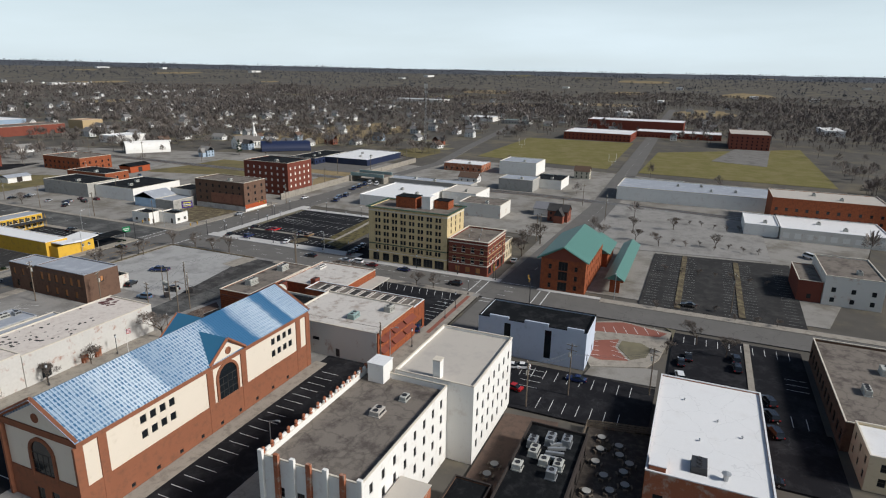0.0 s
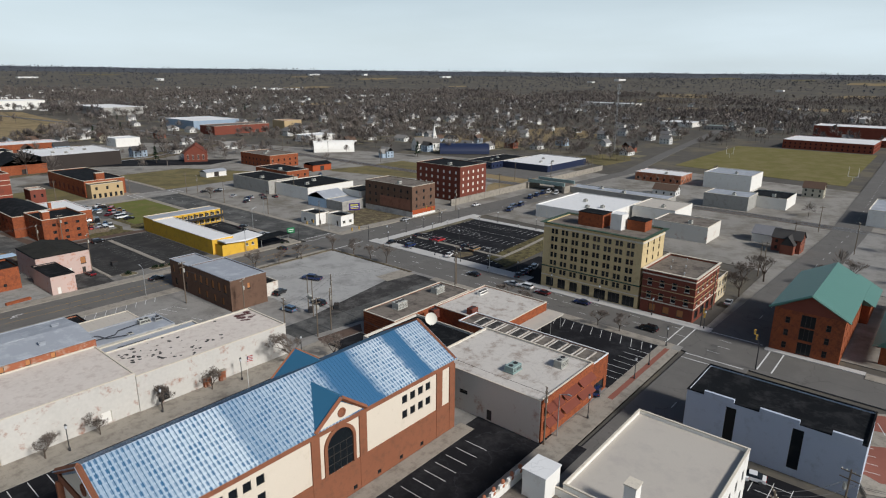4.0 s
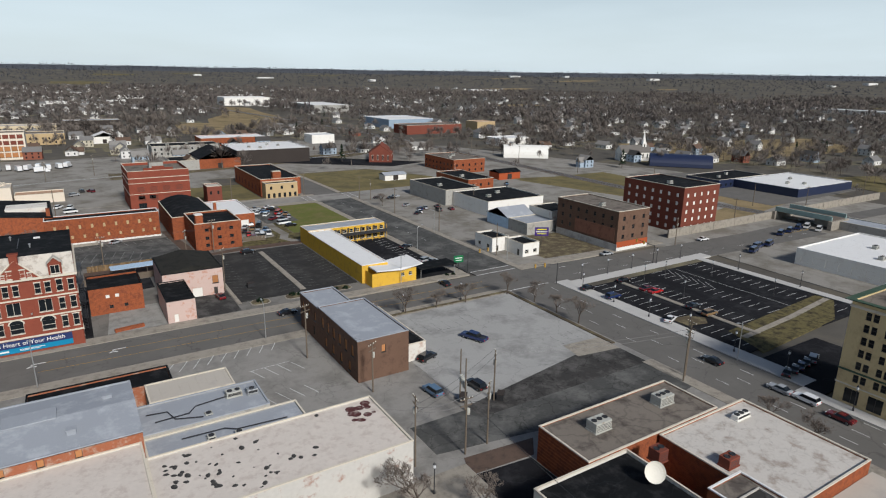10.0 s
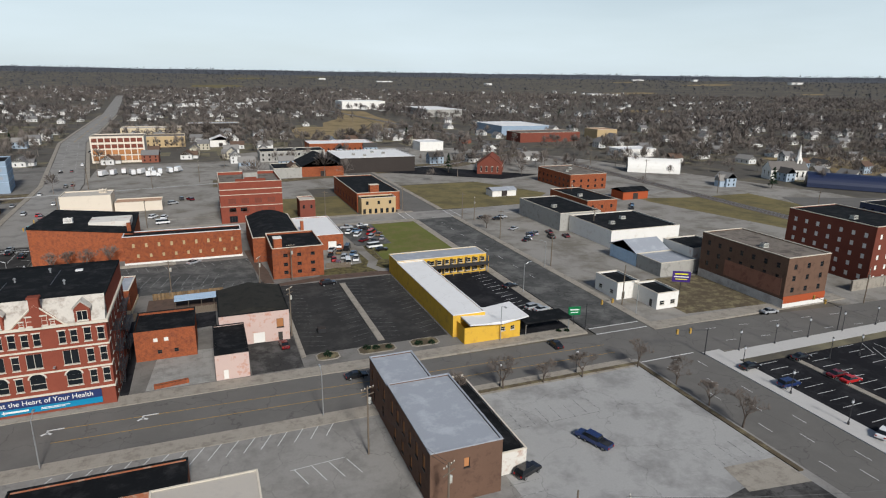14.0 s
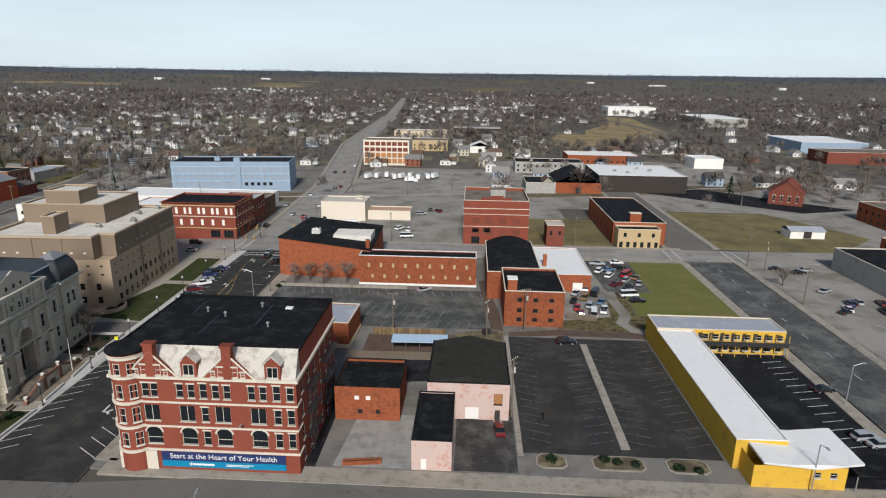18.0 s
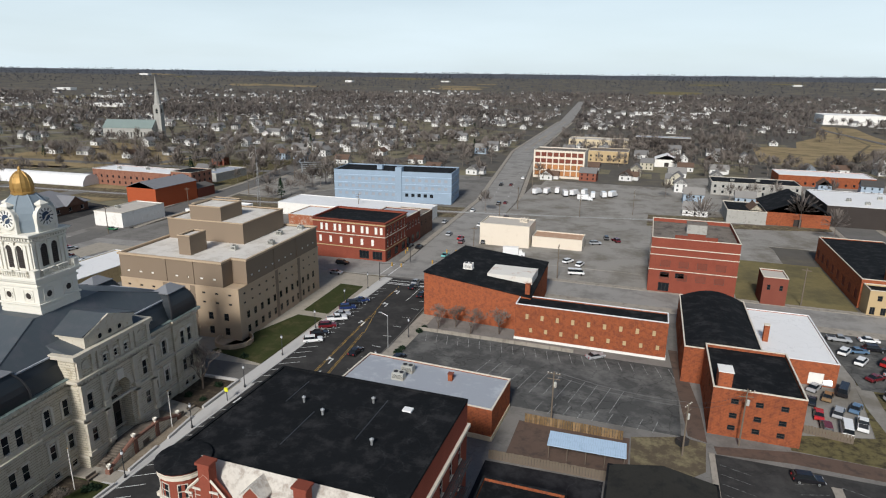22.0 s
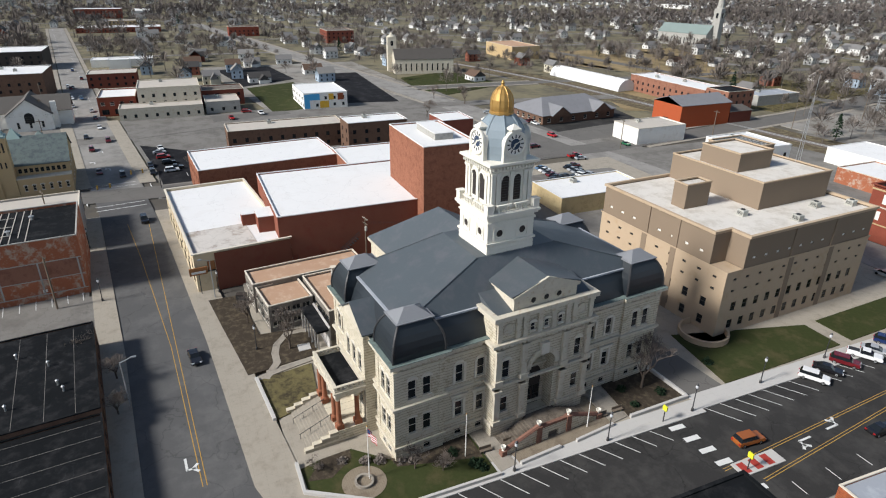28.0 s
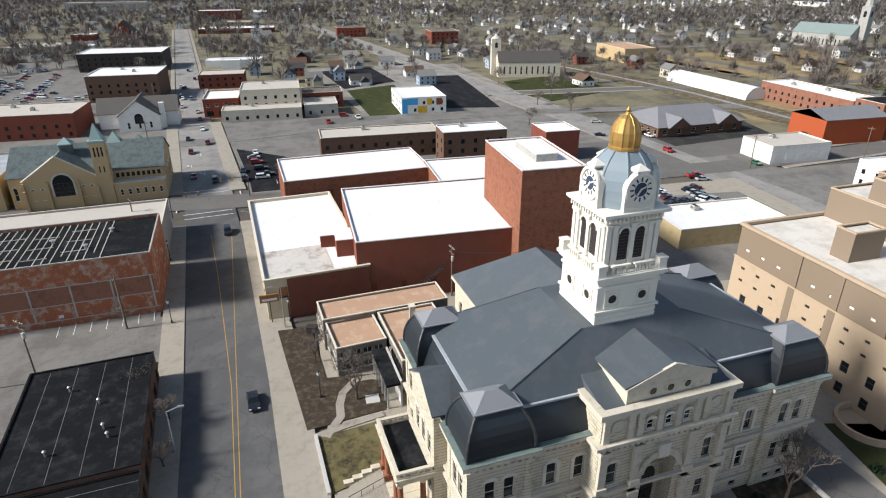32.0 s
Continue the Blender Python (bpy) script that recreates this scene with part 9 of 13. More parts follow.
church("stone church with pale green roof and tall spire", -420, 663, 15, 52, 18, 11, 19, "grey_wall", "slate_green_pale", (28, 4, 3.6, 34, 62, "grey_wall"))
church("pale limestone church with a square tower", -334, 350, 80, 40, 15, 9, 15, "limestone_plain", "shingle", (-20, 8, 3.0, 22, 25, "limestone_plain"))
church("white clapboard church with a small steeple", 440, 380, -20, 24, 11, 6, 11, "white_clean", "shingle", (8, 0, 1.6, 13, 22, "white_clean"))
church("old dark brick house of worship", 266, 460, 60, 22, 16, 6, 12, "brick_dark", "brick_dark")
go = thing("church", -136, 140, 0, 5.0, "tan stone gothic church with slate and copper roofs", "church")
bm = bmesh.new()
for sd, n in (("S", 4), ("N", 4), ("W", 6)):
    wall_mesh(bm, sd, -26, -21, -3.2, 20, -0.3, 9.0, put_windows(go, sd, -26, -21, -3.2, 20, [grid(n, [2.4], 1.1, 4.2, "arch", 0.08, 0.92)]))
wall_mesh(bm, "E", -26, -21, -3.2, 20, -0.3, 9.0, put_windows(go, "E", -26, -21, -3.2, 20, [grid(9, [6.8], 0.9, 1.3, "dark", 0.67, 0.98), grid(2, [2.4], 1.0, 3.6, "arch", 0.01, 0.1)]))
part("wall", bm, "brick_tan", go)
bm = bmesh.new()
gable(bm, -26, -21, -3.2, 20, 9.0, 15.2, "y", 0.4)
part("nave_roof", bm, "slate_green", go, "grey-green slate roof of the nave")
for sy in (-1, 1):
    bm = bmesh.new()
    yy = -21.05 if sy < 0 else 20.05
    bm.faces.new([bm.verts.new((x, yy, z)) for x, z in ((-26, 9.0), (-3.2, 9.0), (-14.6, 15.2))])
    part("gable_wall", bm, "brick_tan", go)
bm = bmesh.new()
q = [(-16.4, -0.3), (2.2, -0.3), (2.2, 8.8), (-7.1, 15.0), (-16.4, 8.8)]
fr, bk = [bm.verts.new((0.0, y, z)) for y, z in q], [bm.verts.new((-3.3, y, z)) for y, z in q]
bm.faces.new(fr)
for i in range(5):
    bm.faces.new((fr[i], bk[i], bk[(i + 1) % 5], fr[(i + 1) % 5]))
bmesh.ops.recalc_face_normals(bm, faces=bm.faces)
part("front_gable", bm, "brick_tan", go)
bm = bmesh.new()
gable(bm, -13.0, -16.2, -0.5, 2.0, 8.9, 14.8, "x", 0.15)
part("transept_roof", bm, "slate_green", go)
for y0, y1 in ((-16.7, -7.1), (2.5, -7.1)):
    bm = bmesh.new()
    tube(bm, (0.0, y0, 8.7), (0.0, y1, 15.3), 0.28, 0.28, 4)
    part("gable_coping", bm, "limestone_plain", go)
big_arch(go, pose(0.02, -6.6, 3.6, 0, 0, 90), 5.2, 3.8, "limestone_plain")
for y in (-14.4, -12.0, -1.6, 0.6):
    fm, pm = window_mesh(0.9, 3.0, "arch")
    place("pane", pm, place("window", fm, go, "", pose(0.02, y, 3.0, 0, 0, 90)))
for y in (-16.6, -10.6, -2.8, 2.0):
    bm = bmesh.new()
    box(bm, -0.1, y - 0.4, -0.3, 0.8, y + 0.4, 6.0)
    box(bm, -0.1, y - 0.35, 6.0, 0.4, y + 0.35, 8.2)
    part("buttress", bm, "brick_tan", go)
bm = bmesh.new()
for sd in "SENW":
    wall_mesh(bm, sd, -3.6, 2.3, 0.3, 6.1, -0.3, 18.4, put_windows(go, sd, -3.6, 2.3, 0.3, 6.1, [grid(3, [14.2], 0.5, 2.8, "dark", 0.12, 0.88), grid(2, [9.6], 0.4, 1.8, "dark", 0.2, 0.8)]))
part("tower", bm, "brick_tan", go)
bm = bmesh.new()
rings(bm, [(2.15, 2.15, 18.3), (2.15, 2.15, 18.9), (1.7, 1.7, 19.0), (0.05, 0.05, 23.6)])
part("spire", bm, "copper", go, "green copper tower spire", pose(-1.65, 4.2, 0))
bm = bmesh.new()
for sd in "SENW":
    wall_mesh(bm, sd, -3.2, 6.2, 0, 20, -0.3, 5.8, put_windows(go, sd, -3.2, 6.2, 0, 20, [grid(6, [2.2], 0.8, 1.5, "arch", 0.05, 0.98)] if sd == "E" else []))
part("low_aisle", bm, "brick_tan", go)
bm = bmesh.new()
box(bm, -3.3, 6.0, 5.8, 0.2, 20.2, 6.1)
part("aisle_coping", bm, "limestone_plain", go)
for x, y, z, h, w, m in ((-15.5, 6.2, 12.4, 17.8, 3.4, "copper"), (-15.5, 13.0, 12.0, 16.4, 3.2, "slate_green_pale"), (-10.5, -6.0, 16.2, 18.2, 1.9, "copper")):
    bm = bmesh.new()
    rings(bm, [(w, w, z), (w, w, z + 0.3), (0.1, 0.1, h)])
    part("hipped_roof", bm, m, go, "green copper hipped roof" if m == "copper" else "", pose(x, y, 0))
    bm = bmesh.new()
    box(bm, x - w + 0.35, y - w + 0.35, z - 4.2, x + w - 0.35, y + w - 0.35, z)
    part("roof_turret", bm, "slate_green", go)
wc = thing("church", -242, 134, 0, 4.0, "white painted church house with dark cross gables", "church")
bm = bmesh.new()
for sd in "SENW":
    wall_mesh(bm, sd, -11, -8.2, 11, 8.2, -0.3, 6.4, put_windows(wc, sd, -11, -8.2, 11, 8.2, [grid(3, [1.2], 1.0, 2.6, "sash", 0.1, 0.9)] if sd in "EN" else []))
    wall_mesh(bm, sd, -9, -17, 3, 15, -0.3, 6.2, put_windows(wc, sd, -9, -17, 3, 15, [grid(2, [1.2], 1.0, 2.4, "sash", 0.1, 0.9)] if sd == "S" else []))
part("wall", bm, "white_clean", wc)
for ax, (p0, p1, p2, p3), r in (("x", (-11, -8.2, 11, 8.2), 12.8), ("y", (-9, -17, 3, 15), 12.2)):
    bm = bmesh.new()
    gable(bm, p0, p1, p2, p3, 6.2, r, ax, 0.5)
    part("roof", bm, "shingle", wc, "dark shingle gable roof")
for vs in (((11.05, -8.2, 6.3), (11.05, 8.2, 6.3), (11.05, 0, 12.7)), ((-9, -17.05, 6.2), (3, -17.05, 6.2), (-3, -17.05, 12.1))):
    bm = bmesh.new()
    bm.faces.new([bm.verts.new(v) for v in vs])
    part("gable_wall", bm, "white_clean", wc)
big_arch(wc, pose(11.1, 0, 3.2, 0, 0, 90), 3.4, 2.6, "white_clean")
bm = bmesh.new()
box(bm, 6.0, 8.2, -0.3, 8.0, 10.2, 11.0)
part("chimney", bm, "white_clean", wc)
tn = thing("barrel_hangar", -258, 434, 0, 3, "long white arched storage tunnel", "storage hall")
bm = bmesh.new()
V = [[bm.verts.new((x, 6.5 * math.cos(math.pi * k / 14), 6.4 * math.sin(math.pi * k / 14))) for k in range(15)] for x in (-34, -33, 33, 34)]
for a, b in zip(V, V[1:]):
    for k in range(14):
        bm.faces.new((a[k], b[k], b[k + 1], a[k + 1]))
bm.faces.new(V[0])
bm.faces.new(V[-1][::-1])
bmesh.ops.recalc_face_normals(bm, faces=bm.faces)
part("shell", bm, "roof_white", tn)
for k in range(9):
    bm = bmesh.new()
    pv = None
    for j in range(15):
        p = (-32 + k * 8, 6.56 * math.cos(math.pi * j / 14), 6.46 * math.sin(math.pi * j / 14))
        if pv:
            tube(bm, pv, p, 0.1, 0.1, 4)
        pv = p
    part("rib", bm, "white_clean", tn)
dp = thing("restaurant", -180, 362, 0, 5, "brown brick restaurant with grey hipped roofs", "restaurant")
bm = bmesh.new()
for s in "SENW":
    wall_mesh(bm, s, -13, -21, 13, 21, -0.2, 4.0, put_windows(dp, s, -13, -21, 13, 21, [grid(6, [1.0], 1.8, 1.8, "sash")]))
part("wall", bm, "brick_brown", dp)
bm = bmesh.new()
gable(bm, -13, -21, 13, 21, 4.0, 9.5, "y", 0.9, hip=9)
part("roof", bm, "shingle_grey", dp)
for yy in (-12, 12):
    bm = bmesh.new()
    gable(bm, 4, yy - 5, 15, yy + 5, 4.0, 7.8, "x", 0.4)
    part("cross_gable", bm, "shingle_grey", dp)
    bm = bmesh.new()
    v = [bm.verts.new((15.2, yy + y, z)) for y, z in ((-5, 4), (5, 4), (0, 7.6))]
    bm.faces.new(v)
    part("gable_wall", bm, "brick_brown", dp)

# electric substation
ss = thing("substation", -113, 512, 0, 35, "small steel lattice substation with grey switchgear", "substation")
for x in (-12, -4, 4, 12):
    for y in (-5, 5):
        bm = bmesh.new()
        tube(bm, (x, y, -0.2), (x, y, 10), 0.22, 0.16, 5)
        part("steel_post", bm, "steel", ss)
for y in (-5, 5):
    for z in (7, 9.6):
        bm = bmesh.new()
        tube(bm, (-12.5, y, z), (12.5, y, z), 0.16, 0.16, 5)
        part("steel_beam", bm, "steel", ss)
for k, x in enumerate((-9, -2, 6)):
    bm = bmesh.new()
    box(bm, x - 1.6, -1.2, -0.2, x + 1.6, 1.2, 3.2)
    for q in (-0.8, 0, 0.8):
        tube(bm, (x + q, 0, 3.2), (x + q, 0, 4.6), 0.16, 0.1, 6)
    part("transformer", bm, "hvac", ss, "grey finned transformer")

# towers and masts far off
tw = thing("cell_tower", 535, 246, 0, 0, "tall thin steel cell tower with antennas", "mast")
for a in range(3):
    bm = bmesh.new()
    an = a * math.tau / 3
    tube(bm, (1.3 * math.cos(an), 1.3 * math.sin(an), -0.3), (0.35 * math.cos(an), 0.35 * math.sin(an), 58), 0.12, 0.08, 5)
    part("leg", bm, "steel", tw)
for k in range(28):
    bm = bmesh.new()
    r = 1.3 - 0.95 * k / 28
    for a in range(3):
        p, q = a * math.tau / 3, (a + 1) * math.tau / 3
        tube(bm, (r * math.cos(p), r * math.sin(p), 2 * k), (r * math.cos(q), r * math.sin(q), 2 * k + 2), 0.05, 0.05, 4)
    part("bracing", bm, "steel", tw)
for z in (51, 55, 57.5):
    for a in range(6):
        bm = bmesh.new()
        an = a * math.tau / 6
        box(bm, -0.15, 1.2, 0, 0.15, 1.5, 2.0)
        part("antenna_panel", bm, "steel", tw, "", pose(0, 0, z - 1, 0, 0, a * 60))


def arch_hall(label, x, y, rot, L, W, h, material, n=14, ends="white_wall"):
    """A long hall with a barrel roof, end walls and wide doors."""
    c = thing("arched_hall", x, y, 0, rot, label, "building")
    pts = [(-W / 2 * math.cos(math.pi * k / n), h * math.sin(math.pi * k / n) ** 0.8) for k in range(n + 1)]
    bm = bmesh.new()
    for (a, za), (b, zb) in zip(pts, pts[1:]):
        bm.faces.new([bm.verts.new(p) for p in ((-L / 2, a, za), (L / 2, a, za), (L / 2, b, zb), (-L / 2, b, zb))])
    bmesh.ops.remove_doubles(bm, verts=bm.verts, dist=0.001)
    bmesh.ops.solidify(bm, geom=bm.faces[:], thickness=0.2)
    part("barrel_roof", bm, material, c)
    for s in (-1, 1):
        bm = bmesh.new()
        v = [bm.verts.new((s * (L / 2 - 0.3), a, z)) for a, z in pts]
        bm.faces.new(v if s < 0 else v[::-1])
        part("end_wall", bm, ends, c)
        bm = bmesh.new()
        box(bm, s * (L / 2 - 0.25) - 0.1, -W * 0.17, 0, s * (L / 2 - 0.25) + 0.1, W * 0.17, h * 0.55)
        part("door", bm, "dark_wall", c)


arch_hall("dark blue barrel-roofed hall beside a railway", 446, 342, -48, 42, 20, 8, "navy", ends="navy")
church("red brick church with a steep gable", -625, 47, 8, 34, 24, 8, 20, "brick_red", "shingle")
arch_hall("white fabric barrel-roofed hangar by sheds", 376, 431, -35, 34, 20, 9, "white_clean")


def gabled_shed(label, x0, y0, x1, y1, eave, ridge, wall, roof, axis="x"):
    c = thing("gabled_hall", (x0 + x1) / 2, (y0 + y1) / 2, 0, 0, label, "building")
    a, b = (x1 - x0) / 2, (y1 - y0) / 2
    bm = bmesh.new()
    box(bm, -a, -b, -0.3, a, b, eave)
    part("wall", bm, wall, c)
    for s in (-1, 1):
        bm = bmesh.new()
        v = [bm.verts.new(p) for p in (((s * a, -b, eave), (s * a, b, eave), (s * a, 0, ridge)) if axis == "x" else ((-a, s * b, eave), (a, s * b, eave), (0, s * b, ridge)))]
        bm.faces.new(v)
        part("gable_wall", bm, wall, c)
    bm = bmesh.new()
    gable(bm, -a, -b, a, b, eave, ridge, axis, 0.4)
    part("roof", bm, roof, c)
    bm = bmesh.new()
    box(bm, -1.6, -b - 0.08, 0, 1.6, -b + 0.02, 3.2)
    part("door", bm, "dark_wall", c)
    return c


gabled_shed("bright orange brick hall with a grey gable roof", -157, 397, -139, 426, 9.5, 12.5, "brick_bright", "shingle_grey", "y")
gabled_shed("white metal gabled barn beside a lot", 93, 660, 110.5, 676, 5.5, 9.0, "white_clean", "roof_white", "y")
gabled_shed("pale blue corrugated workshop with a gable roof", 219.6, 250.3, 233, 264.5, 4.4, 7.4, "pale_blue_sheet", "roof_grey", "x")
gabled_shed("orange brick works with a black gable roof", 143, 472, 169, 505, 6.0, 12.0, "brick_orange", "roof_black", "y")
gabled_shed("small white cottage with a grey roof", 296, 66, 306, 75, 3.2, 6.0, "white_clean", "shingle_grey", "y")
gabled_shed("bright orange shop with a black roof", 290, 350, 306, 360, 4.0, 5.6, "brick_bright", "roof_black", "x")
gabled_shed("small white garage with a flat gable", 228, 378, 242, 386, 3.0, 4.2, "white_clean", "roof_grey", "x")
building("shed", "low grey works with a black roof", 126, 470, 142.8, 494, 6.0, "grey_wall", "roof_black", para=0.3)
kl = "small white bank kiosk with a black roof"
building("kiosk", kl, 193.6, 225.6, 201, 236, 5.0, "white_clean", "roof_black", dict(W=[grid(2, [1.2], 1.6, 1.2, "sash")], S=[grid(1, [0.1], 1.0, 2.1, "door", 0.1, 0.5)]), para=0.4)
building("kiosk", kl, 199.2, 215.6, 206.4, 225.5, 4.6, "white_clean", "roof_black", dict(W=[grid(1, [0.1], 1.2, 2.2, "door", 0.6, 0.9)], S=[grid(2, [1.2], 1.6, 1.2, "sash")]), para=0.4)
for nm, x0, y0, x1, y1, z0, z1, m in (("painted_plinth", 232.7, 204.6, 232.84, 236, 0, 2.6, "white_old"), ("painted_plinth", 232.7, 204.66, 248.9, 204.84, 0, 1.3, "white_clean"), ("painted_band", 232.7, 204.64, 248.9, 204.82, 1.4, 3.4, "brick_bright"), ("painted_wall", 232.72, 206, 232.85, 226, 3.4, 8.2, "brick_faded")):
    bm = bmesh.new()
    box(bm, x0 - 240.8, y0 - 220.4, z0, x1 - 240.8, y1 - 220.4, z1)
    part(nm, bm, m, bpy.data.objects[HOTEL_OLD])
gabled_shed("low brick annex with a black gable", -152, 426.6, -139, 440, 5, 6.5, "brick_dark", "shingle", "y")


# fields, railway and other open land
def patch(name, pts, material, z=-0.18, label="", cat="field"):
    return outline(name, pts, -0.34, z, material, label, cat)


patch("field_football", [(479, 66), (690, 70), (684, 184), (500, 180)], "field", -0.2, "green and tan winter football field")
patch("field_school", [(468, -86), (722, -92), (616, 39), (472, 42)], "field", -0.19, "green and tan school playing field")
patch("field_brown", [(176, 729), (196, 704), (216, 712), (243, 752), (282, 786), (318, 850), (337, 905), (344, 950), (349, 1060), (366, 1200), (332, 1240), (300, 1120), (276, 1010), (240, 930), (228, 862), (205, 872), (186, 846), (180, 780)], "straw", -0.21, "dry brown grassland")
road("field_track_worn", [(186, 840), (225, 790), (262, 800), (310, 930), (322, 1100), (345, 1215)], 3.0, "dirt", -0.2, "worn track across dry grass", "path")
patch("field_north", [(95, 690), (163, 689), (156, 640), (152, 598), (120, 590), (100, 604)], "grass", -0.2, "rough winter grass beside works")
patch("field_rail", [(300, 352), (352, 340), (360, 314), (334, 296), (318, 300)], "field_dry", -0.12, "rough winter grass beside a railway")
patch("field_dealer", [(470, 262), (509, 255), (553, 239), (502, 216), (459, 218)], "field_dry", -0.1, "open winter grass beside a dealership")
patch("verge_dealer", [(305, 216), (331, 217), (376, 225), (380, 262), (354, 262), (350, 236), (330, 232)], "straw", -0.1, "brown grass bank beside a railway", "verge")
patch("suburb_ground", [(-1500, -260), (-420, -150), (-300, 30), (-145, 60), (-145, 400), (-60, 900), (-500, 1300), (-1500, 1100)], "grass", -0.335, "dry winter lawns of a suburb", "lawn")
patch("field_church", [(-314, 327), (-331, 370), (-270, 378), (-243, 318)], "lawn", -0.1, "green church lawn", "lawn")
patch("field_tracks_west", [(-413, 470), (-399, 628), (-330, 606), (-240, 550), (-262, 500), (-330, 470)], "straw", -0.2, "dry tan grass beside old tracks")
patch("field_tracks_near", [(-235, 420), (-180, 400), (-160, 440), (-170, 520), (-240, 540)], "straw", -0.19, "dry tan grass beside old tracks")
patch("lot_far_west", [(-560, -40), (-290, 50), (-292, 92), (-420, 72), (-500, 46)], "asphalt_old", -0.03, "large grey parking lot", "parking lot")
patch("lot_substation", [(-129, 446), (-96, 446), (-84, 482), (-100, 520), (-143, 540)], "gravel", -0.03, "pale worn gravel lot beside a substation", "lot")
patch("lawn_substation", [(-150, 470), (-176, 462), (-250, 486), (-248, 560), (-172, 578)], "lawn_worn", -0.1, "olive winter grass beside a street", "lawn")
patch("lot_parlour", [(-208, 372), (-192, 398), (-160, 392), (-152, 342), (-180, 340)], "asphalt_mid", 0.01, "dark asphalt lot round a low building", "parking lot")
patch("yard_cars", [(118.6, 279.5), (134, 283.6), (137, 309), (135.2, 336.5), (132.4, 336.5), (132.4, 302.8), (118.6, 302.8)], "gravel", 0.1, "worn gravel yard with parked cars", "yard")
patch("yard_verge", [(118.6, 274), (172, 272), (172, 284.8), (141.8, 284.8), (141.8, 304), (137.3, 309), (134.2, 283.4), (118.6, 279.2)], "lawn_worn", 0.09, "worn grass round a car yard", "verge")
patch("yard_cars_north", [(137.4, 304.2), (150.6, 304.2), (151.2, 336.5), (135.6, 336.5), (137.2, 309.4)], "asphalt_worn", 0.16, "worn yard with parked cars", "yard")
road("yard_track", [(138.0, 306), (137.6, 296), (138.4, 284.6), (136.2, 279), (138, 274.4), (146, 271.6)], 3.2, "gravel", 0.12, "pale gravel track beside a car yard", "path")
patch("strip_brick", [(105.5, 270.6), (119.4, 273.6), (129.5, 273.4), (172, 271.6), (172, 268.4), (127.6, 269.3), (117.8, 269.6), (105.8, 268.2)], "patio_brick", 0.115, "old brick paved lane", "lane")
patch("alley_brick", [(98.2, 311), (100.3, 311), (103.9, 283.5), (104.4, 271.4), (101.2, 272.6), (100.2, 285)], "patio_brick", 0.112, "old brick paved alley", "lane")
patch("yard_poles", [(104.2, 271), (103.6, 262), (98.8, 257), (91.4, 257.6), (91.2, 268.6), (100, 271.8)], "dirt", 0.11, "muddy ground with dead weeds", "yard")
patch("yard_patio", [(70.5, 255), (91, 256.2), (91, 268), (70.5, 267.2)], "patio_brick", 0.1, "brown paved patio yard", "yard")
patch("yard_dark_north", [(67.6, 241), (87.4, 243.5), (87.4, 253.4), (67.6, 252.6)], "asphalt_new", 0.1, "dark yard behind shops", "yard")
patch("alley_corner", [(69.0, 211.5), (70.6, 211.5), (70.7, 239.5), (69.0, 239.5)], "asphalt_new", 0.115, "dark narrow alley beside a brick block", "lane")
for x0, x1 in ((107.4, 112.6), (116.8, 125.6), (129.2, 136.2)):
    outline("kerb_island", [(x0, 215.6), (x0 + 1.0, 214.8), (x1 - 1.0, 214.8), (x1, 215.6), (x1, 217.8), (x1 - 1.2, 218.9), (x0 + 1.2, 218.9), (x0, 217.8)], -0.2, 0.2, "concrete", "concrete kerb of a planted island", "kerb")
    patch("bed_island", [(x0 + 0.3, 215.7), (x0 + 1.1, 215.1), (x1 - 1.1, 215.1), (x1 - 0.3, 215.7), (x1 - 0.3, 217.7), (x1 - 1.3, 218.6), (x0 + 1.3, 218.6), (x0 + 0.3, 217.7)], "dirt", 0.24, "mulched island with bushes", "planting bed")
patch("lot_school_dark", [(-385, 219), (-393, 255), (-331, 262), (-312, 229)], "asphalt_new", 0.0, "dark asphalt lot beside a lawn", "parking lot")
for nm, dy, x1 in (("road_suburb_a", 90, -290), ("road_suburb_b", 180, -300), ("road_suburb_c", 290, -270), ("road_suburb_d", 420, -240)):
    road(nm, [(-1300, 120 + dy), (-800, 225 + dy), (-600, 258 + dy), (x1, 305 + dy)], 8.0, "asphalt_old", -0.2, "pale suburban street")
for nm, x in (("road_suburb_e", -480), ("road_suburb_f", -590), ("road_suburb_g", -720), ("road_suburb_h", -860)):
    road(nm, [(x + 20, -120), (x, 200), (x + 10, 420), (x + 60, 760)], 8.0, "asphalt_old", -0.19, "pale suburban street")
patch("apron_shop", [(73.5, 213.2), (86.4, 213.2), (86.4, 229.5), (75, 230)], "concrete_mid", 0.11, "pale concrete apron before a shop", "pavement")
patch("lot_pink", [(93.6, 213.2), (104.2, 213.2), (104.2, 233), (93.6, 233)], "asphalt_patch", 0.11, "dark worn lot beside a pink shop", "lot")
patch("yard_brick_red", [(117, 126.8), (129, 126), (132, 129.8), (118.6, 131)], "patio_brick", 0.1, "reddish brick yard behind a shop", "yard")
# the shadow between the shops, laid as a sheet of black ground
patch("yard_rear_dark", [(118, 113.8), (128.1, 113.8), (128.1, 125.6), (117, 126.6)], "asphalt_new", 0.095, "shadow on a yard behind a shop, laid as dark ground", "yard")
patch("lot_worn", [(115.3, 134), (133, 131.2), (158, 126), (172, 127.5), (172, 143.5), (115.3, 142.9)], "asphalt_worn", 0.112, "dark worn asphalt strip beside shops", "lot")
patch("field_depot", [(174, 362), (232, 352), (262, 380), (240, 425), (176, 425)], "field_dry", -0.12, "rough winter grass field")
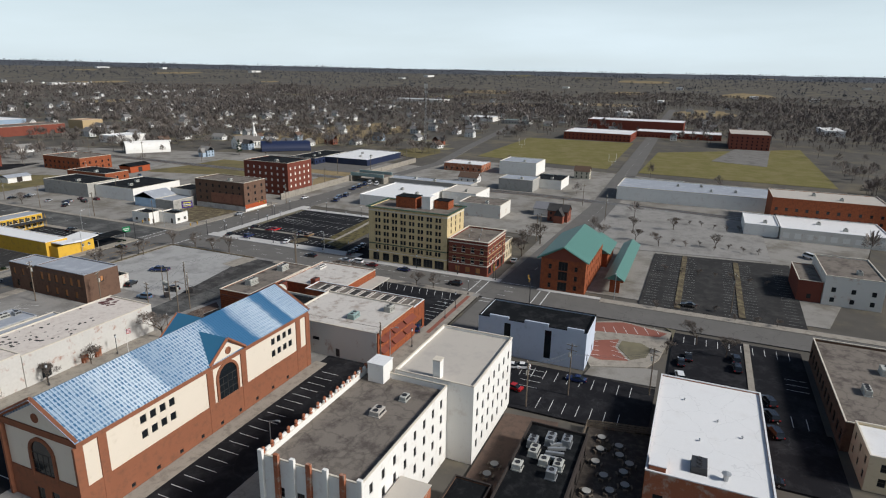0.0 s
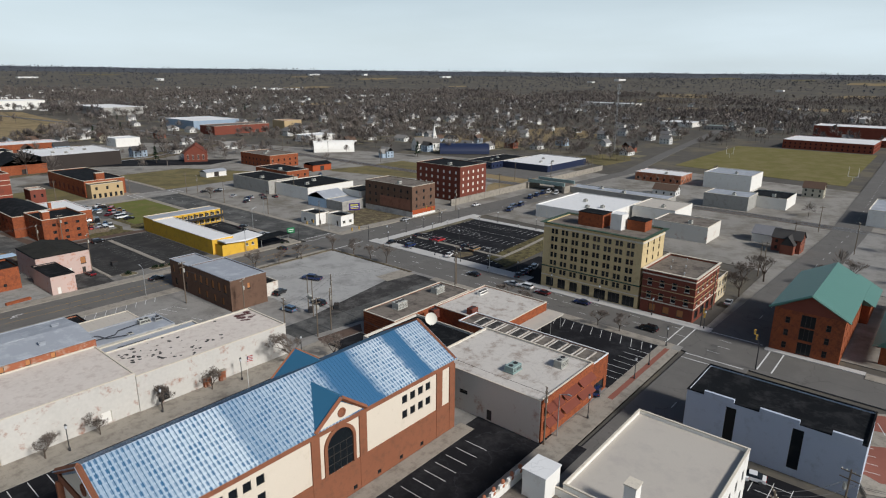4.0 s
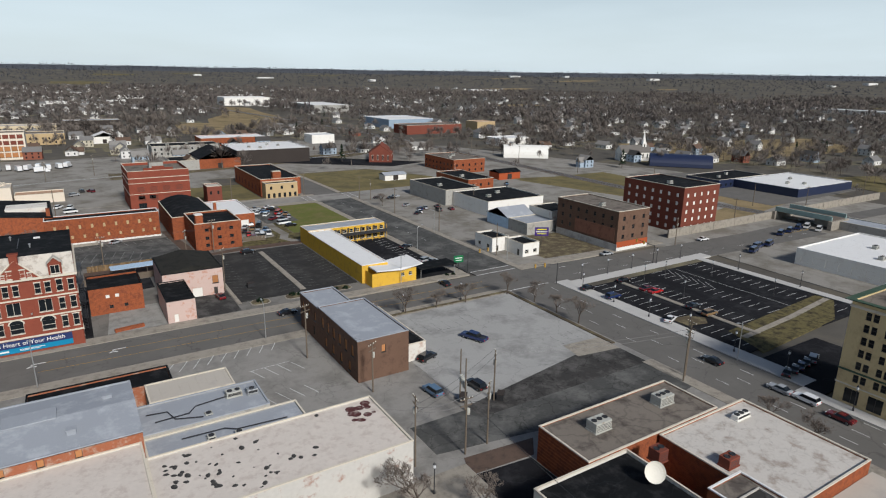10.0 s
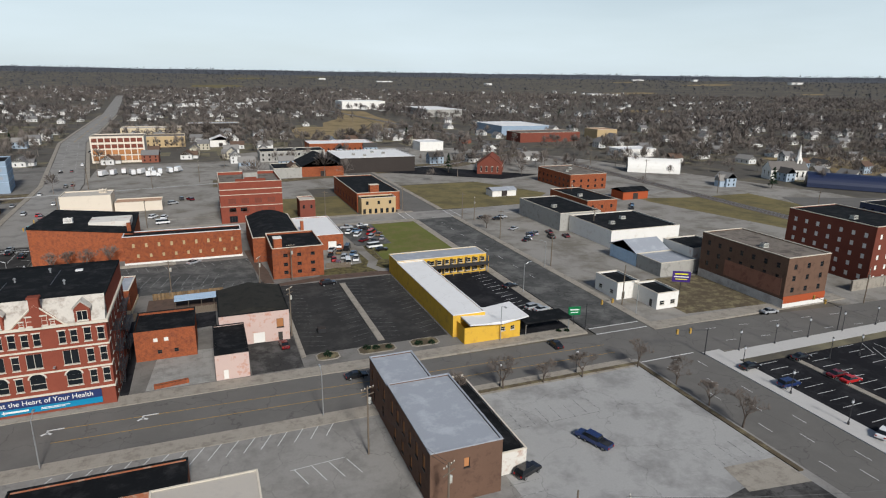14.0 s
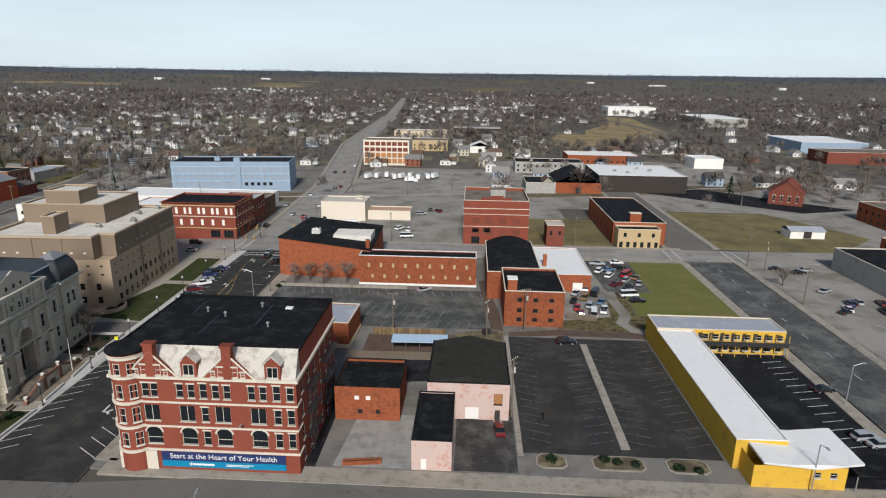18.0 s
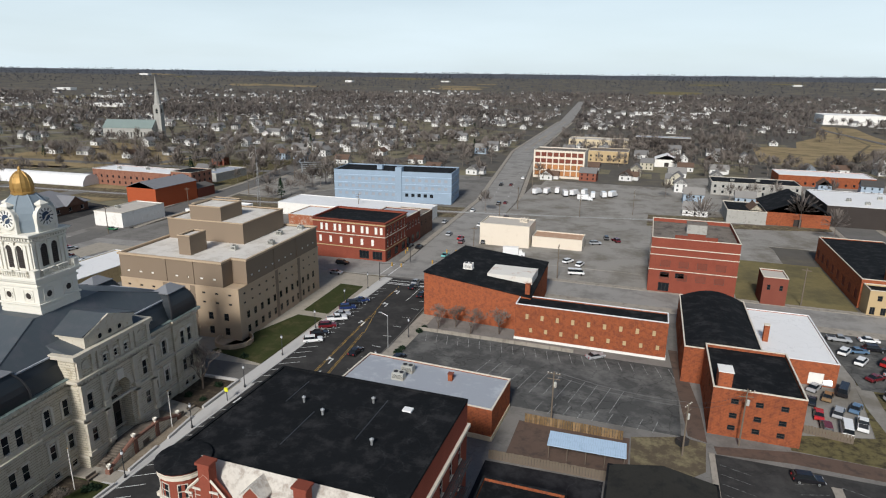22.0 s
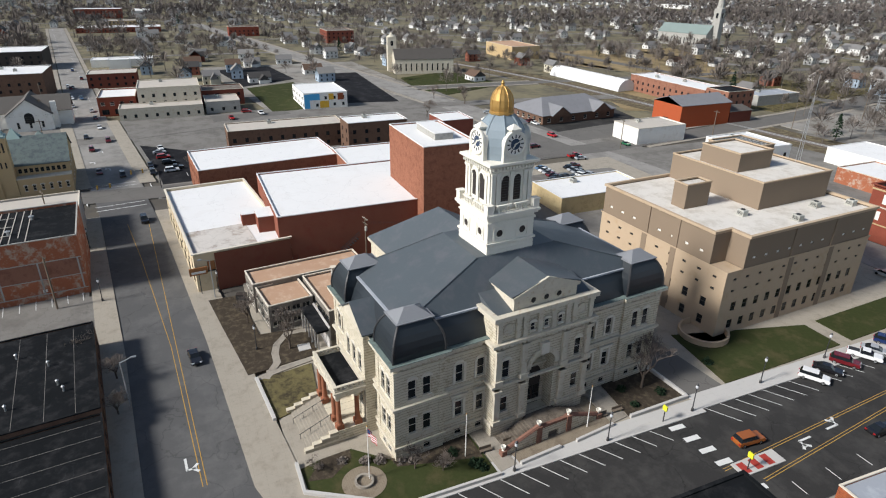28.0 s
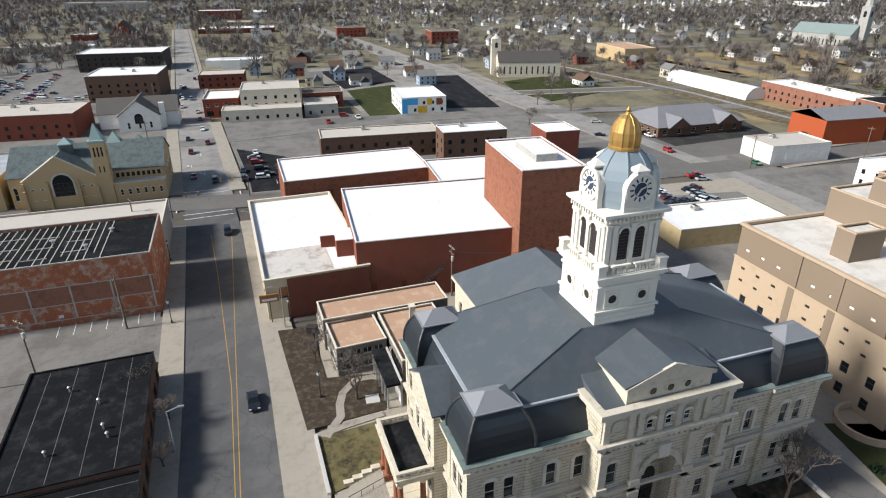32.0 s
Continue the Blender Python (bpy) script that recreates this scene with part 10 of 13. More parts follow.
patch("field_track", [(300, 345), (322, 262), (372, 300), (372, 345)], "field_dry", -0.13, "rough grass beside a railway")
patch("block_south_west", [(-111, 66), (14, 70), (12, 181), (-1, 177), (-38, 173), (-111, 164)], "asphalt_old", -0.08, "worn grey paved lots", "lot")
patch("block_north", [(30, 357), (139, 357), (139, 424), (104, 560), (26, 560)], "gravel", -0.12, "gravelly land between sheds", "yard")
patch("block_north_west", [(-118, 352), (9, 355), (6, 560), (-112, 560)], "asphalt_old", -0.13, "worn grey paved yards", "yard")
patch("block_rail", [(104, 430), (240, 428), (300, 600), (180, 640), (104, 600)], "gravel", -0.14, "gravelly yards beside a railway", "yard")
patch("block_east", [(192, -40), (330, -80), (420, -80), (460, 60), (470, 186), (262, 186), (255, 60), (192, 60)], "gravel", -0.16, "grey gravelly lots and lanes", "yard")
patch("field_factory", [(118.5, 357.5), (150.8, 357.5), (150.8, 404), (119, 404)], "field_dry", -0.1, "olive winter grass beside a factory")
patch("block_far_east", [(470, 345), (700, 330), (760, 420), (520, 470)], "straw", -0.2, "dry grass field beside woods", "field")
patch("verge_kiosk", [(205, 210.5), (234, 208.8), (234, 236), (214, 238), (205, 216)], "dirt", 0.05, "brown worn grass beside a kiosk", "verge")
patch("pad_corner", [(161, 149), (172.4, 147.5), (172.4, 154.2), (162, 155)], "concrete", 0.125, "tan concrete pad on a lot corner", "pavement")
patch("yard_gas", [(191, 209), (236, 209), (236, 300), (214, 345), (189.5, 345)], "gravel", 0.03, "gravelly empty lot with stains", "lot")
patch("yard_trucks", [(28, 372), (90, 372), (92, 540), (22, 540)], "gravel", 0.02, "gravel yard with parked trucks", "yard")
patch("yard_west", [(-400, 210), (-150, 245), (-150, 330), (-400, 318)], "gravel", -0.1, "gravelly open lots", "lot")
patch("yard_rail", [(200, 300), (350, 20), (420, 10), (420, 330), (360, 520), (300, 600), (240, 430)], "gravel", -0.15, "gravelly land along a railway", "yard")
patch("lot_school", [(575, -8), (690, -30), (690, -62), (560, -50)], "asphalt_old", -0.05, "pale school parking lot", "parking lot")
patch("lot_east", [(187.5, -34), (256, -36), (250, 12.5), (187.5, 12.5)], "asphalt_mid", 0.06, "dark asphalt parking lot with dividers", "parking lot")
patch("lot_east_far", [(258, -30), (330, -30), (345, 40), (250, 42)], "asphalt_street", 0.03, "worn grey lot with sparse trees", "parking lot")
patch("lot_south", [(112, 3), (133, 3), (133, 38), (112, 33)], "asphalt_new", 0.08, "dark asphalt lot behind shops", "parking lot")
patch("lot_south_east", [(128, -30), (169, -30), (169, 1), (128, 1)], "asphalt_new", 0.09, "dark asphalt lot with parked cars", "parking lot")
patch("plaza", [(138.2, 18.6), (143.5, 6), (150, 3.4), (161.9, 2.0), (168.6, 1.4), (171, 16), (166, 24.2), (150, 23.6)], "concrete", 0.105, "concrete drive round a small plaza", "plaza")
patch("plaza_bays_east", [(163.6, 4.4), (167.2, 2.6), (170.2, 14.5), (166, 23.6), (160, 23.6), (162.4, 12)], "paver", 0.12, "red brick paved parking bays", "plaza")
patch("plaza_bays_west", [(145.0, 21.8), (142.8, 17.2), (145.2, 10.4), (152, 14.6), (157.5, 14.2), (152.5, 23)], "paver", 0.12, "red brick paved parking bays", "plaza")
patch("plaza_lawn", [(146.0, 10.0), (149, 6.6), (154.6, 5.8), (157.2, 8.4), (156.8, 13.4), (152, 13.8)], "grass", 0.2, "oval winter grass island", "lawn")
patch("plaza_yard", [(133.4, 19.2), (134.2, 3), (143, 3.2), (143, 5.6), (138, 18.4)], "gravel", 0.1, "gravelly strip beside a lot", "yard")
patch("verge_elm", [(163.6, 1.0), (171, 0.6), (171.2, 3.2), (169, 1.6)], "grass", 0.12, "narrow grass verge", "verge")
patch("lot_south_rear", [(106, -31), (127.9, -31), (127.9, -17.3), (106, -17.3)], "asphalt_new", 0.085, "dark asphalt lot behind a white roof", "parking lot")
patch("block_west_north", [(-240, 167), (-118, 187), (-118, 338), (-262, 330), (-240, 212)], "asphalt_old", -0.06, "worn grey asphalt of city lots", "lot")
patch("block_west_south", [(-420, 40), (-112, 62), (-112, 164), (-420, 116)], "asphalt_old", -0.07, "worn grey asphalt of city lots", "lot")
patch("yard_restaurant", [(-204, 330), (-124, 330), (-124, 350), (-150, 390), (-204, 396)], "asphalt", 0.0, "dark asphalt restaurant lot", "parking lot")
patch("yard_loading", [(-136, 338), (-76, 340), (-76, 366), (-136, 358)], "asphalt_old", 0.01, "pale yard before garages", "yard")
patch("lot_restaurant", [(-165, 285), (-120, 285), (-120, 335), (-165, 330)], "asphalt", 0.03, "grey lot beside a crossing", "parking lot")
patch("lot_court", [(-52, 262), (-46, 330), (-100, 330), (-105, 262)], "asphalt_old", 0.09, "asphalt yard behind the court house", "parking lot")
patch("lot_theatre", [(-190, 176.5), (-150, 183), (-136.5, 184.5), (-137, 196), (-146, 207), (-175, 194.5)], "asphalt_new", 0.05, "small dark parking lot", "parking lot")
patch("lot_west_far", [(-420, 20), (-250, 40), (-250, 78), (-420, 60)], "asphalt_old", -0.04, "large pale parking lot with cars", "parking lot")
patch("lot_south_west", [(-64, 140), (-45, 142), (-47, 176), (-63, 174)], "asphalt_old", 0.05, "grey parking lot beside a brick wall", "parking lot")
patch("lot_office", [(-236, 205), (-205, 208), (-205, 246), (-236, 240)], "asphalt", 0.02, "asphalt lot by an office", "parking lot")
patch("lawn_school_house", [(-306, 230), (-319, 259), (-247, 262), (-236, 246), (-236, 234)], "lawn", 0.05, "lawn with a winding path", "lawn")
patch("lot_school_house", [(-345, 288), (-246, 266), (-240, 300), (-345, 306)], "asphalt_new", 0.04, "dark asphalt school lot", "parking lot")
patch("lot_dealer", [(365, 225), (392, 225), (450, 228), (462, 228), (462, 300), (380, 330), (365, 300)], "asphalt", -0.03, "grey dealership lot", "parking lot")
patch("lot_dark_north", [(196, 478), (260, 430), (290, 440), (226, 500)], "asphalt_new", -0.02, "dark asphalt lot by a railway", "parking lot")
# court house grounds
patch("court_lawn_south", [(-20.6, 198.6), (-9.6, 199.8), (-11.8, 206.6), (-22.2, 207.6)], "lawn_worn", 0.2, "worn winter lawn beside the court house", "lawn")
patch("court_forecourt", [(4.0, 228.6), (12.4, 229.4), (11.0, 246.4), (3.4, 246.4)], "paver_tan", 0.19, "tan paved forecourt before a stair", "paving")
patch("court_path_east", [(3.2, 225.4), (12.9, 226.2), (12.4, 229.0), (4.2, 228.4)], "concrete", 0.2, "concrete path to a side door", "path")
patch("court_path_north", [(3.4, 246.6), (10.6, 246.6), (10.2, 249.6), (1.6, 250.4)], "concrete", 0.2, "concrete path to a side door", "path")
patch("court_bed_west", [(-52, 192.6), (-40.3, 194.3), (-31.3, 195.7), (-22.6, 197.0), (-24.6, 209), (-34, 211), (-34.9, 200.6), (-52, 198.6)], "mulch", 0.19, "bare planting bed beside an annex", "planting bed")
patch("court_lawn_tan_north", [(1.2, 303), (8.8, 303), (7.8, 327), (0, 327)], "lawn", 0.2, "green lawn before a tan building", "lawn")
patch("court_lawn_tan", [(-5.5, 272.5), (9.7, 270.5), (9.0, 299.5), (1.5, 299.5)], "lawn", 0.2, "green lawn before a tan building", "lawn")
patch("court_bed_north", [(1.2, 250.8), (10.2, 250.0), (9.8, 261.4), (0.6, 260.6)], "mulch", 0.19, "mulched bed beside a drive", "planting bed")
patch("court_bed_south", [(2.0, 201.0), (6.4, 201.2), (13.0, 212.0), (13.2, 225.8), (3.6, 225.2), (5.0, 213.0), (0.8, 208.4), (1.2, 204.0)], "lawn", 0.18, "lawn before the court house", "lawn")
patch("court_bed_wall", [(3.6, 225.0), (4.8, 213.0), (6.6, 213.4), (8.0, 219.0), (9.4, 225.2)], "mulch", 0.2, "mulched bed along a stone wall", "planting bed")
patch("court_bed_corner", [(1.2, 204.0), (4.6, 201.4), (5.2, 204.6), (2.6, 208.0), (0.8, 208.2)], "mulch", 0.2, "mulched corner bed", "planting bed")
pl = thing("flag_circle", 7.6, 208.4, 0.1, 0, "round paved circle with a stone ring", "paving", kind="structure")
bm = bmesh.new()
lathe(bm, [(0.02, 0.12), (3.0, 0.12), (3.0, -0.3)], 28)
part("paving", bm, "paver_tan", pl)
bm = bmesh.new()
lathe(bm, [(1.3, 0.1), (1.3, 0.5), (1.0, 0.5), (1.0, 0.1)], 24)
part("stone_ring", bm, "concrete", pl)
for pts in ([(13.2, 212.5), (13.6, 212.5), (13.55, 225.9), (13.15, 225.9)], [(12.5, 229.4), (12.9, 229.5), (12.2, 236.4), (11.8, 236.3)], [(11.7, 239.2), (12.1, 239.2), (11.2, 246.4), (10.8, 246.4)], [(10.3, 250.0), (10.75, 250.0), (10.3, 261.8), (9.85, 261.8)], [(1.0, 261.0), (9.8, 261.5), (9.8, 261.9), (1.0, 261.4)], [(-21.0, 197.9), (-9.4, 199.1), (-9.4, 199.6), (-21.0, 198.4)], [(0.9, 200.4), (6.6, 200.5), (13.4, 211.8), (13.1, 212.1), (6.3, 200.9), (0.9, 200.9)]):
    outline("kerb_wall", pts, -0.2, 0.62, "concrete_new", "low pale concrete garden wall", "wall")
patch("court_drive", [(-30, 262.2), (1.0, 261.8), (11.0, 262.2), (9.6, 269.6), (-5.2, 268.4), (-30, 270)], "asphalt", 0.1, "short asphalt drive", "drive")
wk = thing("covered_walk", 0, 0, 0, 0, "low covered walk with a wet black flat roof", "covered walk")
bm = bmesh.new()
prism(bm, [(-34.6, 208.4), (-24.6, 209.4), (-24.9, 211.6), (-34.8, 210.8)], 4.1, 4.5)
part("walk_roof", bm, "roof_black", wk)
bm = bmesh.new()
prism(bm, [(-34.8, 210.8), (-24.9, 211.6), (-24.95, 211.9), (-34.85, 211.1)], -0.2, 4.8)
part("walk_wall", bm, "white_old", wk)
for k in range(6):
    bm = bmesh.new()
    x, y = -34.3 + 1.9 * k, 208.6 + 0.19 * k
    box(bm, x - 0.13, y - 0.13, -0.2, x + 0.13, y + 0.13, 4.1)
    part("post", bm, "white_old", wk)
slab("paving_slab", -28.5, 206.3, -26.4, 208.5, -0.2, 0.32, "concrete_new", "pale concrete slab in a garden bed", "paving")
# new pale pavements and kerbs
for nm, x0, y0, x1, y1, m in (("pavement_main_west", 9.8, 262, 13.2, 338, "concrete_new"), ("pavement_main_south", 10.8, 205, 14.0, 262, "concrete_new"), ("pavement_lot_west", 190.9, 116, 195.9, 190, "concrete_new"), ("pavement_lot_north", 195.9, 184.2, 258, 188.4, "concrete_new"),
                          ("pavement_lot_east", 250.2, 131, 253.5, 184.1, "concrete_new"), ("pavement_hotel", 187.6, 58, 190.9, 115.9, "concrete_new"), ("pavement_elm_west", 171.2, 62, 174.3, 140, "concrete"), ("pavement_market_north", 32, 60, 171.1, 64.9, "concrete"),
                          ("pavement_high_south", 40, 189.4, 173, 193.2, "concrete"), ("pavement_high_north", 36, 208.6, 172.5, 212.6, "concrete"), ("pavement_hall_rear", 36, 122.2, 118, 129.6, "concrete"), ("pavement_main_east", 33.4, 212, 37.4, 342, "concrete"),
                          ("pavement_office", 186, 24, 188, 44.6, "concrete_new"), ("pavement_east_lot", 184, -60, 187.4, 23.9, "concrete"), ("pavement_hall_front", 50, 76.9, 112, 80.2, "concrete"), ("pavement_north_south", 37.5, 337, 172, 341, "concrete"),
                          ("pavement_gas", 189.6, 204.6, 258, 208.9, "concrete"), ("pavement_elm_north", 189.6, 209, 192.0, 340, "concrete"), ("pavement_north_north", 60, 354.6, 176, 357, "concrete"), ("pavement_elm_west_north", 169.9, 212.7, 172.7, 336.9, "concrete")):
    slab(nm, x0, y0, x1, y1, -0.3, 0.15, m, "concrete pavement with a kerb", "pavement")
for nm, pts in (("pavement_court_south", [(-112, 182.2), (-102.6, 183.5), (-36.8, 191.2), (2.6, 194.8), (11, 197.4), (11, 204), (3, 201), (-20, 198.2), (-36, 197.4), (-112, 188)]), ("pavement_high_south_west", [(-112, 164.6), (-38, 173.4), (-1, 177.4), (12, 182), (12, 185.6), (-1, 181.4), (-38.2, 177.6), (-112, 168.4)]),
                ("pavement_west_north", [(-240, 161.8), (-140, 177.8), (-140, 182.5), (-240, 166.5)]), ("pavement_west_south", [(-240, 143.4), (-140, 159.4), (-140, 164), (-240, 148)])):
    outline(nm, pts, -0.3, 0.16, "concrete_tan", "tan concrete pavement along an avenue", "pavement")
road("garden_path", [(-20.5, 199.6), (-24.5, 202.1), (-27.5, 202.2), (-30.2, 202.9), (-33.2, 205.2), (-33.4, 208), (-32.4, 210.2)], 1.3, "concrete", 0.21, "curved concrete garden path", "path")
road("garden_path_straight", [(-20.8, 197.6), (-22.4, 203.0), (-23.7, 208.6)], 1.2, "concrete", 0.213, "straight concrete garden path", "path")
road("road_third", [(-190, 40), (-200, 120), (-205, 165), (-216, 206), (-224, 250), (-226, 300), (-222, 345), (-212, 420)], 11.0, "asphalt_old", 0.036, "pale grey cross street")
def verge(name, pts, off, w=2.4, material="concrete"):
    """A pavement strip along one side of a street."""
    P = [Vector((*p, 0)) for p in pts]
    out = []
    for i, p in enumerate(P):
        d = (P[min(i + 1, len(P) - 1)] - P[max(i - 1, 0)]).normalized()
        out.append((p.x - d.y * off, p.y + d.x * off))
    return road(name, out, w, material, -0.006, "concrete pavement beside a street", "pavement")


for nm, pts, o in (("main", [(19.6, 358), (14, 480), (-20, 720), (-42, 1150)], 11.2), ("north", [(-600, 258), (-409, 290), (-232, 320)], 9.0), ("north_near", [(-206, 325), (-136, 334.5)], 9.0), ("far", [(-770, 77), (-257, 152.5)], 9.0), ("west", [(-126, 362), (-139, 474), (-157, 556)], 7.6), ("elm", [(181, 358), (180, 520)], 9.6), ("far_west", [(-281, 236), (-270, 400)], 6.0)):
    verge("pavement_verge_" + nm, pts, o)
    verge("pavement_kerb_" + nm, pts, -o)
# railway
rw = [(330, -120), (336, -30), (349, 90), (347, 200), (338, 290), (342, 420), (350, 560), (346, 740), (300, 1300), (230, 2200)]
road("rail_bed", rw, 9.0, "rail", -0.08, "railway ballast with two tracks", "railway")
for off in (-2.7, -1.2, 1.2, 2.7):
    road("rail", [(x + off, y) for x, y in rw], 0.16, "steel", 0.12, "steel rail on ballast", "rail")
rn = [(345, 560), (250, 500), (140, 472), (69, 457), (0, 444), (-62, 436), (-110, 429), (-184, 421), (-255, 415), (-330, 398), (-480, 350)]
road("rail_verge_north", rn, 24.0, "dirt", -0.11, "brown weedy bank beside old tracks", "verge")
road("rail_bed_north", rn, 6.5, "rail", -0.06, "railway ballast with a single track", "railway")
for off in (-0.75, 0.75):
    road("rail", [(x, y + off) for x, y in rn], 0.16, "steel", 0.12, "steel rail on ballast", "rail")
road("road_far_north", [(-420, 500), (-90, 530), (0, 540)], 9.0, "asphalt", -0.05)
road("road_west", [(-140, 60), (-128, 200), (-124, 340), (-128.5, 394), (-139, 474), (-158, 560), (-196, 700), (-230, 900)], 12.0, "asphalt", 0.02)
road("road_far_west", [(-300, -40), (-282, 220), (-268, 420), (-240, 800)], 9.0, "asphalt", -0.01)
road("road_overpass", [(250, 193), (330, 195), (440, 190), (560, 210), (900, 260)], 9.0, "asphalt", 0.024)
wa = thing("retaining_wall", 0, 0, 0, 0, "long concrete retaining wall beside an underpass", "wall")
for k in range(12):
    bm = bmesh.new()
    box(bm, 266 + 14.2 * k, 208.6, -0.3, 280 + 14.2 * k, 209.2, 3.2)
    part("wall_panel", bm, "concrete", wa)
br = thing("rail_bridge", 343, 196, 0, 0, "low green steel rail bridge", "bridge")
bm = bmesh.new()
box(bm, -6, -12, 3.6, -5.4, 12, 5.6)
part("girder", bm, "copper", br)
bm = bmesh.new()
box(bm, 5.4, -12, 3.6, 6, 12, 5.6)
part("girder", bm, "copper", br)
bm = bmesh.new()
box(bm, -5.4, -12, 3.4, 5.4, 12, 3.9)
part("deck", bm, "rail", br)
for sy in (-1, 1):
    bm = bmesh.new()
    box(bm, -7, sy * 12 - 0.8, -0.3, 7, sy * 12 + 0.8, 3.6)
    part("abutment", bm, "concrete", br)
for x, y in ((580, 163), (505, 66)):
    gp = thing("goal_post", x, y, -0.2, 0, "white football goal post", "goal post", "goal posts")
    for s, a, b in (("base", (0, 0, 0), (0, 0, 3)), ("crossbar", (0, -2.8, 3), (0, 2.8, 3)), ("upright", (0, -2.8, 3), (0, -2.8, 9)), ("upright", (0, 2.8, 3), (0, 2.8, 9))):
        bm = bmesh.new()
        tube(bm, a, b, 0.12)
        part(s, bm, "white_clean", gp)


# trees
def tree_mesh(seed, h, spread, twig):
    r = random.Random(seed)
    t, c = bmesh.new(), bmesh.new()

    def grow(bm, p, d, ln, rad, depth):
        q = p + d * ln
        rad = max(rad, 0.021)
        if depth < 3:
            tube(bm if depth < 2 else c, p, q, rad, rad * 0.7, 5)
        else:                 # fine twigs as thin slivers
            sd = d.cross(Vector((r.gauss(0, 1), r.gauss(0, 1), r.gauss(0, 1)))).normalized() * rad * 1.25
            c.faces.new([c.verts.new(v) for v in (p - sd, p + sd, q + sd * 0.45, q - sd * 0.45)])
        if depth >= twig:
            return
        for k in range(3 if depth < 4 else r.choice((2, 3, 3))):
            a = Vector((r.uniform(-1, 1), r.uniform(-1, 1), r.uniform(-0.2, 0.7))).normalized()
            nd = (d * 0.8 + a * spread).normalized()
            grow(bm, p + d * ln * r.uniform(0.55, 1.0), nd, ln * r.uniform(0.62, 0.84), rad * 0.6, depth + 1)

    grow(t, Vector((0, 0, -0.2)), Vector((r.uniform(-0.06, 0.06), r.uniform(-0.06, 0.06), 1)).normalized(), h * 0.26, h * 0.021, 0)
    out = []
    for nm, bm, m in (("trunk", t, "bark"), ("crown", c, "twigs_red")):
        me = bpy.data.meshes.new(nm)
        bm.to_mesh(me)
        bm.free()
        me.materials.append(M[m])
        out.append(me)
    return out


TREES = [tree_mesh(1, 8.6, 0.78, 7), tree_mesh(2, 9.4, 0.72, 7), tree_mesh(3, 7.8, 0.84, 7), tree_mesh(4, 11.0, 0.6, 7)]


def tree(x, y, kind=0, s=1.0, z=0.0, label="bare leafless street tree with fine branches"):
    t = thing("tree", x, y, z, (x * 37 + y * 17) % 360, label, "tree", "bare trees")
    t.scale = (s, s, s)
    place("trunk", TREES[kind][0], t)
    place("crown", TREES[kind][1], t)


for k, (x, y) in enumerate(((131, 193), (140, 192.4), (149, 192), (158, 191.4), (174, 189), (176.5, 180), (176.5, 171), (176.5, 163))):
    tree(x - (2 if x > 173 else 0), y - 2.2 if y > 191 else y, k % 3, 0.95 + 0.1 * (k % 2), 0.1)
for x, y, k, s in ((57, 126.5, 0, 0.85), (66, 127, 2, 0.8), (77.5, 127, 0, 0.95), (88, 127, 2, 1.0), (106, 123.5, 3, 1.15), (114, 119, 1, 0.9),
                   (172.6, 104, 2, 1.0), (172.6, 112, 0, 0.9), (172.6, 82, 0, 0.9), (172.8, 76, 2, 0.9), (-38, 193, 3, 0.0), (-28, 205, 3, 1.0), (-40, 199, 1, 0.9), (-37, 171.5, 1, 0.85), (-30, 176.8, 3, 0.75), (-20, 177.5, 2, 0.9),
                   (5.2, 256.5, 3, 1.15), (7.8, 215.5, 1, 0.6), (9.6, 219, 2, 0.65), (3.4, 203, 2, 0.45), (41, 304, 3, 0.8), (50, 303.5, 3, 0.85), (45, 306.5, 1, 0.9), (57, 306, 1, 1.0), (181, 300, 3, 0.0), (195, 315, 3, 0.9), (222, 60, 3, 1.1), (232, 62, 1, 1.3), (243, 58, 3, 1.3), (250, 40, 3, 1.0), (262, 36, 1, 1.1),
                   (262, 12, 3, 0.8), (270, -10, 1, 0.9), (268, 22, 0, 1.0), (285, 25, 1, 1.0), (296, 8, 3, 0.9), (-147, 196, 3, 0.9), (-150, 230, 1, 0.9), (-200, 300, 3, 1.0), (-222, 330, 3, 1.2), (-240, 320, 1, 1.1), (163, -5, 3, 0.9), (158, -12, 1, 0.9), (154, 2, 2, 0.8)):
    if s:
        tree(x, y, k, s, 0.05)
rs = random.Random(8)
for k in range(28):
    tree(188 + 40 * (k // 7) + rs.uniform(-3, 3), -26 + 5.5 * (k % 7), 2, 0.35 + rs.random() * 0.15, 0.05, "small bare shrub tree on a lot divider")


def bush(x, y, s=1.0, m="evergreen", z=0.1, label="dark evergreen clipped bush"):
    b = thing("bush", x, y, z, 0, label, "bush", "bushes")
    r = random.Random(int(x * 31 + y * 7))
    bm = bmesh.new()
    for k in range(150):
        d = Vector((r.gauss(0, 1), r.gauss(0, 1), abs(r.gauss(0, 0.9)))).normalized() * r.uniform(0.55, 1.0) * s
        a, c2 = Vector((r.gauss(0, 1), r.gauss(0, 1), r.gauss(0, 1))).normalized() * 0.3 * s, Vector((r.gauss(0, 1), r.gauss(0, 1), r.gauss(0, 1))).normalized() * 0.3 * s
        bm.faces.new([bm.verts.new(d + q) for q in (a, c2, -a)])
    part("foliage", bm, m, b)


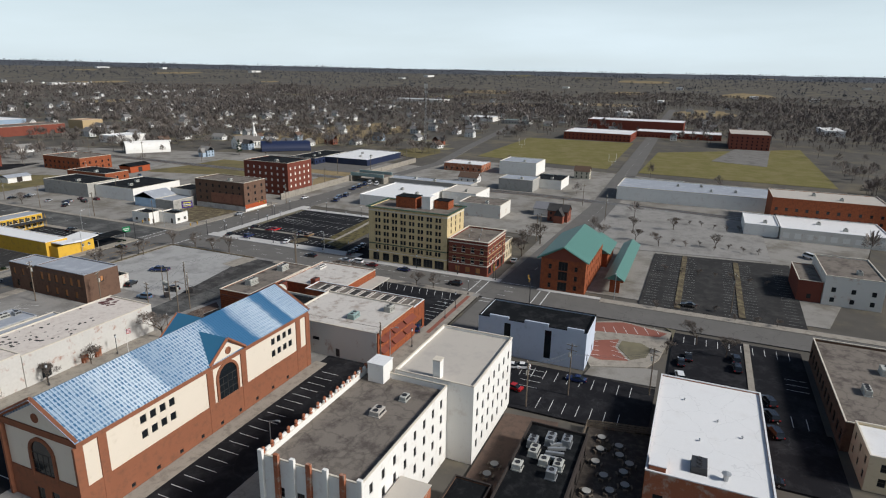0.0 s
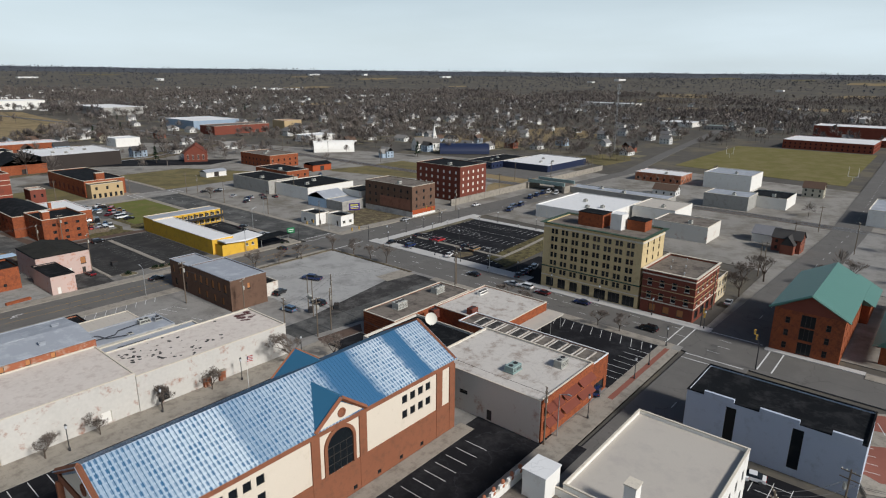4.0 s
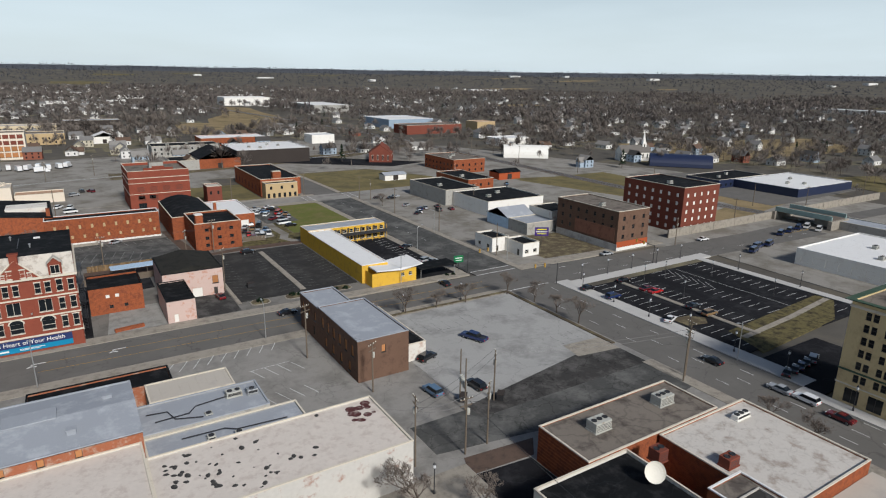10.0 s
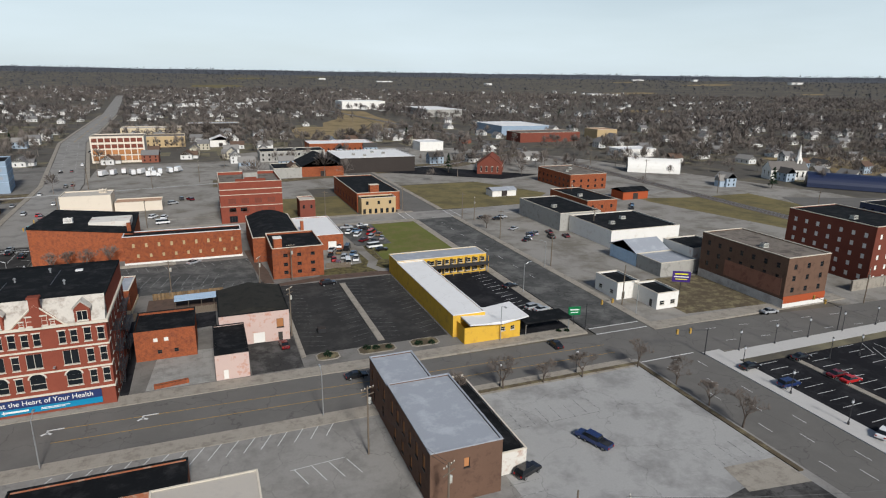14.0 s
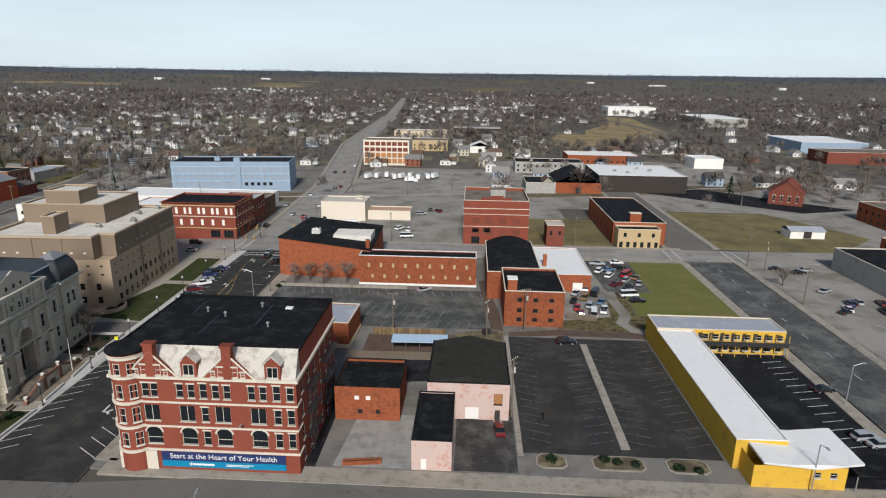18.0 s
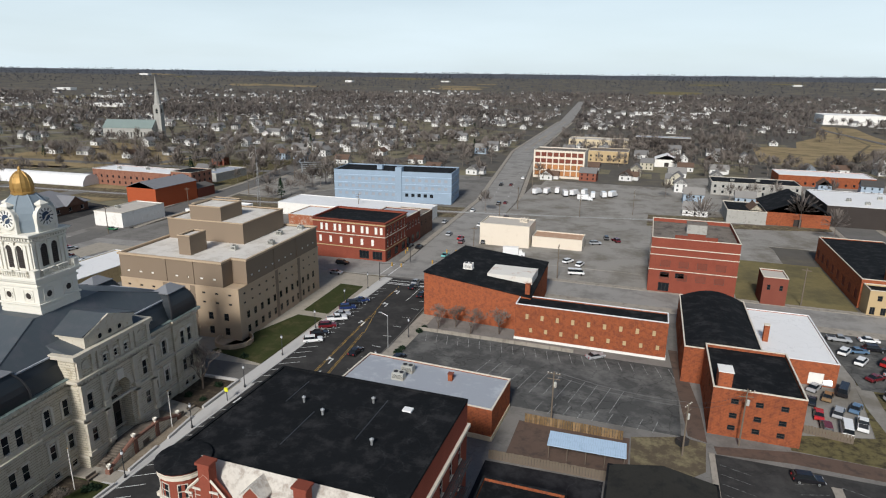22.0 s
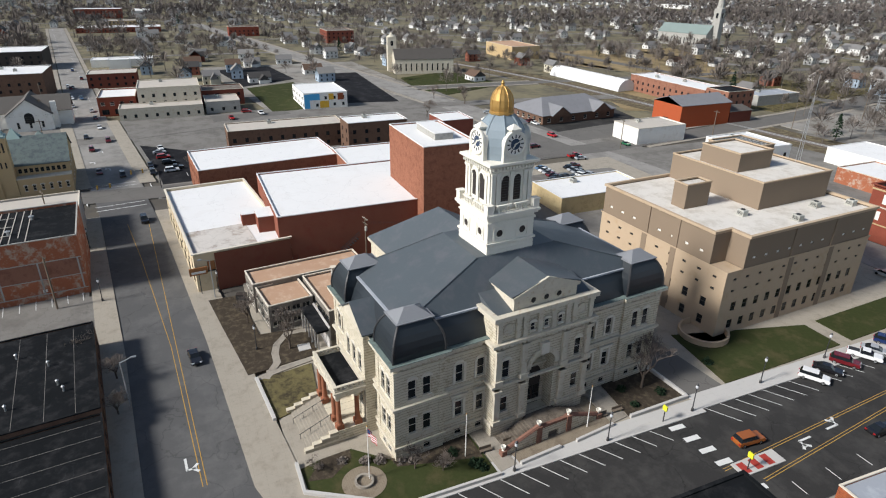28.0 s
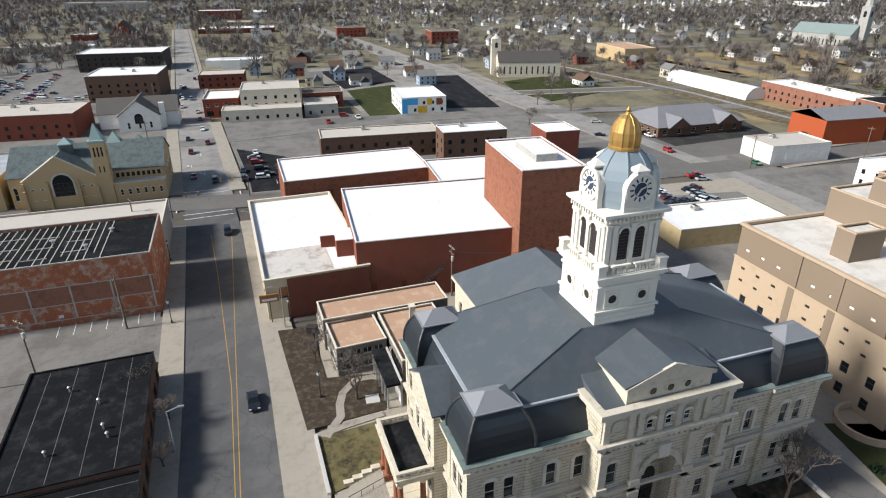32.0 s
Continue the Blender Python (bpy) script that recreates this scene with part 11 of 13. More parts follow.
for x, y, s in ((2.8, 206.6, 0.8), (4.0, 209.6, 0.9), (4.6, 211.6, 1.0), (5.6, 214.2, 1.0), (6.4, 215.8, 0.8), (8.6, 219.6, 0.7), (2.6, 203.4, 0.7)):
    bush(x, y, s, "twigs_near", 0.1, "bare brown twiggy shrub")
for x, y, s in ((110, 217, 1.1), (119, 217.5, 1.0), (121, 217, 1.0), (124, 216.5, 0.9), (131, 216, 1.0), (134, 215.5, 0.9), (37.5, 302.5, 1.0), (37.2, 300, 1.0), (36.9, 289, 0.9), (36.9, 286.5, 1.1), (110, 118.5, 0.8), (112, 117, 0.8), (7.5, 258.5, 1.0), (4.5, 253, 0.9), (8.5, 252.5, 0.8), (10.4, 223.6, 1.1), (11.4, 224.2, 0.8), (7.2, 221.5, 0.9), (166, 211.5, 0.7), (168, 211, 0.7), (4, 272, 1.0)):
    bush(x, y, s)

# woods and suburbs to the horizon
rs = random.Random(21)
CORE = [(-170, -75, 265, 425), (470, -95, 725, 190), (178, 705, 255, 850), (228, 770, 345, 930), (285, 930, 362, 1220), (392, 695, 460, 780), (365, 220, 470, 345), (-245, 180, -120, 470), (-215, 90, -110, 190), (-420, 40, -225, 80), (-300, 205, -235, 300)]
FOOT = [(x0 - 7, y0 - 7, x1 + 7, y1 + 7) for _, x0, y0, x1, y1, h, w, r in FAR] + [(-30, 450, 10, 480), (-90, 395, 8, 485), (28, 370, 95, 545), (140, 350, 180, 425), (-460, 640, -395, 680), (-350, 325, -312, 378)]
LINES = [([(-1300, 120 + dy), (-800, 225 + dy), (-600, 258 + dy), (-290, 305 + dy)], 8) for dy in (90, 180, 290, 420)] + [([(x + 20, -120), (x, 200), (x + 10, 420), (x + 60, 760)], 8) for x in (-480, -590, -720, -860)] + [(HIGH, 11), (rw, 13), ([(14, 480), (-20, 720), (-42, 1150), (-125, 2109)], 14), ([(330, 46), (900, 60), (1500, 75)], 10), ([(330, 195), (440, 190), (560, 210), (900, 260)], 11), ([(180, 345), (180, 520)], 12), ([(-800, 225), (-409, 290), (-216, 323), (-100, 338)], 11), ([(-420, 500), (0, 540)], 8), ([(-128, 200), (-124, 340), (-118, 560), (-60, 900)], 10), ([(-300, -40), (-282, 220), (-268, 420), (-240, 800)], 8), ([(-190, 40), (-205, 165), (-216, 206), (-224, 250), (-226, 300), (-222, 345), (-212, 420)], 9)]


SPARSE = [(250, -95, 480, 195), (265, 190, 475, 430), (-60, 340, 265, 640), (-430, 20, -120, 330), (-270, 330, -110, 470), (340, 600, 520, 800)]
crs = random.Random(31)
CLEARINGS = []
for k in range(44):
    an, d = crs.uniform(-0.5, 3.3), crs.uniform(1250, 3900)
    CLEARINGS.append((70 + d * math.cos(an), 200 + d * math.sin(an), crs.uniform(60, 190), crs.uniform(40, 120)))


def clear(x, y, gap=0.0):
    """Whether a place is free of the town's core, far buildings and roads."""
    for a, b, c, d in CORE:
        if a - gap < x < c + gap and b - gap < y < d + gap:
            return False
    for a, b, c, d in FOOT:
        if a - gap < x < c + gap and b - gap < y < d + gap:
            return False
    p = Vector((x, y))
    for pts, w in LINES:
        for q, r in zip(pts, pts[1:]):
            q, r = Vector(q), Vector(r)
            t = max(0, min(1, (p - q).dot(r - q) / (r - q).length_squared))
            if (p - q - (r - q) * t).length < w + gap:
                return False
    return True


def rise(d):
    """How high the land lies at a distance from the town: flat, then slowly rising to the horizon."""
    return -0.3 + 97 * max(0.0, d - 1900) / 2600


HOUSE_WALLS = [mat("siding_" + k, c, 0.75, 0.06, 3, 0.3) for k, c in (("white", (0.66, 0.65, 0.62)), ("cream", (0.5, 0.46, 0.36)), ("grey", (0.34, 0.36, 0.38)), ("blue", (0.33, 0.4, 0.47)), ("tan", (0.38, 0.31, 0.23)), ("brick", (0.24, 0.09, 0.06)))]
HOUSE_ROOFS = [mat("shingles_" + k, c, 0.9, 0.15, 4, 0.3) for k, c in (("dark", (0.065, 0.062, 0.06)), ("grey", (0.17, 0.165, 0.16)), ("brown", (0.12, 0.08, 0.06)), ("pale", (0.23, 0.22, 0.205)))]


def house_parts(w, d, e, r, ell):
    a, b = bmesh.new(), bmesh.new()
    box(a, -w / 2, -d / 2, -0.4, w / 2, d / 2, e)
    for sx in (-1, 1):
        v = [a.verts.new((sx * w / 2, y, z)) for y, z in ((-d / 2, e), (d / 2, e), (0, r))]
        a.faces.new(v if sx > 0 else v[::-1])
    gable(b, -w / 2, -d / 2, w / 2, d / 2, e - 0.05, r, "x", 0.35, thick=0.15)
    if ell:
        box(a, -w * 0.1, -d / 2 - 3.5, -0.4, w * 0.35, -d / 2, e * 0.7)
        gable(b, -w * 0.1, -d / 2 - 3.5, w * 0.35, -d / 2 + 2, e * 0.7, r * 0.85, "y", 0.3, thick=0.15)
    for k in range(3):
        for z in (0.9, 3.4)[:1 if e < 4 else 2]:
            u = -w * 0.33 + k * w * 0.33
            box(a, u - 0.45, -d / 2 - 0.04, z, u + 0.45, -d / 2 + 0.01, z + 1.3, 1)
            box(a, u - 0.45, d / 2 - 0.01, z, u + 0.45, d / 2 + 0.04, z + 1.3, 1)
    for z in (0.9, 3.4)[:1 if e < 4 else 2]:
        for u in (-d * 0.25, d * 0.25):
            box(a, w / 2 - 0.01, u - 0.45, z, w / 2 + 0.04, u + 0.45, z + 1.3, 1)
            box(a, -w / 2 - 0.04, u - 0.45, z, -w / 2 + 0.01, u + 0.45, z + 1.3, 1)
    return a, b


HOUSES = []
for k in range(8):
    w, d, e = (9, 7, 5.2) if k % 2 else (11, 8, 3.2)
    a, b = house_parts(w + k * 0.3, d, e, e + 3.0 + 0.2 * (k % 3), k % 3 == 0)
    ms = []
    for nm, bm in (("wall", a), ("roof", b)):
        me = bpy.data.meshes.new(nm)
        bm.to_mesh(me)
        bm.free()
        ms.append(me)
    for wv in range(3):
        ma, mb = ms[0].copy(), ms[1].copy()
        ma.materials.append(HOUSE_WALLS[(k + wv * 2) % 6] if rs.random() < 0.5 else HOUSE_WALLS[0])
        ma.materials.append(M["glass"])
        mb.materials.append(HOUSE_ROOFS[(k + wv) % 4])
        HOUSES.append((ma, mb))
spots = []
for i in range(-80, 62):
    for j in range(-6, 72):
        x, y = i * 27 + rs.uniform(-7, 7), j * 34 + rs.uniform(-9, 9)
        dist = math.hypot(x - 70, y - 200)
        west = x < 150
        dens = (1.15 if west else 0.42) * (1.0 if dist < 700 else 0.6 if dist < 1200 else 0.22) * (0.3 + noise.noise(Vector((x / 260, y / 260, 3))) * 1.1 + 0.45)
        if 260 < dist < 2300 and (y > -60 or x < -150) and rs.random() < dens and clear(x, y, 9):
            spots.append((dist, x, y))
spots.sort()
yards = bmesh.new()
for dist, x, y in spots:
    if dist < 900 and rs.random() < 0.8:
        a, b = rs.uniform(8, 15), rs.uniform(9, 17)
        box(yards, x - a, y - b, -0.5, x + a, y + b, -0.33 + rs.uniform(0, 0.02))
ob = link('lawn_yards', yards, 'grass')
tagged(ob, 'winter lawns round suburban houses', 'lawn', '', 'stuff')
LBL = ("small gabled wooden house with pale siding", "two-storey gabled house among bare trees")
stuffw, stuffr = bmesh.new(), bmesh.new()
for k, (dist, x, y) in enumerate(spots):
    r = rs.choice((0, 90, 180, 270)) + rs.uniform(-6, 6)
    ma, mb = HOUSES[rs.randrange(len(HOUSES))]
    if k < 120:
        h = thing("house", x, y, -0.3, r, LBL[k % 2], "house", "suburban houses")
        place("wall", ma, h)
        place("roof", mb, h)
    else:
        m = pose(x, y, rise(dist), 0, 0, r)
        for src, dst in ((ma, stuffw), (mb, stuffr)):
            n0 = len(dst.verts)
            vs = [dst.verts.new(m @ v.co) for v in src.vertices]
            for f in src.polygons:
                dst.faces.new([vs[i] for i in f.vertices]).material_index = f.material_index
fh = thing("far_houses", 0, 0, 0, 0, "many small pale houses far off", "houses", "", "stuff")
rs = random.Random(77)
for k in range(46):           # pale sheds and works far off
    an, d = rs.uniform(-0.6, 3.3), rs.uniform(900, 3600)
    x, y = 70 + d * math.cos(an), 200 + d * math.sin(an)
    if d > 1700 or clear(x, y, 30):
        w, h, z = rs.uniform(25, 90), rs.uniform(5, 9), rise(d)
        box(stuffw, x - w / 2, y - 12, z - 3, x + w / 2, y + 12, z + h)
tagged(part("walls", stuffw, [HOUSE_WALLS[0], M["glass"]], fh), kind="stuff")
tagged(part("roofs", stuffr, HOUSE_ROOFS[1], fh), kind="stuff")


def woods(name, n, r0, r1, size, twigs, seed, label, wide=1.0, gaps=0.2, power=0.5, material="twigs"):
    """Bare trees far off, joined: each a short trunk and a rounded crown of many thin slanting twigs."""
    r = np.random.RandomState(seed)
    C, H = [], []
    tries = 0
    while len(C) < n and tries < n * 7:
        tries += 1
        ang, d = r.uniform(-1.35, 3.75), r0 + (r1 - r0) * r.rand() ** power
        x, y = 70 + d * math.cos(ang), 200 + d * math.sin(ang)
        den = noise.noise(Vector((x / 420, y / 300, 0))) + 0.3 * noise.noise(Vector((x / 90, y / 90, 5)))
        if den < -gaps and r.rand() < 0.8:
            continue
        if d < 1700 and not clear(x, y, 2.0):
            continue
        if r.rand() < 0.9 and any(a < x < c and b < y < e for a, b, c, e in SPARSE):
            continue
        if any(((x - fx) / fa) ** 2 + ((y - fy) / fb) ** 2 < 1 for fx, fy, fa, fb in CLEARINGS):
            continue
        C.append((x, y, rise(d)))
        H.append(size * r.uniform(0.55, 1.3) * (1.15 if den > 0.2 else 0.9))
    C, H = np.array(C), np.array(H)
    n, k = len(C), twigs
    W = H * r.uniform(0.3, 0.5, n)
    th, el = r.uniform(0, math.tau, (n, k)), np.arcsin(r.uniform(-0.35, 1.0, (n, k)))
    out = np.stack([np.cos(th) * np.cos(el), np.sin(th) * np.cos(el), np.sin(el)], 2)
    reach = r.uniform(0.45, 1.0, (n, k)) ** 0.6 * r.uniform(0.75, 1.08, (n, 1))
    size3 = np.stack([W, W, 0.46 * H], 1)[:, None, :]
    mid = np.stack([0 * H, 0 * H, 0.54 * H], 1)[:, None, :]
    tip = mid + out * size3 * reach[:, :, None]
    root = mid + (tip - mid) * r.uniform(0.1, 0.55, (n, k))[:, :, None] - np.stack([0 * th, 0 * th, r.uniform(0.02, 0.16, (n, k)) * H[:, None]], 2)
    side = np.stack([-np.sin(th), np.cos(th), r.uniform(-0.6, 0.6, (n, k))], 2) * (wide * H[:, None] * r.uniform(0.012, 0.034, (n, k)))[:, :, None]
    tris = np.stack([root + side * 0.5, tip + side, tip - side], 2)
    tw = 0.018 * H
    trunk = np.stack([np.stack([sx * tw, 0 * H, H * z], 1) for sx, z in ((-1, 0), (1, 0), (0, 0.62))], 1)[:, None]
    trunk2 = trunk[:, :, :, [1, 0, 2]]
    V = (np.concatenate([tris, trunk, trunk2], 1) + C[:, None, None, :]).reshape(-1, 3)
    m = len(V) // 3
    me = bpy.data.meshes.new(name)
    me.vertices.add(len(V))
    me.vertices.foreach_set("co", V.ravel())
    me.loops.add(len(V))
    me.loops.foreach_set("vertex_index", np.arange(len(V)))
    me.polygons.add(m)
    me.polygons.foreach_set("loop_start", np.arange(m) * 3)
    me.update(calc_edges=True)
    me.materials.append(M[material])
    return tagged(new(name, me), label, "woods", "", "stuff")


woods("suburb_trees", 3600, 235, 660, 12.0, 120, 1, "bare grey-brown trees among houses", 0.6, 0.4, 0.6, "twigs_near")
woods("suburb_trees_far", 10500, 620, 1180, 13.5, 46, 4, "bare grey-brown trees among far houses", 1.2, 0.42, 0.6)
woods("woodland", 30000, 1080, 2150, 14.5, 16, 2, "bare grey-brown winter woods", 2.6, 0.28, 0.6)
# the farthest woods take the haze-tinted ridge colour
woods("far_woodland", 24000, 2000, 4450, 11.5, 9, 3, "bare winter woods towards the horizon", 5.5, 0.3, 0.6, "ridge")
for k, (fx, fy, fa, fb) in enumerate(CLEARINGS):      # open winter fields between the woods
    bm = bmesh.new()
    c = bm.verts.new((fx, fy, rise(math.hypot(fx - 70, fy - 200)) + 0.2))
    rim = []
    for j in range(20):
        q = 0.85 + 0.25 * noise.noise(Vector((j * 0.7, k * 3.1, 0)))
        x, y = fx + fa * q * math.cos(j * math.tau / 20), fy + fb * q * math.sin(j * math.tau / 20)
        rim.append(bm.verts.new((x, y, rise(math.hypot(x - 70, y - 200)) + 0.2)))
    for j in range(20):
        bm.faces.new((c, rim[j], rim[(j + 1) % 20]))
    tagged(link("field_clearing_%d" % (k + 1), bm, "straw" if k % 3 else "field_dry"), "open dry winter field between woods", "field", "", "structure")
# a few dark conifers
for k in range(95):
    ang, d = rs.uniform(-0.6, 3.4), rs.uniform(280, 1100)
    x, y = 70 + d * math.cos(ang), 200 + d * math.sin(ang)
    if not clear(x, y, 4):
        continue
    t = thing("conifer", x, y, -0.3, 0, "dark green conifer among bare trees", "tree", "conifers")
    s = rs.uniform(0.8, 1.4)
    bm = bmesh.new()
    tube(bm, (0, 0, 0), (0, 0, 4 * s), 0.25, 0.15)
    part("trunk", bm, "bark", t)
    bm = bmesh.new()
    for j in range(160):
        zz = rs.uniform(0.1, 1.0)
        rr = (1 - zz) * 2.6 * s + 0.15
        an = rs.uniform(0, math.tau)
        p = Vector((rr * math.cos(an) * rs.uniform(0.5, 1), rr * math.sin(an) * rs.uniform(0.5, 1), 1 + zz * 9 * s))
        q = Vector((math.cos(an), math.sin(an), -0.5)) * 0.9 * s
        sd = Vector((-math.sin(an), math.cos(an), 0)) * 0.45 * s
        bm.faces.new([bm.verts.new(v) for v in (p - q * 0.5, p + sd, p + q * 0.6, p - sd)])
    part("crown", bm, "evergreen", t)
# land rising to the horizon, its outer ring in the haze-tinted ridge colour
n = 180
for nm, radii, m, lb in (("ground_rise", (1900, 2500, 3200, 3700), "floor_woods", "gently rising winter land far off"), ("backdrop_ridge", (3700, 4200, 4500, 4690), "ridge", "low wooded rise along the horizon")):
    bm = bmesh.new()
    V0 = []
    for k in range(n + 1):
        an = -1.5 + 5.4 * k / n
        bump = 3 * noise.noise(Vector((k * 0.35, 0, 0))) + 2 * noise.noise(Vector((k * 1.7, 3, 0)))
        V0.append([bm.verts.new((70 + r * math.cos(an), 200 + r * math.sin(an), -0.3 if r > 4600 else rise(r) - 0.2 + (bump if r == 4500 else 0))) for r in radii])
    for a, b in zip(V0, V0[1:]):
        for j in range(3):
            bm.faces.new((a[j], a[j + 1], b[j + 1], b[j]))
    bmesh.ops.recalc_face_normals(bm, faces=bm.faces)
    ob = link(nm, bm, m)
    tagged(ob, lb, "horizon", "", "structure")

pl = thing("planter", 78.2, 214.1, 0.1, 8, "low red brick planter box on a concrete apron", "planter")
bm = bmesh.new()
ring(bm, -3.2, -0.5, 3.2, 0.5, 0.0, 0.25, 0, 0.7)
part("brick_rim", bm, "brick_orange", pl)
bm = bmesh.new()
box(bm, -2.9, -0.25, 0.02, 2.9, 0.25, 0.55)
part("soil", bm, "mulch", pl)


# road markings
def marks(name, quads, material="paint_white", z=0.03):
    """Painted bars: (centre x, centre y, length, width, heading in degrees), each 4 mm thick."""
    bm = bmesh.new()
    for x, y, ln, w, a in quads:
        m = pose(x, y, z, 0, 0, a)
        v = [bm.verts.new(m @ Vector(p)) for p in ((-ln / 2, -w / 2, 0), (ln / 2, -w / 2, 0), (ln / 2, w / 2, 0), (-ln / 2, w / 2, 0), (-ln / 2, -w / 2, 0.006), (ln / 2, -w / 2, 0.006), (ln / 2, w / 2, 0.006), (-ln / 2, w / 2, 0.006))]
        for q in ((4, 5, 6, 7), (0, 1, 5, 4), (1, 2, 6, 5), (2, 3, 7, 6), (3, 0, 4, 7)):
            bm.faces.new([v[i] for i in q])
    return tagged(link(name, bm, material), "painted lines on asphalt", "road marking", "", "structure")


def along(pts, off, dash=0.0, gap=0.0, w=0.12, s0=0.0, s1=1e9):
    """Bars that follow a line of points at an offset, whole or dashed."""
    out, run = [], 0.0
    for p, q in zip(pts, pts[1:]):
        p, q = Vector(p), Vector(q)
        d = q - p
        L = d.length
        u = d / L
        nrm = Vector((-u.y, u.x)) * off
        a = math.degrees(math.atan2(u.y, u.x))
        t = 0.0
        while t < L:
            ln = min(dash or L, L - t)
            if s0 < run + t < s1:
                c = p + u * (t + ln / 2) + nrm
                out.append((c.x, c.y, ln, w, a))
            t += (dash + gap) if dash else L
        run += L
    return out


def stalls(x, y, n, pitch, ln, a, head=0.0):
    """n + 1 parallel stall lines from (x, y), stepping along head, each drawn at the angle a."""
    h = radians(head)
    return [(x + k * pitch * math.cos(h), y + k * pitch * math.sin(h), ln, 0.12, a) for k in range(n + 1)]


HW = [(-770, 77), (-257, 152.5), (-133, 172), (-104, 176.4), (-37, 184.9), (0, 188.4), (25, 197), (60, 201.5), (175, 199)]
HE = [(192, 198), (250, 193), (330, 189)]
ELM = [(180, -420), (180, 40), (182.6, 100), (182.6, 190), (181.5, 240), (181, 345)]
marks("marking_high_yellow", along(HW[:2], 0.2) + along([(-128, 177.6), (-104, 180.6), (-37, 186.0), (0, 189.0)], 0.05) + along([(-128, 171.2), (-104, 175.6), (-80, 179.4), (-37, 185.3), (0, 188.6)], -0.1) + along([(36, 201), (60, 201.9), (172, 199.4)], 1.9) + along([(36, 201), (60, 201.1), (172, 198.7)], -1.6) + along(HE, 0.15) + along(HE, -0.15), "paint_yellow", 0.012)
marks("marking_high_white", along(HW[:2], 3.6, 3, 7) + along(HW[:2], -3.6, 3, 7) + along([(-150, 170), (-190, 163.5)], 0) + along([(-150, 165.6), (-185, 160.4)], 0) + along([(-8, 184.2), (4, 185.4)], 0, w=0.2) + [(-118, 173.6, 0.3, 13, 8), (-121.5, 173, 0.3, 13, 8), (-139, 170.5, 0.3, 13, 8), (-142, 170, 0.3, 13, 8), (-129, 163.5, 12, 0.3, 8), (-133, 181.5, 12, 0.3, 8)] + along(HE, 3.6, 3, 7) + along(HE, -3.6, 3, 7) + along([(45, 203.5), (75, 203)], 0.4), "paint_white", 0.012)
marks("marking_main_yellow", along([(24.6, 214), (24.5, 255), (20.7, 306.1), (19, 318), (18.3, 331)], 0, w=0.1) + along([(24.2, 214), (24.1, 255), (20.3, 306.1)], 0, w=0.09) + along([(28, 214), (28, 258.8), (23.7, 296), (20.4, 309.7)], 0, w=0.1) + along([(27.6, 214), (27.6, 258.8), (23.4, 295)], 0, w=0.09) + along([(13.8, 482), (-20, 720), (-42, 1150)], 0.2, w=0.25), "paint_yellow", 0.016)
marks("marking_main_white", along([(14, 482), (-20, 720), (-42, 1150)], 4, 3, 8) + along([(14, 482), (-20, 720), (-42, 1150)], -4, 3, 8) + stalls(15.6, 214, 12, 3.1, 5.6, 33, 91.5) + stalls(15.4, 264, 21, 3.0, 5.6, 33, 92.5) + stalls(30.6, 262, 9, 6.6, 2.4, 0, 90.5) + stalls(31, 214, 12, 3.2, 5.0, 147, 90) + [(15 + 2.7 * k, 255.2 + 0.35 * k, 2.6, 0.9, 88) for k in range(6)] + [(12 + 2.2 * k, 334.2, 0.4, 2.6, 90) for k in range(9)] + [(21.5, 333.3, 20, 0.3, 3), (21.2, 336.6, 20, 0.25, 3), (25.2, 326, 0.12, 12, 0), (10.5, 347, 0.3, 13, 0), (7.5, 347, 0.25, 13, 0)], "paint_white", 0.016)
ar = []
for x, y, a in ((23.9, 277.3, 92), (24.2, 271, 272), (21.2, 314.9, 92), (20.2, 326, 92), (26.2, 235, 92), (26.0, 228, 272), (60, 203.9, 180), (75, 203.6, 180), (21, 300, 92), (-5, 186.6, 5), (-160, 168, 188), (-170, 162.6, 188), (-185, 164, 188)):
    c, s = math.cos(radians(a)), math.sin(radians(a))
    ar += [(x, y, 2.6, 0.34, a), (x + 1.2 * c - 0.6 * s, y + 1.2 * s + 0.6 * c, 1.3, 0.34, a + 90), (x + 1.6 * c - 1.1 * s, y + 1.6 * s + 1.1 * c, 1.1, 0.42, a + 40), (x + 0.8 * c - 1.1 * s, y + 0.8 * s + 1.1 * c, 1.1, 0.42, a + 140)]
marks("marking_arrows", ar, "paint_white", 0.02)
marks("marking_elm", along(ELM[1:4], 0.0, 3, 8) + along(ELM[4:], 0.0, 3, 8) + along(ELM[1:4], 4.2, 3, 9) + along(ELM[1:4], -4.2, 3, 9) + [(181, 61.5, 15, 0.3, 0), (181, 64.5, 15, 0.3, 0), (181, 43.2, 15, 0.3, 0), (181, 40.2, 15, 0.3, 0), (188.6, 52, 0.3, 13, 0), (171.5, 52, 0.3, 13, 0), (168.8, 52, 0.25, 13, 0), (181.5, 207, 15, 0.3, 0), (181.5, 210.5, 15, 0.3, 0), (181.5, 190.8, 15, 0.3, 0)], "paint_white", 0.022)
marks("marking_market", along([(34, 53), (166, 51.6)], 0, 3, 8) + along([(196, 51), (330, 46), (900, 60)], 0, 3, 8), "paint_white", 0.024)
marks("marking_north", along([(34, 349), (172, 347.4)], 0.2) + [(172, 347, 0.3, 14, 0), (168.5, 347, 0.25, 14, 0), (190.5, 347, 0.3, 14, 0), (194, 347, 0.25, 14, 0)], "paint_white", 0.03)
Z = 0.108
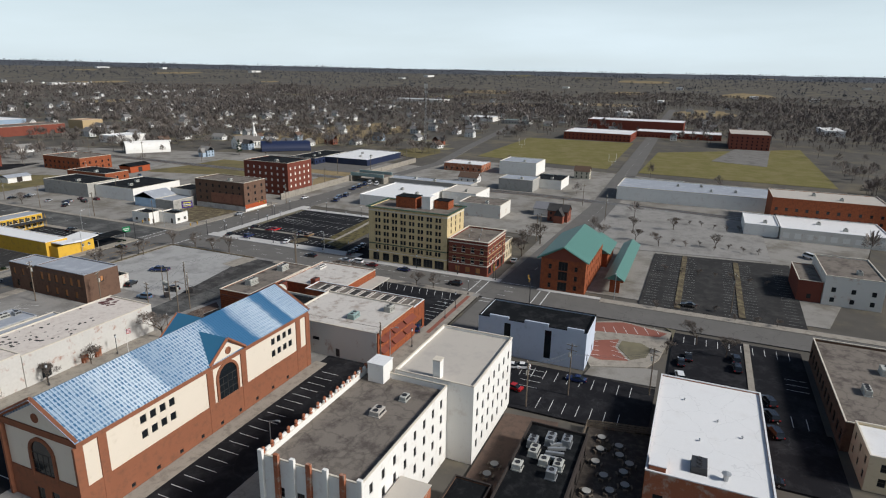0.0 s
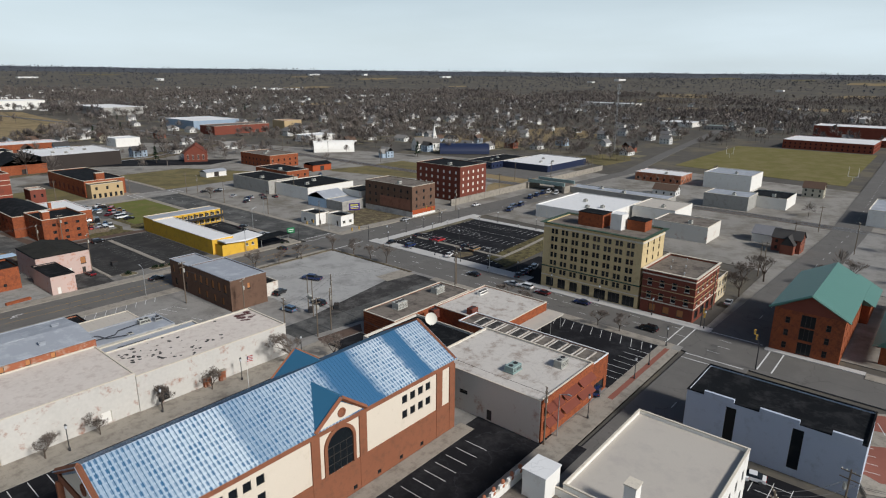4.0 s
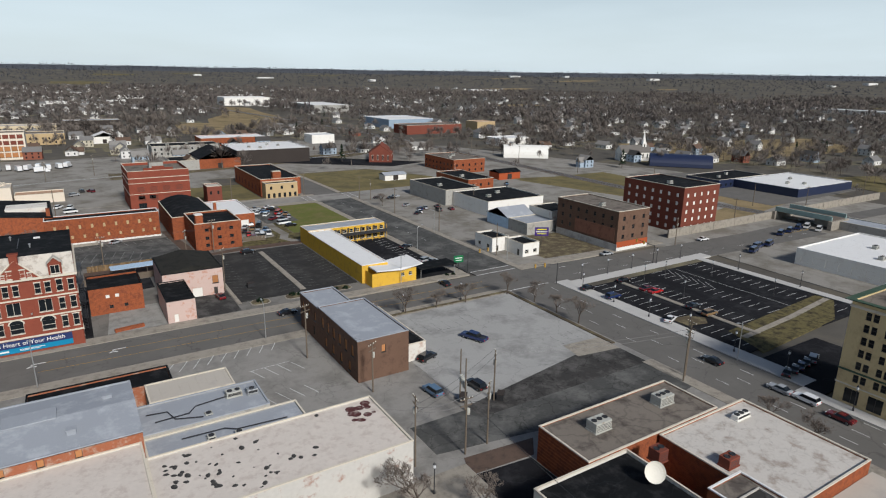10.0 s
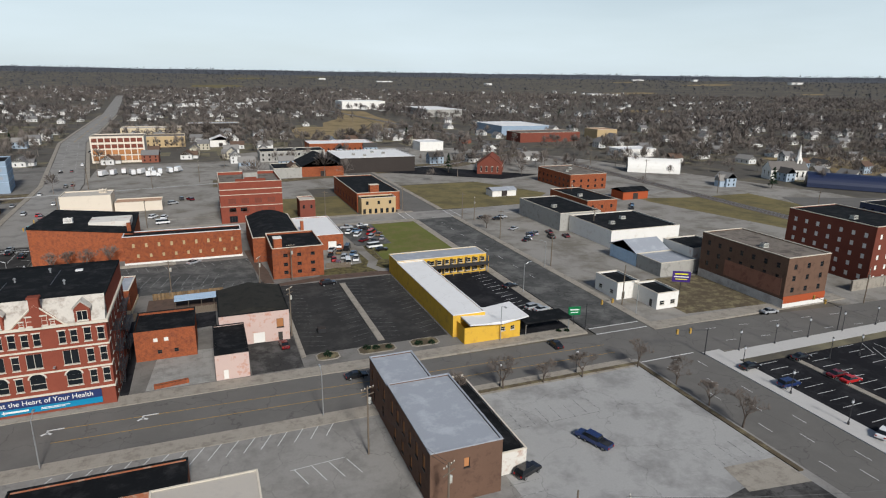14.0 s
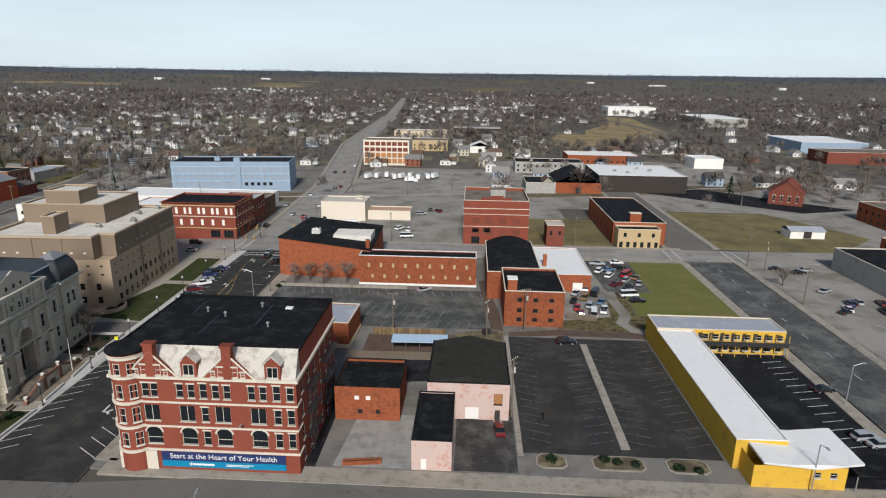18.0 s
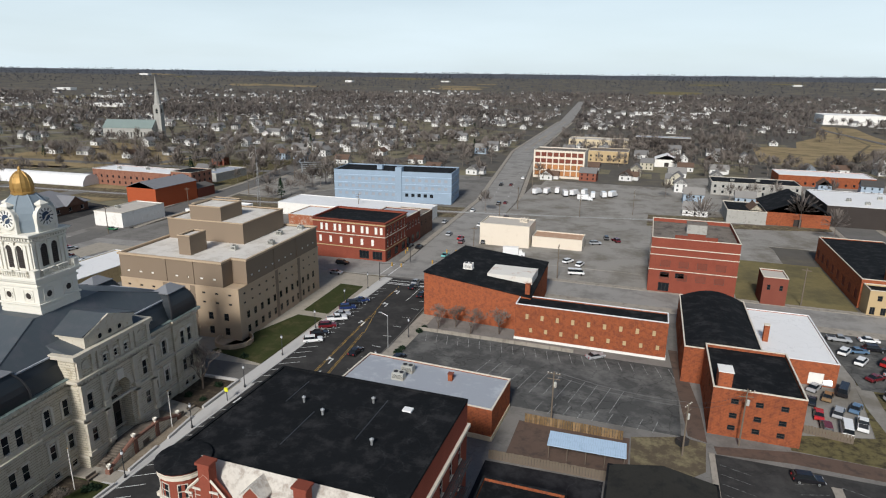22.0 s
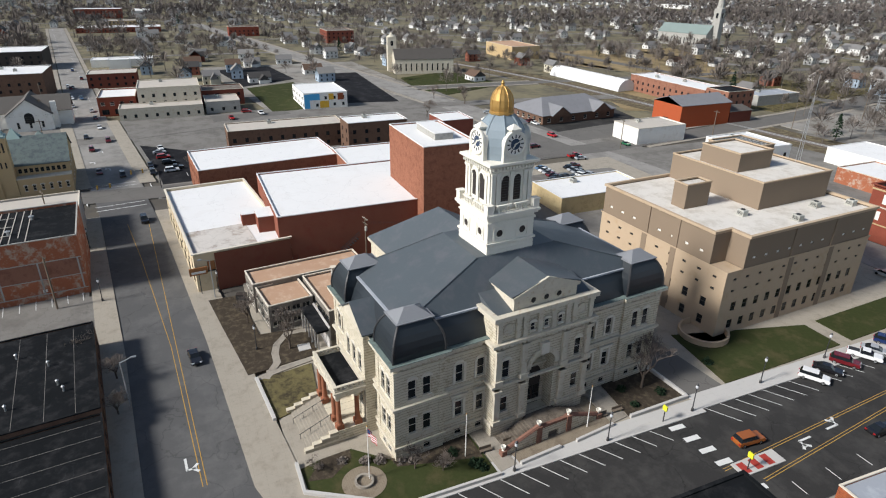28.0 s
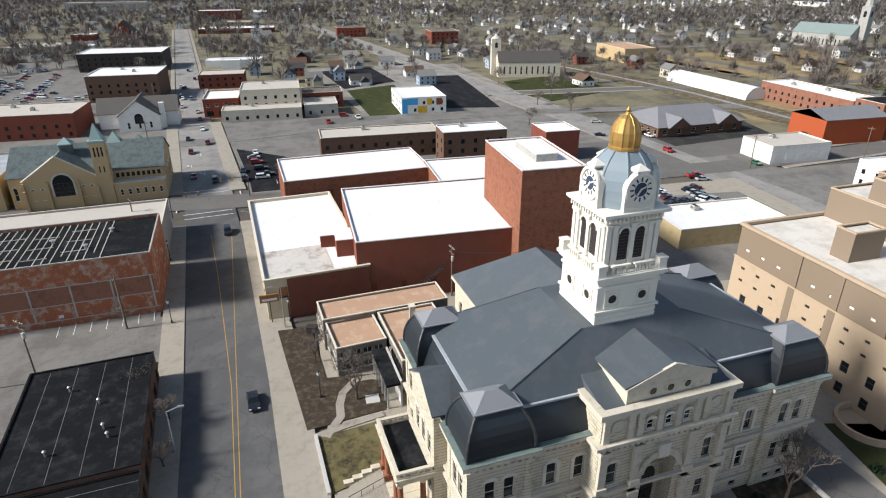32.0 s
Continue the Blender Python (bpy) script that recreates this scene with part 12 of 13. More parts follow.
marks("stall_lines_dark_lot", stalls(201, 134, 17, 2.75, 5.2, 0, 90) + stalls(213.5, 134, 17, 2.75, 5.2, 0, 90) + stalls(226, 140, 15, 2.75, 5.2, 0, 90) + stalls(243.5, 134, 17, 2.75, 5.2, 0, 90) + [(234, 160, 0.12, 40, 0)] + stalls(230, 165, 5, 2.75, 5.4, 60, 90), z=Z)
marks("stall_lines_corner_lot", stalls(168.2, 68, 9, 2.7, 5.0, 20, 90) + stalls(146, 73, 6, 2.7, 5.0, 0, 90) + stalls(148, 67.4, 6, 2.8, 5.0, 90, 0) + [(152, 82, 6, 0.12, 30), (155, 79, 6, 0.12, 90)], z=Z)
marks("stall_lines_big_lot", stalls(134, 179, 7, 2.8, 5.0, 90, 0) + [(144, 176.4, 20, 0.1, 0)] + stalls(130, 160, 3, 2.8, 5, 0, 90) + stalls(160, 158, 4, 2.8, 5, 90, 0), "paint_worn", z=Z)
marks("stall_lines_street_lot", stalls(61, 186.6, 16, 2.75, 5.0, 62, 2) + stalls(98, 176, 3, 2.8, 4.6, 110, 0) + stalls(97, 165, 3, 2.8, 4.6, 110, 0) + [(101, 178.4, 9, 0.1, 4)], z=0.068)
marks("stall_lines_hall_lot", stalls(52, 62.5, 22, 2.8, 5.0, 90, 0) + stalls(52, 73.5, 20, 2.8, 4.6, 90, 0), z=Z)
marks("stall_lines_rear_lot", stalls(50, 119.0, 21, 2.8, 5.2, 90, 0) + stalls(50, 103, 18, 2.8, 5.0, 90, 0), z=Z)
marks("stall_lines_motel_lot", stalls(108.4, 223, 15, 2.75, 5.0, -18, 90) + stalls(119.6, 223, 15, 2.75, 5.0, 18, 90) + stalls(126.6, 223, 15, 2.75, 5.0, -18, 90) + stalls(136.6, 223, 16, 2.75, 5.0, 18, 90), "paint_faded", z=Z)
marks("stall_lines_brick_lot", stalls(40, 297.6, 21, 2.8, 4.8, 105, 0) + stalls(57.5, 285.6, 11, 2.8, 10.2, 77, -9) + stalls(73, 273.6, 8, 2.8, 4.4, 77, 0), "paint_worn", z=Z)
marks("stall_lines_east_lot", [q for r in (9.4, 3.8, -1.6, -14.2, -20.2, -31) for q in stalls(190, r, 21, 2.75, 3.8, 90, 0)], "paint_worn", z=0.07)
marks("stall_lines_south_lot", stalls(116, 9, 6, 2.8, 4.8, 0, 90) + stalls(129, 8, 9, 2.8, 4.8, 0, 90) + stalls(122, 30, 3, 2.8, 4.8, 90, 0), z=0.09)
marks("stall_lines_south_east_lot", stalls(131, -27, 9, 2.8, 4.6, 0, 90) + stalls(146, -27, 2, 2.8, 4.6, 90, 0) + stalls(165, -27, 9, 2.8, 4.6, 0, 90), z=0.1)
marks("stall_lines_plaza", stalls(161.2, 21.5, 6, 2.9, 4.6, 20, 292) + stalls(146.5, 12.4, 3, 2.8, 4.4, 80, 12) + stalls(145, 19.6, 3, 2.8, 4.4, 100, 12), z=0.128)
marks("stall_lines_motel_court", stalls(165.5, 222, 13, 2.8, 4.6, 12, 90), z=0.11)
marks("stall_lines_west_lot", stalls(-62, 152, 7, 2.8, 4.6, 8, 97) + stalls(-145, 192, 9, 2.8, 4.6, 5, 95) + stalls(-410, 32, 40, 3.0, 4.8, 95, 8) + stalls(-410, 50, 40, 3.0, 4.8, 95, 8), z=0.065)
slab("parking_lot_motel_court", 148.5, 213, 169.8, 262, -0.2, 0.10, "asphalt_new", "dark asphalt motel court", "parking lot")
for nm, x0, y0, x1, y1, m in (("kerb_divider_motel", 122.6, 221, 124.2, 264.5, "concrete"), ("kerb_divider_wall", 104.4, 218, 105.4, 268, "concrete"), ("kerb_divider_dark", 207.4, 136, 208.9, 181, "concrete"), ("kerb_divider_east", 189, 0.2, 250, 2.0, "dirt"), ("kerb_divider_east_far", 189, -18, 250, -16.2, "dirt"), ("kerb_big_lot", 128, 190.05, 172.6, 191.0, "dirt"), ("kerb_big_lot_east", 172.6, 150, 173.6, 191.0, "dirt"), ("kerb_south_east", 128, -17.9, 169, -16.5, "concrete")):
    slab(nm, x0, y0, x1, y1, -0.2, 0.28, m, "raised kerbed strip between parking rows", "kerb")
outline("parking_lot_patched", [(128, 139.5), (172.4, 139.5), (172.4, 152), (128, 144)], -0.2, 0.115, "asphalt_patch", "dark patched asphalt strip", "parking lot")
outline("island_dark_lot", [(197, 148), (203, 146.5), (205.5, 149), (203, 152), (197, 153)], -0.2, 0.25, "dirt", "mulched kerbed island", "kerb")
outline("grass_dark_lot", [(199.2, 129.4), (234.3, 131.4), (249.2, 138.9), (249.0, 144.0), (229, 142.6), (203.2, 140.8)], -0.2, 0.13, "lawn_worn", "grassy strip in a parking lot", "lawn")
road("path_dark_lot", [(203, 136.6), (226, 138.2), (249, 140.8)], 1.6, "concrete", 0.135, "concrete path across a grass strip", "path")
slab("parking_lot_hotel", 191.2, 112, 218, 127.8, -0.2, 0.09, "asphalt_new", "small black lot beside a hotel", "parking lot")
slab("lawn_lot_north", 196.2, 181.6, 250, 184.1, -0.2, 0.16, "grass", "grass verge beside a parking lot", "lawn")
slab("crossing_island", 23.9, 256.6, 26.4, 264.5, -0.2, 0.17, "concrete_new", "pale concrete crossing island", "kerb")
for k in range(3):
    slab("crossing_island_paver", 24.2, 257.2 + 2.2 * k, 26.1, 258.4 + 2.2 * k, 0.1, 0.178, "paver_red", "red tactile paving on an island", "kerb")
slab("paver_strip", 139, 62.0, 170.5, 63.2, -0.2, 0.156, "paver", "red brick paver strip in a pavement", "pavement")

# cars
PAINT = dict(black=(0.012, 0.012, 0.014), navy=(0.015, 0.03, 0.1), silver=(0.35, 0.36, 0.37), white=(0.75, 0.75, 0.74), maroon=(0.13, 0.012, 0.016), red=(0.42, 0.02, 0.02), steelblue=(0.1, 0.17, 0.26), brown=(0.22, 0.14, 0.07), orange=(0.3, 0.09, 0.02), teal=(0.15, 0.4, 0.38), green=(0.02, 0.14, 0.06))
for k, c in PAINT.items():
    m = mat("car_paint_" + k, c, 0.25, 0.04, 3, 0.5, bump=0)
    m.node_tree.nodes["Principled BSDF"].inputs["Coat Weight"].default_value = 0.6
    M["car_" + k] = m
M["lamp_red"] = mat("tail_lamp", (0.3, 0.01, 0.01), 0.3, 0.05, 3, 1, bump=0)
M["lamp_clear"] = mat("head_lamp", (0.6, 0.62, 0.64), 0.15, 0.05, 3, 1, bump=0)
SHAPES = dict(
    sedan=(4.7, 1.8, [(-2.3, 0.35), (2.3, 0.35), (2.35, 0.6), (2.2, 0.85), (1.0, 0.98), (-1.5, 1.0), (-2.25, 0.95), (-2.35, 0.6)], [(1.0, 0.97), (0.3, 1.42), (-0.9, 1.45), (-1.7, 0.99)]),
    suv=(4.8, 1.9, [(-2.35, 0.4), (2.35, 0.4), (2.4, 0.7), (2.25, 1.0), (1.1, 1.1), (-2.2, 1.12), (-2.4, 0.7)], [(1.15, 1.09), (0.5, 1.68), (-1.9, 1.72), (-2.25, 1.11)]),
    pickup=(5.6, 1.95, [(-2.75, 0.45), (2.75, 0.45), (2.8, 0.8), (2.6, 1.08), (1.3, 1.15), (-2.75, 1.15)], [(1.3, 1.14), (0.7, 1.78), (-0.5, 1.8), (-0.75, 1.14)]),
    van=(5.6, 2.0, [(-2.75, 0.45), (2.75, 0.45), (2.8, 0.9), (2.5, 1.2), (-2.75, 1.25)], [(2.4, 1.19), (1.7, 2.1), (-2.65, 2.15), (-2.75, 1.24)]))


def side_loft(bm, prof, w, inset=0.0):
    n = len(prof)
    top = max(z for _, z in prof)
    lo = min(z for _, z in prof)
    f = lambda z: w / 2 - inset * (z - lo) / max(0.01, top - lo)
    V = [[bm.verts.new((x, s * f(z), z)) for x, z in prof] for s in (-1, 1)]
    bm.faces.new(V[0])
    bm.faces.new(V[1][::-1])
    for k in range(n):
        j = (k + 1) % n
        bm.faces.new((V[0][j], V[0][k], V[1][k], V[1][j]))
    bmesh.ops.recalc_face_normals(bm, faces=bm.faces)


CARS = {}
wheel = bmesh.new()
lathe(wheel, [(0.32, 0), (0.34, 0.04), (0.34, 0.18), (0.3, 0.22), (0.21, 0.2)], 12)
lathe(wheel, [(0.21, 0.2), (0.18, 0.215), (0.05, 0.19)], 10, 1)
wme = bpy.data.meshes.new("wheel")
wheel.to_mesh(wme)
wheel.free()
wme.materials.append(M["tyre"])
wme.materials.append(M["steel"])
TEXT = dict(sedan="sedan car", suv="sport utility car", pickup="pickup truck", van="panel van")


def car(kind, color, x, y, a, z=0.1):
    near = -45 < x < 215 and -35 < y < 335 and not (120 < x < 145 and y > 275)
    if (kind, color, near) in CARS:
        return copy_thing(CARS[kind, color, near], pose(x, y, z, 0, 0, a))
    L, w, body, cab = SHAPES[kind]
    c = thing("car" if kind != "van" else "van", x, y, z, a, f"{color} painted {TEXT[kind]} parked on asphalt", "car", "cars")
    bm = bmesh.new()
    side_loft(bm, body, w, 0.06)
    bmesh.ops.bevel(bm, geom=bm.edges[:], offset=0.05, segments=1, affect="EDGES")
    if kind == "pickup":
        box(bm, -2.6, -w / 2 + 0.12, 1.1, -0.85, -w / 2 + 0.2, 1.3)
    part("body", bm, "car_" + color, c)
    bm = bmesh.new()
    side_loft(bm, cab, w - 0.12, 0.2)
    part("glazing", bm, "glass", c)
    bm = bmesh.new()
    (x1, z1), (x2, z2) = cab[1], cab[2]
    box(bm, x2 - 0.02, -w / 2 + 0.24, max(z1, z2) - 0.06, x1 + 0.02, w / 2 - 0.24, max(z1, z2) + 0.03)
    part("roof", bm, "car_" + color, c)
    if kind == "pickup":
        bm = bmesh.new()
        box(bm, -2.6, -w / 2 + 0.2, 1.1, -0.85, w / 2 - 0.2, 1.17)
        part("load_bed", bm, "metal_dark", c)
    if not near:                # far cars: the wheels and the frame between them in one piece
        bm = bmesh.new()
        for sx in (-1, 1):
            for sy in (-1, 1):
                tube(bm, (sx * L * 0.31, sy * (w / 2 - 0.22), 0.34), (sx * L * 0.31, sy * (w / 2 + 0.01), 0.34), 0.34, 0.34, 10)
            tube(bm, (sx * L * 0.31, -w / 2 + 0.2, 0.34), (sx * L * 0.31, w / 2 - 0.2, 0.34), 0.06, 0.06, 5)
        box(bm, -L * 0.31, -0.3, 0.28, L * 0.31, 0.3, 0.4)
        part("chassis", bm, "tyre", c)
    for sx in (-1, 1) if near else ():
        for sy in (-1, 1):
            place("wheel", wme, c, "", pose(sx * L * 0.31, sy * (w / 2 - 0.2), 0.34, -90 * sy, 0, 0))
    for s in (-1, 1) if near else ():
        bm = bmesh.new()
        box(bm, L / 2 - 0.12, s * w * 0.36 - 0.2, 0.66, L / 2 + 0.02, s * w * 0.36 + 0.2, 0.82)
        part("headlight", bm, "lamp_clear", c)
        bm = bmesh.new()
        box(bm, -L / 2 - 0.02, s * w * 0.38 - 0.16, 0.68, -L / 2 + 0.1, s * w * 0.38 + 0.16, 0.9)
        part("tail_light", bm, "lamp_red", c)
    CARS[kind, color, near] = c
    return c


for kind, color, x, y, a in (
    ("pickup", "navy", 146.4, 167.5, 112), ("suv", "black", 133.5, 149.0, 96), ("suv", "steelblue", 124.9, 151.3, 96),
    ("suv", "black", 131.4, 164.5, 20), ("sedan", "black", 113.6, 204.9, 2), ("sedan", "silver", 226.8, 203.3, -4),
    ("sedan", "white", 274.6, 199.3, -4), ("sedan", "black", 194.6, 180.1, 0), ("suv", "navy", 195.7, 171.4, 0),
    ("sedan", "maroon", 209.3, 171.0, 0), ("sedan", "red", 209.7, 168.3, 0), ("sedan", "black", 209.4, 179.7, 0),
    ("sedan", "black", 209.1, 155.1, 0), ("suv", "brown", 208.2, 149.7, 0), ("sedan", "white", 195.8, 152.2, 20),
    ("suv", "black", 119.3, 264.9, 6), ("sedan", "maroon", 101.5, 225.2, 95), ("sedan", "silver", 81.8, 300.2, 40),
    ("suv", "silver", 167.7, 227.3, 10), ("sedan", "silver", 169.1, 225.2, 10), ("sedan", "black", 169.9, 245.0, 10),
    ("sedan", "black", 200.7, 331.5, 0), ("sedan", "black", 206.5, 328.0, 0), ("sedan", "silver", 204.8, 309.2, 30),
    ("sedan", "black", 201.1, 291.4, 30), ("sedan", "black", 160.7, 204.3, 90), ("sedan", "silver", 209.9, 330.7, 0),
    ("sedan", "maroon", 184.0, 105.6, 90), ("sedan", "navy", 184.5, 92.7, 90), ("suv", "white", 185.2, 112.4, 90),
    ("sedan", "silver", 184.7, 117.3, 90), ("sedan", "black", 184.3, 132.1, 90), ("suv", "black", 178.6, 70.5, 90),
    ("sedan", "black", 195.9, 120.5, 20), ("sedan", "navy", 198.6, 120.7, 20), ("sedan", "black", 201.4, 121.0, 20),
    ("suv", "silver", 204.3, 121.2, 20), ("sedan", "black", 193.0, 120.4, 20), ("pickup", "navy", 146.0, 168.7, 112),
    ("van", "navy", 276.6, 180.0, 15), ("van", "navy", 290.3, 182.5, 15), ("van", "navy", 310.3, 189.6, 20),
    ("van", "navy", 318.3, 190.4, 20), ("van", "navy", 326.4, 191.4, 20), ("van", "white", 331.9, 190.8, 20),
    ("van", "white", 331.3, 185.6, 20), ("sedan", "silver", 212.7, 60.4, 4), ("suv", "navy", 139.4, 65.9, 20),
    ("sedan", "black", 149.2, -1.7, 4), ("sedan", "black", 153.1, -3.3, 4), ("suv", "black", 156.9, -14.3, 4),
    ("suv", "black", 151.6, -14.4, 4), ("suv", "black", 137.1, -20.2, 20), ("suv", "black", 130.8, -20.2, 20),
    ("suv", "black", 124.0, -20.4, 20), ("suv", "white", 141.2, -1.8, 10), ("sedan", "red", 119.4, 32.6, 80),
    ("sedan", "white", 129.2, 36.1, 100), ("sedan", "white", 130.1, 33.7, 100), ("sedan", "navy", 129.3, 20.2, 90),
    ("sedan", "black", 192.2, -2.0, 90), ("van", "white", 271.3, -44.5, 40), ("van", "navy", 283.2, 182.6, 10),
    ("sedan", "black", 106.8, -18.1, 90), ("suv", "white", 14.5, 285.3, 32), ("sedan", "black", 13.8, 289.6, 32),
    ("suv", "maroon", 13.4, 294.5, 32), ("pickup", "white", 13.4, 299.7, 32), ("sedan", "silver", 13.1, 303.1, 32),
    ("suv", "navy", 12.2, 308.1, 32), ("suv", "black", 12.4, 311.7, 32), ("sedan", "navy", 13.3, 314.9, 32),
    ("sedan", "black", 27.5, 282.9, 86), ("suv", "orange", 21.5, 262.5, 86), ("suv", "black", 38.5, 282.8, 84),
    ("sedan", "black", 23.2, 331.3, 88), ("sedan", "black", 28.3, 325.4, 88), ("suv", "black", -9.6, 346.2, 0),
    ("sedan", "silver", -6.6, 335.9, 0), ("sedan", "black", 8.0, 375.7, 88), ("sedan", "teal", 21.1, 368.6, 88),
    ("sedan", "black", -93.8, 310.2, 5), ("suv", "black", -95.1, 314.7, 5), ("sedan", "silver", -91.3, 314.1, 5),
    ("sedan", "black", -92.6, 317.4, 5), ("sedan", "black", -31.0, 189.0, 8), ("sedan", "green", -123.5, 355.3, 0),
    ("suv", "black", -104.4, 179.7, 8), ("sedan", "maroon", -156.2, 165.1, 8), ("sedan", "black", -209.2, 156.6, 8),
    ("sedan", "silver", -278.8, 144.8, 8), ("sedan", "black", -309.9, 140.0, 8), ("sedan", "black", -337.7, 138.6, 8),
    ("sedan", "white", -181.3, 183.9, 10), ("sedan", "black", -158.7, 180.6, 8), ("suv", "black", -149.5, 181.5, 8),
    ("sedan", "black", -115.1, 326.3, 4), ("sedan", "black", -93.7, 302.9, 20), ("sedan", "black", -94.8, 305.8, 20),
    ("sedan", "black", -95.6, 308.6, 20), ("suv", "white", -94.2, 314.2, 20), ("suv", "silver", -93.5, 317.1, 20),
    ("sedan", "silver", -196.5, 330.6, 60), ("sedan", "black", -174.3, 321.3, 60), ("pickup", "white", -434.9, 34.6, 5),
    ("van", "white", -424.0, 26.0, 5), ("van", "white", -325.8, 66.9, 70), ("sedan", "black", -337.4, 69.0, 70),
    ("sedan", "white", -341.5, 53.4, 70), ("sedan", "black", -375.6, 34.5, 70), ("sedan", "silver", -323.9, 55.2, 70),
    ("van", "white", 69.5, 363.7, 10), ("sedan", "black", 3.8, 376.1, 88), ("sedan", "silver", 22.3, 336.1, 88),
    ("sedan", "red", 18.9, 394.8, 88),
    ("suv", "white", 65.1, 376.7, 60), ("suv", "white", 69.6, 374.2, 77), ("suv", "silver", 72.0, 406.0, 26),
    ("suv", "black", 75.5, 416.0, 101), ("suv", "maroon", 79.6, 413.5, 122), ("suv", "silver", 12.6, 398.8, 92),
    ("sedan", "white", 8.7, 448.2, 92), ("pickup", "black", 3.7, 528.5, 94), ("sedan", "white", 20.0, 420.0, 92),
    ("suv", "black", 16.5, 470.0, 92), ("suv", "white", 11.0, 560.0, 94), ("sedan", "black", 4.0, 640.0, 94),
    ("sedan", "maroon", -4.0, 720.0, 94), ("suv", "white", 10.0, 690.0, 94), ("sedan", "maroon", 24.0, 366.0, 92),
    ("suv", "black", 29.6, 392.0, 92), ("sedan", "maroon", 27.5, 440.0, 92), ("sedan", "silver", 3.6, 420.0, 92),
    ("suv", "white", -149.9, 187.4, 95), ("pickup", "black", -152.5, 188.5, 95), ("suv", "black", -160.0, 186.5, 95),
    ("suv", "red", -168.0, 184.8, 95), ("sedan", "silver", -175.0, 183.6, 95), ("suv", "maroon", -200.7, 165.0, 8),
    ("sedan", "maroon", -246.8, 157.0, 8), ("suv", "maroon", -334.7, 138.0, 8), ("suv", "navy", -409.0, 131.0, 8),
    ("pickup", "steelblue", -300.0, 146.5, 8), ("suv", "maroon", -370.0, 140.0, 8), ("pickup", "red", -116.0, 325.8, 85),
    ("suv", "maroon", -133.0, 318.6, 95), ("sedan", "silver", -112.4, 326.2, 85), ("pickup", "maroon", -105.1, 317.7, 95),
    ("sedan", "black", -101.0, 316.5, 85), ("sedan", "steelblue", -138.3, 263.3, 85), ("pickup", "maroon", -134.5, 263.8, 85),
    ("sedan", "white", -370.9, 40.2, 100), ("suv", "navy", -348.9, 57.2, 100), ("suv", "silver", -389.8, 24.4, 100),
    ("sedan", "silver", -345.8, 58.4, 100), ("sedan", "silver", -364.7, 42.6, 100), ("suv", "black", -380.5, 28.0, 100),
    ("sedan", "black", -358.5, 45.0, 100), ("suv", "white", -314.5, 79.0, 100), ("suv", "white", -308.3, 81.4, 100),
    ("sedan", "white", -371.2, 31.6, 100), ("suv", "white", -322.0, 91.0, 100), ("suv", "white", -315.5, 87.8, 100),
    ("suv", "white", -309.0, 84.6, 100), ("suv", "red", -146.0, 335.0, 5), ("sedan", "white", -168.0, 340.0, 5),
    ("suv", "maroon", -172.0, 340.0, 95), ("suv", "red", -190.0, 345.0, 5), ("suv", "red", -238.0, 222.0, 95),
    ("pickup", "white", -232.0, 228.0, 5), ("pickup", "red", -226.0, 214.0, 5),
):
    car(kind, color, x, y, a, 0.12 if (187 < x < 256 and y < 190) or (104 < x < 173 and 60 < y < 192) else 0.03)
rs = random.Random(9)
PICK = ("white", "silver", "black", "black", "navy", "maroon", "silver", "steelblue")
for k in range(7):            # traffic and kerbside cars on the far streets
    car(rs.choice(("sedan", "suv")), rs.choice(PICK), 17.0 + rs.choice((-4, 4)) - 0.03 * k * 60, 400 + 62 * k + rs.uniform(-15, 15), 92, 0.01)
for k in range(6):
    car(rs.choice(("sedan", "suv", "pickup")), rs.choice(PICK), -150 - 38 * k, 169.4 - 6.1 * k + rs.choice((-3, 3)), 8, 0.01)
for k in range(9):
    car(rs.choice(("sedan", "suv")), rs.choice(PICK), -96 - 2.7 * (k % 5), 305 + 9 * (k // 5) + 0.2 * k, 96, 0.1)
for k in range(6):
    car(rs.choice(("sedan", "suv")), rs.choice(PICK), 203 + 3.2 * k, 296 + rs.uniform(-5, 5), 80, 0.04)
for k in range(8):
    car(rs.choice(("sedan", "suv", "pickup")), rs.choice(PICK), 250 + 5.0 * k, 330 + 6 * (k % 3), 60, -0.1)
rs = random.Random(4)
YARD = ((127.6, 300.7, 60), (130.9, 304.9, 80), (133.1, 300.8, 70), (133.6, 293.7, 65), (133.0, 287.0, 75), (125.9, 288.6, 80), (126.1, 283.4, 85), (125.8, 294.2, 75), (129.8, 290.5, 70), (129.6, 284.0, 80), (129.4, 297.2, 70),
        (139.5, 331.5, 0), (146.6, 333.4, 5), (146.2, 327.6, 5), (142.0, 325.0, 10), (141.0, 318.4, 60), (146.8, 319.5, 55), (141.5, 310.0, 40), (144.4, 306.6, 60), (148.8, 311.2, 70), (138.8, 323.4, 60), (149.4, 317.1, 60), (145.6, 314.2, 60),
        (143.0, 300.0, 10), (144.4, 295.6, 5))
for k, (x, y, a) in enumerate(YARD):
    car(("sedan", "suv", "van", "sedan", "pickup", "sedan", "suv")[k % 7], ("silver", "white", "black", "steelblue", "white", "red", "maroon", "black", "silver", "white", "brown")[k % 11], x, y, a, 0.17 if x > 137 else 0.12)
for k in range(30):
    car(rs.choice(("sedan", "suv")), rs.choice(("white", "silver", "black", "red", "navy")), -408 + 6 * (k % 15) * 1.6, (32 if k < 15 else 50) + 2.2 * (k % 15) * 0.6, 98, 0.0)


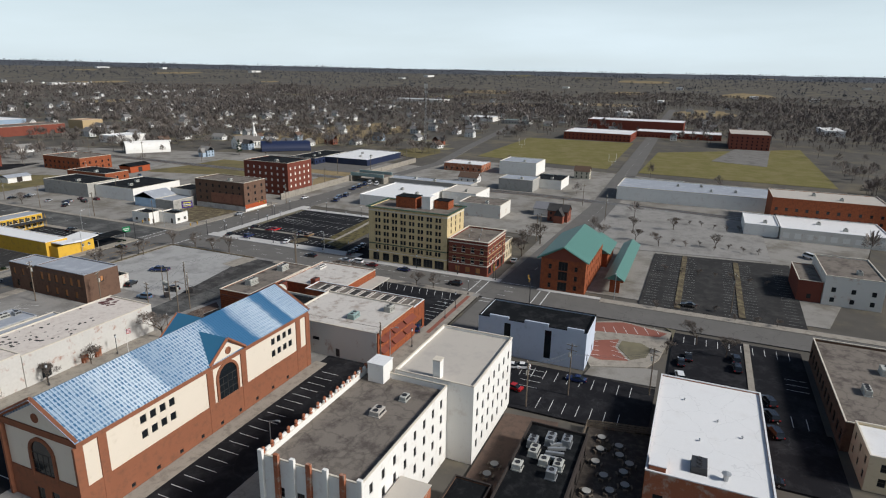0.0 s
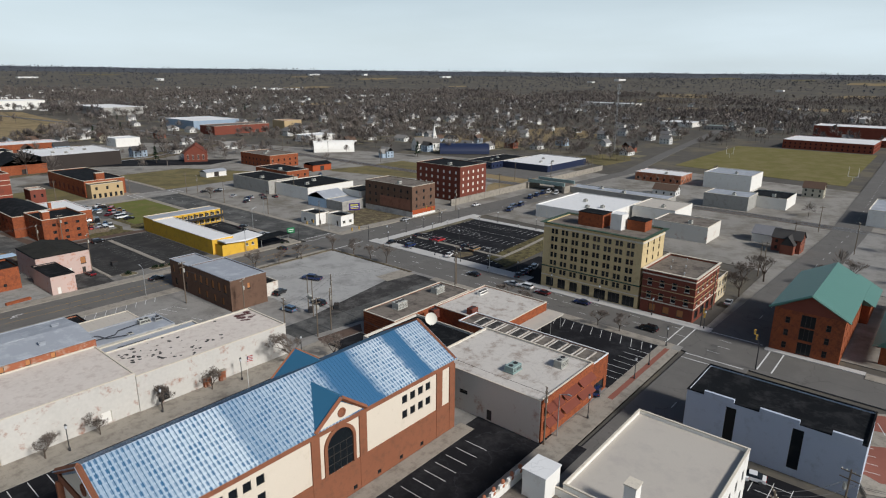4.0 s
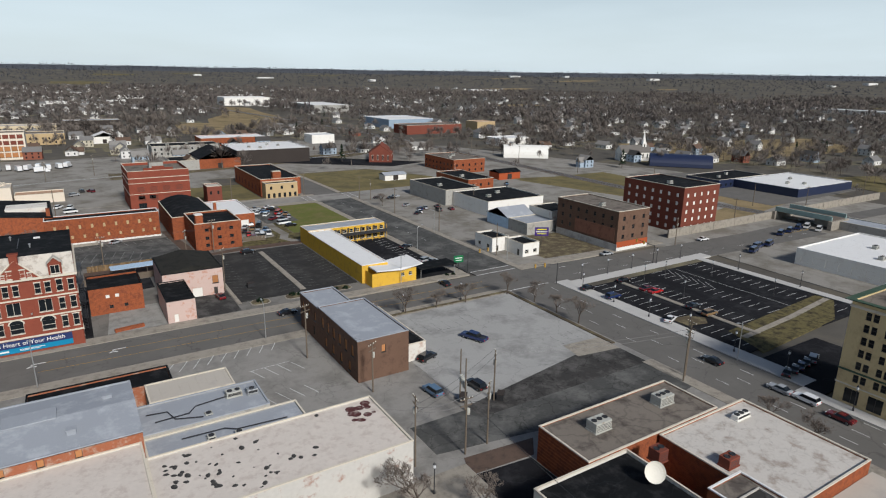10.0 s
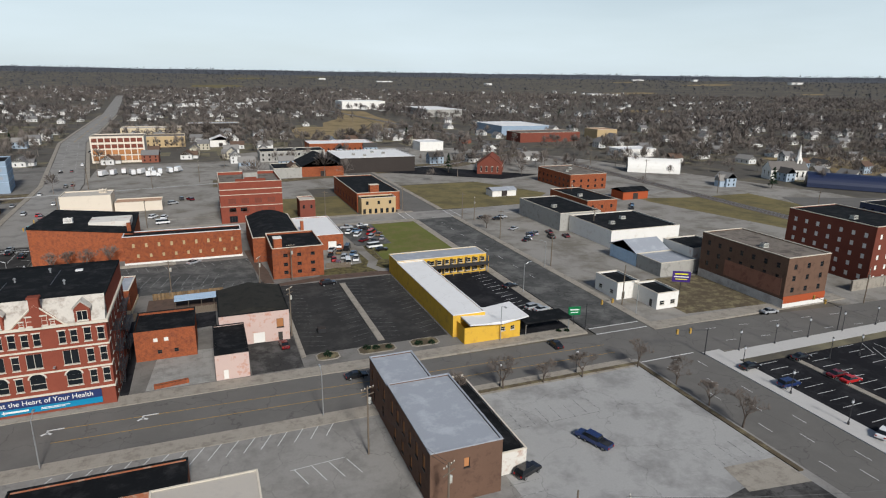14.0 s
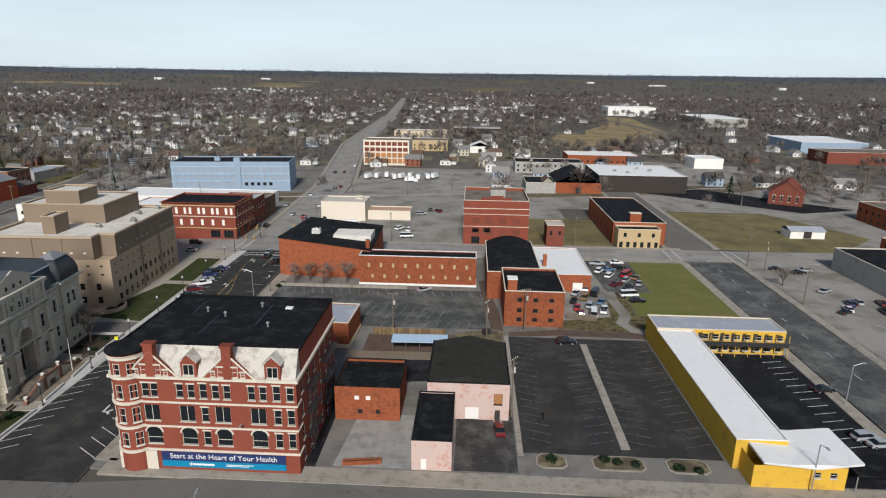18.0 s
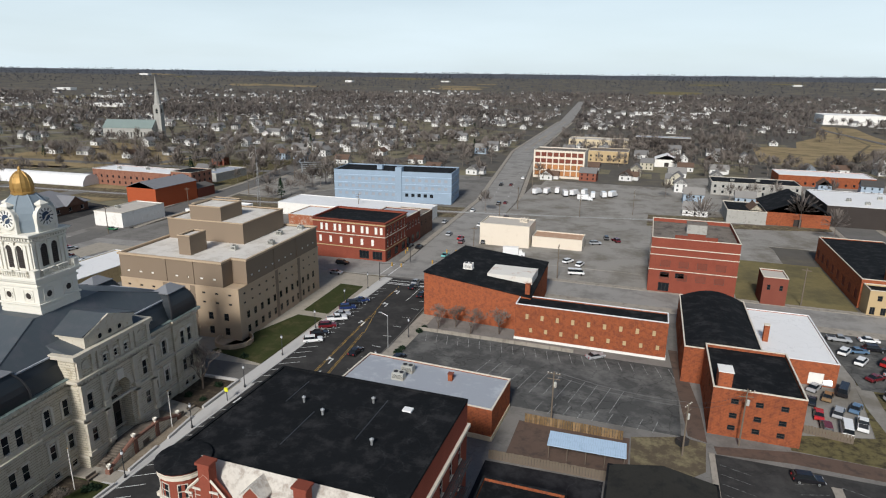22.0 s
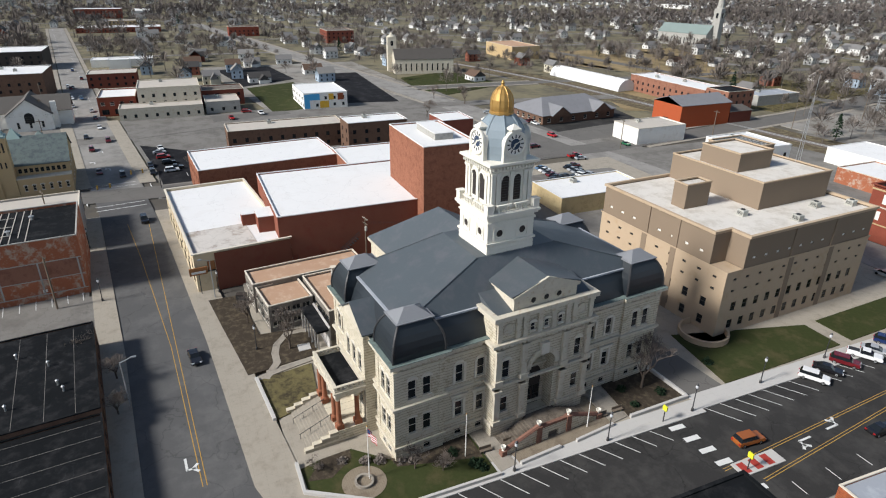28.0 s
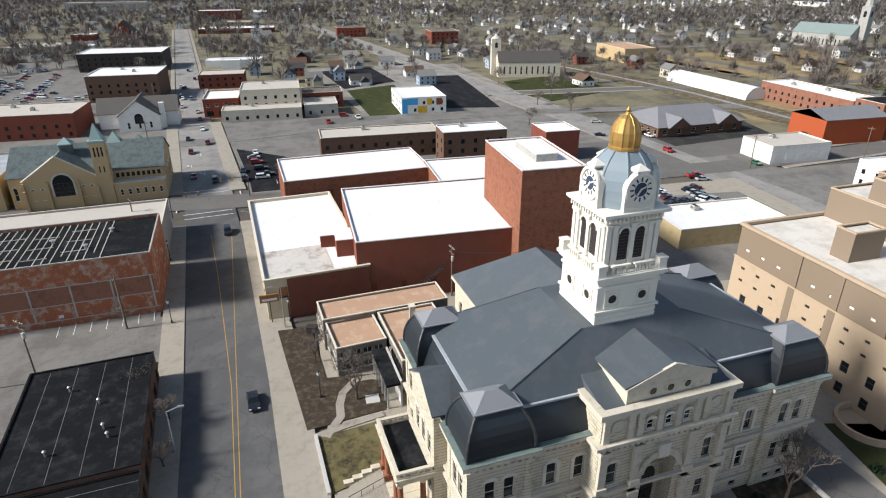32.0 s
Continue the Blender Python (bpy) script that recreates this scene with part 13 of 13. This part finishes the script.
def truck(x, y, a):
    t = thing("box_truck", x, y, 0.02, a, "white box truck parked in a gravel yard", "truck", "parked trucks")
    bm = bmesh.new()
    box(bm, -4.2, -1.2, 0.9, 1.6, 1.2, 3.6)
    bmesh.ops.bevel(bm, geom=bm.edges[:], offset=0.06, segments=1, affect="EDGES")
    part("cargo_box", bm, "car_white", t)
    bm = bmesh.new()
    side_loft(bm, [(1.7, 0.5), (4.0, 0.5), (4.0, 1.4), (3.2, 1.6), (2.9, 2.5), (1.7, 2.5)], 2.1, 0.15)
    part("cab", bm, "car_white", t)
    bm = bmesh.new()
    box(bm, 2.95, -0.9, 1.65, 3.12, 0.9, 2.35)
    part("windscreen", bm, "glass", t)
    for xx in (-2.8, 3.0):
        for sy in (-1, 1):
            wh = place("wheel", wme, t, "", pose(xx, sy * 0.95, 0.42, -90 * sy, 0, 0) @ Matrix.Diagonal((1.25, 1.25, 1.4, 1)))
    return t


for k in range(9):
    truck(30 + 5.2 * k, 508 + (k % 3) * 3.5, 70 + 12 * (k % 4))
truck(58, 498, 5)
truck(45, 330 + 48, 10)
truck(-232, 66, 60)


# poles, lamps, signals and signs
def utility_pole(x, y, h=11.0, a=0):
    p = thing("utility_pole", x, y, 0, a, "weathered wooden utility pole with crossarm", "utility pole", "utility poles")
    bm = bmesh.new()
    tube(bm, (0, 0, -0.2), (0, 0, h), 0.17, 0.12, 8)
    part("pole", bm, "wood", p)
    for z in (h - 0.5, h - 1.6):
        bm = bmesh.new()
        box(bm, -1.2, -0.06, z, 1.2, 0.06, z + 0.13)
        part("crossarm", bm, "wood", p)
    for xx in (-1.1, -0.5, 0.5, 1.1):
        bm = bmesh.new()
        lathe(bm, [(0.05, h - 0.37), (0.08, h - 0.3), (0.05, h - 0.15)], 6, 0, xx, 0)
        part("insulator", bm, "tower_white", p)
    bm = bmesh.new()
    lathe(bm, [(0.28, h - 3.2), (0.3, h - 3.0), (0.3, h - 2.2), (0.1, h - 2.1)], 10, 0, 0.35, 0)
    part("transformer", bm, "hvac", p)


POLES = ((119.4, 131.8), (124.2, 132.4), (110.8, 133.1), (115.2, 157.7), (171.6, 129.8), (109.3, 178.2), (99.9, 265.5), (109.8, 272.4), (104.0, 230.5), (76.3, 269.2), (116.2, 64.5), (122.0, 20.6), (113.4, 27.8), (129.8, 4.1), (192.0, -14.0), (133.6, 143.3), (-57.5, 228.1), (-44.5, 154.3), (-53.4, 255.3), (-67, 345), (173.7, 131.0), (259, 200), (250, 60), (300, 40), (196, 330), (230, 290), (255, 345), (-40, 420), (60, 455), (84, 470))
for k, (x, y) in enumerate(POLES):
    utility_pole(x, y, 10.5 + (k % 3), (k * 40) % 90)
FAR_POLES = [(31 - 0.03 * k * 45, 372 + 45 * k) for k in range(12)] + [(64 + 36 * k, 358) for k in range(4)] + [(192.8, 222 + 38 * k) for k in range(4)] + [(206 + 42 * k, 63 - 2 * k) for k in range(4)] + [(-120 - 0.5 * k, 350 + 48 * k) for k in range(5)] + [(-60 - 45 * k, 164.5 - 6.6 * k) for k in range(6)] + [(356 - k, 230 + 60 * k) for k in range(6)] + [(250 + 60 * k, 208 + 2 * k) for k in range(4)]
for k, (x, y) in enumerate(FAR_POLES):
    p = thing("utility_pole", x, y, 0, (k * 37) % 180, "thin wooden utility pole along a street", "utility pole", "utility poles")
    bm = bmesh.new()
    tube(bm, (0, 0, -0.3), (0, 0, 11.5), 0.2, 0.14, 6)
    part("pole", bm, "wood", p)
    bm = bmesh.new()
    box(bm, -1.2, -0.08, 10.7, 1.2, 0.08, 10.9)
    part("crossarm", bm, "wood", p)
wires = thing("overhead_wires", 0, 0, 0, 0, "thin black overhead wires between poles", "wires")
for i, j in ((0, 1), (0, 2), (2, 15), (15, 20), (6, 7), (6, 9), (3, 5), (11, 12), (11, 13), (0, 10), (16, 18), (4, 20)):
    (x0, y0), (x1, y1) = POLES[i], POLES[j]
    for o in (-0.8, 0.8):
        bm = bmesh.new()
        loops = []
        u = Vector((y0 - y1, x1 - x0, 0)).normalized() * 0.022
        for k in range(9):
            t = k / 8
            p = Vector((x0 + (x1 - x0) * t, y0 + (y1 - y0) * t + o, 10.2 - 3.2 * t * (1 - t)))
            loops.append([bm.verts.new(p + q) for q in (u, -u, Vector((0, 0, 0.036)))])
        for p, q in zip(loops, loops[1:]):
            for k in range(3):
                bm.faces.new((p[k], p[(k + 1) % 3], q[(k + 1) % 3], q[k]))
        part("wire", bm, "metal_dark", wires)


def street_lamp(x, y):
    p = thing("street_lamp", x, y, 0.12, 0, "black post-top street lamp on a pavement", "street lamp", "post lamps")
    bm = bmesh.new()
    lathe(bm, [(0.22, 0), (0.2, 0.5), (0.09, 0.7), (0.07, 4.2), (0.12, 4.3)], 8)
    part("post", bm, "metal_dark", p)
    bm = bmesh.new()
    lathe(bm, [(0.12, 4.3), (0.24, 4.5), (0.2, 4.95), (0.06, 5.0)], 10)
    part("globe", bm, "lamp_clear", p)
    bm = bmesh.new()
    lathe(bm, [(0.26, 4.95), (0.18, 5.1), (0.03, 5.3)], 8)
    part("cap", bm, "metal_dark", p)


for x, y in ((60.5, 125.8), (77, 126.1), (94.3, 126), (48, 126), (110, 126), (199.8, 188), (211, 188), (222, 188), (234, 188), (246, 187.8), (193.5, 181), (193.5, 169), (193.5, 157), (193.5, 145), (193.5, 133), (193.5, 121), (214, 162), (216, 177.7), (224, 176.5), (238, 170), (238, 150), (252, 150), (252, 170), (10.8, 292.8), (13.0, 260), (13.4, 243.6), (13.4, 228), (11.8, 276), (10.4, 310), (10, 326), (150.7, 62.4), (159.2, 62.6), (172, 63.4), (129.3, 62.6), (189.4, 60), (189.4, 74), (189.4, 90), (189.4, 106), (36.2, 240), (36.2, 258), (36, 276), (35.8, 296), (35.6, 316), (-30, 199.4), (-55, 195), (-85, 190.6), (-60, 172.6), (-90, 167.8), (140, 191.6), (158, 191.6)):
    street_lamp(x, y)


def road_lamp(x, y, a):
    p = thing("street_lamp", x, y, 0.1, a, "tall grey road lamp with a curved arm", "street lamp", "road lamps")
    bm = bmesh.new()
    tube(bm, (0, 0, 0), (0, 0, 8.6), 0.12, 0.08, 8)
    part("column", bm, "steel", p)
    bm = bmesh.new()
    tube(bm, (0, 0, 8.5), (1.6, 0, 9.1), 0.06)
    part("arm", bm, "steel", p)
    bm = bmesh.new()
    box(bm, 1.5, -0.16, 9.02, 2.3, 0.16, 9.2)
    part("lantern", bm, "steel", p)


for x, y, a in ((33.6, 288.1, 180), (-20.8, 179.2, 90), (35, 222, 180), (104.5, 192.6, 90), (-53, 194, -80), (60, 192, 90), (150, 211.5, -90), (60, 211.5, -90), (190.2, 130, 180), (188.6, 20, 180), (-95, 187, -80), (192, 215, 180), (190.5, 260, 180), (171.6, 240, 0), (120, 64, -90), (75, 64, -90)):
    road_lamp(x, y, a)


def signal(x, y, a, arm=8.0):
    p = thing("traffic_signal", x, y, 0.12, a, "black mast-arm traffic signal at a crossing", "traffic signal", "traffic signals")
    bm = bmesh.new()
    tube(bm, (0, 0, 0), (0, 0, 6.4), 0.14, 0.1, 8)
    part("mast", bm, "metal_dark", p)
    bm = bmesh.new()
    tube(bm, (0, 0, 6.0), (arm, 0, 6.5), 0.09, 0.06, 6)
    part("arm", bm, "metal_dark", p)
    for d in (0.55, 0.95):
        bm = bmesh.new()
        box(bm, arm * d - 0.2, -0.2, 5.5, arm * d + 0.2, 0.2, 6.7)
        part("signal_head", bm, "paint_yellow", p)


for x, y, a in ((10.4, 334, 0), (33.6, 341, 180), (12, 356.5, -80), (33.8, 356, 190), (233, 188.6, 90), (190.6, 189.0, 170), (173.8, 211.6, 0), (-119, 164, 100), (-133, 184, -80), (190, 61, 200), (173, 43.4, 20)):
    signal(x, y, a)


def flagpole(x, y, h, flag):
    p = thing("flagpole", x, y, 0.1, 20, "white flagpole on a plaza", "flagpole", "flagpoles")
    bm = bmesh.new()
    tube(bm, (0, 0, 0), (0, 0, h), 0.08, 0.04, 8)
    part("pole", bm, "white_clean", p)
    bm = bmesh.new()
    lathe(bm, [(0.03, h), (0.12, h + 0.1), (0.03, h + 0.22)], 8)
    part("finial", bm, "gold", p)
    if flag:
        for k in range(7):
            bm = bmesh.new()
            V = [[bm.verts.new((0.08 + 1.9 * i / 8, 0.12 * math.sin(i * 1.1), h - 0.3 - 0.17 * (k + e) - 0.5 * (i / 8) ** 2)) for i in range(9)] for e in (0, 1)]
            for i in range(8):
                bm.faces.new((V[1][i], V[1][i + 1], V[0][i + 1], V[0][i]))
            part("stripe", bm, "car_red" if k % 2 == 0 else "car_white", p)
        bm = bmesh.new()
        V = [[bm.verts.new((0.08 + 0.8 * i / 4, 0.12 * math.sin(i * 0.5) - 0.015, h - 0.3 - 0.68 * e - 0.02 * i)) for i in range(5)] for e in (0, 1)]
        for i in range(4):
            bm.faces.new((V[1][i], V[1][i + 1], V[0][i + 1], V[0][i]))
        part("canton", bm, "car_navy", p)


for x, y, h, f in ((8.4, 222.9, 7.5, 0), (7.3, 209.2, 9.0, 1), (9.8, 242.5, 7.5, 0), (90.4, 117, 10, 1)):
    flagpole(x, y, h, f)


def sign_board(name, label, x, y, a, w, h, z, material, legs=2, bars=()):
    s = thing(name, x, y, 0.05, a, label, "sign")
    for k in range(legs):
        bm = bmesh.new()
        xx = 0 if legs == 1 else -w * 0.35 + w * 0.7 * k
        tube(bm, (xx, 0.05, 0), (xx, 0.05, z + h * 0.5), 0.09)
        part("post", bm, "metal_dark", s)
    bm = bmesh.new()
    box(bm, -w / 2, -0.12, z, w / 2, 0.12, z + h)
    part("board", bm, material, s)
    for bx, bz, bw, bh, bm_ in bars:
        bm = bmesh.new()
        box(bm, bx - bw / 2, -0.14, z + bz, bx + bw / 2, -0.121, z + bz + bh)
        part("lettering_bar", bm, bm_, s)
    return s


M["sign_purple"] = mat("sign_purple", (0.05, 0.02, 0.16), 0.4, 0.04, 3, 1, bump=0)
M["sign_green"] = mat("sign_green", (0.0, 0.16, 0.05), 0.4, 0.04, 3, 1, bump=0)
M["sign_yellow"] = mat("sign_yellow", (0.75, 0.75, 0.03), 0.4, 0.04, 3, 1, bump=0)
sign_board("pole_sign", "dark purple shop sign with yellow print on posts", 213.7, 223, -30, 5.0, 3.2, 4.0, "sign_purple", 1, ((0, 2.2, 3.6, 0.4, "sign_yellow"), (0, 1.4, 4.0, 0.3, "white_clean"), (0, 0.7, 3.4, 0.25, "sign_yellow")))
sign_board("pole_sign", "green motel sign on a steel post", 172, 214.2, -10, 3.2, 2.2, 2.6, "sign_green", 1, ((0, 1.3, 2.4, 0.3, "white_clean"), (0, 0.6, 2.0, 0.25, "white_clean")))
sign_board("crossing_sign", "bright yellow pedestrian crossing sign", 25.5, 258, 0, 0.8, 0.8, 2.2, "sign_yellow", 1)
sign_board("crossing_sign", "bright yellow pedestrian crossing sign", 13.2, 254, 0, 0.8, 0.8, 2.2, "sign_yellow", 1)
sign_board("projecting_sign", "orange and white theatre sign over a pavement", -55.5, 191.6, 95, 3.6, 1.6, 4.6, "board", 1, ((0, 0.3, 2.8, 0.5, "white_clean"),))
bh = thing("billboard", 127.6, 145, 0, 70, "three grey boxes on a pole frame", "utility rack")
for k in range(2):
    bm = bmesh.new()
    tube(bm, (-2 + 4 * k, 0, 0), (-2 + 4 * k, 0, 10.5), 0.15, 0.12)
    part("pole", bm, "wood", bh)
bm = bmesh.new()
box(bm, -2.4, -0.1, 4.2, 2.4, 0.1, 4.4)
part("beam", bm, "wood", bh)
for k in range(3):
    bm = bmesh.new()
    lathe(bm, [(0.35, 4.4), (0.4, 4.6), (0.4, 5.6), (0.1, 5.7)], 10, 0, -1.2 + 1.2 * k, 0)
    part("transformer", bm, "hvac", bh)
for x, y in ((88, 129.3), (91.5, 129.4)):
    b = thing("brick_pier", x, y, 0.15, 0, "square brick gate pier with cap", "pier", "gate piers")
    bm = bmesh.new()
    box(bm, -0.7, -0.7, 0, 0.7, 0.7, 2.2)
    part("shaft", bm, "brick_old", b)
    bm = bmesh.new()
    box(bm, -0.85, -0.85, 2.2, 0.85, 0.85, 2.4)
    part("cap", bm, "concrete", b)
# walled patio with a blue awning roof
pt = thing("patio_shelter", 84.0, 259.2, 0.1, 2, "pale blue corrugated patio roof on posts", "shelter")
bm = bmesh.new()
box(bm, -6.6, -2.3, 2.6, 6.6, 2.3, 2.75)
part("roof", bm, "pale_blue_sheet", pt)
for k in range(5):
    bm = bmesh.new()
    tube(bm, (-6.3 + 3.15 * k, -2.0, 0), (-6.3 + 3.15 * k, -2.0, 2.6), 0.07)
    part("post", bm, "wood", pt)
fn = thing("patio_fence", 80.8, 267.0, 0.06, 0, "wooden board fence round a patio", "fence")
for k in range(38):
    bm = bmesh.new()
    box(bm, -9.2 + 0.48 * k, -0.03, 0, -8.78 + 0.48 * k, 0.03, 1.9)
    part("board", bm, "wood_tan", fn)
fs = thing("yard_fence", 79, 253.6, 0.06, 1.5, "grey weathered board fence beside a yard", "fence")
for k in range(44):
    bm = bmesh.new()
    box(bm, -11 + 0.5 * k, -0.03, 0, -10.54 + 0.5 * k, 0.03, 1.8 + 0.05 * (k % 3))
    part("board", bm, "wood", fs)
fy = thing("yard_fence", 121.8, 281.2, 0.06, -9, "grey weathered board fence of a car yard", "fence")
for k in range(16):
    bm = bmesh.new()
    box(bm, 0.5 * k, -0.03, 0, 0.46 + 0.5 * k, 0.03, 1.7 + 0.05 * (k % 3))
    part("board", bm, "wood", fy)
lc = thing("parking_wall", 56, 301.4, 0.06, 0, "low concrete wall along a parking lot", "wall")
for k in range(14):
    bm = bmesh.new()
    box(bm, -20 + 2.9 * k, -0.15, 0, -17.2 + 2.9 * k, 0.15, 0.9)
    part("wall_panel", bm, "concrete", lc)
for x, y in ((111, 230), (118, 265), (100, 269), (76, 230), (-50, 199), (128.5, 146), (135, 143)):
    d = thing("waste_container", x, y, 0.1, (x * 13) % 90, "dark steel waste container with lid", "container", "waste containers")
    bm = bmesh.new()
    side_loft(bm, [(-0.9, 0.15), (0.9, 0.15), (1.0, 1.2), (-1.0, 1.35)], 1.3)
    part("bin", bm, "metal_dark", d)
    bm = bmesh.new()
    box(bm, -1.0, -0.68, 1.28, 1.0, 0.68, 1.4)
    part("lid", bm, "dark_wall", d)
for k, (x, y) in enumerate(((8.6, 226), (8.4, 230), (8.8, 246), (8.6, 249))):
    b = thing("bench", x, y, 0.05, 90, "dark slatted park bench on a plaza", "bench", "benches")
    for s in (-1, 1):
        bm = bmesh.new()
        box(bm, s * 0.8 - 0.05, -0.25, 0, s * 0.8 + 0.05, 0.25, 0.45)
        part("leg", bm, "metal_dark", b)
    bm = bmesh.new()
    box(bm, -0.95, -0.28, 0.45, 0.95, 0.22, 0.5)
    part("seat", bm, "wood", b)
    bm = bmesh.new()
    box(bm, -0.95, 0.22, 0.5, 0.95, 0.28, 0.95)
    part("backrest", bm, "wood", b)
